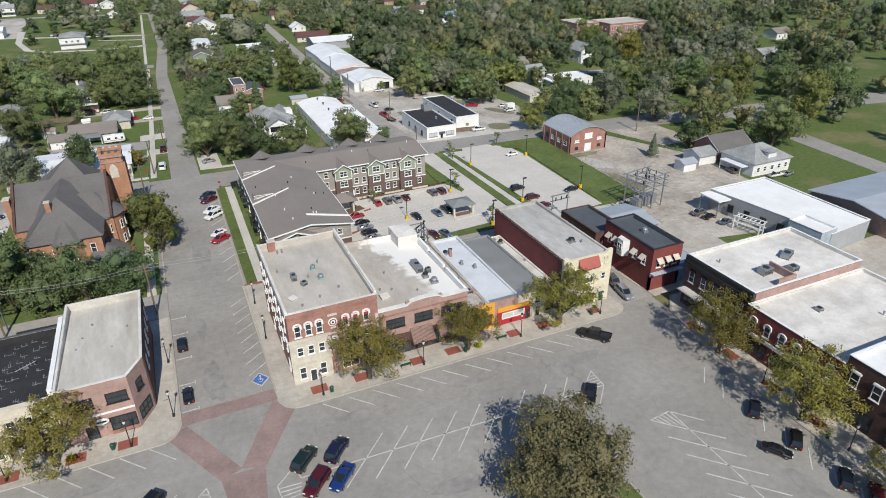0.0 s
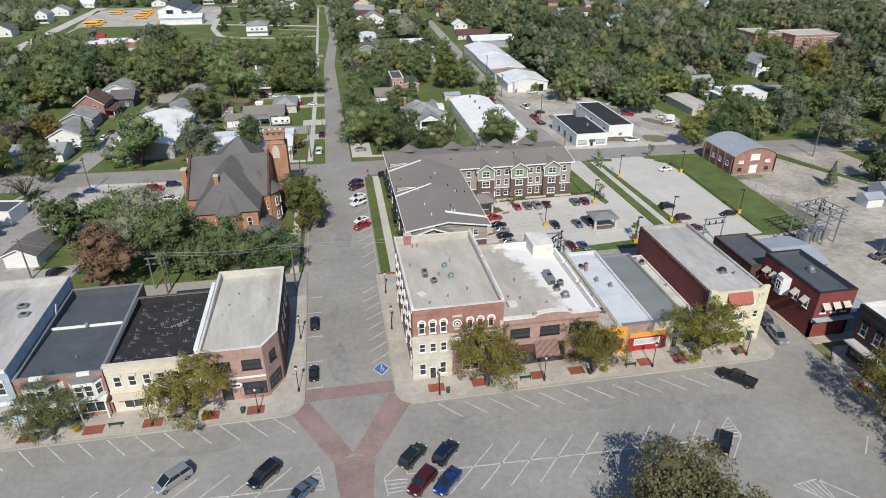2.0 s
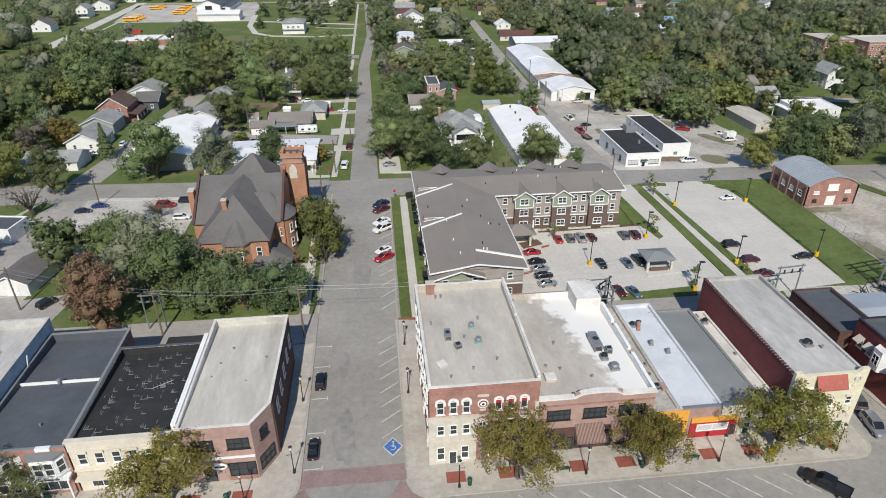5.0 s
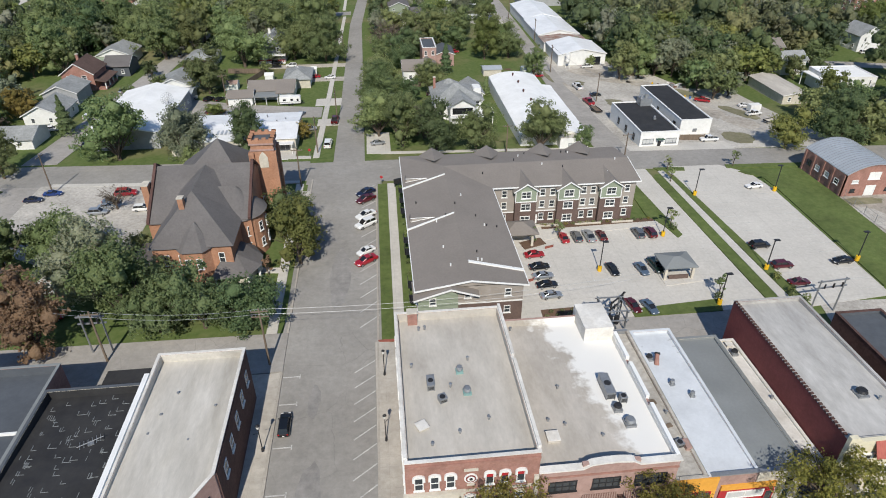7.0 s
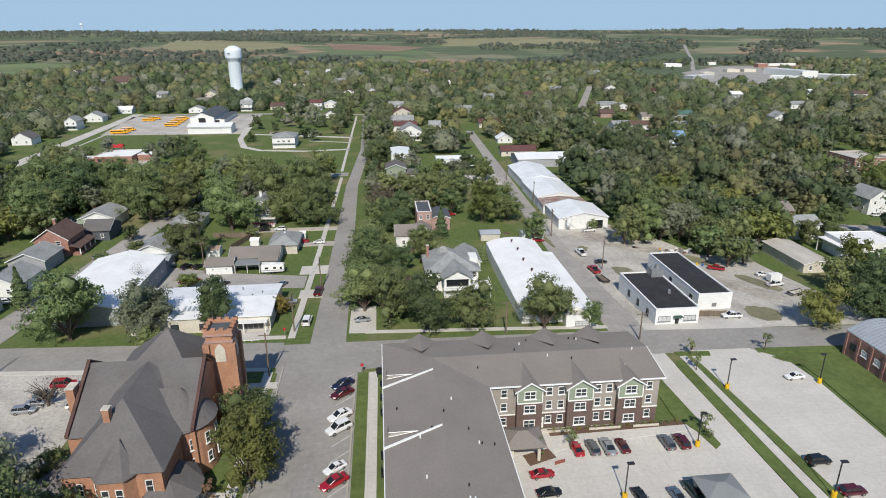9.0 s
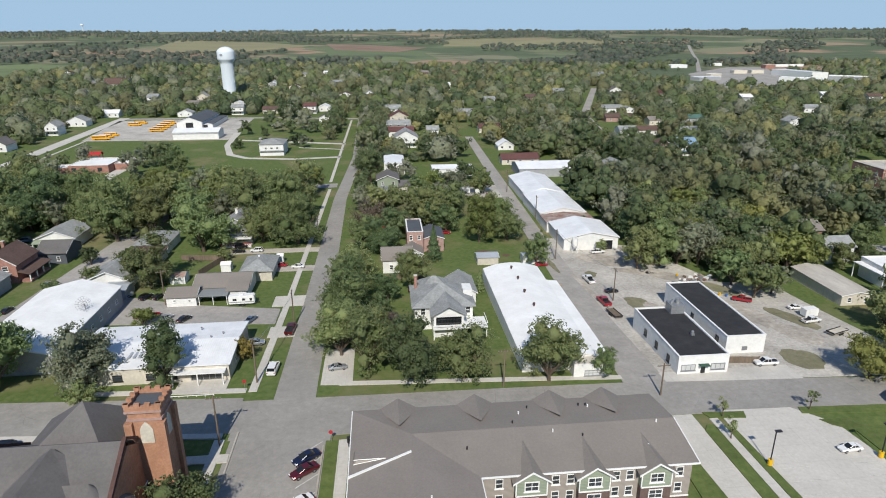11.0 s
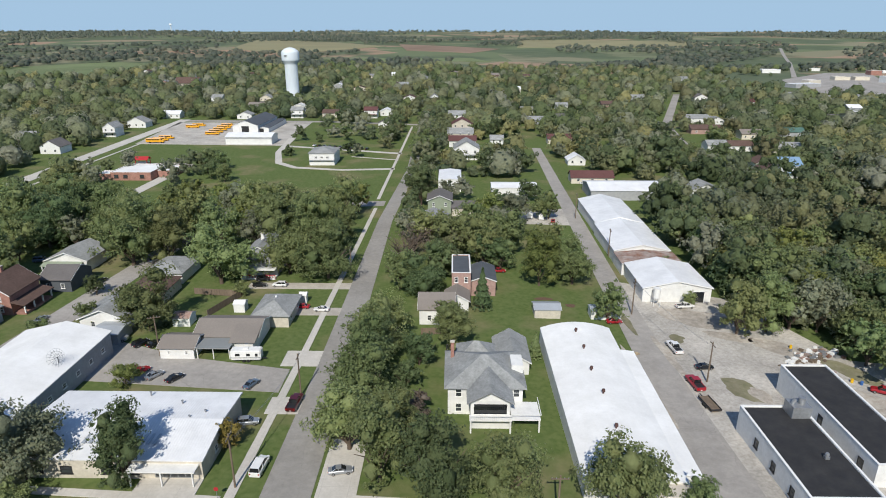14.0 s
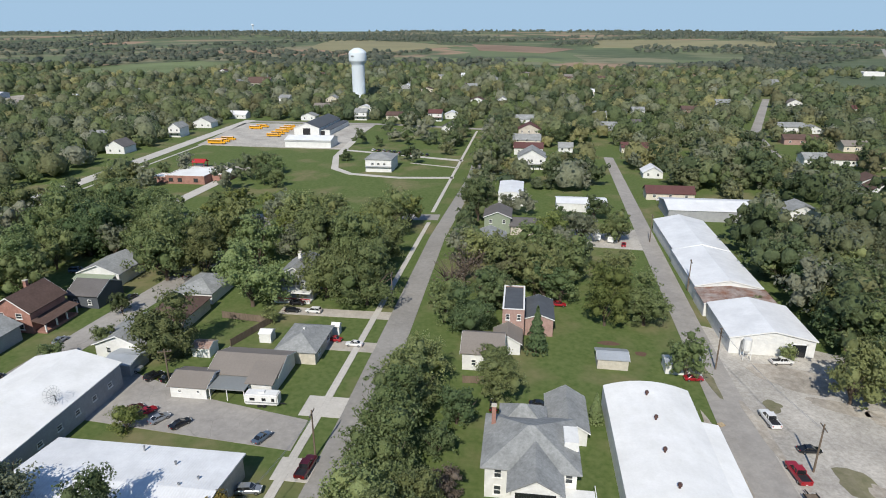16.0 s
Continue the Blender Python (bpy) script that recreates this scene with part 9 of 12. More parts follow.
# wall stays closed; a near-black sheet stands for the unlit bay
part("open_bay", boxes((3.6, -7.95, -0.2, 6.2, -7.88, 2.7)), CARGLASS, b, "dark panel standing for the shaded inside of the bay")
part("bay_frame", boxes((3.4, -8.02, -0.2, 3.6, -7.9, 2.9), (6.2, -8.02, -0.2, 6.4, -7.9, 2.9), (3.4, -8.02, 2.7, 6.4, -7.9, 2.9)), TRIM, b)
dc = thing("dust_collector", "white dust collector hopper on legs", "dust collector", 67.2, 222.8)
bm = bmesh.new()
tube(bm, (0, 0, 2.0), (0, 0, 4.2), 0.8, 0.8, 12)
tube(bm, (0, 0, 1.1), (0, 0, 2.0), 0.2, 0.8, 12)
part("hopper", bm, WHITE, dc)
for sx in (-0.7, 0.7):
    for sy in (-0.7, 0.7):
        part("leg", boxes((sx - 0.06, sy - 0.06, -0.2, sx + 0.06, sy + 0.06, 2.6)), WHITE, dc)
gable_house("rusty_roof_shed", "long shed with rusted sheet metal roof", 64.0, 241.0, 79.4, 249.6, 3.2, 0.7, "Y", WHITE_SIDING, METAL_RUST, 0.15, "shed")
gable_house("white_metal_barn", "long white metal barn", 64.2, 250.0, 79.0, 274.6, 3.6, 1.6, "Y", WHITE_SIDING, METAL_WHITE_X, 0.2, "barn")
gable_house("white_metal_barn", "long white metal barn", 64.6, 275.0, 79.0, 303.0, 3.7, 1.7, "Y", WHITE_SIDING, METAL_WHITE_X, 0.2, "barn")
gable_house("white_metal_barn", "long low white metal barn across the lane", 71.6, 315.0, 105.0, 331.0, 3.6, 1.5, "X", GREYWALL, METAL_WHITE_Y, 0.3, "barn")
gable_house("white_block_store", "plain white block store", 15.6, 323, 24.2, 341, 4.6, 0.5, "Y", WHITE, METAL_WHITE_X, 0.1, "store")
gable_house("long_low_shed", "long low shed with white roof", 35.6, 319, 52.4, 328, 2.9, 0.8, "X", WHITE_SIDING, METAL_WHITE_Y, 0.2, "shed")
b = gable_house("green_house", "pale green two-storey house with dark roof", 12.8, 291.5, 20.6, 301.5, 5.2, 1.6, "Y", GREEN_SIDING, SHINGLE_DARK)
wins(b, "S", [(-2, -5), (2, -5)], 3.2)
gable_house("green_house_wing", "low wing with dark shingle roof", 20.8, 290.5, 31.0, 299.5, 2.9, 1.2, "X", LIMESTONE, SHINGLE_DARK)
gable_house("grey_cottage", "grey cottage with pale roof", 10.5, 274.5, 19.5, 284.0, 2.9, 1.8, "Y", LIMESTONE, SHINGLE_GREY)

# two black-roofed workshops by the cross street
b = flat_block("black_roof_workshop", "white block workshop with black flat roof", [(65.0, 155.2), (74.2, 155.2), (74.2, 175.2), (65.0, 175.2)], 4.0, WHITE, ROOF_BLACK, TRIM, 0.15)
ox, oy = b.location.x, b.location.y
window(b, 66.9 - ox, 155.2 - oy, 1.2, 2.6, 1.2, "S", METAL_STEEL, (2, 0), glass=BLIND)
window(b, 72.3 - ox, 155.2 - oy, 1.2, 2.6, 1.2, "S", METAL_STEEL, (2, 0), glass=BLIND)
door(b, 69.6 - ox, 155.2 - oy, 0, 1.0, 2.1, "S", METAL_DARK)
part("door_awning", boxes((68.7 - ox, 154.3 - oy, 2.3, 70.5 - ox, 155.2 - oy, 2.42)), GREEN_PAINT, b)
for yy in (159, 164, 169):
    window(b, 65.0 - ox, yy - oy, 1.0, 1.1, 1.4, "W", METAL_DARK, (0, 1))
cy = thing("roof_cyclone", "galvanised steel box collector on the black roof", "dust collector", 72.6, 173.4, 0, gz(72, 173) + 3.9)
part("box", boxes((-1.4, -1.3, 0, 1.4, 1.3, 2.2)), METAL_STEEL, cy)
bm = bmesh.new()
tube(bm, (0.4, 0, 2.2), (0.4, 0, 3.2), 0.5, 0.5, 12)
tube(bm, (-0.9, 0, 2.2), (-0.6, 0, 2.9), 0.3, 0.3, 10)
part("stack", bm, METAL_STEEL, cy)
b = flat_block("black_roof_garage", "white block garage with black flat roof", [(77.4, 161.8), (85.0, 161.8), (85.0, 187.8), (77.4, 187.8)], 4.4, WHITE, ROOF_BLACK, TRIM, 0.12)
ox, oy = b.location.x, b.location.y
part("wall_plate", boxes((80.6 - ox, 161.7 - oy, 1.4, 81.6 - ox, 161.8 - oy, 2.2)), METAL_STEEL, b)
for yy in (165, 175):
    window(b, 77.4 - ox, yy - oy, 0.8, 1.2, 2.2, "W", METAL_DARK, (0, 0), sill=False)
fence("plank_fence", "weathered wooden yard fence", 74.6, 158.4, 81.5, 157.6, 1.4)
fl = fan_vent(71.2, 163.0, gz(71, 163) + 3.85, 0.3)

# ---- far east: apartment houses and scattered homes ----
for q in ((198.6, 273, 212.4, 289), (213.4, 265, 238, 281)):
    b = flat_block("brick_apartments", "three-storey brown brick apartment house with flat roof", [(q[0], q[1]), (q[2], q[1]), (q[2], q[3]), (q[0], q[3])], 9.4, BRICK_RED, ROOF_TAN, LIMESTONE, 0.4)
    hw = (q[2] - q[0]) / 2
    part("cornice_band", boxes((-hw - 0.1, -8.1, 8.2, hw + 0.1, -8.0, 8.5)), LIMESTONE, b)
    for z in (0.9, 3.6, 6.2):
        wins(b, "S", [(-hw + 1.7 + i * 2.9, -8) for i in range(int(hw / 1.5))], z, 1.3, 1.4)
        wins(b, "W", [(-hw, y) for y in (-5, -1.5, 2, 5.5)], z, 1.3, 1.4)
b = flat_block("white_deck_house", "white two-storey house with bright flat roofs and a deck", [(132.4, 188.6), (146, 187.4), (146.6, 198.4), (133, 199)], 5.0, WHITE_SIDING, ROOF_BRIGHT, TRIM, 0.1, "house")
wins(b, "S", [(-4, -5.2), (-1, -5.4), (2.4, -5.6), (5, -5.8)], 3.0)
part("deck_roof", boxes((-8.6, -4.6, 3.7, -6.4, 5.4, 3.9)), ROOF_BRIGHT, b)
part("deck_post", boxes((-8.5, -4.5, -0.3, -8.3, -4.3, 3.7), (-8.5, 5.1, -0.3, -8.3, 5.3, 3.7)), WHITE, b)
b = gable_house("white_gable_house", "white two-storey house with grey roof", 170.6, 229, 178.6, 239, 5.4, 2.8, "Y", WHITE_SIDING, SHINGLE_GREY)
wins(b, "S", [(-2, -5), (2, -5)], 3.4)
wins(b, "W", [(-4, -2.5), (-4, 2)], 1.0)
b = gable_house("tan_roof_shed", "long shed with weathered tan roof", 115.4, 181.6, 123.2, 199.4, 2.7, 0.7, "Y", LIMESTONE, ROOF_TAN, 0.3, "shed")
wins(b, "S", [(-2, -8.9), (2, -8.9)], 1.0)
b = gable_house("red_brick_house", "two-storey red brick house with taupe roof and white porch", 131.0, 221.0, 138.4, 229.4, 4.8, 1.9, "X", BRICK_RED, SHINGLE, 0.5)
wins(b, "S", [(-2.2, -4.2), (1.0, -4.2)], 3.2)
wins(b, "E", [(3.7, -1.6), (3.7, 1.8)], 3.2)
part("porch_roof", boxes((-0.6, -6.2, 2.5, 3.7, -4.2, 2.7)), SHINGLE, b)
for x in (-0.4, 1.6, 3.5):
    part("porch_post", boxes((x - 0.1, -6.1, -0.3, x + 0.1, -5.9, 2.5)), WHITE, b)
b = gable_house("white_cottage", "white two-storey cottage half hidden by trees", 130.4, 207.4, 137.8, 214.8, 4.6, 1.8, "X", WHITE_SIDING, SHINGLE_GREY)
wins(b, "S", [(-2, -3.7), (1.6, -3.7)], 3.0)
sheet("road_hollow", [(146, 216), (182, 206), (183, 211.5), (147, 222)], 0.06, ASPHALT_OLD, "pale asphalt residential street", "road", 8)


HOUSE_WALLS = {"white": WHITE_SIDING, "grey": GREYWALL, "cream": CREAM, "brick": BRICK_PINK, "stone": LIMESTONE}
HOUSE_ROOFS = {"grey": SHINGLE_GREY, "taupe": SHINGLE, "brown": SHINGLE_BROWN, "dark": SHINGLE_DARK, "white": METAL_WHITE_X, "red": mat("dull_red_shingle", (0.135, 0.062, 0.058), (0.105, 0.05, 0.048), 2.0, 0.95, 0.4, 12), "blue": mat("blue_ribbed_metal", (0.2, 0.31, 0.44), (0.17, 0.27, 0.39), 0.4, 0.5, ribs=0.45, rib_axis="Y", bump=0.25), "green": mat("green_metal", (0.09, 0.17, 0.14), (0.07, 0.14, 0.12), 0.6, 0.6)}
HOMES = []


def home(wall, roof, x, y, w, d, h, axis="X", rise=2.0):
    """A house among the trees: x, y is the middle of its south front."""
    words = {1: "two-storey house", 0: "one-storey house"}[h > 4]
    b = gable_house("house", f"{wall} {words} with {roof} pitched roof among trees", x - w / 2, y, x + w / 2, y + d, h, rise, axis, HOUSE_WALLS[wall], HOUSE_ROOFS[roof], 0.4, "house", "scattered homes")
    HOMES.append((x, y + d / 2))
    k = 2 if w < 11 else 3
    for z in ((1.0, 3.4) if h > 4 else (1.0,)):
        for i in range(k):
            window(b, -w / 2 + w * (i + 0.5) / k, -d / 2, z, 1.1, 1.2, "S", TRIM, (0, 1), sill=False)
    if h > 4:
        part("porch_roof", boxes((-w / 2, -d / 2 - 1.8, 2.5, w / 2, -d / 2, 2.7)), HOUSE_ROOFS[roof], b)
    return b


# beyond the park
home("white", "grey", -175.3, 447, 7, 10, 5.4, "Y", 2.6)
home("white", "grey", -177.3, 483, 12, 9, 3.4, "Y", 3.0)
home("white", "dark", -178.0, 396, 10, 10, 3.6, "Y", 3.0)
home("grey", "grey", -214, 430, 13, 10, 3.2)
home("white", "white", -173.8, 526, 12, 8, 2.9)
home("white", "grey", -122, 523, 10, 8, 2.9, "Y")
home("cream", "grey", -132.5, 612, 11, 9, 4.6, "Y", 3.0)
home("grey", "taupe", -129.4, 578, 14, 9, 3.0)
home("white", "grey", -87, 528.5, 8.4, 8, 5.4)
home("stone", "brown", -64.8, 533, 11, 9, 3.0)
home("white", "red", -36, 529, 9, 8, 5.4)
home("white", "white", -26.4, 541, 9, 8, 3.2, "Y")
home("white", "dark", -20.6, 484, 10, 8, 3.0, "Y", 2.6)
home("white", "grey", 5.4, 623, 9, 8, 4.2, "Y", 3.0)
# the row east of the street
home("white", "grey", 27.4, 384, 12, 12, 5.4, "Y", 3.4)
home("white", "red", 26.0, 418, 14, 9, 3.4)
home("cream", "grey", 25.1, 437, 14, 9, 4.2, "X", 2.4)
home("stone", "red", 26.4, 466, 12, 10, 5.2, "Y", 3.0)
home("white", "grey", 23.6, 510, 11, 9, 4.8, "X", 2.4)
home("white", "grey", 44.6, 428, 7, 6, 2.6)
home("cream", "red", 79.2, 433, 13, 8, 3.0)
home("white", "white", 78.0, 377, 8, 8, 2.4, "Y", 2.4)
home("cream", "red", 77.6, 341, 17, 7, 2.7)
home("white", "grey", 105.4, 587, 9, 8, 3.2)
home("white", "dark", 91.4, 520, 10, 8, 3.0)
home("grey", "grey", 76.0, 507, 13, 8, 3.0)
home("white", "grey", 75.3, 560, 9, 8, 3.0)
home("brick", "brown", 141.2, 583, 12, 9, 4.8)
# along the north-east street
home("brick", "brown", 172.2, 468.6, 18, 9, 3.0)
home("white", "grey", 185, 514, 18, 12, 3.2)
home("white", "grey", 194.6, 509, 9, 7, 2.8, "Y")
home("white", "grey", 157.6, 414, 11, 9, 3.0)
home("white", "brown", 168.8, 413, 12, 8, 3.0)
home("cream", "taupe", 191, 450, 12, 9, 3.2)
home("white", "red", 260.5, 617, 15, 8, 3.0)
home("white", "dark", 229.9, 632, 11, 9, 5.0, "Y", 2.6)
home("brick", "brown", 212.9, 692, 14, 9, 3.2)
home("grey", "grey", 177.6, 634, 12, 9, 4.6)
home("grey", "green", 216.6, 460, 18, 7, 2.8)
home("white", "blue", 162.8, 352, 8.6, 9, 5.6, "X", 2.6)
home("white", "brown", 155.6, 354, 6.4, 8, 3.2, "Y")
home("white", "brown", 160.4, 369, 9, 8, 3.0, "Y")
home("white", "grey", 115.4, 320, 10, 9, 3.0, "Y")
home("white", "grey", 265, 421, 10, 9, 5.2, "Y", 2.6)
home("white", "grey", 327.8, 497, 12, 9, 3.4)
home("white", "dark", 268, 502, 9, 9, 5.2)
home("stone", "grey", 190.4, 409, 14, 9, 2.8)
home("white", "grey", 249, 280, 10, 10, 5.0, "Y")
home("white", "grey", 190, 163, 10, 9, 3.2, "Y")
home("white", "taupe", 302, 233, 11, 9, 3.2)
home("cream", "grey", 249, 195, 11, 9, 3.2)


def more_homes():
    """Further homes at the town's edge, half hidden by trees."""
    rng = random.Random(11)
    for i in range(44):
        x, y = rng.uniform(-420, 420), rng.uniform(540, 960)
        if any(math.hypot(x - u, y - v) < 22 for u, v in HOMES) or not clear(x, y, 9):
            continue
        home(rng.choice(("white", "white", "grey", "cream", "brick")), rng.choice(("grey", "grey", "taupe", "brown", "white")), x, y, rng.uniform(8, 12), rng.uniform(8, 11), rng.choice((2.9, 3.0, 5.2)), rng.choice("XY"))


KEEP = [(-8, 6, 100, 505), (-165, -66, 415, 520), (-130, -84, 300, 376), (-85, -4, 305, 412), (54, 70, 150, 450), (63, 95, 150, 208), (63, 84, 205, 240), (63, 110, 150, 186), (-64, -10, 158, 222), (18, 56, 150, 206), (62, 84, 222, 305), (70, 108, 312, 334), (70, 88, 334, 350),
        (-64, 121, 60, 150), (34, 58, 208, 262), (340, 548, 690, 950), (450, 700, 880, 1045), (-168, -144, 285, 520)]
FAR_OPEN = [(-140, 100, 1600, 1980), (-560, -240, 1500, 2200), (240, 700, 1930, 2350), (-660, -440, 880, 1230), (-230, 70, 1270, 1420), (-460, -380, 560, 660), (-62, -8, 412, 500), (552, 582, 1062, 1092), (590, 700, 1000, 1050)]
LANES = [(141, 400, 158, 500), (158, 500, 235, 708), (460, 930, 666, 1345), (666, 1345, 900, 1866)]


def near_lane(x, y, r):
    """Whether a place lies within r of one of the slanting roads."""
    for x0, y0, x1, y1 in LANES:
        u = min(1, max(0, ((x - x0) * (x1 - x0) + (y - y0) * (y1 - y0)) / ((x1 - x0) ** 2 + (y1 - y0) ** 2)))
        if math.hypot(x - x0 - u * (x1 - x0), y - y0 - u * (y1 - y0)) < r:
            return True
    return False


def clear(x, y, r):
    """Whether a place is free of streets, yards, lawns and the buildings placed by hand."""
    return not any(a - r < x < b_ + r and c - r < y < d_ + r for a, b_, c, d_ in KEEP + FAR_OPEN) and not near_lane(x, y, r + 4.5)


more_homes()
# large pale stores beyond the town
for pts, h, wl, rf, words in (
        ([(467, 756), (497, 722), (508, 733), (478, 768)], 5.0, WHITE, ROOF_BRIGHT, "low white store with a bright flat roof"),
        ([(520, 855), (530, 789), (549, 787), (541, 856)], 7.5, WHITE, ROOF_PALE, "long store with pale roof and white end wall"),
        ([(515, 740), (546, 718), (557, 731), (526, 755)], 7.0, GREYWALL, ROOF_BRIGHT, "wide grey store with a bright flat roof"),
        ([(639, 1032), (690, 1039), (690, 1046), (639, 1039)], 3.4, WHITE, ROOF_BRIGHT, "long low white storage row"),
        ([(593, 986), (608, 986), (608, 998), (593, 998)], 6.0, BRICK_RED, ROOF_TAN, "red brick store beyond the lots"),
        ([(487, 886), (505, 885), (505, 896), (487, 897)], 4.2, CREAM, ROOF_TAN, "cream store with a tan roof"),
        ([(511, 885), (528, 884), (528, 894), (511, 895)], 4.2, CREAM, ROOF_TAN, "cream store with a tan roof"),
        ([(383, 776), (416, 788), (411, 801), (378, 789)], 4.0, GREYWALL, ROOF_PALE, "low grey store with a pale roof"),
        ([(344, 662), (360, 662), (360, 674), (344, 674)], 4.0, GREYWALL, ROOF_PALE, "small grey store with a pale roof"),
        ([(423, 826), (440, 832), (437, 842), (420, 836)], 4.2, LIMESTONE, ROOF_WHITE, "low stone store with a white roof"),
        ([(462, 1022), (488, 1022), (488, 1038), (462, 1038)], 5.0, WHITE, ROOF_BRIGHT, "white store beside the highway"),
        ([(559, 1079), (575, 1079), (575, 1087), (559, 1087)], 4.0, WHITE, ROOF_BRIGHT, "small white store beside the highway")):
    flat_block("outlying_store", words, pts, h, wl, rf, TRIM, 0.4, category="store")
sheet("lot_outlying", [(358, 695), (440, 716), (500, 800), (424, 889)], 0.15, ASPHALT_OLD, "worn asphalt store parking lots", "parking lot", 12)
sheet("lot_outlying_north", [(424, 889), (500, 800), (615, 1023), (557, 1031)], 0.15, ASPHALT_OLD, "worn asphalt store parking lots", "parking lot", 12)
sheet("road_northeast", [(137.5, 408), (144.6, 408), (162, 502), (154, 497)], 0.1, ASPHALT_OLD, "pale asphalt street among the trees", "road", 12)
sheet("road_northeast_far", [(154, 497), (162, 502), (238, 708), (232, 708)], 0.1, ASPHALT_OLD, "pale asphalt street among the trees", "road", 12)
sheet("road_highway", [(457, 930), (464, 930), (669, 1345), (663, 1345)], 0.3, ASPHALT_OLD, "pale highway running to the horizon", "road", 30)
sheet("road_highway_far", [(663, 1345), (669, 1345), (905, 1866), (896, 1866)], 0.4, ASPHALT_OLD, "pale highway running to the horizon", "road", 30)
# open farmland
FIELD_BROWN = mat("ploughed_soil", (0.26, 0.185, 0.13), (0.22, 0.15, 0.105), 0.02, 0.95, stain=0.2, stain_scale=0.004)
FIELD_TAN = mat("ripe_crop", (0.27, 0.245, 0.135), (0.225, 0.215, 0.12), 0.02, 0.95, stain=0.2, stain_scale=0.005)
FIELD_GREEN = mat("pasture", (0.135, 0.18, 0.075), (0.17, 0.2, 0.095), 0.02, 0.95, stain=0.25, stain_scale=0.006)
for nm, q, mt, lb in (("field_brown", [(-94, 1696), (58, 1638), (148, 1864), (-144, 2070)], FIELD_BROWN, "bare brown ploughed field"), ("field_tan_west", [(-328, 1470), (-164, 1900), (-734, 2687), (-518, 1676)], FIELD_TAN, "tan field of ripe crop"),
                      ("field_tan_east", [(200, 1940), (641, 1936), (842, 2124), (275, 2510)], FIELD_TAN, "tan field of ripe crop"), ("field_pasture", [(-748, 1090), (-462, 830), (-440, 1169), (-582, 1250)], FIELD_GREEN, "green hillside pasture"),
                      ("field_meadow", [(-250, 1340), (-152, 1277), (92, 1318), (60, 1440)], FIELD_GREEN, "green meadow before the woods"), ("yard_quarry", [(-393, 566), (-372, 610), (-440, 664), (-470, 600)], DIRT, "bare pale quarry ground")):
    sheet(nm, q, 0.5, mt, lb, "field" if "field" in nm else "yard", 30)
gable_house("quarry_shed", "blue-grey metal shed at the quarry", -462, 622, -440, 634, 4.5, 1.4, "X", BLUEWALL, METAL_WHITE_Y, 0.3, "shed")


# ---- vehicles ----
def paint(name, c, metal=0.3):
    return mat(name + "_car_paint", c, tuple(v * 0.93 for v in c), 0.8, 0.28, stain=0.06, metal=metal, spec=0.5, coat=0.6)


PAINTS = {"black": paint("black", (0.012, 0.013, 0.015)), "white": paint("white", (0.72, 0.72, 0.71), 0), "silver": paint("silver", (0.36, 0.38, 0.40), 0.5), "grey": paint("grey", (0.14, 0.145, 0.15)),
          "red": paint("red", (0.34, 0.012, 0.022), 0.1), "maroon": paint("maroon", (0.10, 0.010, 0.016)), "blue": paint("blue", (0.015, 0.045, 0.18)), "navy": paint("navy", (0.012, 0.018, 0.05)),
          "green": paint("dark green", (0.012, 0.03, 0.024)), "slate": paint("slate blue", (0.12, 0.17, 0.23), 0.4)}
CARS = {}


def loft(sections, bm=None):
    """A body from cross-sections along x: each a list of (y, z) of equal length."""
    bm = bm or bmesh.new()
    rings = [[bm.verts.new((x, y, z)) for y, z in sec] for x, sec in sections]
    k = len(rings[0])
    for a, b_ in zip(rings, rings[1:]):
        for i in range(k):
            bm.faces.new((a[i], a[(i + 1) % k], b_[(i + 1) % k], b_[i]))
    bm.faces.new(rings[0][::-1])
    bm.faces.new(rings[-1])
    return bm


def sec(w, z0, z1, r=0.12):
    return [(-w + r, z0), (w - r, z0), (w, z0 + 0.2), (w, z1 - r), (w - r, z1), (-w + r, z1), (-w, z1 - r), (-w, z0 + 0.2)]


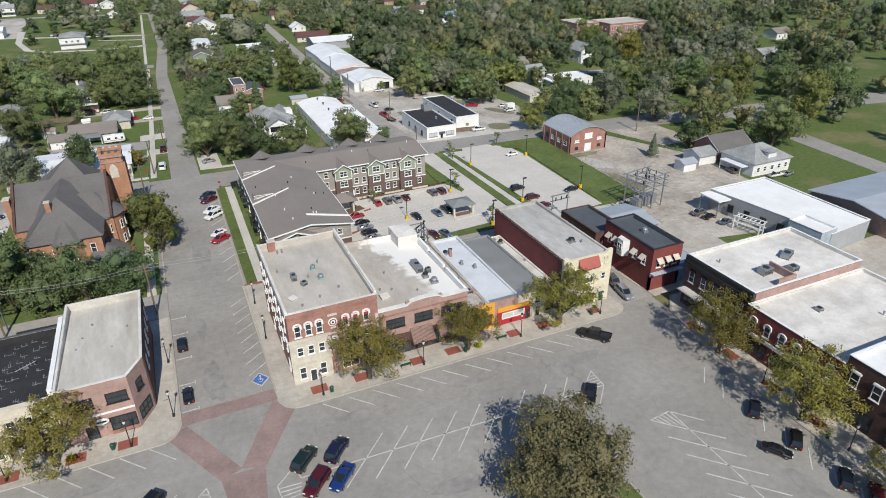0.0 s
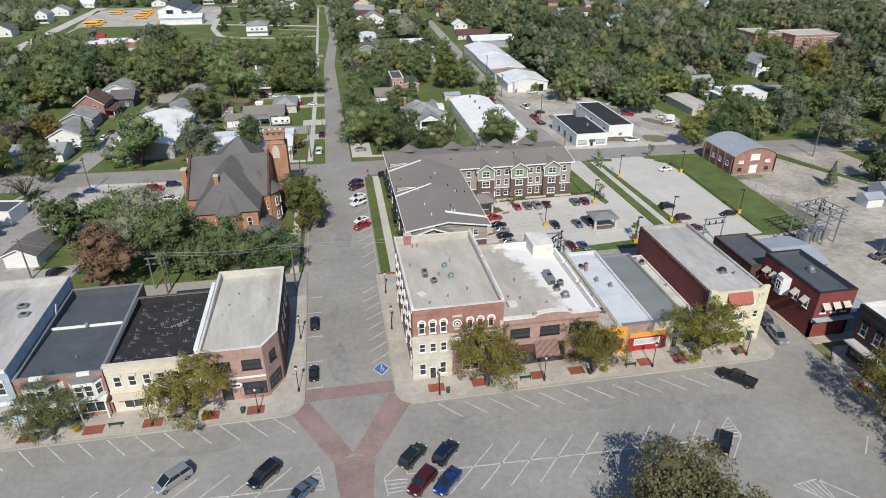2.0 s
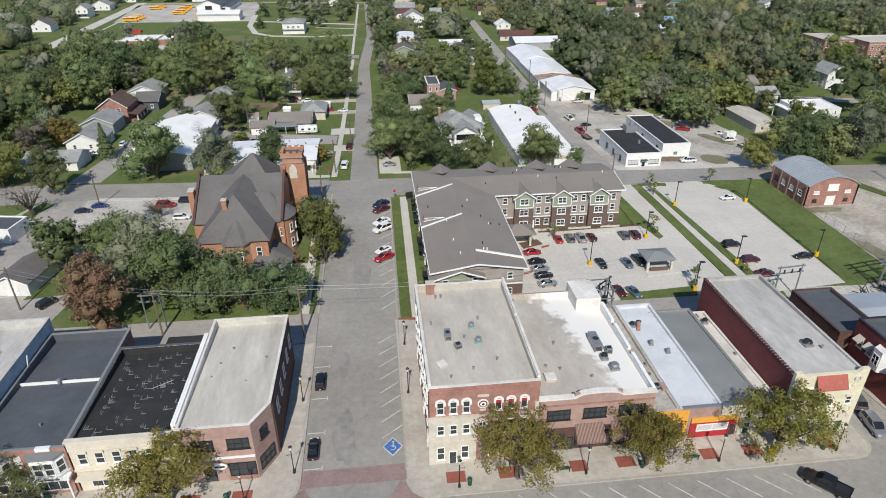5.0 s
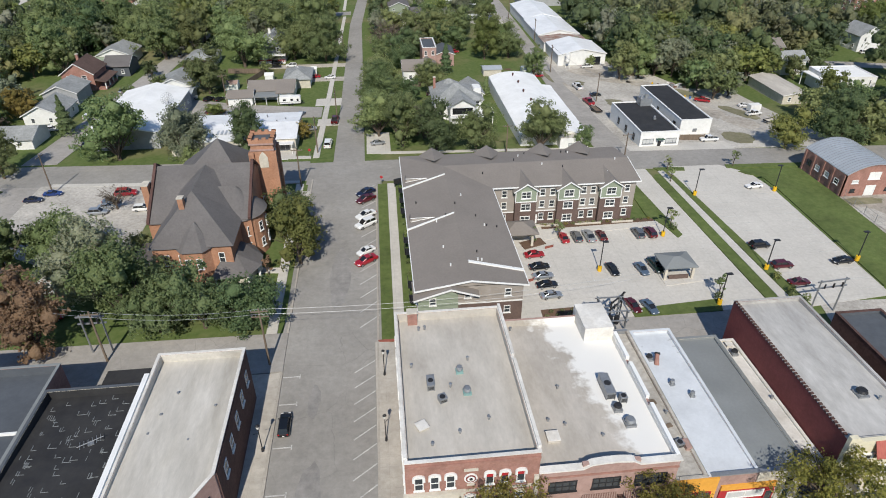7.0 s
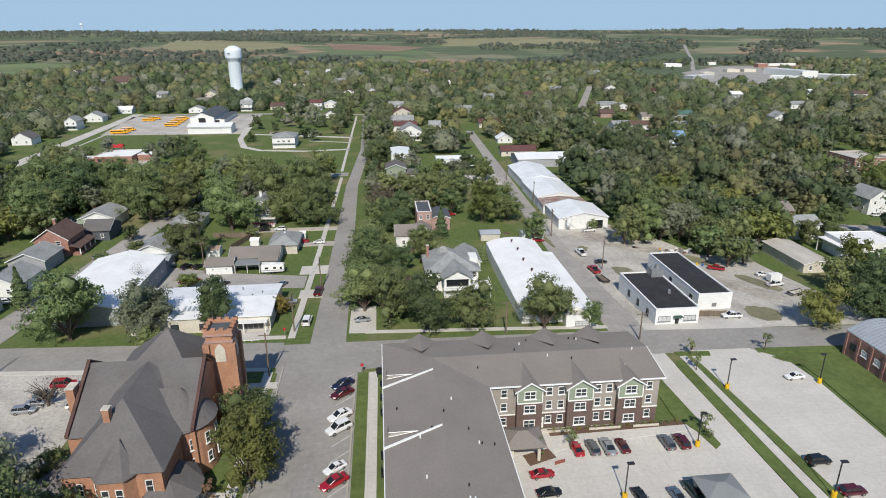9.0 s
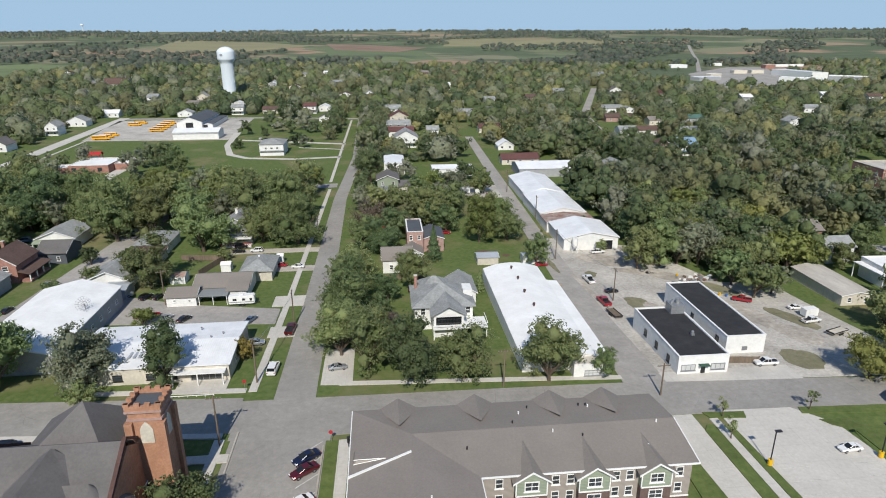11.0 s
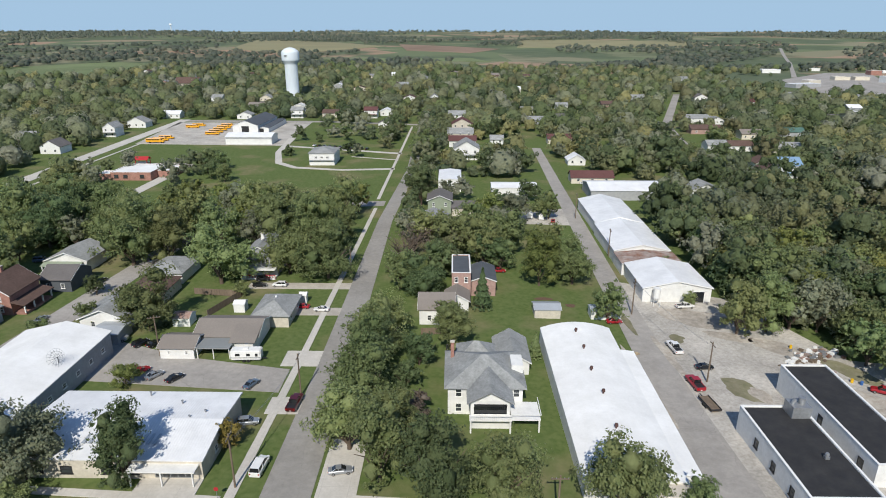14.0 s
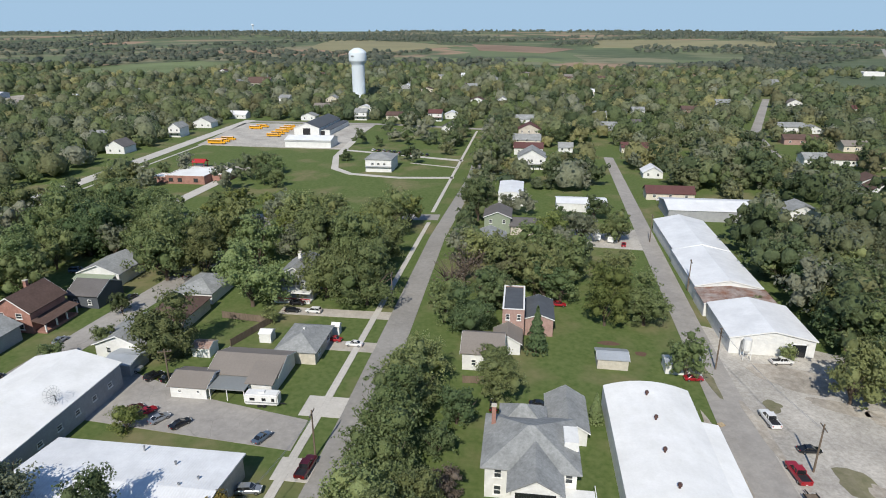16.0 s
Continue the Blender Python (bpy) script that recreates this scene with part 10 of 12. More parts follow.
def build_car(kind, colour):
    """One car with its parts, nose to +x, wheels on z 0."""
    names = {"sedan": "sedan", "suv": "suv", "pickup": "pickup_truck", "van": "van"}
    ob = new(names[kind])
    p = PAINTS[colour]
    L, W = {"sedan": (4.7, 0.9), "suv": (4.8, 0.94), "pickup": (5.7, 0.97), "van": (5.0, 0.96)}[kind]
    f, b_ = L / 2, -L / 2
    if kind == "sedan":
        body = loft([(b_, sec(W * 0.86, 0.42, 0.86)), (b_ + 0.15, sec(W, 0.28, 0.96)), (b_ + 1.0, sec(W, 0.22, 0.98)), (f - 1.5, sec(W, 0.22, 0.95)), (f - 0.4, sec(W * 0.96, 0.24, 0.8)), (f, sec(W * 0.8, 0.36, 0.66))])
        cab = [(b_ + 0.75, W * 0.84, 0.95, 0.97), (b_ + 1.45, W * 0.72, 0.95, 1.42), (f - 2.15, W * 0.72, 0.95, 1.44), (f - 1.25, W * 0.84, 0.92, 0.95)]
    elif kind == "suv":
        body = loft([(b_, sec(W * 0.9, 0.45, 1.0)), (b_ + 0.12, sec(W, 0.3, 1.08)), (f - 1.4, sec(W, 0.26, 1.06)), (f - 0.35, sec(W * 0.97, 0.28, 0.96)), (f, sec(W * 0.84, 0.4, 0.8))])
        cab = [(b_ + 0.12, W * 0.86, 1.05, 1.1), (b_ + 0.5, W * 0.78, 1.05, 1.72), (f - 2.0, W * 0.78, 1.05, 1.72), (f - 1.15, W * 0.86, 1.02, 1.07)]
    elif kind == "pickup":
        body = loft([(b_, sec(W, 0.5, 1.05)), (b_ + 0.1, sec(W, 0.4, 1.1)), (f - 1.6, sec(W, 0.36, 1.12)), (f - 0.3, sec(W * 0.98, 0.38, 1.06)), (f, sec(W * 0.88, 0.45, 0.95))])
        cab = [(b_ + 1.95, W * 0.86, 1.1, 1.14), (b_ + 2.05, W * 0.8, 1.1, 1.84), (f - 2.2, W * 0.8, 1.1, 1.84), (f - 1.4, W * 0.88, 1.08, 1.14)]
    else:
        body = loft([(b_, sec(W * 0.94, 0.4, 1.2)), (b_ + 0.1, sec(W, 0.28, 1.25)), (f - 1.1, sec(W, 0.26, 1.15)), (f - 0.25, sec(W * 0.95, 0.3, 0.95)), (f, sec(W * 0.84, 0.4, 0.8))])
        cab = [(b_ + 0.08, W * 0.9, 1.2, 1.25), (b_ + 0.3, W * 0.84, 1.2, 1.85), (f - 1.9, W * 0.84, 1.15, 1.85), (f - 0.8, W * 0.9, 1.05, 1.1)]
    shell = part("body", body, p, ob, smooth=False)
    glass = part("glasshouse", loft([(x, [(-w, z0 - 0.05), (w, z0 - 0.05), (w * 0.97, z1 - 0.05), (w * 0.9, z1), (-w * 0.9, z1), (-w * 0.97, z1 - 0.05)]) for x, w, z0, z1 in cab]), CARGLASS, ob, "dark tinted windows")
    (xa, wa, _, za), (xb, wb, _, zb) = cab[1], cab[2]
    part("roof", boxes((xa + 0.02, -wa * 0.93, za - 0.04, xb - 0.02, wa * 0.93, za + 0.035)), p, ob)
    bm = bmesh.new()
    for s in (-1, 1):
        for x0, z0, x1, z1 in ((cab[0][0], cab[0][3], xa, za), (xb, zb, cab[3][0], cab[3][3]), ((xa + xb) / 2 - 0.05, cab[1][2], (xa + xb) / 2, za)):
            tube(bm, (x0, s * cab[0][1] * 0.99, z0), (x1, s * wa * 0.95, z1), 0.05, 0.05, 4)
    part("pillars", bm, p, ob)
    wheel = bmesh.new()
    r = 0.36 if kind in ("suv", "pickup") else 0.33
    tube(wheel, (0, -0.11, 0), (0, 0.11, 0), r, r, 14)
    wm = bpy.data.meshes.new("wheel")
    wheel.to_mesh(wm)
    wheel.free()
    wm.materials.append(RUBBER)
    rim = bmesh.new()
    tube(rim, (0, -0.125, 0), (0, 0.125, 0), r * 0.62, r * 0.62, 10)
    rm = bpy.data.meshes.new("rim")
    rim.to_mesh(rm)
    rim.free()
    rm.materials.append(RIM)
    for x in (f - 0.92, b_ + 0.98):
        for s in (-1, 1):
            wo = link_mesh("wheel", wm, ob)
            wo.location = (x, s * (W - 0.1), r)
            link_mesh("rim", rm, wo)
    zl = 0.68 if kind == "sedan" else 0.82
    for s in (-1, 1):
        part("headlight", boxes((f - 0.16, s * W * 0.62 - 0.18, zl - 0.08, f - 0.01, s * W * 0.62 + 0.18, zl + 0.07)), HEAD, ob)
        part("tail_light", boxes((b_ - 0.02, s * W * 0.76 - 0.12, zl, b_ + 0.1, s * W * 0.76 + 0.12, zl + 0.22)), TAIL, ob)
        part("mirror", boxes((cab[3][0] - 0.45, s * (W + 0.04) - 0.09, cab[3][3] + 0.02, cab[3][0] - 0.3, s * (W + 0.04) + 0.09, cab[3][3] + 0.16)), p, ob)
    part("plate", boxes((b_ - 0.03, -0.16, 0.55, b_ + 0.02, 0.16, 0.68)), TRIM, ob)
    if kind == "pickup":
        part("bed_liner", boxes((b_ + 0.15, -W + 0.16, 1.0, b_ + 1.9, W - 0.16, 1.13)), METAL_DARK, ob, "dark open load bed")
        part("bed_side", boxes((b_, -W, 1.05, b_ + 1.95, -W + 0.12, 1.24), (b_, W - 0.12, 1.05, b_ + 1.95, W, 1.24), (b_, -W + 0.12, 1.05, b_ + 0.1, W - 0.12, 1.24)), p, ob)
    words = {"sedan": "sedan", "suv": "sport utility vehicle", "pickup": "pickup truck", "van": "van"}
    tagged(ob, f"{PAINTS[colour].name.split('_car')[0].replace('_', ' ')} {words[kind]} parked on the ground", {"pickup": "truck", "van": "van"}.get(kind, "car"), "parked vehicles")
    return ob


def car(kind, colour, x, y, rz, z=0.05):
    m = pose(x, y, gz(x, y) + z, 0, 0, rz) @ Matrix.Scale(1 / K, 4)
    if (kind, colour) not in CARS:
        CARS[kind, colour] = build_car(kind, colour)
        CARS[kind, colour].matrix_world = m
        return CARS[kind, colour]
    return copy_thing(CARS[kind, colour], m)


# the square
car("suv", "green", 4.9, 50.4, 46)
car("suv", "navy", 8.8, 50.2, 48)
car("suv", "maroon", 5.4, 46.4, 226)
car("sedan", "blue", 8.2, 46.0, 226)
car("suv", "black", -12.1, 50.7, 227)
car("van", "silver", -22.2, 51.8, 220)
car("sedan", "slate", -8.0, 47.4, 226)
car("sedan", "black", 41.9, 45.7, 230)
car("pickup", "black", 50.4, 56.2, 130)
car("suv", "black", 59.2, 34.6, 38)
car("sedan", "black", 56.0, 28.4, -55)
car("suv", "black", 59.5, 28.7, 38)
car("suv", "black", 59.3, 22.2, 38)
car("suv", "maroon", 60.4, 19.4, 38)
car("suv", "grey", 62.9, 68.6, 78)
car("suv", "silver", 62.0, 63.9, 262)
# the side street
car("suv", "black", -6.5, 80.2, 90)
car("sedan", "black", -6.6, 68.0, 90)
for k, c, y in (("sedan", "navy", 138.0), ("sedan", "maroon", 135.2), ("sedan", "white", 129.0), ("suv", "white", 125.7), ("sedan", "white", 116.8), ("sedan", "red", 113.9)):
    car(k, c, 3.0, y, 216)
# apartment lot
for k, c, x in (("sedan", "red", 36.9), ("suv", "grey", 39.2), ("sedan", "silver", 41.4), ("sedan", "maroon", 43.6), ("suv", "grey", 50.2), ("suv", "maroon", 52.4)):
    car(k, c, x, 117.3, 92, 0.085)
for k, c, y in (("sedan", "red", 112.6), ("sedan", "black", 109.1), ("sedan", "silver", 106.5), ("sedan", "black", 104.1), ("sedan", "silver", 101.4)):
    car(k, c, 30.7, y, 4, 0.085)
car("sedan", "black", 42.1, 107.0, -84, 0.085)
car("sedan", "slate", 46.8, 106.6, -84, 0.085)
car("sedan", "green", 49.3, 107.2, -84, 0.085)
car("sedan", "maroon", 42.0, 97.6, -80, 0.085)
car("sedan", "slate", 44.3, 97.0, -80, 0.085)
# public lot
car("suv", "black", 69.2, 111.3, 2, 0.08)
car("suv", "maroon", 69.6, 105.2, 2, 0.08)
car("sedan", "maroon", 69.6, 100.5, 2, 0.08)
car("sedan", "black", 80.0, 105.4, 182, 0.08)
car("sedan", "white", 79.8, 132.3, 184, 0.08)
# church lot
car("suv", "red", -43.6, 142.9, 2)
car("sedan", "slate", -45.4, 140.0, 4)
car("sedan", "silver", -45.5, 137.7, 4)
car("suv", "silver", -46.4, 135.6, 4)
car("suv", "white", -38.6, 136.2, 2)
car("suv", "navy", -39.7, 145.0, 2)
car("sedan", "blue", -57.9, 144.4, 4)
car("sedan", "navy", -60.5, 142.0, 4)
car("suv", "black", -52.2, 105.0, 60)
car("sedan", "slate", -48.0, 105.6, 60)
car("sedan", "red", -42.0, 104.0, 10)
car("sedan", "black", -71.0, 103.5, 30)
# north of the cross street
car("van", "white", -5.5, 163.8, 86, 0.06)
car("sedan", "silver", 5.8, 163.2, 10, 0.1)
for k, c, x, y, r in (("sedan", "maroon", -37.4, 190.6, 60), ("sedan", "red", -34.8, 190.2, 60), ("sedan", "silver", -31.7, 188.7, 60), ("sedan", "black", -27.7, 187.8, 58), ("sedan", "slate", -13.6, 186.0, 68), ("suv", "black", -39.8, 200.6, 60), ("sedan", "black", -37.0, 200.6, 60),
                      ("pickup", "silver", -45.6, 202.2, 5), ("pickup", "maroon", -4.6, 180.0, 86), ("suv", "silver", -10.6, 174.6, 10), ("sedan", "red", -12.2, 218.2, 175), ("sedan", "white", -7.6, 216.8, 178), ("suv", "white", -20.4, 230.4, 178), ("suv", "black", -25.3, 234.0, 5)):
    car(k, c, x, y, r, 0.1)
for k, c, x, y, r in (("sedan", "black", -25.1, 230.2, 5), ("sedan", "black", -64.6, 232.5, 85), ("sedan", "silver", -66.0, 211.0, 85), ("sedan", "black", -67.6, 196.4, 84), ("suv", "white", -68.0, 190.4, 84), ("pickup", "white", 64.4, 201.8, 96), ("sedan", "black", 67.6, 194.7, 5),
                      ("pickup", "red", 63.6, 188.6, 96), ("pickup", "white", 73.4, 221.6, 8), ("sedan", "red", 55.4, 212.9, 4), ("sedan", "red", 32.9, 240.7, 0), ("sedan", "red", 53.4, 285.8, 80), ("sedan", "black", 28.0, 200.4, 0), ("pickup", "white", 82.4, 156.9, 178)):
    car(k, c, x, y, r, 0.08)
car("pickup", "red", 95.2, 186.6, 150, 0.08)
car("pickup", "white", 103.0, 173.8, 10, 0.08)
car("sedan", "white", 104.4, 181.0, 0, 0.08)
for i, (x, y) in enumerate(((97.0, 83.0), (97.4, 80.6), (98.6, 77.4))):
    car("sedan", ("grey", "black", "slate")[i], x, y, 12, 0.08)
for i in range(11):
    car("sedan", ("white", "black", "silver", "grey", "black", "grey")[i % 6], -52 + i * 2.9, 419.5 - i * 0.95, 80, 0.12)


def trailer(x, y, rz, label, material, flat=True):
    ob = thing("flatbed_trailer" if flat else "box_trailer", label, "trailer", x, y, rz)
    part("bed", boxes((-2.6, -1.0, 0.6, 2.6, 1.0, 0.75)) if flat else boxes((-1.8, -1.0, 0.5, 1.8, 1.0, 2.4)), material, ob)
    if flat:
        part("rail", boxes((-2.6, -1.05, 0.75, 2.6, -0.97, 1.0), (-2.6, 0.97, 0.75, 2.6, 1.05, 1.0), (-2.65, -1.0, 0.75, -2.57, 1.0, 1.1)), METAL_DARK, ob)
    part("drawbar", boxes((2.6 if flat else 1.8, -0.08, 0.5, 3.8 if flat else 2.8, 0.08, 0.62)), METAL_DARK, ob)
    for sx in (-0.5, 0.4):
        for s in (-1, 1):
            bm = bmesh.new()
            tube(bm, (sx, s * 1.0, 0.35), (sx, s * 1.2, 0.35), 0.35, 0.35, 12)
            part("wheel", bm, RUBBER, ob)


trailer(63.6, 182.0, 98, "dark flatbed trailer parked on the gravel", WOOD)
trailer(104.6, 176.9, 6, "white box trailer parked in the yard", WHITE, False)
trailer(46.4, 289.6, 82, "white camper trailer at the lane end", WHITE, False)
trailer(50.0, 288.6, 82, "white camper trailer at the lane end", WHITE, False)
trailer(104.4, 168.0, 20, "boat trailer rack loaded with pale frames", LIMESTONE)
lp = thing("log_pile", "pile of pale cut firewood", "log pile", 84.8, 213.4, -15, kind="stuff")
rng = random.Random(8)
bm = bmesh.new()
for i in range(260):
    x, y = rng.gauss(0, 1.8), rng.gauss(0, 0.8)
    z = max(0.1, 1.1 * math.exp(-(x * x / 6 + y * y / 1.2)) * rng.uniform(0.5, 1))
    a = rng.uniform(0, math.pi)
    tube(bm, (x - 0.3 * math.cos(a), y - 0.3 * math.sin(a), z), (x + 0.3 * math.cos(a), y + 0.3 * math.sin(a), z + rng.uniform(-0.1, 0.1)), 0.12, 0.12, 5)
part("logs", bm, WOOD_PALE, lp)

# residential streets
for k, c, x, y, r in (("suv", "white", -73.4, 181.8, 8), ("sedan", "black", -61.2, 170.6, 86), ("sedan", "silver", -58.4, 247.0, 85), ("suv", "slate", -88.0, 246.0, 10), ("pickup", "red", 16.6, 247.2, 0), ("sedan", "white", 10.2, 233.4, 10), ("suv", "black", 20.6, 199.0, 90), ("sedan", "white", 13.6, 283.6, 0),
                      ("pickup", "white", 129.4, 91.4, 0), ("sedan", "silver", 133.0, 90.8, 10), ("suv", "grey", 122.2, 98.2, 80), ("suv", "white", 172.0, 226.6, 0), ("sedan", "black", 176.0, 227.2, 0), ("sedan", "red", 78.6, 340.2, 0), ("sedan", "white", 74.0, 339.8, 0)):
    car(k, c, x, y, r, 0.1)


# ---- street lamps, poles, benches ----
def street_lamp():
    ob = new("street_lamp")
    bm = bmesh.new()
    tube(bm, (0, 0, 0), (0, 0, 0.5), 0.17, 0.12, 8)
    tube(bm, (0, 0, 0.5), (0, 0, 3.6), 0.06, 0.05, 8)
    part("pole", bm, METAL_DARK, ob)
    bm = bmesh.new()
    tube(bm, (0, 0, 3.6), (0, 0, 4.05), 0.12, 0.2, 8)
    part("lantern", bm, LAMP_GLASS, ob)
    bm = bmesh.new()
    tube(bm, (0, 0, 4.05), (0, 0, 4.3), 0.24, 0.03, 8)
    part("cap", bm, METAL_DARK, ob)
    part("banner_arm", boxes((0.0, -0.02, 2.9, 0.6, 0.02, 2.94)), METAL_DARK, ob)
    return tagged(ob, "black old-fashioned street lamp on the pavement", "street lamp", "street lamps")


base = street_lamp()
base.matrix_world = pose(9.9, 60.8, 0.19)
for x, y in ((24.5, 61.0), (40.4, 61.0), (55.0, 61.0), (-13.6, 61.6), (-26.6, 61.8), (-41.2, 61.9), (5.2, 76.9), (-8.6, 76.9), (5.3, 87.5), (-8.6, 64.9), (66.0, 51), (64.6, 38), (63.8, 25)):
    copy_thing(base, pose(x, y, 0.19, 0, 0, 40 * ((x * 7) % 5)))


def lot_lamp():
    ob = new("parking_lamp")
    bm = bmesh.new()
    tube(bm, (0, 0, 0), (0, 0, 0.85), 0.34, 0.34, 12)
    part("base", bm, SAFETY, ob, "yellow painted concrete base")
    part("pole", boxes((-0.06, -0.06, 0.85, 0.06, 0.06, 5.4)), METAL_DARK, ob)
    part("head", boxes((-0.25, -0.75, 5.4, 0.25, 0.15, 5.52)), METAL_DARK, ob)
    return tagged(ob, "black parking lot lamp on a yellow base", "parking lamp", "parking lot lamps")


base = lot_lamp()
base.matrix_world = pose(40.1, 107.4, 0.07, 0, 0, 90)
for x, y, r in ((66.6, 130.4, 90), (66.7, 104.8, 90), (82.8, 105.6, -90), (83.0, 130.4, -90), (54.4, 116.5, 90), (54.9, 96.9, 90)):
    copy_thing(base, pose(x, y, 0.15, 0, 0, r))


def bench(x, y, rz=0):
    ob = thing("bench", "dark green slatted park bench on the pavement", "bench", x, y, rz, 0.19, "benches")
    for i in range(4):
        part("seat_slat", boxes((-0.9, -0.25 + i * 0.13, 0.42, 0.9, -0.15 + i * 0.13, 0.46)), GREEN_PAINT, ob)
    for i in range(3):
        part("back_slat", boxes((-0.9, 0.27, 0.55 + i * 0.14, 0.9, 0.31, 0.65 + i * 0.14)), GREEN_PAINT, ob)
    for s in (-0.8, 0.8):
        part("leg", boxes((s - 0.04, -0.25, 0, s + 0.04, -0.18, 0.42), (s - 0.04, 0.25, 0, s + 0.04, 0.32, 0.95), (s - 0.04, -0.25, 0.38, s + 0.04, 0.3, 0.42)), METAL_DARK, ob)


for x, y in ((22.0, 61.7), (37.4, 61.7), (-31.0, 62.4), (-24.0, 62.4), (-35.5, 64.2)):
    bench(x, y, 180 if y < 64 else 0)


def litter_bin(x, y):
    ob = thing("litter_bin", "dark green metal litter bin on the pavement", "litter bin", x, y, 0, 0.19, "litter bins")
    bm = bmesh.new()
    tube(bm, (0, 0, 0), (0, 0, 0.9), 0.28, 0.32, 12)
    part("bin", bm, GREEN_PAINT, ob)
    bm = bmesh.new()
    tube(bm, (0, 0, 0.9), (0, 0, 1.1), 0.33, 0.16, 12)
    part("lid", bm, GREEN_PAINT, ob)


for x, y in ((11.1, 61.0), (31.2, 61.2), (53.6, 61.4), (-15.6, 62.0), (-40.0, 62.0), (63.4, 27.5)):
    litter_bin(x, y)


def utility_pole(x, y, h=9.0, rz=0.0, lean=0.0, bars=1):
    ob = thing("utility_pole", "weathered wooden utility pole with crossarm", "utility pole", x, y, rz, None, "utility poles")
    bm = bmesh.new()
    tube(bm, (0, 0, -0.4), (lean, 0, h), 0.16, 0.11, 8)
    part("pole", bm, WOOD, ob)
    for k in range(bars):
        zz = h - 0.5 - 0.8 * k
        part("crossarm", boxes((-1.1, -0.06, zz - 0.06, 1.1, 0.06, zz + 0.06)), WOOD, ob)
        for i in (-1.0, -0.5, 0.5, 1.0):
            bm = bmesh.new()
            tube(bm, (i, 0, zz + 0.06), (i, 0, zz + 0.25), 0.05, 0.04, 6)
            part("insulator", bm, METAL_STEEL, ob)
    return ob


POLES = [(-9.6, 91.0, 9.5, 0, 2), (-31.0, 94.0, 8.5, 0, 1), (-56.0, 104.0, 8.0, 0, 1), (-58.2, 145.0, 8.5, 80, 1), (-4.3, 183.0, 8.0, 90, 1), (-34.2, 196.5, 8.5, 20, 1), (60.4, 217.6, 8.5, 90, 2), (66.3, 190.0, 8.0, 90, 1), (-7.7, 160.0, 8.5, 90, 1), (59.2, 148.9, 6.0, 0, 1),
         (-9.8, 142.5, 8.5, 0, 1), (34.1, 154.4, 7.0, 0, 1), (61.6, 291.0, 8.5, 90, 1), (-3.8, 235.0, 8.5, 90, 1), (123.0, 134.6, 9.0, 0, 1), (64.0, 255.0, 8.0, 90, 1)]
for x, y, h, r, k in POLES:
    utility_pole(x, y, h, r, 0, k)


def wire(x0, y0, z0, x1, y1, z1, sag=0.8, off=0.0):
    ob = thing("overhead_wire", "thin dark overhead cable between poles", "cable", x0, y0, 0, 0, "overhead wires")
    bm = bmesh.new()
    n = 10
    pts = []
    for i in range(n + 1):
        u = i / n
        pts.append(Vector(((x1 - x0) * u, (y1 - y0) * u + off, z0 + (z1 - z0) * u - sag * 4 * u * (1 - u))))
    side = Vector((-(y1 - y0), x1 - x0, 0)).normalized() * 0.022
    up = Vector((0, 0, 0.022))
    rings = [[bm.verts.new(p + o) for o in (side, up, -side, -up)] for p in pts]
    for a, b_ in zip(rings, rings[1:]):
        for i in range(4):
            bm.faces.new((a[i], a[(i + 1) % 4], b_[(i + 1) % 4], b_[i]))
    part("cable", bm, METAL_STEEL, ob)


for off in (-0.5, 0.5):
    wire(-9.6, 91.0, 9.0, -31.0, 94.0, 8.0, 0.7, off)
    wire(-31.0, 94.0, 8.0, -56, 104, 7.5, 0.7, off)
    wire(-9.6, 91, 9.0, 40.5, 94, 8.5, 1.2, off)
    wire(60.4, 217.6, 6.2, 66.3, 190.0, 5.2, 0.8, off)
    wire(-7.7, 160, 7.0, -4.3, 183, 5.8, 0.6, off)


def gantry(x, y, w, h, rz=0, label="weathered wooden utility frame with two posts", mat=METAL_STEEL):
    """Two posts with crossbeams, holding transformers."""
    ob = thing("pole_gantry", label, "utility frame", x, y, rz, 0)
    for s in (-1, 1):
        bm = bmesh.new()
        tube(bm, (s * w / 2, 0, -0.3), (s * w / 2, 0, h), 0.13, 0.1, 8)
        part("post", bm, mat, ob)
    part("crossbeam", boxes((-w / 2 - 0.5, -0.08, h - 0.4, w / 2 + 0.5, 0.08, h - 0.2)), mat, ob)
    part("crossbeam", boxes((-w / 2 - 0.5, -0.08, h - 1.5, w / 2 + 0.5, 0.08, h - 1.3)), mat, ob)
    for i in (-0.5, 0, 0.5):
        bm = bmesh.new()
        tube(bm, (i * w * 0.7, -0.3, h - 1.3), (i * w * 0.7, -0.3, h - 0.6), 0.12, 0.12, 8)
        part("insulator", bm, METAL_DARK, ob)


gantry(68.8, 93.6, 4.0, 6.0, 5)
gantry(-32.2, 96.0, 2.6, 6.5, 0)
gantry(37.4, 93.4, 3.0, 5.6, 40, "dark steel frame with transformers behind the shops", METAL_DARK)


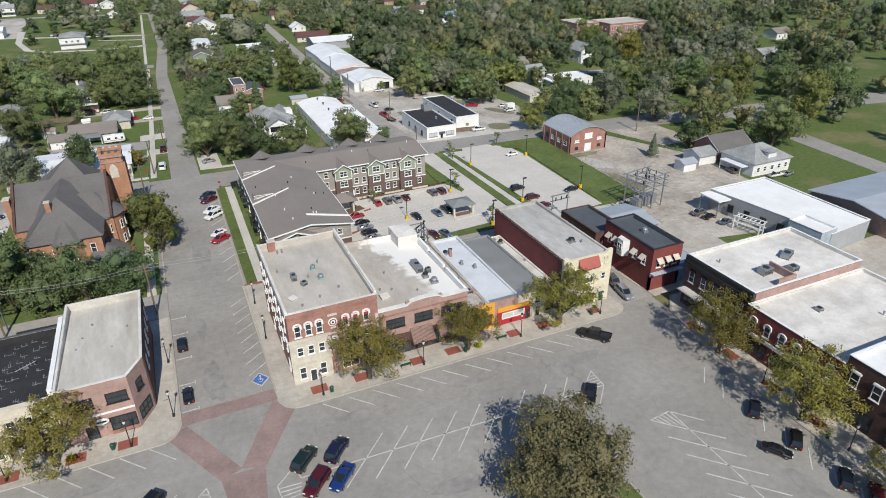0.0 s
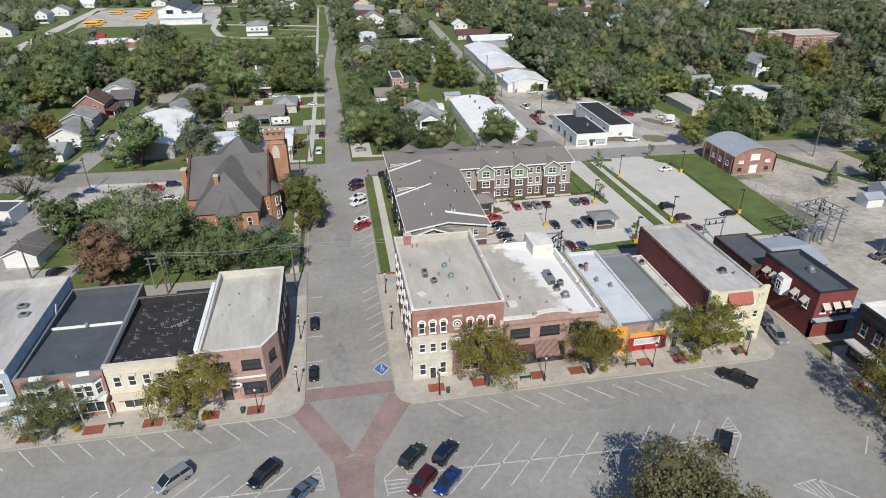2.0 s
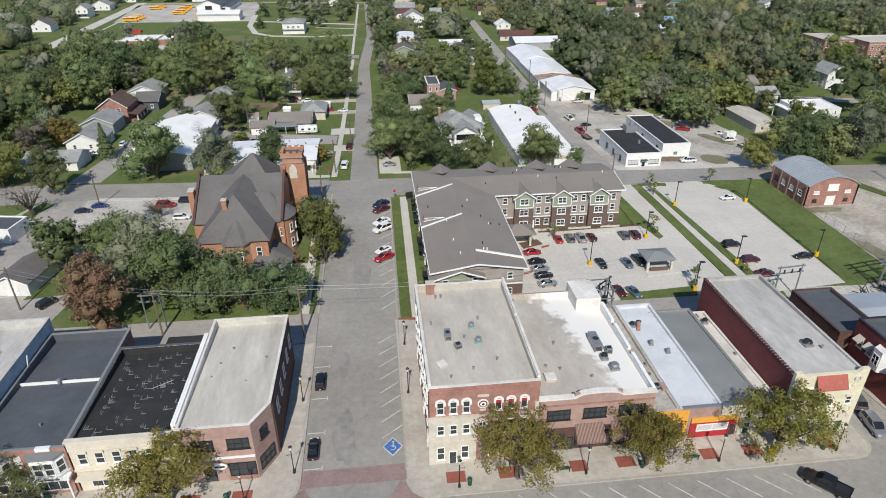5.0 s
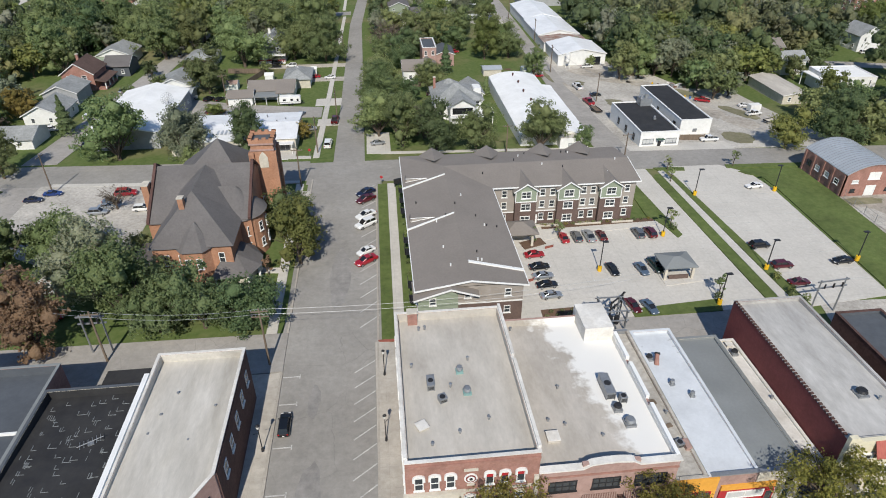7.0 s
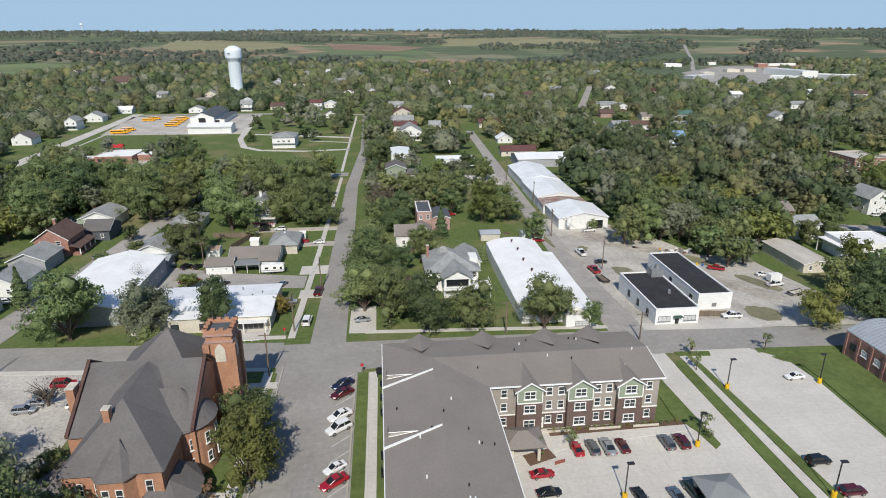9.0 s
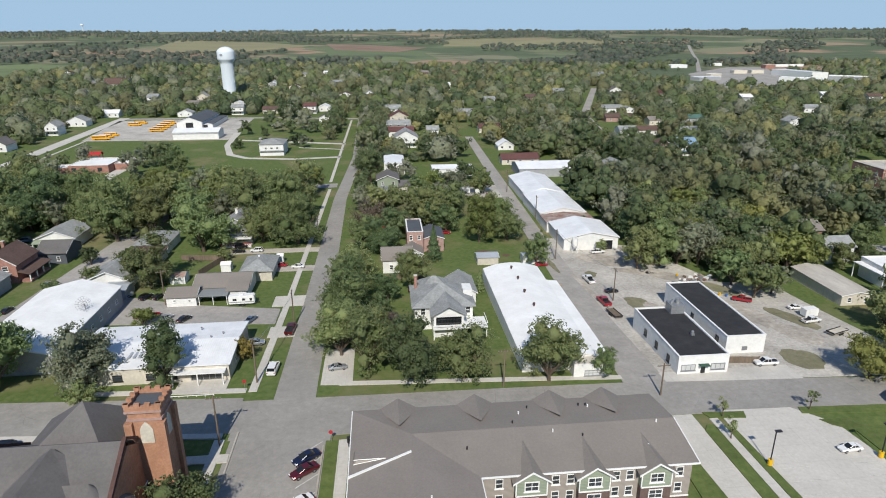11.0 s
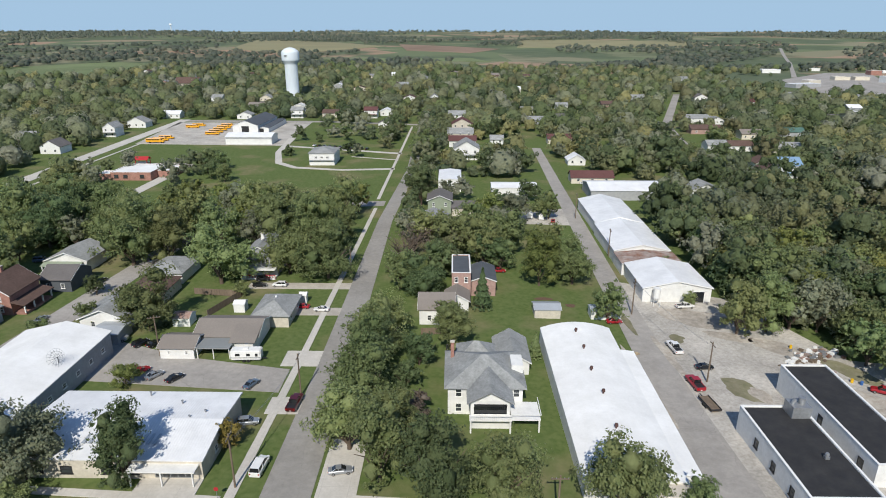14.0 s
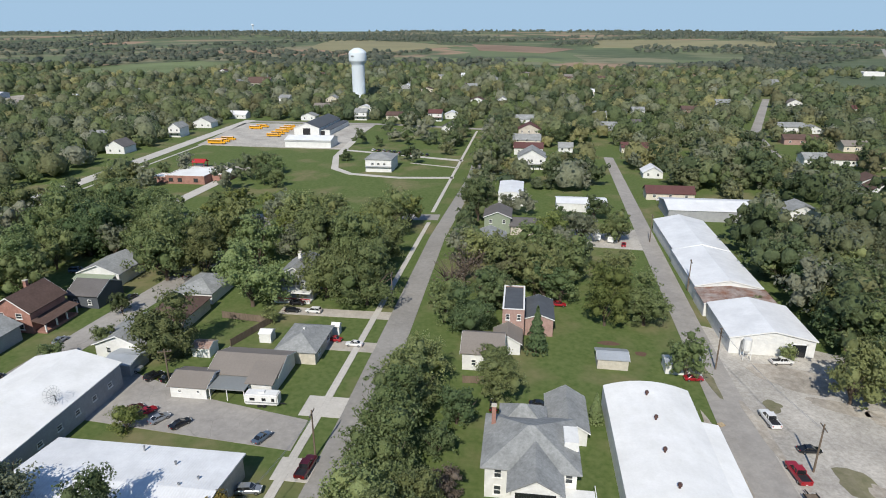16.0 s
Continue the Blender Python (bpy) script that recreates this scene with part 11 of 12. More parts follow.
def substation(x, y):
    ob = thing("substation_frame", "grey steel lattice of a small substation", "substation", x, y, 10, 0)
    for sx in (-3.2, 0, 3.2):
        for sy in (-2.4, 2.4):
            part("post", boxes((sx - 0.11, sy - 0.11, 0, sx + 0.11, sy + 0.11, 7.5)), METAL_STEEL, ob)
    for z in (5.0, 6.4, 7.4):
        for sy in (-2.4, 2.4):
            part("beam", boxes((-4.6, sy - 0.08, z - 0.08, 4.6, sy + 0.08, z + 0.08)), METAL_STEEL, ob)
        for sx in (-3.2, 0, 3.2):
            part("beam", boxes((sx - 0.07, -3.4, z - 0.3, sx + 0.07, 3.4, z - 0.16)), METAL_STEEL, ob)
    rng = random.Random(2)
    for i in range(14):
        bm = bmesh.new()
        sx, sy = rng.uniform(-4, 4), rng.uniform(-2.6, 2.6)
        tube(bm, (sx, sy, 6.4), (sx, sy, 7.2), 0.1, 0.1, 6)
        part("insulator", bm, METAL_DARK, ob)
    for sx in (-2.4, 0.5, 2.6):
        part("transformer", boxes((sx - 0.8, -1.0, 0.1, sx + 0.8, 0.8, 2.2)), METAL_STEEL, ob)


substation(89.4, 92.0)
sc = thing("scrap_frames", "heap of dark rusty steel frames", "scrap heap", 84.6, 91.5, 20, kind="stuff")
bm = bmesh.new()
rng = random.Random(4)
for i in range(40):
    x, y = rng.uniform(-4, 4), rng.uniform(-2, 2)
    a = rng.uniform(0, 3.14)
    tube(bm, (x, y, 0.1), (x + 2 * math.cos(a), y + 2 * math.sin(a), rng.uniform(0.2, 1.4)), 0.07, 0.07, 4)
part("frames", bm, METAL_DARK, sc)
yd = thing("rooftop_frame", "steel frame of an old fire stair behind the shops", "steel frame", 36.0, 91.5, 0, 0)
for sx in (-1.5, 1.5):
    for sy in (-1.5, 1.5):
        part("post", boxes((sx - 0.1, sy - 0.1, 0, sx + 0.1, sy + 0.1, 6.0)), METAL_STEEL, yd)
for z in (2.5, 4.2, 5.8):
    part("beam", boxes((-1.9, -1.6, z, 1.9, -1.45, z + 0.14), (-1.9, 1.45, z, 1.9, 1.6, z + 0.14), (-1.6, -1.9, z, -1.45, 1.9, z + 0.14), (1.45, -1.9, z, 1.6, 1.9, z + 0.14)), METAL_STEEL, yd)
for i in range(3):
    bm = bmesh.new()
    tube(bm, (-0.9 + i * 0.9, 0, 2.6), (-0.9 + i * 0.9, 0, 3.8), 0.35, 0.35, 10)
    part("transformer", bm, METAL_DARK, yd)


def sign(x, y, colour, label):
    ob = thing("road_sign", label, "road sign", x, y, 0, None)
    part("post", boxes((-0.04, -0.04, -0.2, 0.04, 0.04, 2.3)), METAL_STEEL, ob)
    bm = bmesh.new()
    tube(bm, (0, -0.06, 2.1), (0, -0.03, 2.1), 0.38, 0.38, 8)
    part("plate", bm, colour, ob)


sign(6.2, 141.8, RED_PAINT, "red octagonal stop sign on a post")
sign(-9.2, 157.6, RED_PAINT, "red octagonal stop sign on a post")
mb = thing("mailbox_shelter", "dark notice case by the footpath", "notice case", 9.4, 140.4, 20, 0.2)
part("case", boxes((-0.8, -0.2, 0.7, 0.8, 0.2, 1.7)), METAL_DARK, mb)
part("leg", boxes((-0.7, -0.06, 0, -0.6, 0.06, 0.7), (0.6, -0.06, 0, 0.7, 0.06, 0.7)), METAL_DARK, mb)


# ---- small plants ----
def tuft(name, label, x, y, r, h, material, n, z=None, seed=0):
    rng = np.random.RandomState(seed)
    d = rng.normal(size=(n, 3))
    d /= np.linalg.norm(d, axis=1)[:, None]
    rad = rng.uniform(0.55, 1.0, n)
    c = d * rad[:, None] * np.array([r, r, h / 2]) + np.array([0, 0, h / 2])
    me = leaf_mesh(name, c, d, 0.16 * max(r, 0.4), rng)
    me.materials.append(material)
    ob = thing(name, label, "shrub", x, y, 0, z, name + "s")
    link_mesh("foliage", me, ob)


def leaf_quads(centres, normals, size, rng, jitter):
    """Corners of leaf clumps at the centres, each facing roughly along its normal."""
    n = len(centres)
    nr = normals + rng.normal(scale=jitter, size=(n, 3))
    nr /= np.linalg.norm(nr, axis=1)[:, None]
    ref = rng.normal(size=(n, 3))
    u = np.cross(nr, ref)
    u /= np.linalg.norm(u, axis=1)[:, None] + 1e-9
    v = np.cross(nr, u)
    s = size * rng.uniform(0.6, 1.35, n)[:, None]
    a = rng.uniform(0.55, 1.0, n)[:, None]
    return np.stack([centres - u * s - v * s * a * 0.5, centres + u * s * 0.2 - v * s * a, centres + u * s + v * s * a * 0.4, centres - u * s * 0.3 + v * s * a], 1).reshape(-1, 3)


def quad_mesh(name, verts, corners, sizes):
    """A mesh from arrays: vertices, corner indices and the number of corners of each face."""
    me = bpy.data.meshes.new(name)
    me.vertices.add(len(verts))
    me.vertices.foreach_set("co", verts.astype(np.float32).ravel())
    me.loops.add(len(corners))
    me.loops.foreach_set("vertex_index", corners.astype(np.int32))
    me.polygons.add(len(sizes))
    me.polygons.foreach_set("loop_start", (np.cumsum(sizes) - sizes).astype(np.int32))
    me.polygons.foreach_set("loop_total", sizes.astype(np.int32))
    me.update(calc_edges=True)
    return me


def leaf_mesh(name, centres, normals, size, rng, jitter=0.55):
    """Leaf clumps scattered at the centres, as one mesh."""
    pts = leaf_quads(centres, normals, size, rng, jitter)
    return quad_mesh(name, pts, np.arange(len(pts)), np.full(len(centres), 4))


for i, (x, y) in enumerate(((-20.0, 61.9), (-35.4, 62.3), (33.4, 61.3), (47.0, 61.2))):
    tuft("flower_bush", "round bush of bright yellow flowers", x, y, 0.55, 0.9, FLOWER, 260, 0.19, i)
for i in range(16):
    tuft("shrub", "small green shrub in a planting bed", 34.8 + i * 1.28, 121.9 + 0.02 * i, 0.4, 0.6, LEAF["olive" if i % 3 else "gold"], 90, 0.18, 20 + i)
for i in range(14):
    tuft("shrub", "small green shrub by the wall", 9.7 + 0.03 * i, 97 + i * 3.1, 0.45, 0.8, LEAF["mid" if i % 2 else "olive"], 90, 0.18, 50 + i)
for i in range(7):
    tuft("shrub", "small shrub at the lot corner", 28.9 + i * 0.8, 96.6 + (i % 2), 0.4, 0.6, LEAF["olive"], 80, 0.18, 70 + i)
for i, (x, y) in enumerate(((66.8, 102.0), (67.0, 98.4), (66.4, 97.0), (55.2, 98.0), (57.0, 118.2), (68.0, 96.2))):
    tuft("shrub", "leafy ornamental shrub beside the lot", x, y, 0.7, 1.5, LEAF["yellow" if i < 2 else "mid"], 160, 0.18, 90 + i)


# ---- clutter in the yards ----
def pallet(x, y, rz, n=1):
    ob = thing("pallet", "weathered wooden pallet lying on the ground", "pallet", x, y, rz, None, "pallets")
    for k in range(n):
        z = 0.06 + k * 0.15
        for i in range(5):
            part("plank", boxes((-0.6, -0.5 + i * 0.21, z + 0.08, 0.6, -0.36 + i * 0.21, z + 0.11)), WOOD_PALE, ob)
        for sx in (-0.55, 0, 0.55):
            part("bearer", boxes((sx - 0.05, -0.5, z, sx + 0.05, 0.5, z + 0.08)), WOOD, ob)


for x, y, r, n in ((54.6, 176.0, 10, 2), (54.9, 179.6, 40, 1), (54.8, 184.2, 5, 3), (55.0, 188.0, 70, 1), (54.9, 192.4, 20, 2), (56.4, 199.6, 30, 2)):
    pallet(x, y, r, n)


def barrel(x, y, material, label):
    ob = thing("barrel", label, "barrel", x, y, 0, None, "yard barrels")
    bm = bmesh.new()
    tube(bm, (0, 0, 0), (0, 0, 0.88), 0.29, 0.29, 12)
    part("drum", bm, material, ob)
    for z in (0.28, 0.58):
        bm = bmesh.new()
        tube(bm, (0, 0, z), (0, 0, z + 0.03), 0.305, 0.305, 12)
        part("hoop", bm, material, ob)


for i, (x, y) in enumerate(((54.4, 181.6), (54.6, 182.5), (92.0, 190.4), (93.2, 189.6), (90.6, 193.2), (87.6, 203.0))):
    barrel(x, y, (PAINT_BLUE, METAL_RUST, SAFETY)[i % 3], ("blue", "rusty", "yellow")[i % 3] + " steel barrel standing in the yard")
sp = thing("scrap_heap", "heap of mixed pale and rusty scrap beside the trees", "scrap heap", 90.2, 199.4, 25, kind="stuff")
rng = random.Random(66)
for mt in (METAL_RUST, TRIM, METAL_STEEL, WOOD):
    bm = bmesh.new()
    for i in range(22):
        x, y = rng.gauss(0, 3.2), rng.gauss(0, 1.1)
        w, d, h = rng.uniform(0.15, 0.7), rng.uniform(0.1, 0.4), rng.uniform(0.1, 0.7)
        box(bm, x - w, y - d, -0.05, x + w, y + d, h)
    bmesh.ops.rotate(bm, cent=(0, 0, 0), matrix=Matrix.Rotation(rng.uniform(-0.3, 0.3), 3, "Z"), verts=bm.verts)
    single("scrap", bm, mt, sp)


def chain_fence(x0, y0, x1, y1):
    """A low wire fence: thin posts and two rails."""
    ob = thing("wire_fence", "thin grey wire fence along the dirt yard", "fence", x0, y0)
    L = math.hypot(x1 - x0, y1 - y0)
    ob.matrix_world = pose(x0, y0, gz(x0, y0), 0, 0, math.degrees(math.atan2(y1 - y0, x1 - x0)))
    k = int(L / 3)
    for i in range(k + 1):
        bm = bmesh.new()
        tube(bm, (L * i / k, 0, -0.2), (L * i / k, 0, 1.7), 0.04, 0.04, 6)
        part("post", bm, METAL_STEEL, ob)
    for z in (0.1, 0.9, 1.65):
        bm = bmesh.new()
        tube(bm, (0, 0, z), (L, 0, z), 0.02, 0.02, 4)
        part("rail", bm, METAL_STEEL, ob)


chain_fence(112.6, 139.0, 121.0, 119.6)
chain_fence(94.6, 126.0, 93.4, 98.4)
chain_fence(121.0, 119.0, 121.4, 106.0)


# ---- trees ----
SHAPES = {}


def shells(rng, base, s, lift, flat, around, rings, low=-0.6):
    """Lumpy crown bodies at the base points, as vertices, corner indices and face sizes."""
    count = len(base)
    a = np.linspace(0, 2 * np.pi, around, endpoint=False)[None, None, :] + rng.uniform(0, 6.28, (count, 1, 1)) + rng.uniform(-0.15, 0.15, (count, rings, around))
    lat = np.linspace(low, 1.15, rings)[None, :, None] + rng.uniform(-0.1, 0.1, (count, rings, around))
    ph = rng.uniform(0, 6.28, (3, count, 1, 1))
    lump = 1 + 0.14 * np.sin(3 * a + ph[0] + 2 * lat) + 0.1 * np.sin(5 * a + ph[1] - 3 * lat) + rng.uniform(-0.16, 0.16, (count, rings, around))
    rad = s[:, None, None] * lump
    shell = np.stack([base[:, 0, None, None] + rad * np.cos(lat) * np.cos(a), base[:, 1, None, None] + rad * np.cos(lat) * np.sin(a), (base[:, 2] + lift)[:, None, None] + rad * np.sin(lat) * flat], 3).reshape(count, -1, 3)
    tip = np.stack([base[:, 0], base[:, 1], base[:, 2] + lift + s * flat * rng.uniform(0.9, 1.15, count)], 1)[:, None, :]
    per = rings * around + 1
    k = np.arange(around)
    side = np.array([[v * around + i, v * around + (i + 1) % around, (v + 1) * around + (i + 1) % around, (v + 1) * around + i] for v in range(rings - 1) for i in range(around)])
    cap = np.stack([(rings - 1) * around + k, (rings - 1) * around + (k + 1) % around, np.full(around, per - 1)], 1)
    start = (np.arange(count) * per)[:, None, None]
    return np.concatenate([shell, tip], 1).reshape(-1, 3), np.concatenate([(start + side[None]).ravel(), (start + cap[None]).ravel()]), np.concatenate([np.full(count * len(side), 4), np.full(count * around, 3)]), len(side)


def crown_points(rng, r, h, z0, clumps, per, lobes=9, tuft=0.15, open_=0.0):
    """Leaf places: twig clumps spread over a cluster of lobes, so that the crown is uneven and has gaps."""
    cs, rs = [np.array([0, 0, z0 + h * 0.5])], [0.5 * r]
    turn = rng.uniform(0, 6.28)
    for i in range(lobes):
        a = turn + 2.4 * i + rng.uniform(-0.5, 0.5)
        zz = rng.uniform(0.1, 0.86)
        wide = 1.0 - 0.75 * abs(zz - 0.42)
        k = rng.uniform(0.35, 0.72) * r * wide
        cs.append(np.array([k * math.cos(a), k * math.sin(a), z0 + h * zz]))
        rs.append(rng.uniform(0.28, 0.46) * r * (0.75 + 0.3 * wide))
    cs, rs = np.array(cs), np.array(rs)
    squash = np.array([1, 1, max(0.8, 0.5 * h / r)])
    mids, dirs = [], []
    while len(mids) < clumps:
        i = rng.choice(len(rs), p=rs ** 2 / (rs ** 2).sum())
        d = rng.normal(size=3)
        d[2] += 0.3
        d /= np.linalg.norm(d)
        p = cs[i] + d * rs[i] * rng.uniform(0.72 - open_, 1.12) * squash
        if p[2] < z0 - 0.1 * h:
            continue
        inside = np.linalg.norm((cs - p) / squash, axis=1) / rs
        if inside.min() < 0.62 and rng.rand() < 0.8:
            continue
        mids.append(p)
        dirs.append(d)
    mids, dirs = np.array(mids), np.array(dirs)
    n = clumps * per
    q = rng.normal(size=(clumps, per, 3))
    q /= np.linalg.norm(q, axis=2)[:, :, None]
    size = tuft * r * rng.uniform(0.6, 1.35, (clumps, 1, 1))
    p = mids[:, None, :] + q * size * rng.uniform(0.35, 1.1, (clumps, per, 1)) * np.array([1.15, 1.15, 0.75])
    d = dirs[:, None, :] * 1.3 + q * 0.8
    d[:, :, 2] += 0.25
    d /= np.linalg.norm(d, axis=2)[:, :, None] + 1e-9
    return p.reshape(n, 3), d.reshape(n, 3), cs, rs, squash[2]


def limbs(rng, r, h, z0, count):
    bm = bmesh.new()
    top = z0 + h * 0.45
    tube(bm, (0, 0, -0.4), (0.05, 0, z0 * 0.6), 0.05 * r + 0.06, 0.042 * r + 0.04, 8)
    tube(bm, (0.05, 0, z0 * 0.6), (0, 0.1, top), 0.042 * r + 0.04, 0.02 * r, 7)
    for i in range(count):
        a = rng.uniform(0, 2 * math.pi)
        k = rng.uniform(0.45, 0.8) * r
        zb = z0 * rng.uniform(0.6, 1.1)
        mid = (k * 0.5 * math.cos(a), k * 0.5 * math.sin(a), zb + 0.3 * h)
        tube(bm, (0, 0, zb), mid, 0.026 * r, 0.016 * r, 5)
        tube(bm, mid, (k * math.cos(a + 0.3), k * math.sin(a + 0.3), zb + rng.uniform(0.4, 0.7) * h), 0.016 * r, 0.005 * r, 5)
    return bm


KINDS = {
    # crown radius, crown height, clear trunk, clumps, leaves in a clump, lobes, clump size, leaf size
    "big0": (6.2, 10.8, 1.1, 160, 36, 13, 0.14, 0.18), "big1": (6.3, 9.8, 1.1, 156, 36, 12, 0.145, 0.18), "big2": (5.4, 11.6, 1.1, 156, 36, 13, 0.145, 0.175),
    "mid0": (5.4, 9.2, 1.0, 96, 24, 10, 0.16, 0.235), "mid1": (4.9, 9.8, 1.0, 94, 24, 10, 0.165, 0.23), "mid2": (5.7, 8.6, 1.0, 96, 24, 10, 0.16, 0.235),
    "street": (4.9, 6.6, 1.7, 170, 62, 11, 0.125, 0.09), "young": (1.0, 2.4, 1.2, 14, 18, 4, 0.3, 0.13), "conifer": (2.4, 7.6, 0.5, 1, 2400, 0, 0, 0.22), "bare": (4.2, 5.8, 1.6, 60, 9, 8, 0.16, 0.12),
    "far0": (5.3, 8.4, 1.1, 60, 17, 9, 0.18, 0.34), "far1": (5.0, 9.0, 1.1, 60, 17, 9, 0.19, 0.34), "square": (8.0, 7.6, 1.4, 400, 56, 15, 0.105, 0.135)}


def tree_proto(shape, hue):
    """A tree of unit sort: trunk with limbs, crown of leaves. Built once for each shape and hue."""
    seed = 1 + sorted(KINDS).index(shape)
    rng = np.random.RandomState(seed)
    r, h, z0, clumps, per, lobes, tuft, leaf = KINDS[shape]
    ob = new("tree")
    tk = (shape, "trunk")
    if tk not in SHAPES:
        bm = limbs(random.Random(seed), r, h, z0, 26 if shape == "bare" else 16 if shape in ("street", "square") else 8)
        me = bpy.data.meshes.new("trunk")
        bm.to_mesh(me)
        bm.free()
        me.materials.append(BARK)
        SHAPES[tk] = me
    link_mesh("trunk", SHAPES[tk], ob)
    if shape == "conifer":
        n = per
        u = rng.rand(n) ** 0.7
        a = rng.uniform(0, 2 * math.pi, n)
        rad = r * (1 - u) * rng.uniform(0.75, 1.05, n) * (0.8 + 0.2 * np.sin(u * 40))
        p = np.stack([rad * np.cos(a), rad * np.sin(a), z0 + u * h], 1)
        d = np.stack([np.cos(a), np.sin(a), np.full(n, 0.5)], 1)
    else:
        p, d, cs, rs, flat = crown_points(rng, r, h, z0, clumps, per, lobes, tuft, 0.3 if shape in ("street", "bare") else 0.0)
    if shape in ("conifer", "street", "bare", "young"):
        me = leaf_mesh("crown", p, d, leaf, rng, 0.5 if shape in ("street", "bare") else 0.28)
    else:
        # dense inner foliage of every lobe, under the outer leaves
        verts, corners, sizes, side = shells(rng, cs, rs * 0.55, 0 * rs, flat, 7, 4, -1.1)
        pts = leaf_quads(p, d, leaf, rng, 0.5)
        me = quad_mesh("crown", np.concatenate([verts, pts]), np.concatenate([corners, len(verts) + np.arange(len(pts))]), np.concatenate([sizes, np.full(len(p), 4)]))
    me.materials.append(LEAF[hue])
    link_mesh("crown", me, ob)
    words = {"dark": "dark green", "mid": "green", "olive": "olive green", "pale": "silvery green", "yellow": "yellow-green", "gold": "gold-tinged", "rust": "rusty red", "bare": "nearly bare", "fawn": "pale yellow-green"}[hue]
    kind = {"conifer": "blue-green spruce tree", "street": words + " street tree with open crown", "young": "young " + words + " sapling", "bare": "leafless brown tree"}.get(shape, words + " broadleaf tree with full crown")
    return tagged(ob, kind + (" on grass" if shape not in ("street",) else " in the pavement"), "tree", "trees")


PROTO = {}


def tree(shape, hue, x, y, s=1.0, z=None, sz=None):
    rng = random.Random(int(x * 131 + y * 17))
    COUNT[0] += 1
    if y > 225 and x < -5 and y < 320:
        s *= 1.15
    if y > 205 and 5 < x < 60:
        s *= 1.1
    m = pose(x, y, gz(x, y) if z is None else z, 0, 0, rng.uniform(0, 360)) @ Matrix.Diagonal((s, s, sz or s * rng.uniform(0.9, 1.08), 1))
    if (shape, hue) not in PROTO:
        PROTO[shape, hue] = tree_proto(shape, hue)
        PROTO[shape, hue].matrix_world = m
        return
    o = PROTO[shape, hue]
    c = copy_thing(o, Matrix())
    c.matrix_basis = m


# along the shops
COUNT = [0]
tree("street", "gold", -21.6, 62.0, 1.25, 0.19)
tree("street", "olive", -38.2, 62.4, 1.0, 0.19)
tree("street", "gold", 16.6, 61.6, 1.22, 0.19)
tree("street", "gold", 31.8, 61.6, 1.02, 0.19)
tree("street", "gold", 47.8, 61.6, 1.3, 0.19)
tree("street", "gold", 64.2, 45.6, 1.2, 0.18)
tree("street", "gold", 63.2, 31.0, 1.3, 0.18)
tree("street", "gold", 63.0, 17.0, 1.2, 0.18)
tree("square", "fawn", 29.8, 33.4, 1.0, 0.2)
# church side and alley
for sh, hue, x, y, s in (("big1", "mid", -10.2, 126.8, 0.8), ("big2", "yellow", -7.6, 114.8, 1.0), ("big1", "dark", -12.8, 99.6, 0.84), ("big0", "dark", -19.6, 99.8, 0.9), ("big1", "dark", -25.6, 99.6, 0.9), ("big2", "mid", -30.4, 101.6, 1.1), ("big0", "pale", -36.8, 108.6, 1.12),
                         ("big2", "rust", -40.6, 96.8, 1.02), ("big1", "olive", -45.6, 118.6, 0.95), ("mid0", "mid", -54.0, 117.0, 1.1), ("mid1", "dark", -41.6, 113.0, 0.6), ("mid2", "dark", -16.0, 101.6, 0.6), ("mid1", "mid", -27.6, 106.4, 0.7), ("mid2", "olive", -33.2, 117.2, 0.55),
                         ("bare", "bare", -43.5, 137.2, 0.9), ("bare", "bare", -70.6, 141.4, 1.2), ("mid0", "mid", -50.0, 120.6, 0.7)):
    tree(sh, hue, x, y, s)
tree("young", "rust", -12.4, 112.0, 1.0)
# corner of the cross street, north-west
for sh, hue, x, y, s in (("big0", "mid", -50.6, 161.0, 1.3), ("big1", "pale", -36.4, 161.4, 1.08), ("big2", "dark", -22.8, 161.0, 0.86), ("mid0", "olive", -33.4, 154.6, 0.5), ("big1", "yellow", -85.8, 160.4, 1.2), ("big2", "mid", -71.2, 153.6, 0.85), ("conifer", "dark", -68.4, 179.0, 1.25), ("mid1", "gold", -82.6, 189.0, 0.9), ("mid2", "bare", -88.6, 184.0, 0.9),
                         ("mid2", "yellow", -35.2, 185.6, 0.5), ("mid1", "gold", -11.6, 168.6, 0.42), ("big1", "mid", -40.8, 207.0, 1.2), ("mid0", "olive", -54.6, 209.0, 0.6), ("mid1", "dark", -61.6, 224.6, 0.5), ("mid2", "mid", -61.0, 203.0, 0.5), ("mid0", "mid", -27.6, 224.4, 0.4), ("big0", "dark", -98.0, 176.0, 1.1), ("big1", "mid", -104.0, 158.0, 1.15), ("big2", "mid", -95.0, 200.0, 1.15)):
    tree(sh, hue, x, y, s)
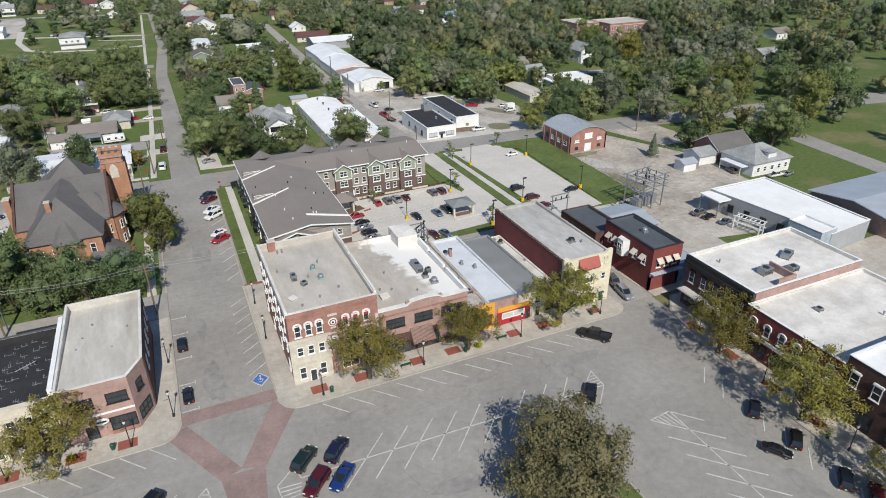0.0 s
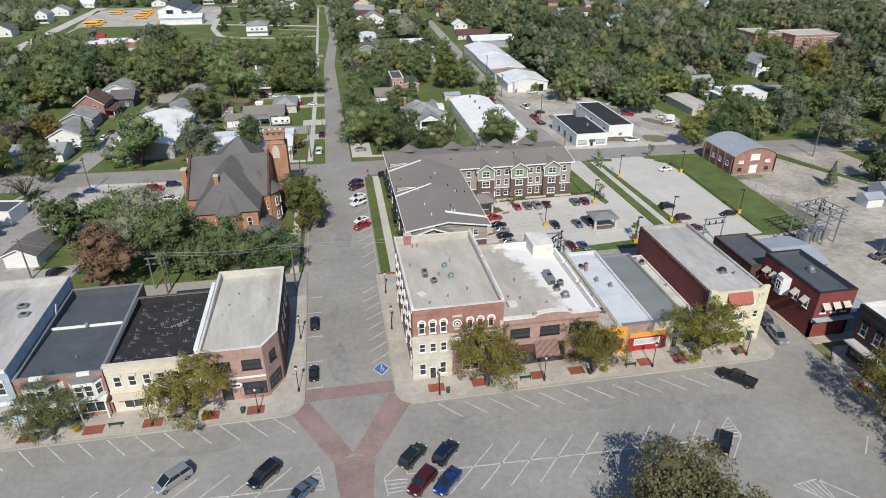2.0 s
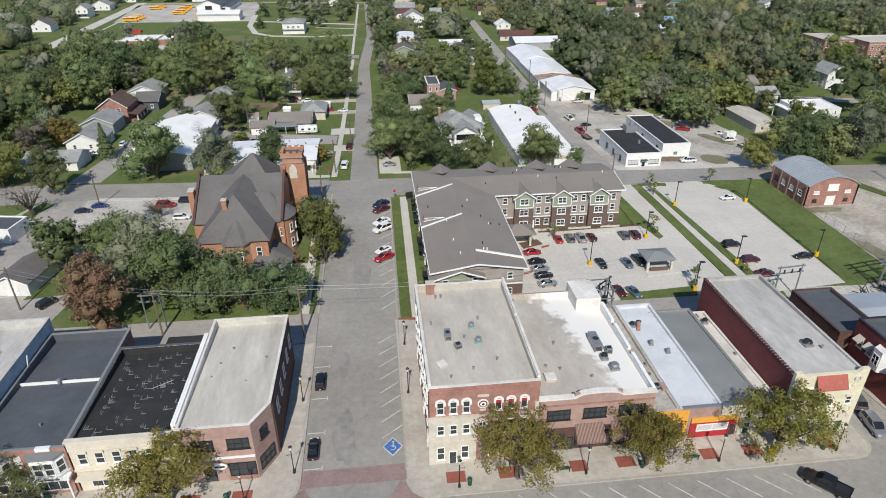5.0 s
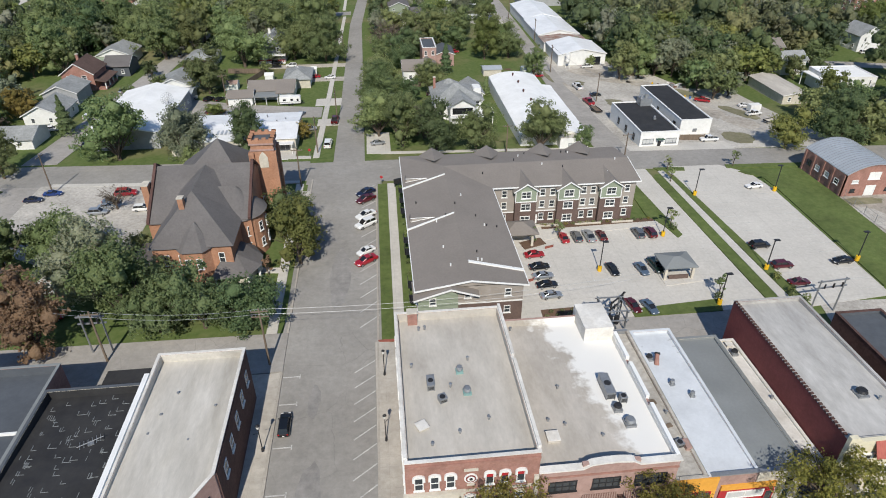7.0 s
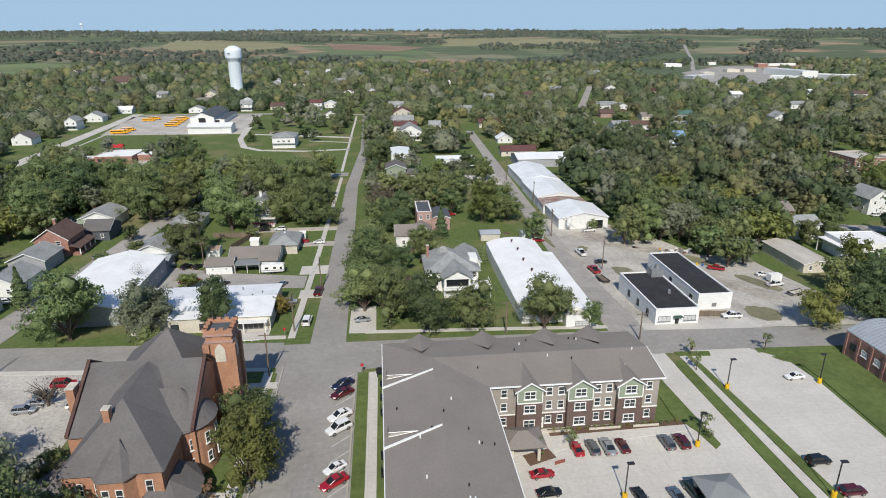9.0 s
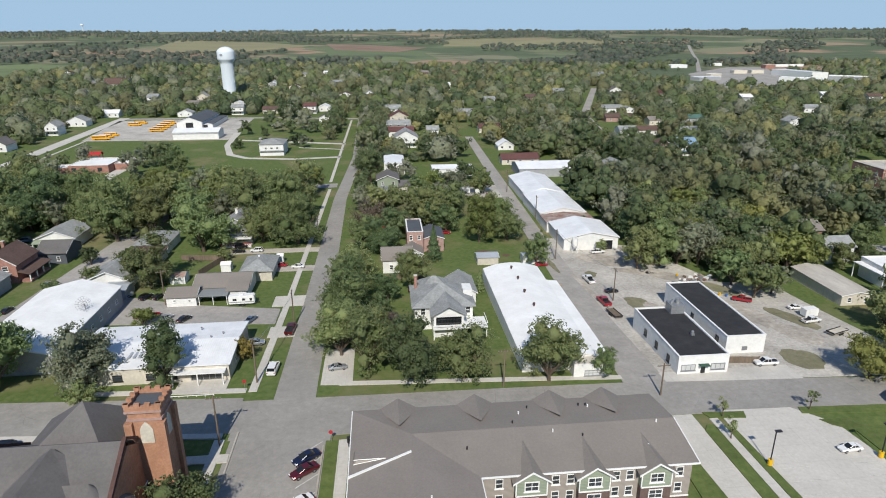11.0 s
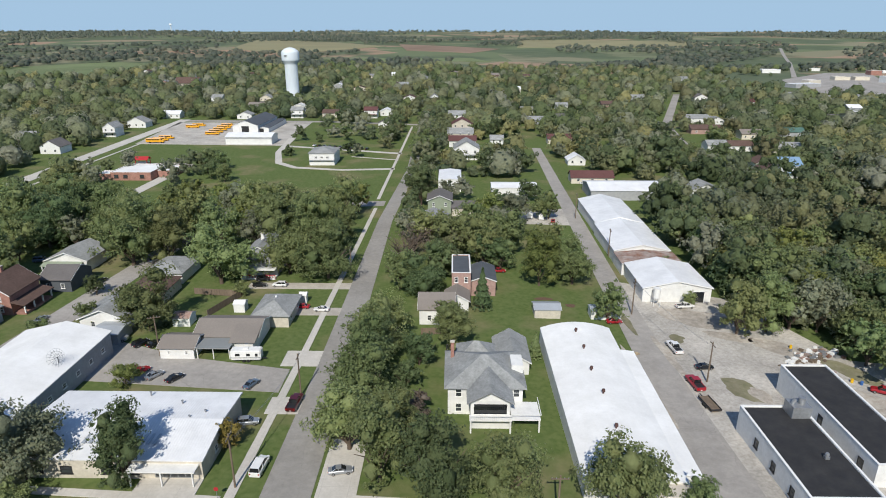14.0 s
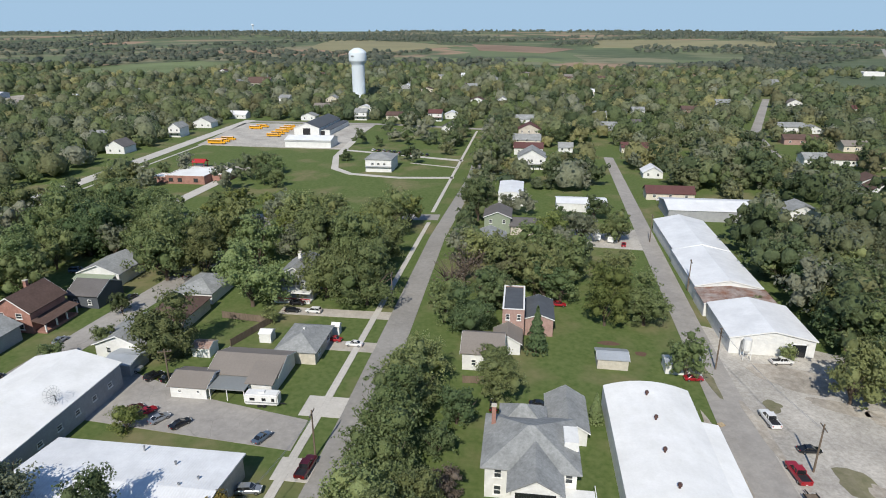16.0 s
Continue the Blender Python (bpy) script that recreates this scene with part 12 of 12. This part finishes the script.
# avenue along the north street
for sh, hue, x, y, s in (("big0", "olive", 6.2, 168.6, 1.08), ("big1", "olive", 6.8, 178.2, 1.05), ("big2", "mid", 6.0, 187.0, 1.1), ("big0", "mid", 7.0, 196.0, 1.0), ("big1", "olive", 7.2, 203.6, 1.0), ("big2", "mid", 11.4, 161.6, 1.0), ("big0", "dark", 19.0, 158.4, 0.98), ("big1", "mid", 27.8, 157.6, 0.9), ("big2", "olive", 13.0, 170.6, 0.7), ("mid0", "dark", 13.0, 185.6, 0.6),
                         ("big0", "mid", 42.2, 155.4, 1.0), ("mid1", "mid", 52.0, 156.4, 0.55), ("mid2", "bare", 15.4, 177.0, 0.5), ("mid0", "dark", 15.0, 194.0, 0.75), ("big2", "olive", 21.2, 200.0, 0.8), ("conifer", "dark", 27.6, 218.4, 1.05), ("mid2", "rust", 23.4, 190.0, 0.55), ("conifer", "mid", 36.6, 197.0, 0.7), ("mid1", "bare", 16.6, 166.0, 0.6)):
    tree(sh, hue, x, y, s)
for sh, hue, x, y, s in (("big1", "dark", 14.6, 224.6, 0.85), ("mid0", "olive", 8.6, 229.6, 0.9), ("mid1", "dark", 17.4, 236.0, 0.9), ("bare", "bare", 8.4, 243.0, 1.5), ("bare", "bare", 10.4, 252.6, 1.4), ("big2", "yellow", 42.0, 232.4, 0.98), ("big1", "olive", 50.2, 234.0, 0.98), ("mid0", "mid", 36.0, 255.0, 1.1),
                         ("mid1", "olive", 27.6, 246.6, 1.1), ("mid2", "olive", 21.0, 254.0, 1.1), ("mid1", "olive", 54.2, 214.0, 0.72), ("mid2", "mid", 33.4, 243.0, 0.8), ("mid0", "olive", 46.0, 249.0, 1.0), ("mid1", "mid", 52.4, 289.0, 0.8), ("big2", "dark", 10.0, 304.0, 1.1), ("mid0", "yellow", 32.0, 284.0, 0.95), ("mid2", "pale", 40.4, 286.0, 0.9), ("mid0", "olive", 13.0, 264.0, 1.0), ("mid1", "mid", 27.0, 268.0, 0.95), ("mid2", "olive", 20.0, 210.0, 0.6)):
    tree(sh, hue, x, y, s)
for sh, hue, x, y, s in (("big1", "yellow", 97.0, 150.2, 0.85), ("big0", "dark", 111.0, 153.0, 1.05), ("big1", "pale", 129.0, 157.0, 1.2), ("mid1", "olive", 79.6, 209.0, 1.1), ("big2", "olive", 86.0, 210.0, 0.95), ("big0", "olive", -35.0, 232.0, 1.3), ("big1", "olive", -20.0, 239.0, 1.2), ("big0", "mid", -9.8, 236.0, 1.15), ("big2", "olive", -14.6, 246.6, 1.2), ("big1", "mid", -62.4, 244.0, 1.3), ("big2", "olive", -53.6, 246.6, 1.1), ("big0", "mid", -71.0, 258.0, 1.2),
                         ("big2", "olive", -28.0, 258.4, 1.15), ("big0", "olive", -39.4, 279.0, 1.2), ("big1", "olive", -16.0, 284.0, 1.2), ("mid0", "olive", -43.4, 256.0, 1.2), ("mid1", "olive", -54.4, 266.0, 1.2), ("mid1", "yellow", -65.2, 294.0, 1.0), ("big0", "mid", -104.0, 262.0, 1.3), ("big1", "dark", -93.0, 258.0, 1.3), ("big2", "mid", -91.6, 232.0, 1.15), ("big0", "mid", -125.0, 271.0, 1.3), ("big1", "dark", -113.0, 244.0, 1.25), ("big2", "mid", -104.0, 222.0, 1.2)):
    tree(sh, hue, x, y, s)
for sh, hue, x, y, s in (("big1", "mid", -100.0, 285.0, 1.2), ("big0", "olive", -114.0, 303.0, 1.2), ("big2", "mid", -84.0, 274.0, 1.1), ("mid0", "mid", -71.6, 338.9, 0.8), ("mid1", "dark", -78.5, 343.0, 0.9), ("mid2", "dark", -86.5, 366.0, 1.0), ("mid0", "mid", -80.5, 362.0, 0.8), ("mid0", "dark", -22.8, 268.0, 1.0),
                         ("mid0", "mid", 76.0, 244.0, 0.4), ("big1", "pale", 135.0, 140.4, 1.25), ("mid0", "olive", 117.6, 152.0, 1.1), ("big1", "yellow", 170.0, 146.0, 1.5), ("mid2", "olive", 142.0, 125.0, 1.2), ("big0", "olive", 146.0, 107.0, 1.3), ("big2", "yellow", 166.0, 114.0, 1.4), ("mid0", "dark", 125.0, 115.6, 0.8), ("big1", "mid", 195.0, 146.0, 1.3), ("big0", "mid", 197.0, 129.0, 1.3), ("big1", "pale", 222.0, 196.0, 1.7), ("mid2", "olive", 150.0, 178.0, 1.3), ("big1", "mid", 170.0, 165.0, 1.4), ("big2", "gold", 176.0, 204.0, 1.2), ("big0", "pale", 205.0, 228.0, 1.5), ("big1", "yellow", 193.0, 256.0, 1.3), ("conifer", "pale", 112.6, 115.6, 0.8), ("mid1", "olive", 74.6, 222.6, 0.35), ("mid1", "olive", 131.6, 202.8, 0.72), ("mid2", "mid", 139.4, 203.4, 0.6), ("mid0", "olive", 129.0, 217.6, 0.6)):
    tree(sh, hue, x, y, s)
for x, y in ((66.0, 141.9), (64.4, 136.5), (80.5, 142.2), (57.0, 119.5), (31.0, 116.0), (36.2, 117.8), (55.9, 99.0)):
    tree("young", "olive", x, y, 1.0, 0.18)


def grove(x0, y0, x1, y1, count, seed, hues, s0=0.75, s1=1.15, shapes=("far0", "far1", "mid0", "mid1"), single_trees=True):
    """Trees of a stand, placed with room between them and off the houses."""
    rng = random.Random(seed)
    done = []
    tries = 0
    while len(done) < count and tries < count * 12:
        tries += 1
        x, y = rng.uniform(x0, x1), rng.uniform(y0, y1)
        if any((x - u) ** 2 + (y - v) ** 2 < 22 for u, v in done) or not clear(x, y, 2.0):
            continue
        if any(abs(x - u - (y - v) * u / v) < 9 and -34 < y - v < 9 for u, v in HOMES):
            continue
        done.append((x, y))
        s = rng.uniform(s0, s1)
        if COUNT[0] < 296 and single_trees:
            tree(rng.choice(shapes), rng.choice(hues), x, y, s)
        else:
            REST.append((x, y, s))


REST = [(-63, 436, 0.6), (-52, 432, 0.7), (-46, 446, 0.9), (-38, 437, 0.9), (-31, 452, 1.0), (-25, 441, 0.85), (-16, 436, 0.9), (-11, 447, 0.9), (-55, 468, 0.9), (-44, 478, 1.0), (-50, 492, 1.0), (-12, 466, 0.8), (-59, 393, 0.5), (-30, 398, 0.55), (-25, 390, 0.5)]
KEEP += [(113, 125, 172, 200), (125, 141, 199, 231), (40, 62, 412, 440), (138, 165, 80, 112), (123, 137, 92, 114), (104, 124, 76, 141), (124, 136, 112, 140), (-150, -60, 345, 420), (131, 148, 180, 200), (146, 184, 204, 224), (169, 180, 216, 240), (197, 240, 255, 291), (116, 146, 57, 109), (14, 32, 272, 302), (-84, -66, 198, 253), (-56, -22, 228, 252), (15, 53, 316, 342), (-300, -250, 764, 790), (-160, 420, 142, 156), (186, 240, 76, 112)]
G = ("dark", "dark", "mid", "olive", "olive", "pale", "yellow")
grove(-128, 160, -86, 300, 44, 2, G, 0.8, 1.1)
grove(-86, 253, -8, 300, 26, 3, ("mid", "olive", "olive", "pale", "yellow"), 0.8, 1.05)
grove(84, 188, 126, 262, 52, 1, ("dark", "mid", "mid", "olive", "olive", "pale", "yellow"), 0.85, 1.25, ("mid0", "mid1", "mid2", "far0"))
grove(112, 150, 172, 215, 20, 5, G, 0.8, 1.1)
grove(6, 236, 56, 330, 20, 4, G, 0.6, 0.9)
grove(118, 20, 200, 136, 22, 6, ("mid", "olive", "dark", "yellow"), 0.8, 1.1)
rng = random.Random(44)
for i in range(30):
    y = 264 + i * 8.6
    REST.append((8.2 + rng.uniform(-1.2, 1.6) - (y - 264) * 0.008, y, rng.uniform(0.75, 1.1)))
    if y > 405:
        REST.append((-11.5 + rng.uniform(-2.5, 1.0) - (y - 264) * 0.008, y + 3, rng.uniform(0.75, 1.1)))
for x, y in ((-118, 322), (-90, 350), (-84, 352), (-122, 334), (-125, 350), (-118, 356), (-131, 340), (-88, 330)):
    REST.append((x, y, rng.uniform(0.7, 0.95)))
grove(250, 110, 420, 330, 110, 18, G, 0.9, 1.3, single_trees=False)
grove(86, 200, 178, 330, 150, 11, G, 0.85, 1.3, single_trees=False)
grove(-178, 150, -100, 330, 80, 14, G, 0.8, 1.1, single_trees=False)
grove(172, 150, 260, 240, 50, 15, G, 0.8, 1.2, single_trees=False)
grove(180, 20, 300, 136, 60, 16, G, 0.8, 1.2, single_trees=False)
grove(-200, 90, -64, 146, 26, 7, G, 0.7, 1.0, single_trees=False)
grove(175, 235, 330, 400, 110, 10, G, 0.8, 1.15, single_trees=False)
grove(66, 335, 200, 460, 90, 12, G, 0.8, 1.1, single_trees=False)
grove(6, 330, 62, 480, 34, 13, G, 0.7, 1.0, single_trees=False)


# ---- far woods ----
def crowd(name, label, body, around, leaves, tones, leaf_tones, material):
    """Many crowns in one object: bodies and the leaf clumps on them; each tree keeps a tone of its own."""
    verts, corners, sizes, side = body
    me = quad_mesh(name, np.concatenate([verts, leaves]), np.concatenate([corners, len(verts) + np.arange(len(leaves))]), np.concatenate([sizes, np.full(len(leaves) // 4, 4)]))
    smooth = np.zeros(len(sizes) + len(leaves) // 4, dtype=bool)
    smooth[:len(sizes)] = True
    me.polygons.foreach_set("use_smooth", smooth)
    me.attributes.new("tone", "FLOAT", "FACE").data.foreach_set("value", np.concatenate([np.repeat(tones, side), np.repeat(tones, around), leaf_tones]).astype(np.float32))
    me.materials.append(material)
    return tagged(new(name, me), label, "woods", kind="stuff")


def far_woods(name, label, seed, count, area, size, quads, open_land, leaves, spread=0.36, free=3, around=12, rings=6, apart=6.0):
    """One object of many small clumped crowns, thinned over open land."""
    rng = np.random.RandomState(seed)
    x0, x1, y0, y1 = area
    pts = []
    house = np.array(HOMES)
    taken = {}
    while len(pts) < count:
        y = y0 + (y1 - y0) * rng.rand() ** 1.15
        half = 60 + (y - 40) * 0.95
        x = rng.uniform(max(x0, -half), min(x1, half))
        if not clear(x, y, free):
            continue
        if y < 330 and -175 < x < 260:
            continue
        if 6 < x < 330 and y < 400 or -66 < x < 200 and y < 470 and x > -8:
            if rng.rand() < 0.75:
                continue
        dy = y - house[:, 1]
        dx = np.abs(house[:, 0] + dy * house[:, 0] / house[:, 1] - x)
        if np.any((dx < 8) & (dy < 7) & (dy > -27)):
            continue
        f = math.sin(x / 170 + 1.3) + math.sin(y / 210 + x / 400) + 0.8 * math.sin(x / 63 - y / 90)
        if f > open_land:
            continue
        cell = (int(x // apart), int(y // apart))
        if any((x - u) ** 2 + (y - v) ** 2 < apart ** 2 for i in (-1, 0, 1) for j in (-1, 0, 1) for u, v in taken.get((cell[0] + i, cell[1] + j), ())):
            continue
        taken.setdefault(cell, []).append((x, y))
        pts.append((x, y, gz(x, y)))
    pts = np.array(pts)
    s = size * rng.choice((0.55, 0.75, 0.95, 1.1, 1.35), count) * rng.uniform(0.9, 1.1, count)
    flat = 1.05 if size < 6 else 0.65
    lift = s * 0.75
    body = shells(rng, pts, s * 0.76, lift, flat, around, rings)
    d = rng.normal(size=(count, quads, 3))
    d[:, :, 2] = np.abs(d[:, :, 2]) * 1.0 - 0.15
    d /= np.linalg.norm(d, axis=2)[:, :, None]
    c = pts[:, None, :] + d * s[:, None, None] * rng.uniform(0.78, 1.14, (count, quads, 1)) * np.array([1, 1, flat])
    c[:, :, 2] += lift[:, None]
    tone = rng.rand(count)
    crowd(name, label, body, around, leaf_quads(c.reshape(-1, 3), d.reshape(-1, 3), size * spread, rng, 0.3), tone, np.repeat(tone, quads), leaves)


def woods_material(name, colours, spread=0.14):
    """Leaves whose colour goes from tree to tree, with a little change from leaf to leaf."""
    m = leaf_mat(name, colours[0], colours[1], 0.0)
    nt = m.node_tree
    tone = nt.nodes.new("ShaderNodeAttribute")
    tone.attribute_name = "tone"
    ramp = nt.nodes.new("ShaderNodeValToRGB")
    while len(ramp.color_ramp.elements) < len(colours):
        ramp.color_ramp.elements.new(0.5)
    for i, (e, c) in enumerate(zip(ramp.color_ramp.elements, colours)):
        e.position, e.color = i / (len(colours) - 1), (*c, 1)
    nt.links.new(tone.outputs["Fac"], ramp.inputs[0])
    geo = nt.nodes.new("ShaderNodeNewGeometry")
    grain = nt.nodes.new("ShaderNodeTexNoise")
    grain.inputs["Scale"].default_value = 0.55
    grain.inputs["Detail"].default_value = 5
    grain.inputs["Roughness"].default_value = 0.7
    nt.links.new(geo.outputs["Position"], grain.inputs["Vector"])
    val = nt.nodes.new("ShaderNodeMapRange")
    val.inputs[1].default_value, val.inputs[2].default_value = 0.3, 0.7
    val.inputs[3].default_value, val.inputs[4].default_value = 1 - 2 * spread, 1 + 2 * spread
    nt.links.new(grain.outputs["Fac"], val.inputs[0])
    bump = nt.nodes.new("ShaderNodeBump")
    bump.inputs["Strength"].default_value = 1.0
    bump.inputs["Distance"].default_value = 1.6
    nt.links.new(grain.outputs["Fac"], bump.inputs["Height"])
    nt.links.new(bump.outputs[0], nt.nodes["Principled BSDF"].inputs["Normal"])
    hs = [k for k in nt.nodes if k.bl_idname == "ShaderNodeHueSaturation"][0]
    for link in list(hs.inputs["Hue"].links) + list(hs.inputs["Value"].links) + list(hs.inputs["Color"].links):
        nt.links.remove(link)
    hs.inputs["Hue"].default_value = 0.5
    nt.links.new(val.outputs[0], hs.inputs["Value"])
    nt.links.new(ramp.outputs[0], hs.inputs["Color"])
    return m


WOODS = woods_material("mixed_wood_leaves", [(0.082, 0.113, 0.054), (0.173, 0.219, 0.098), (0.246, 0.259, 0.151), (0.110, 0.149, 0.068), (0.320, 0.329, 0.242), (0.200, 0.246, 0.098), (0.120, 0.162, 0.090), (0.353, 0.336, 0.151), (0.160, 0.193, 0.106), (0.208, 0.198, 0.104)])
# distance haze is put into these leaf colours: greyer and bluer than the town trees
WOODS_HAZED = woods_material("hazed_wood_leaves", [(0.089, 0.113, 0.086), (0.131, 0.158, 0.12), (0.163, 0.179, 0.134), (0.105, 0.131, 0.106), (0.189, 0.194, 0.146)])


def build_rest():
    """The trees further back in the groves, with clumped crowns, as one object."""
    rng = np.random.RandomState(77)
    ps, ds, ts, base, size = [], [], [], [], []
    for x, y, s in REST:
        s *= rng.choice((0.7, 0.9, 1.0, 1.1, 1.3))
        p, d, cs, rs, flat = crown_points(rng, 5.8 * s, 10.0 * s, 1.0 * s, 42, 10, 8, 0.16)
        ps.append(p + np.array([x, y, gz(x, y)]))
        ds.append(d)
        ts.append(np.full(len(p), rng.rand()))
        base.append(cs + np.array([x, y, gz(x, y)]))
        size.append(rs)
    lobes = np.array([len(k) for k in size])
    size = np.concatenate(size)
    body = shells(rng, np.concatenate(base), size * 0.6, 0 * size, flat, 6, 3, -0.8)
    crowd("town_grove", "dense stand of mixed green trees between houses", body, 6, leaf_quads(np.concatenate(ps), np.concatenate(ds), 0.39, rng, 0.5), np.repeat(np.array([t[0] for t in ts]), lobes), np.concatenate(ts), WOODS)


build_rest()
far_woods("town_woods", "dense mixed green trees across the town", 31, 1800, (-700, 800, 300, 600), 4.9, 72, 9, WOODS, 0.13, around=9, rings=4, apart=5.6)
far_woods("outer_town_woods", "dense mixed green trees at the edge of town", 34, 3300, (-900, 1000, 590, 1100), 5.2, 28, 9, WOODS, 0.17, around=8, rings=4, apart=6.0)
# these two stands wear leaf colours with haze mixed in
far_woods("distant_woods", "distant woods between pale farm fields", 32, 5000, (-3600, 3600, 1050, 3200), 6.8, 5, 0.0, WOODS_HAZED, 0.24, around=8, rings=3)
far_woods("horizon_woods", "thin woods along the horizon", 33, 4200, (-3700, 3700, 2400, 3650), 8.0, 2, 0.5, WOODS_HAZED, 0.2, around=7, rings=2)

# ---- from plan units to metres ----
for ob in list(scene.objects):
    if ob.parent is None and ob is not cam and ob is not sun:
        ob.matrix_basis = Matrix.Scale(K, 4) @ ob.matrix_basis
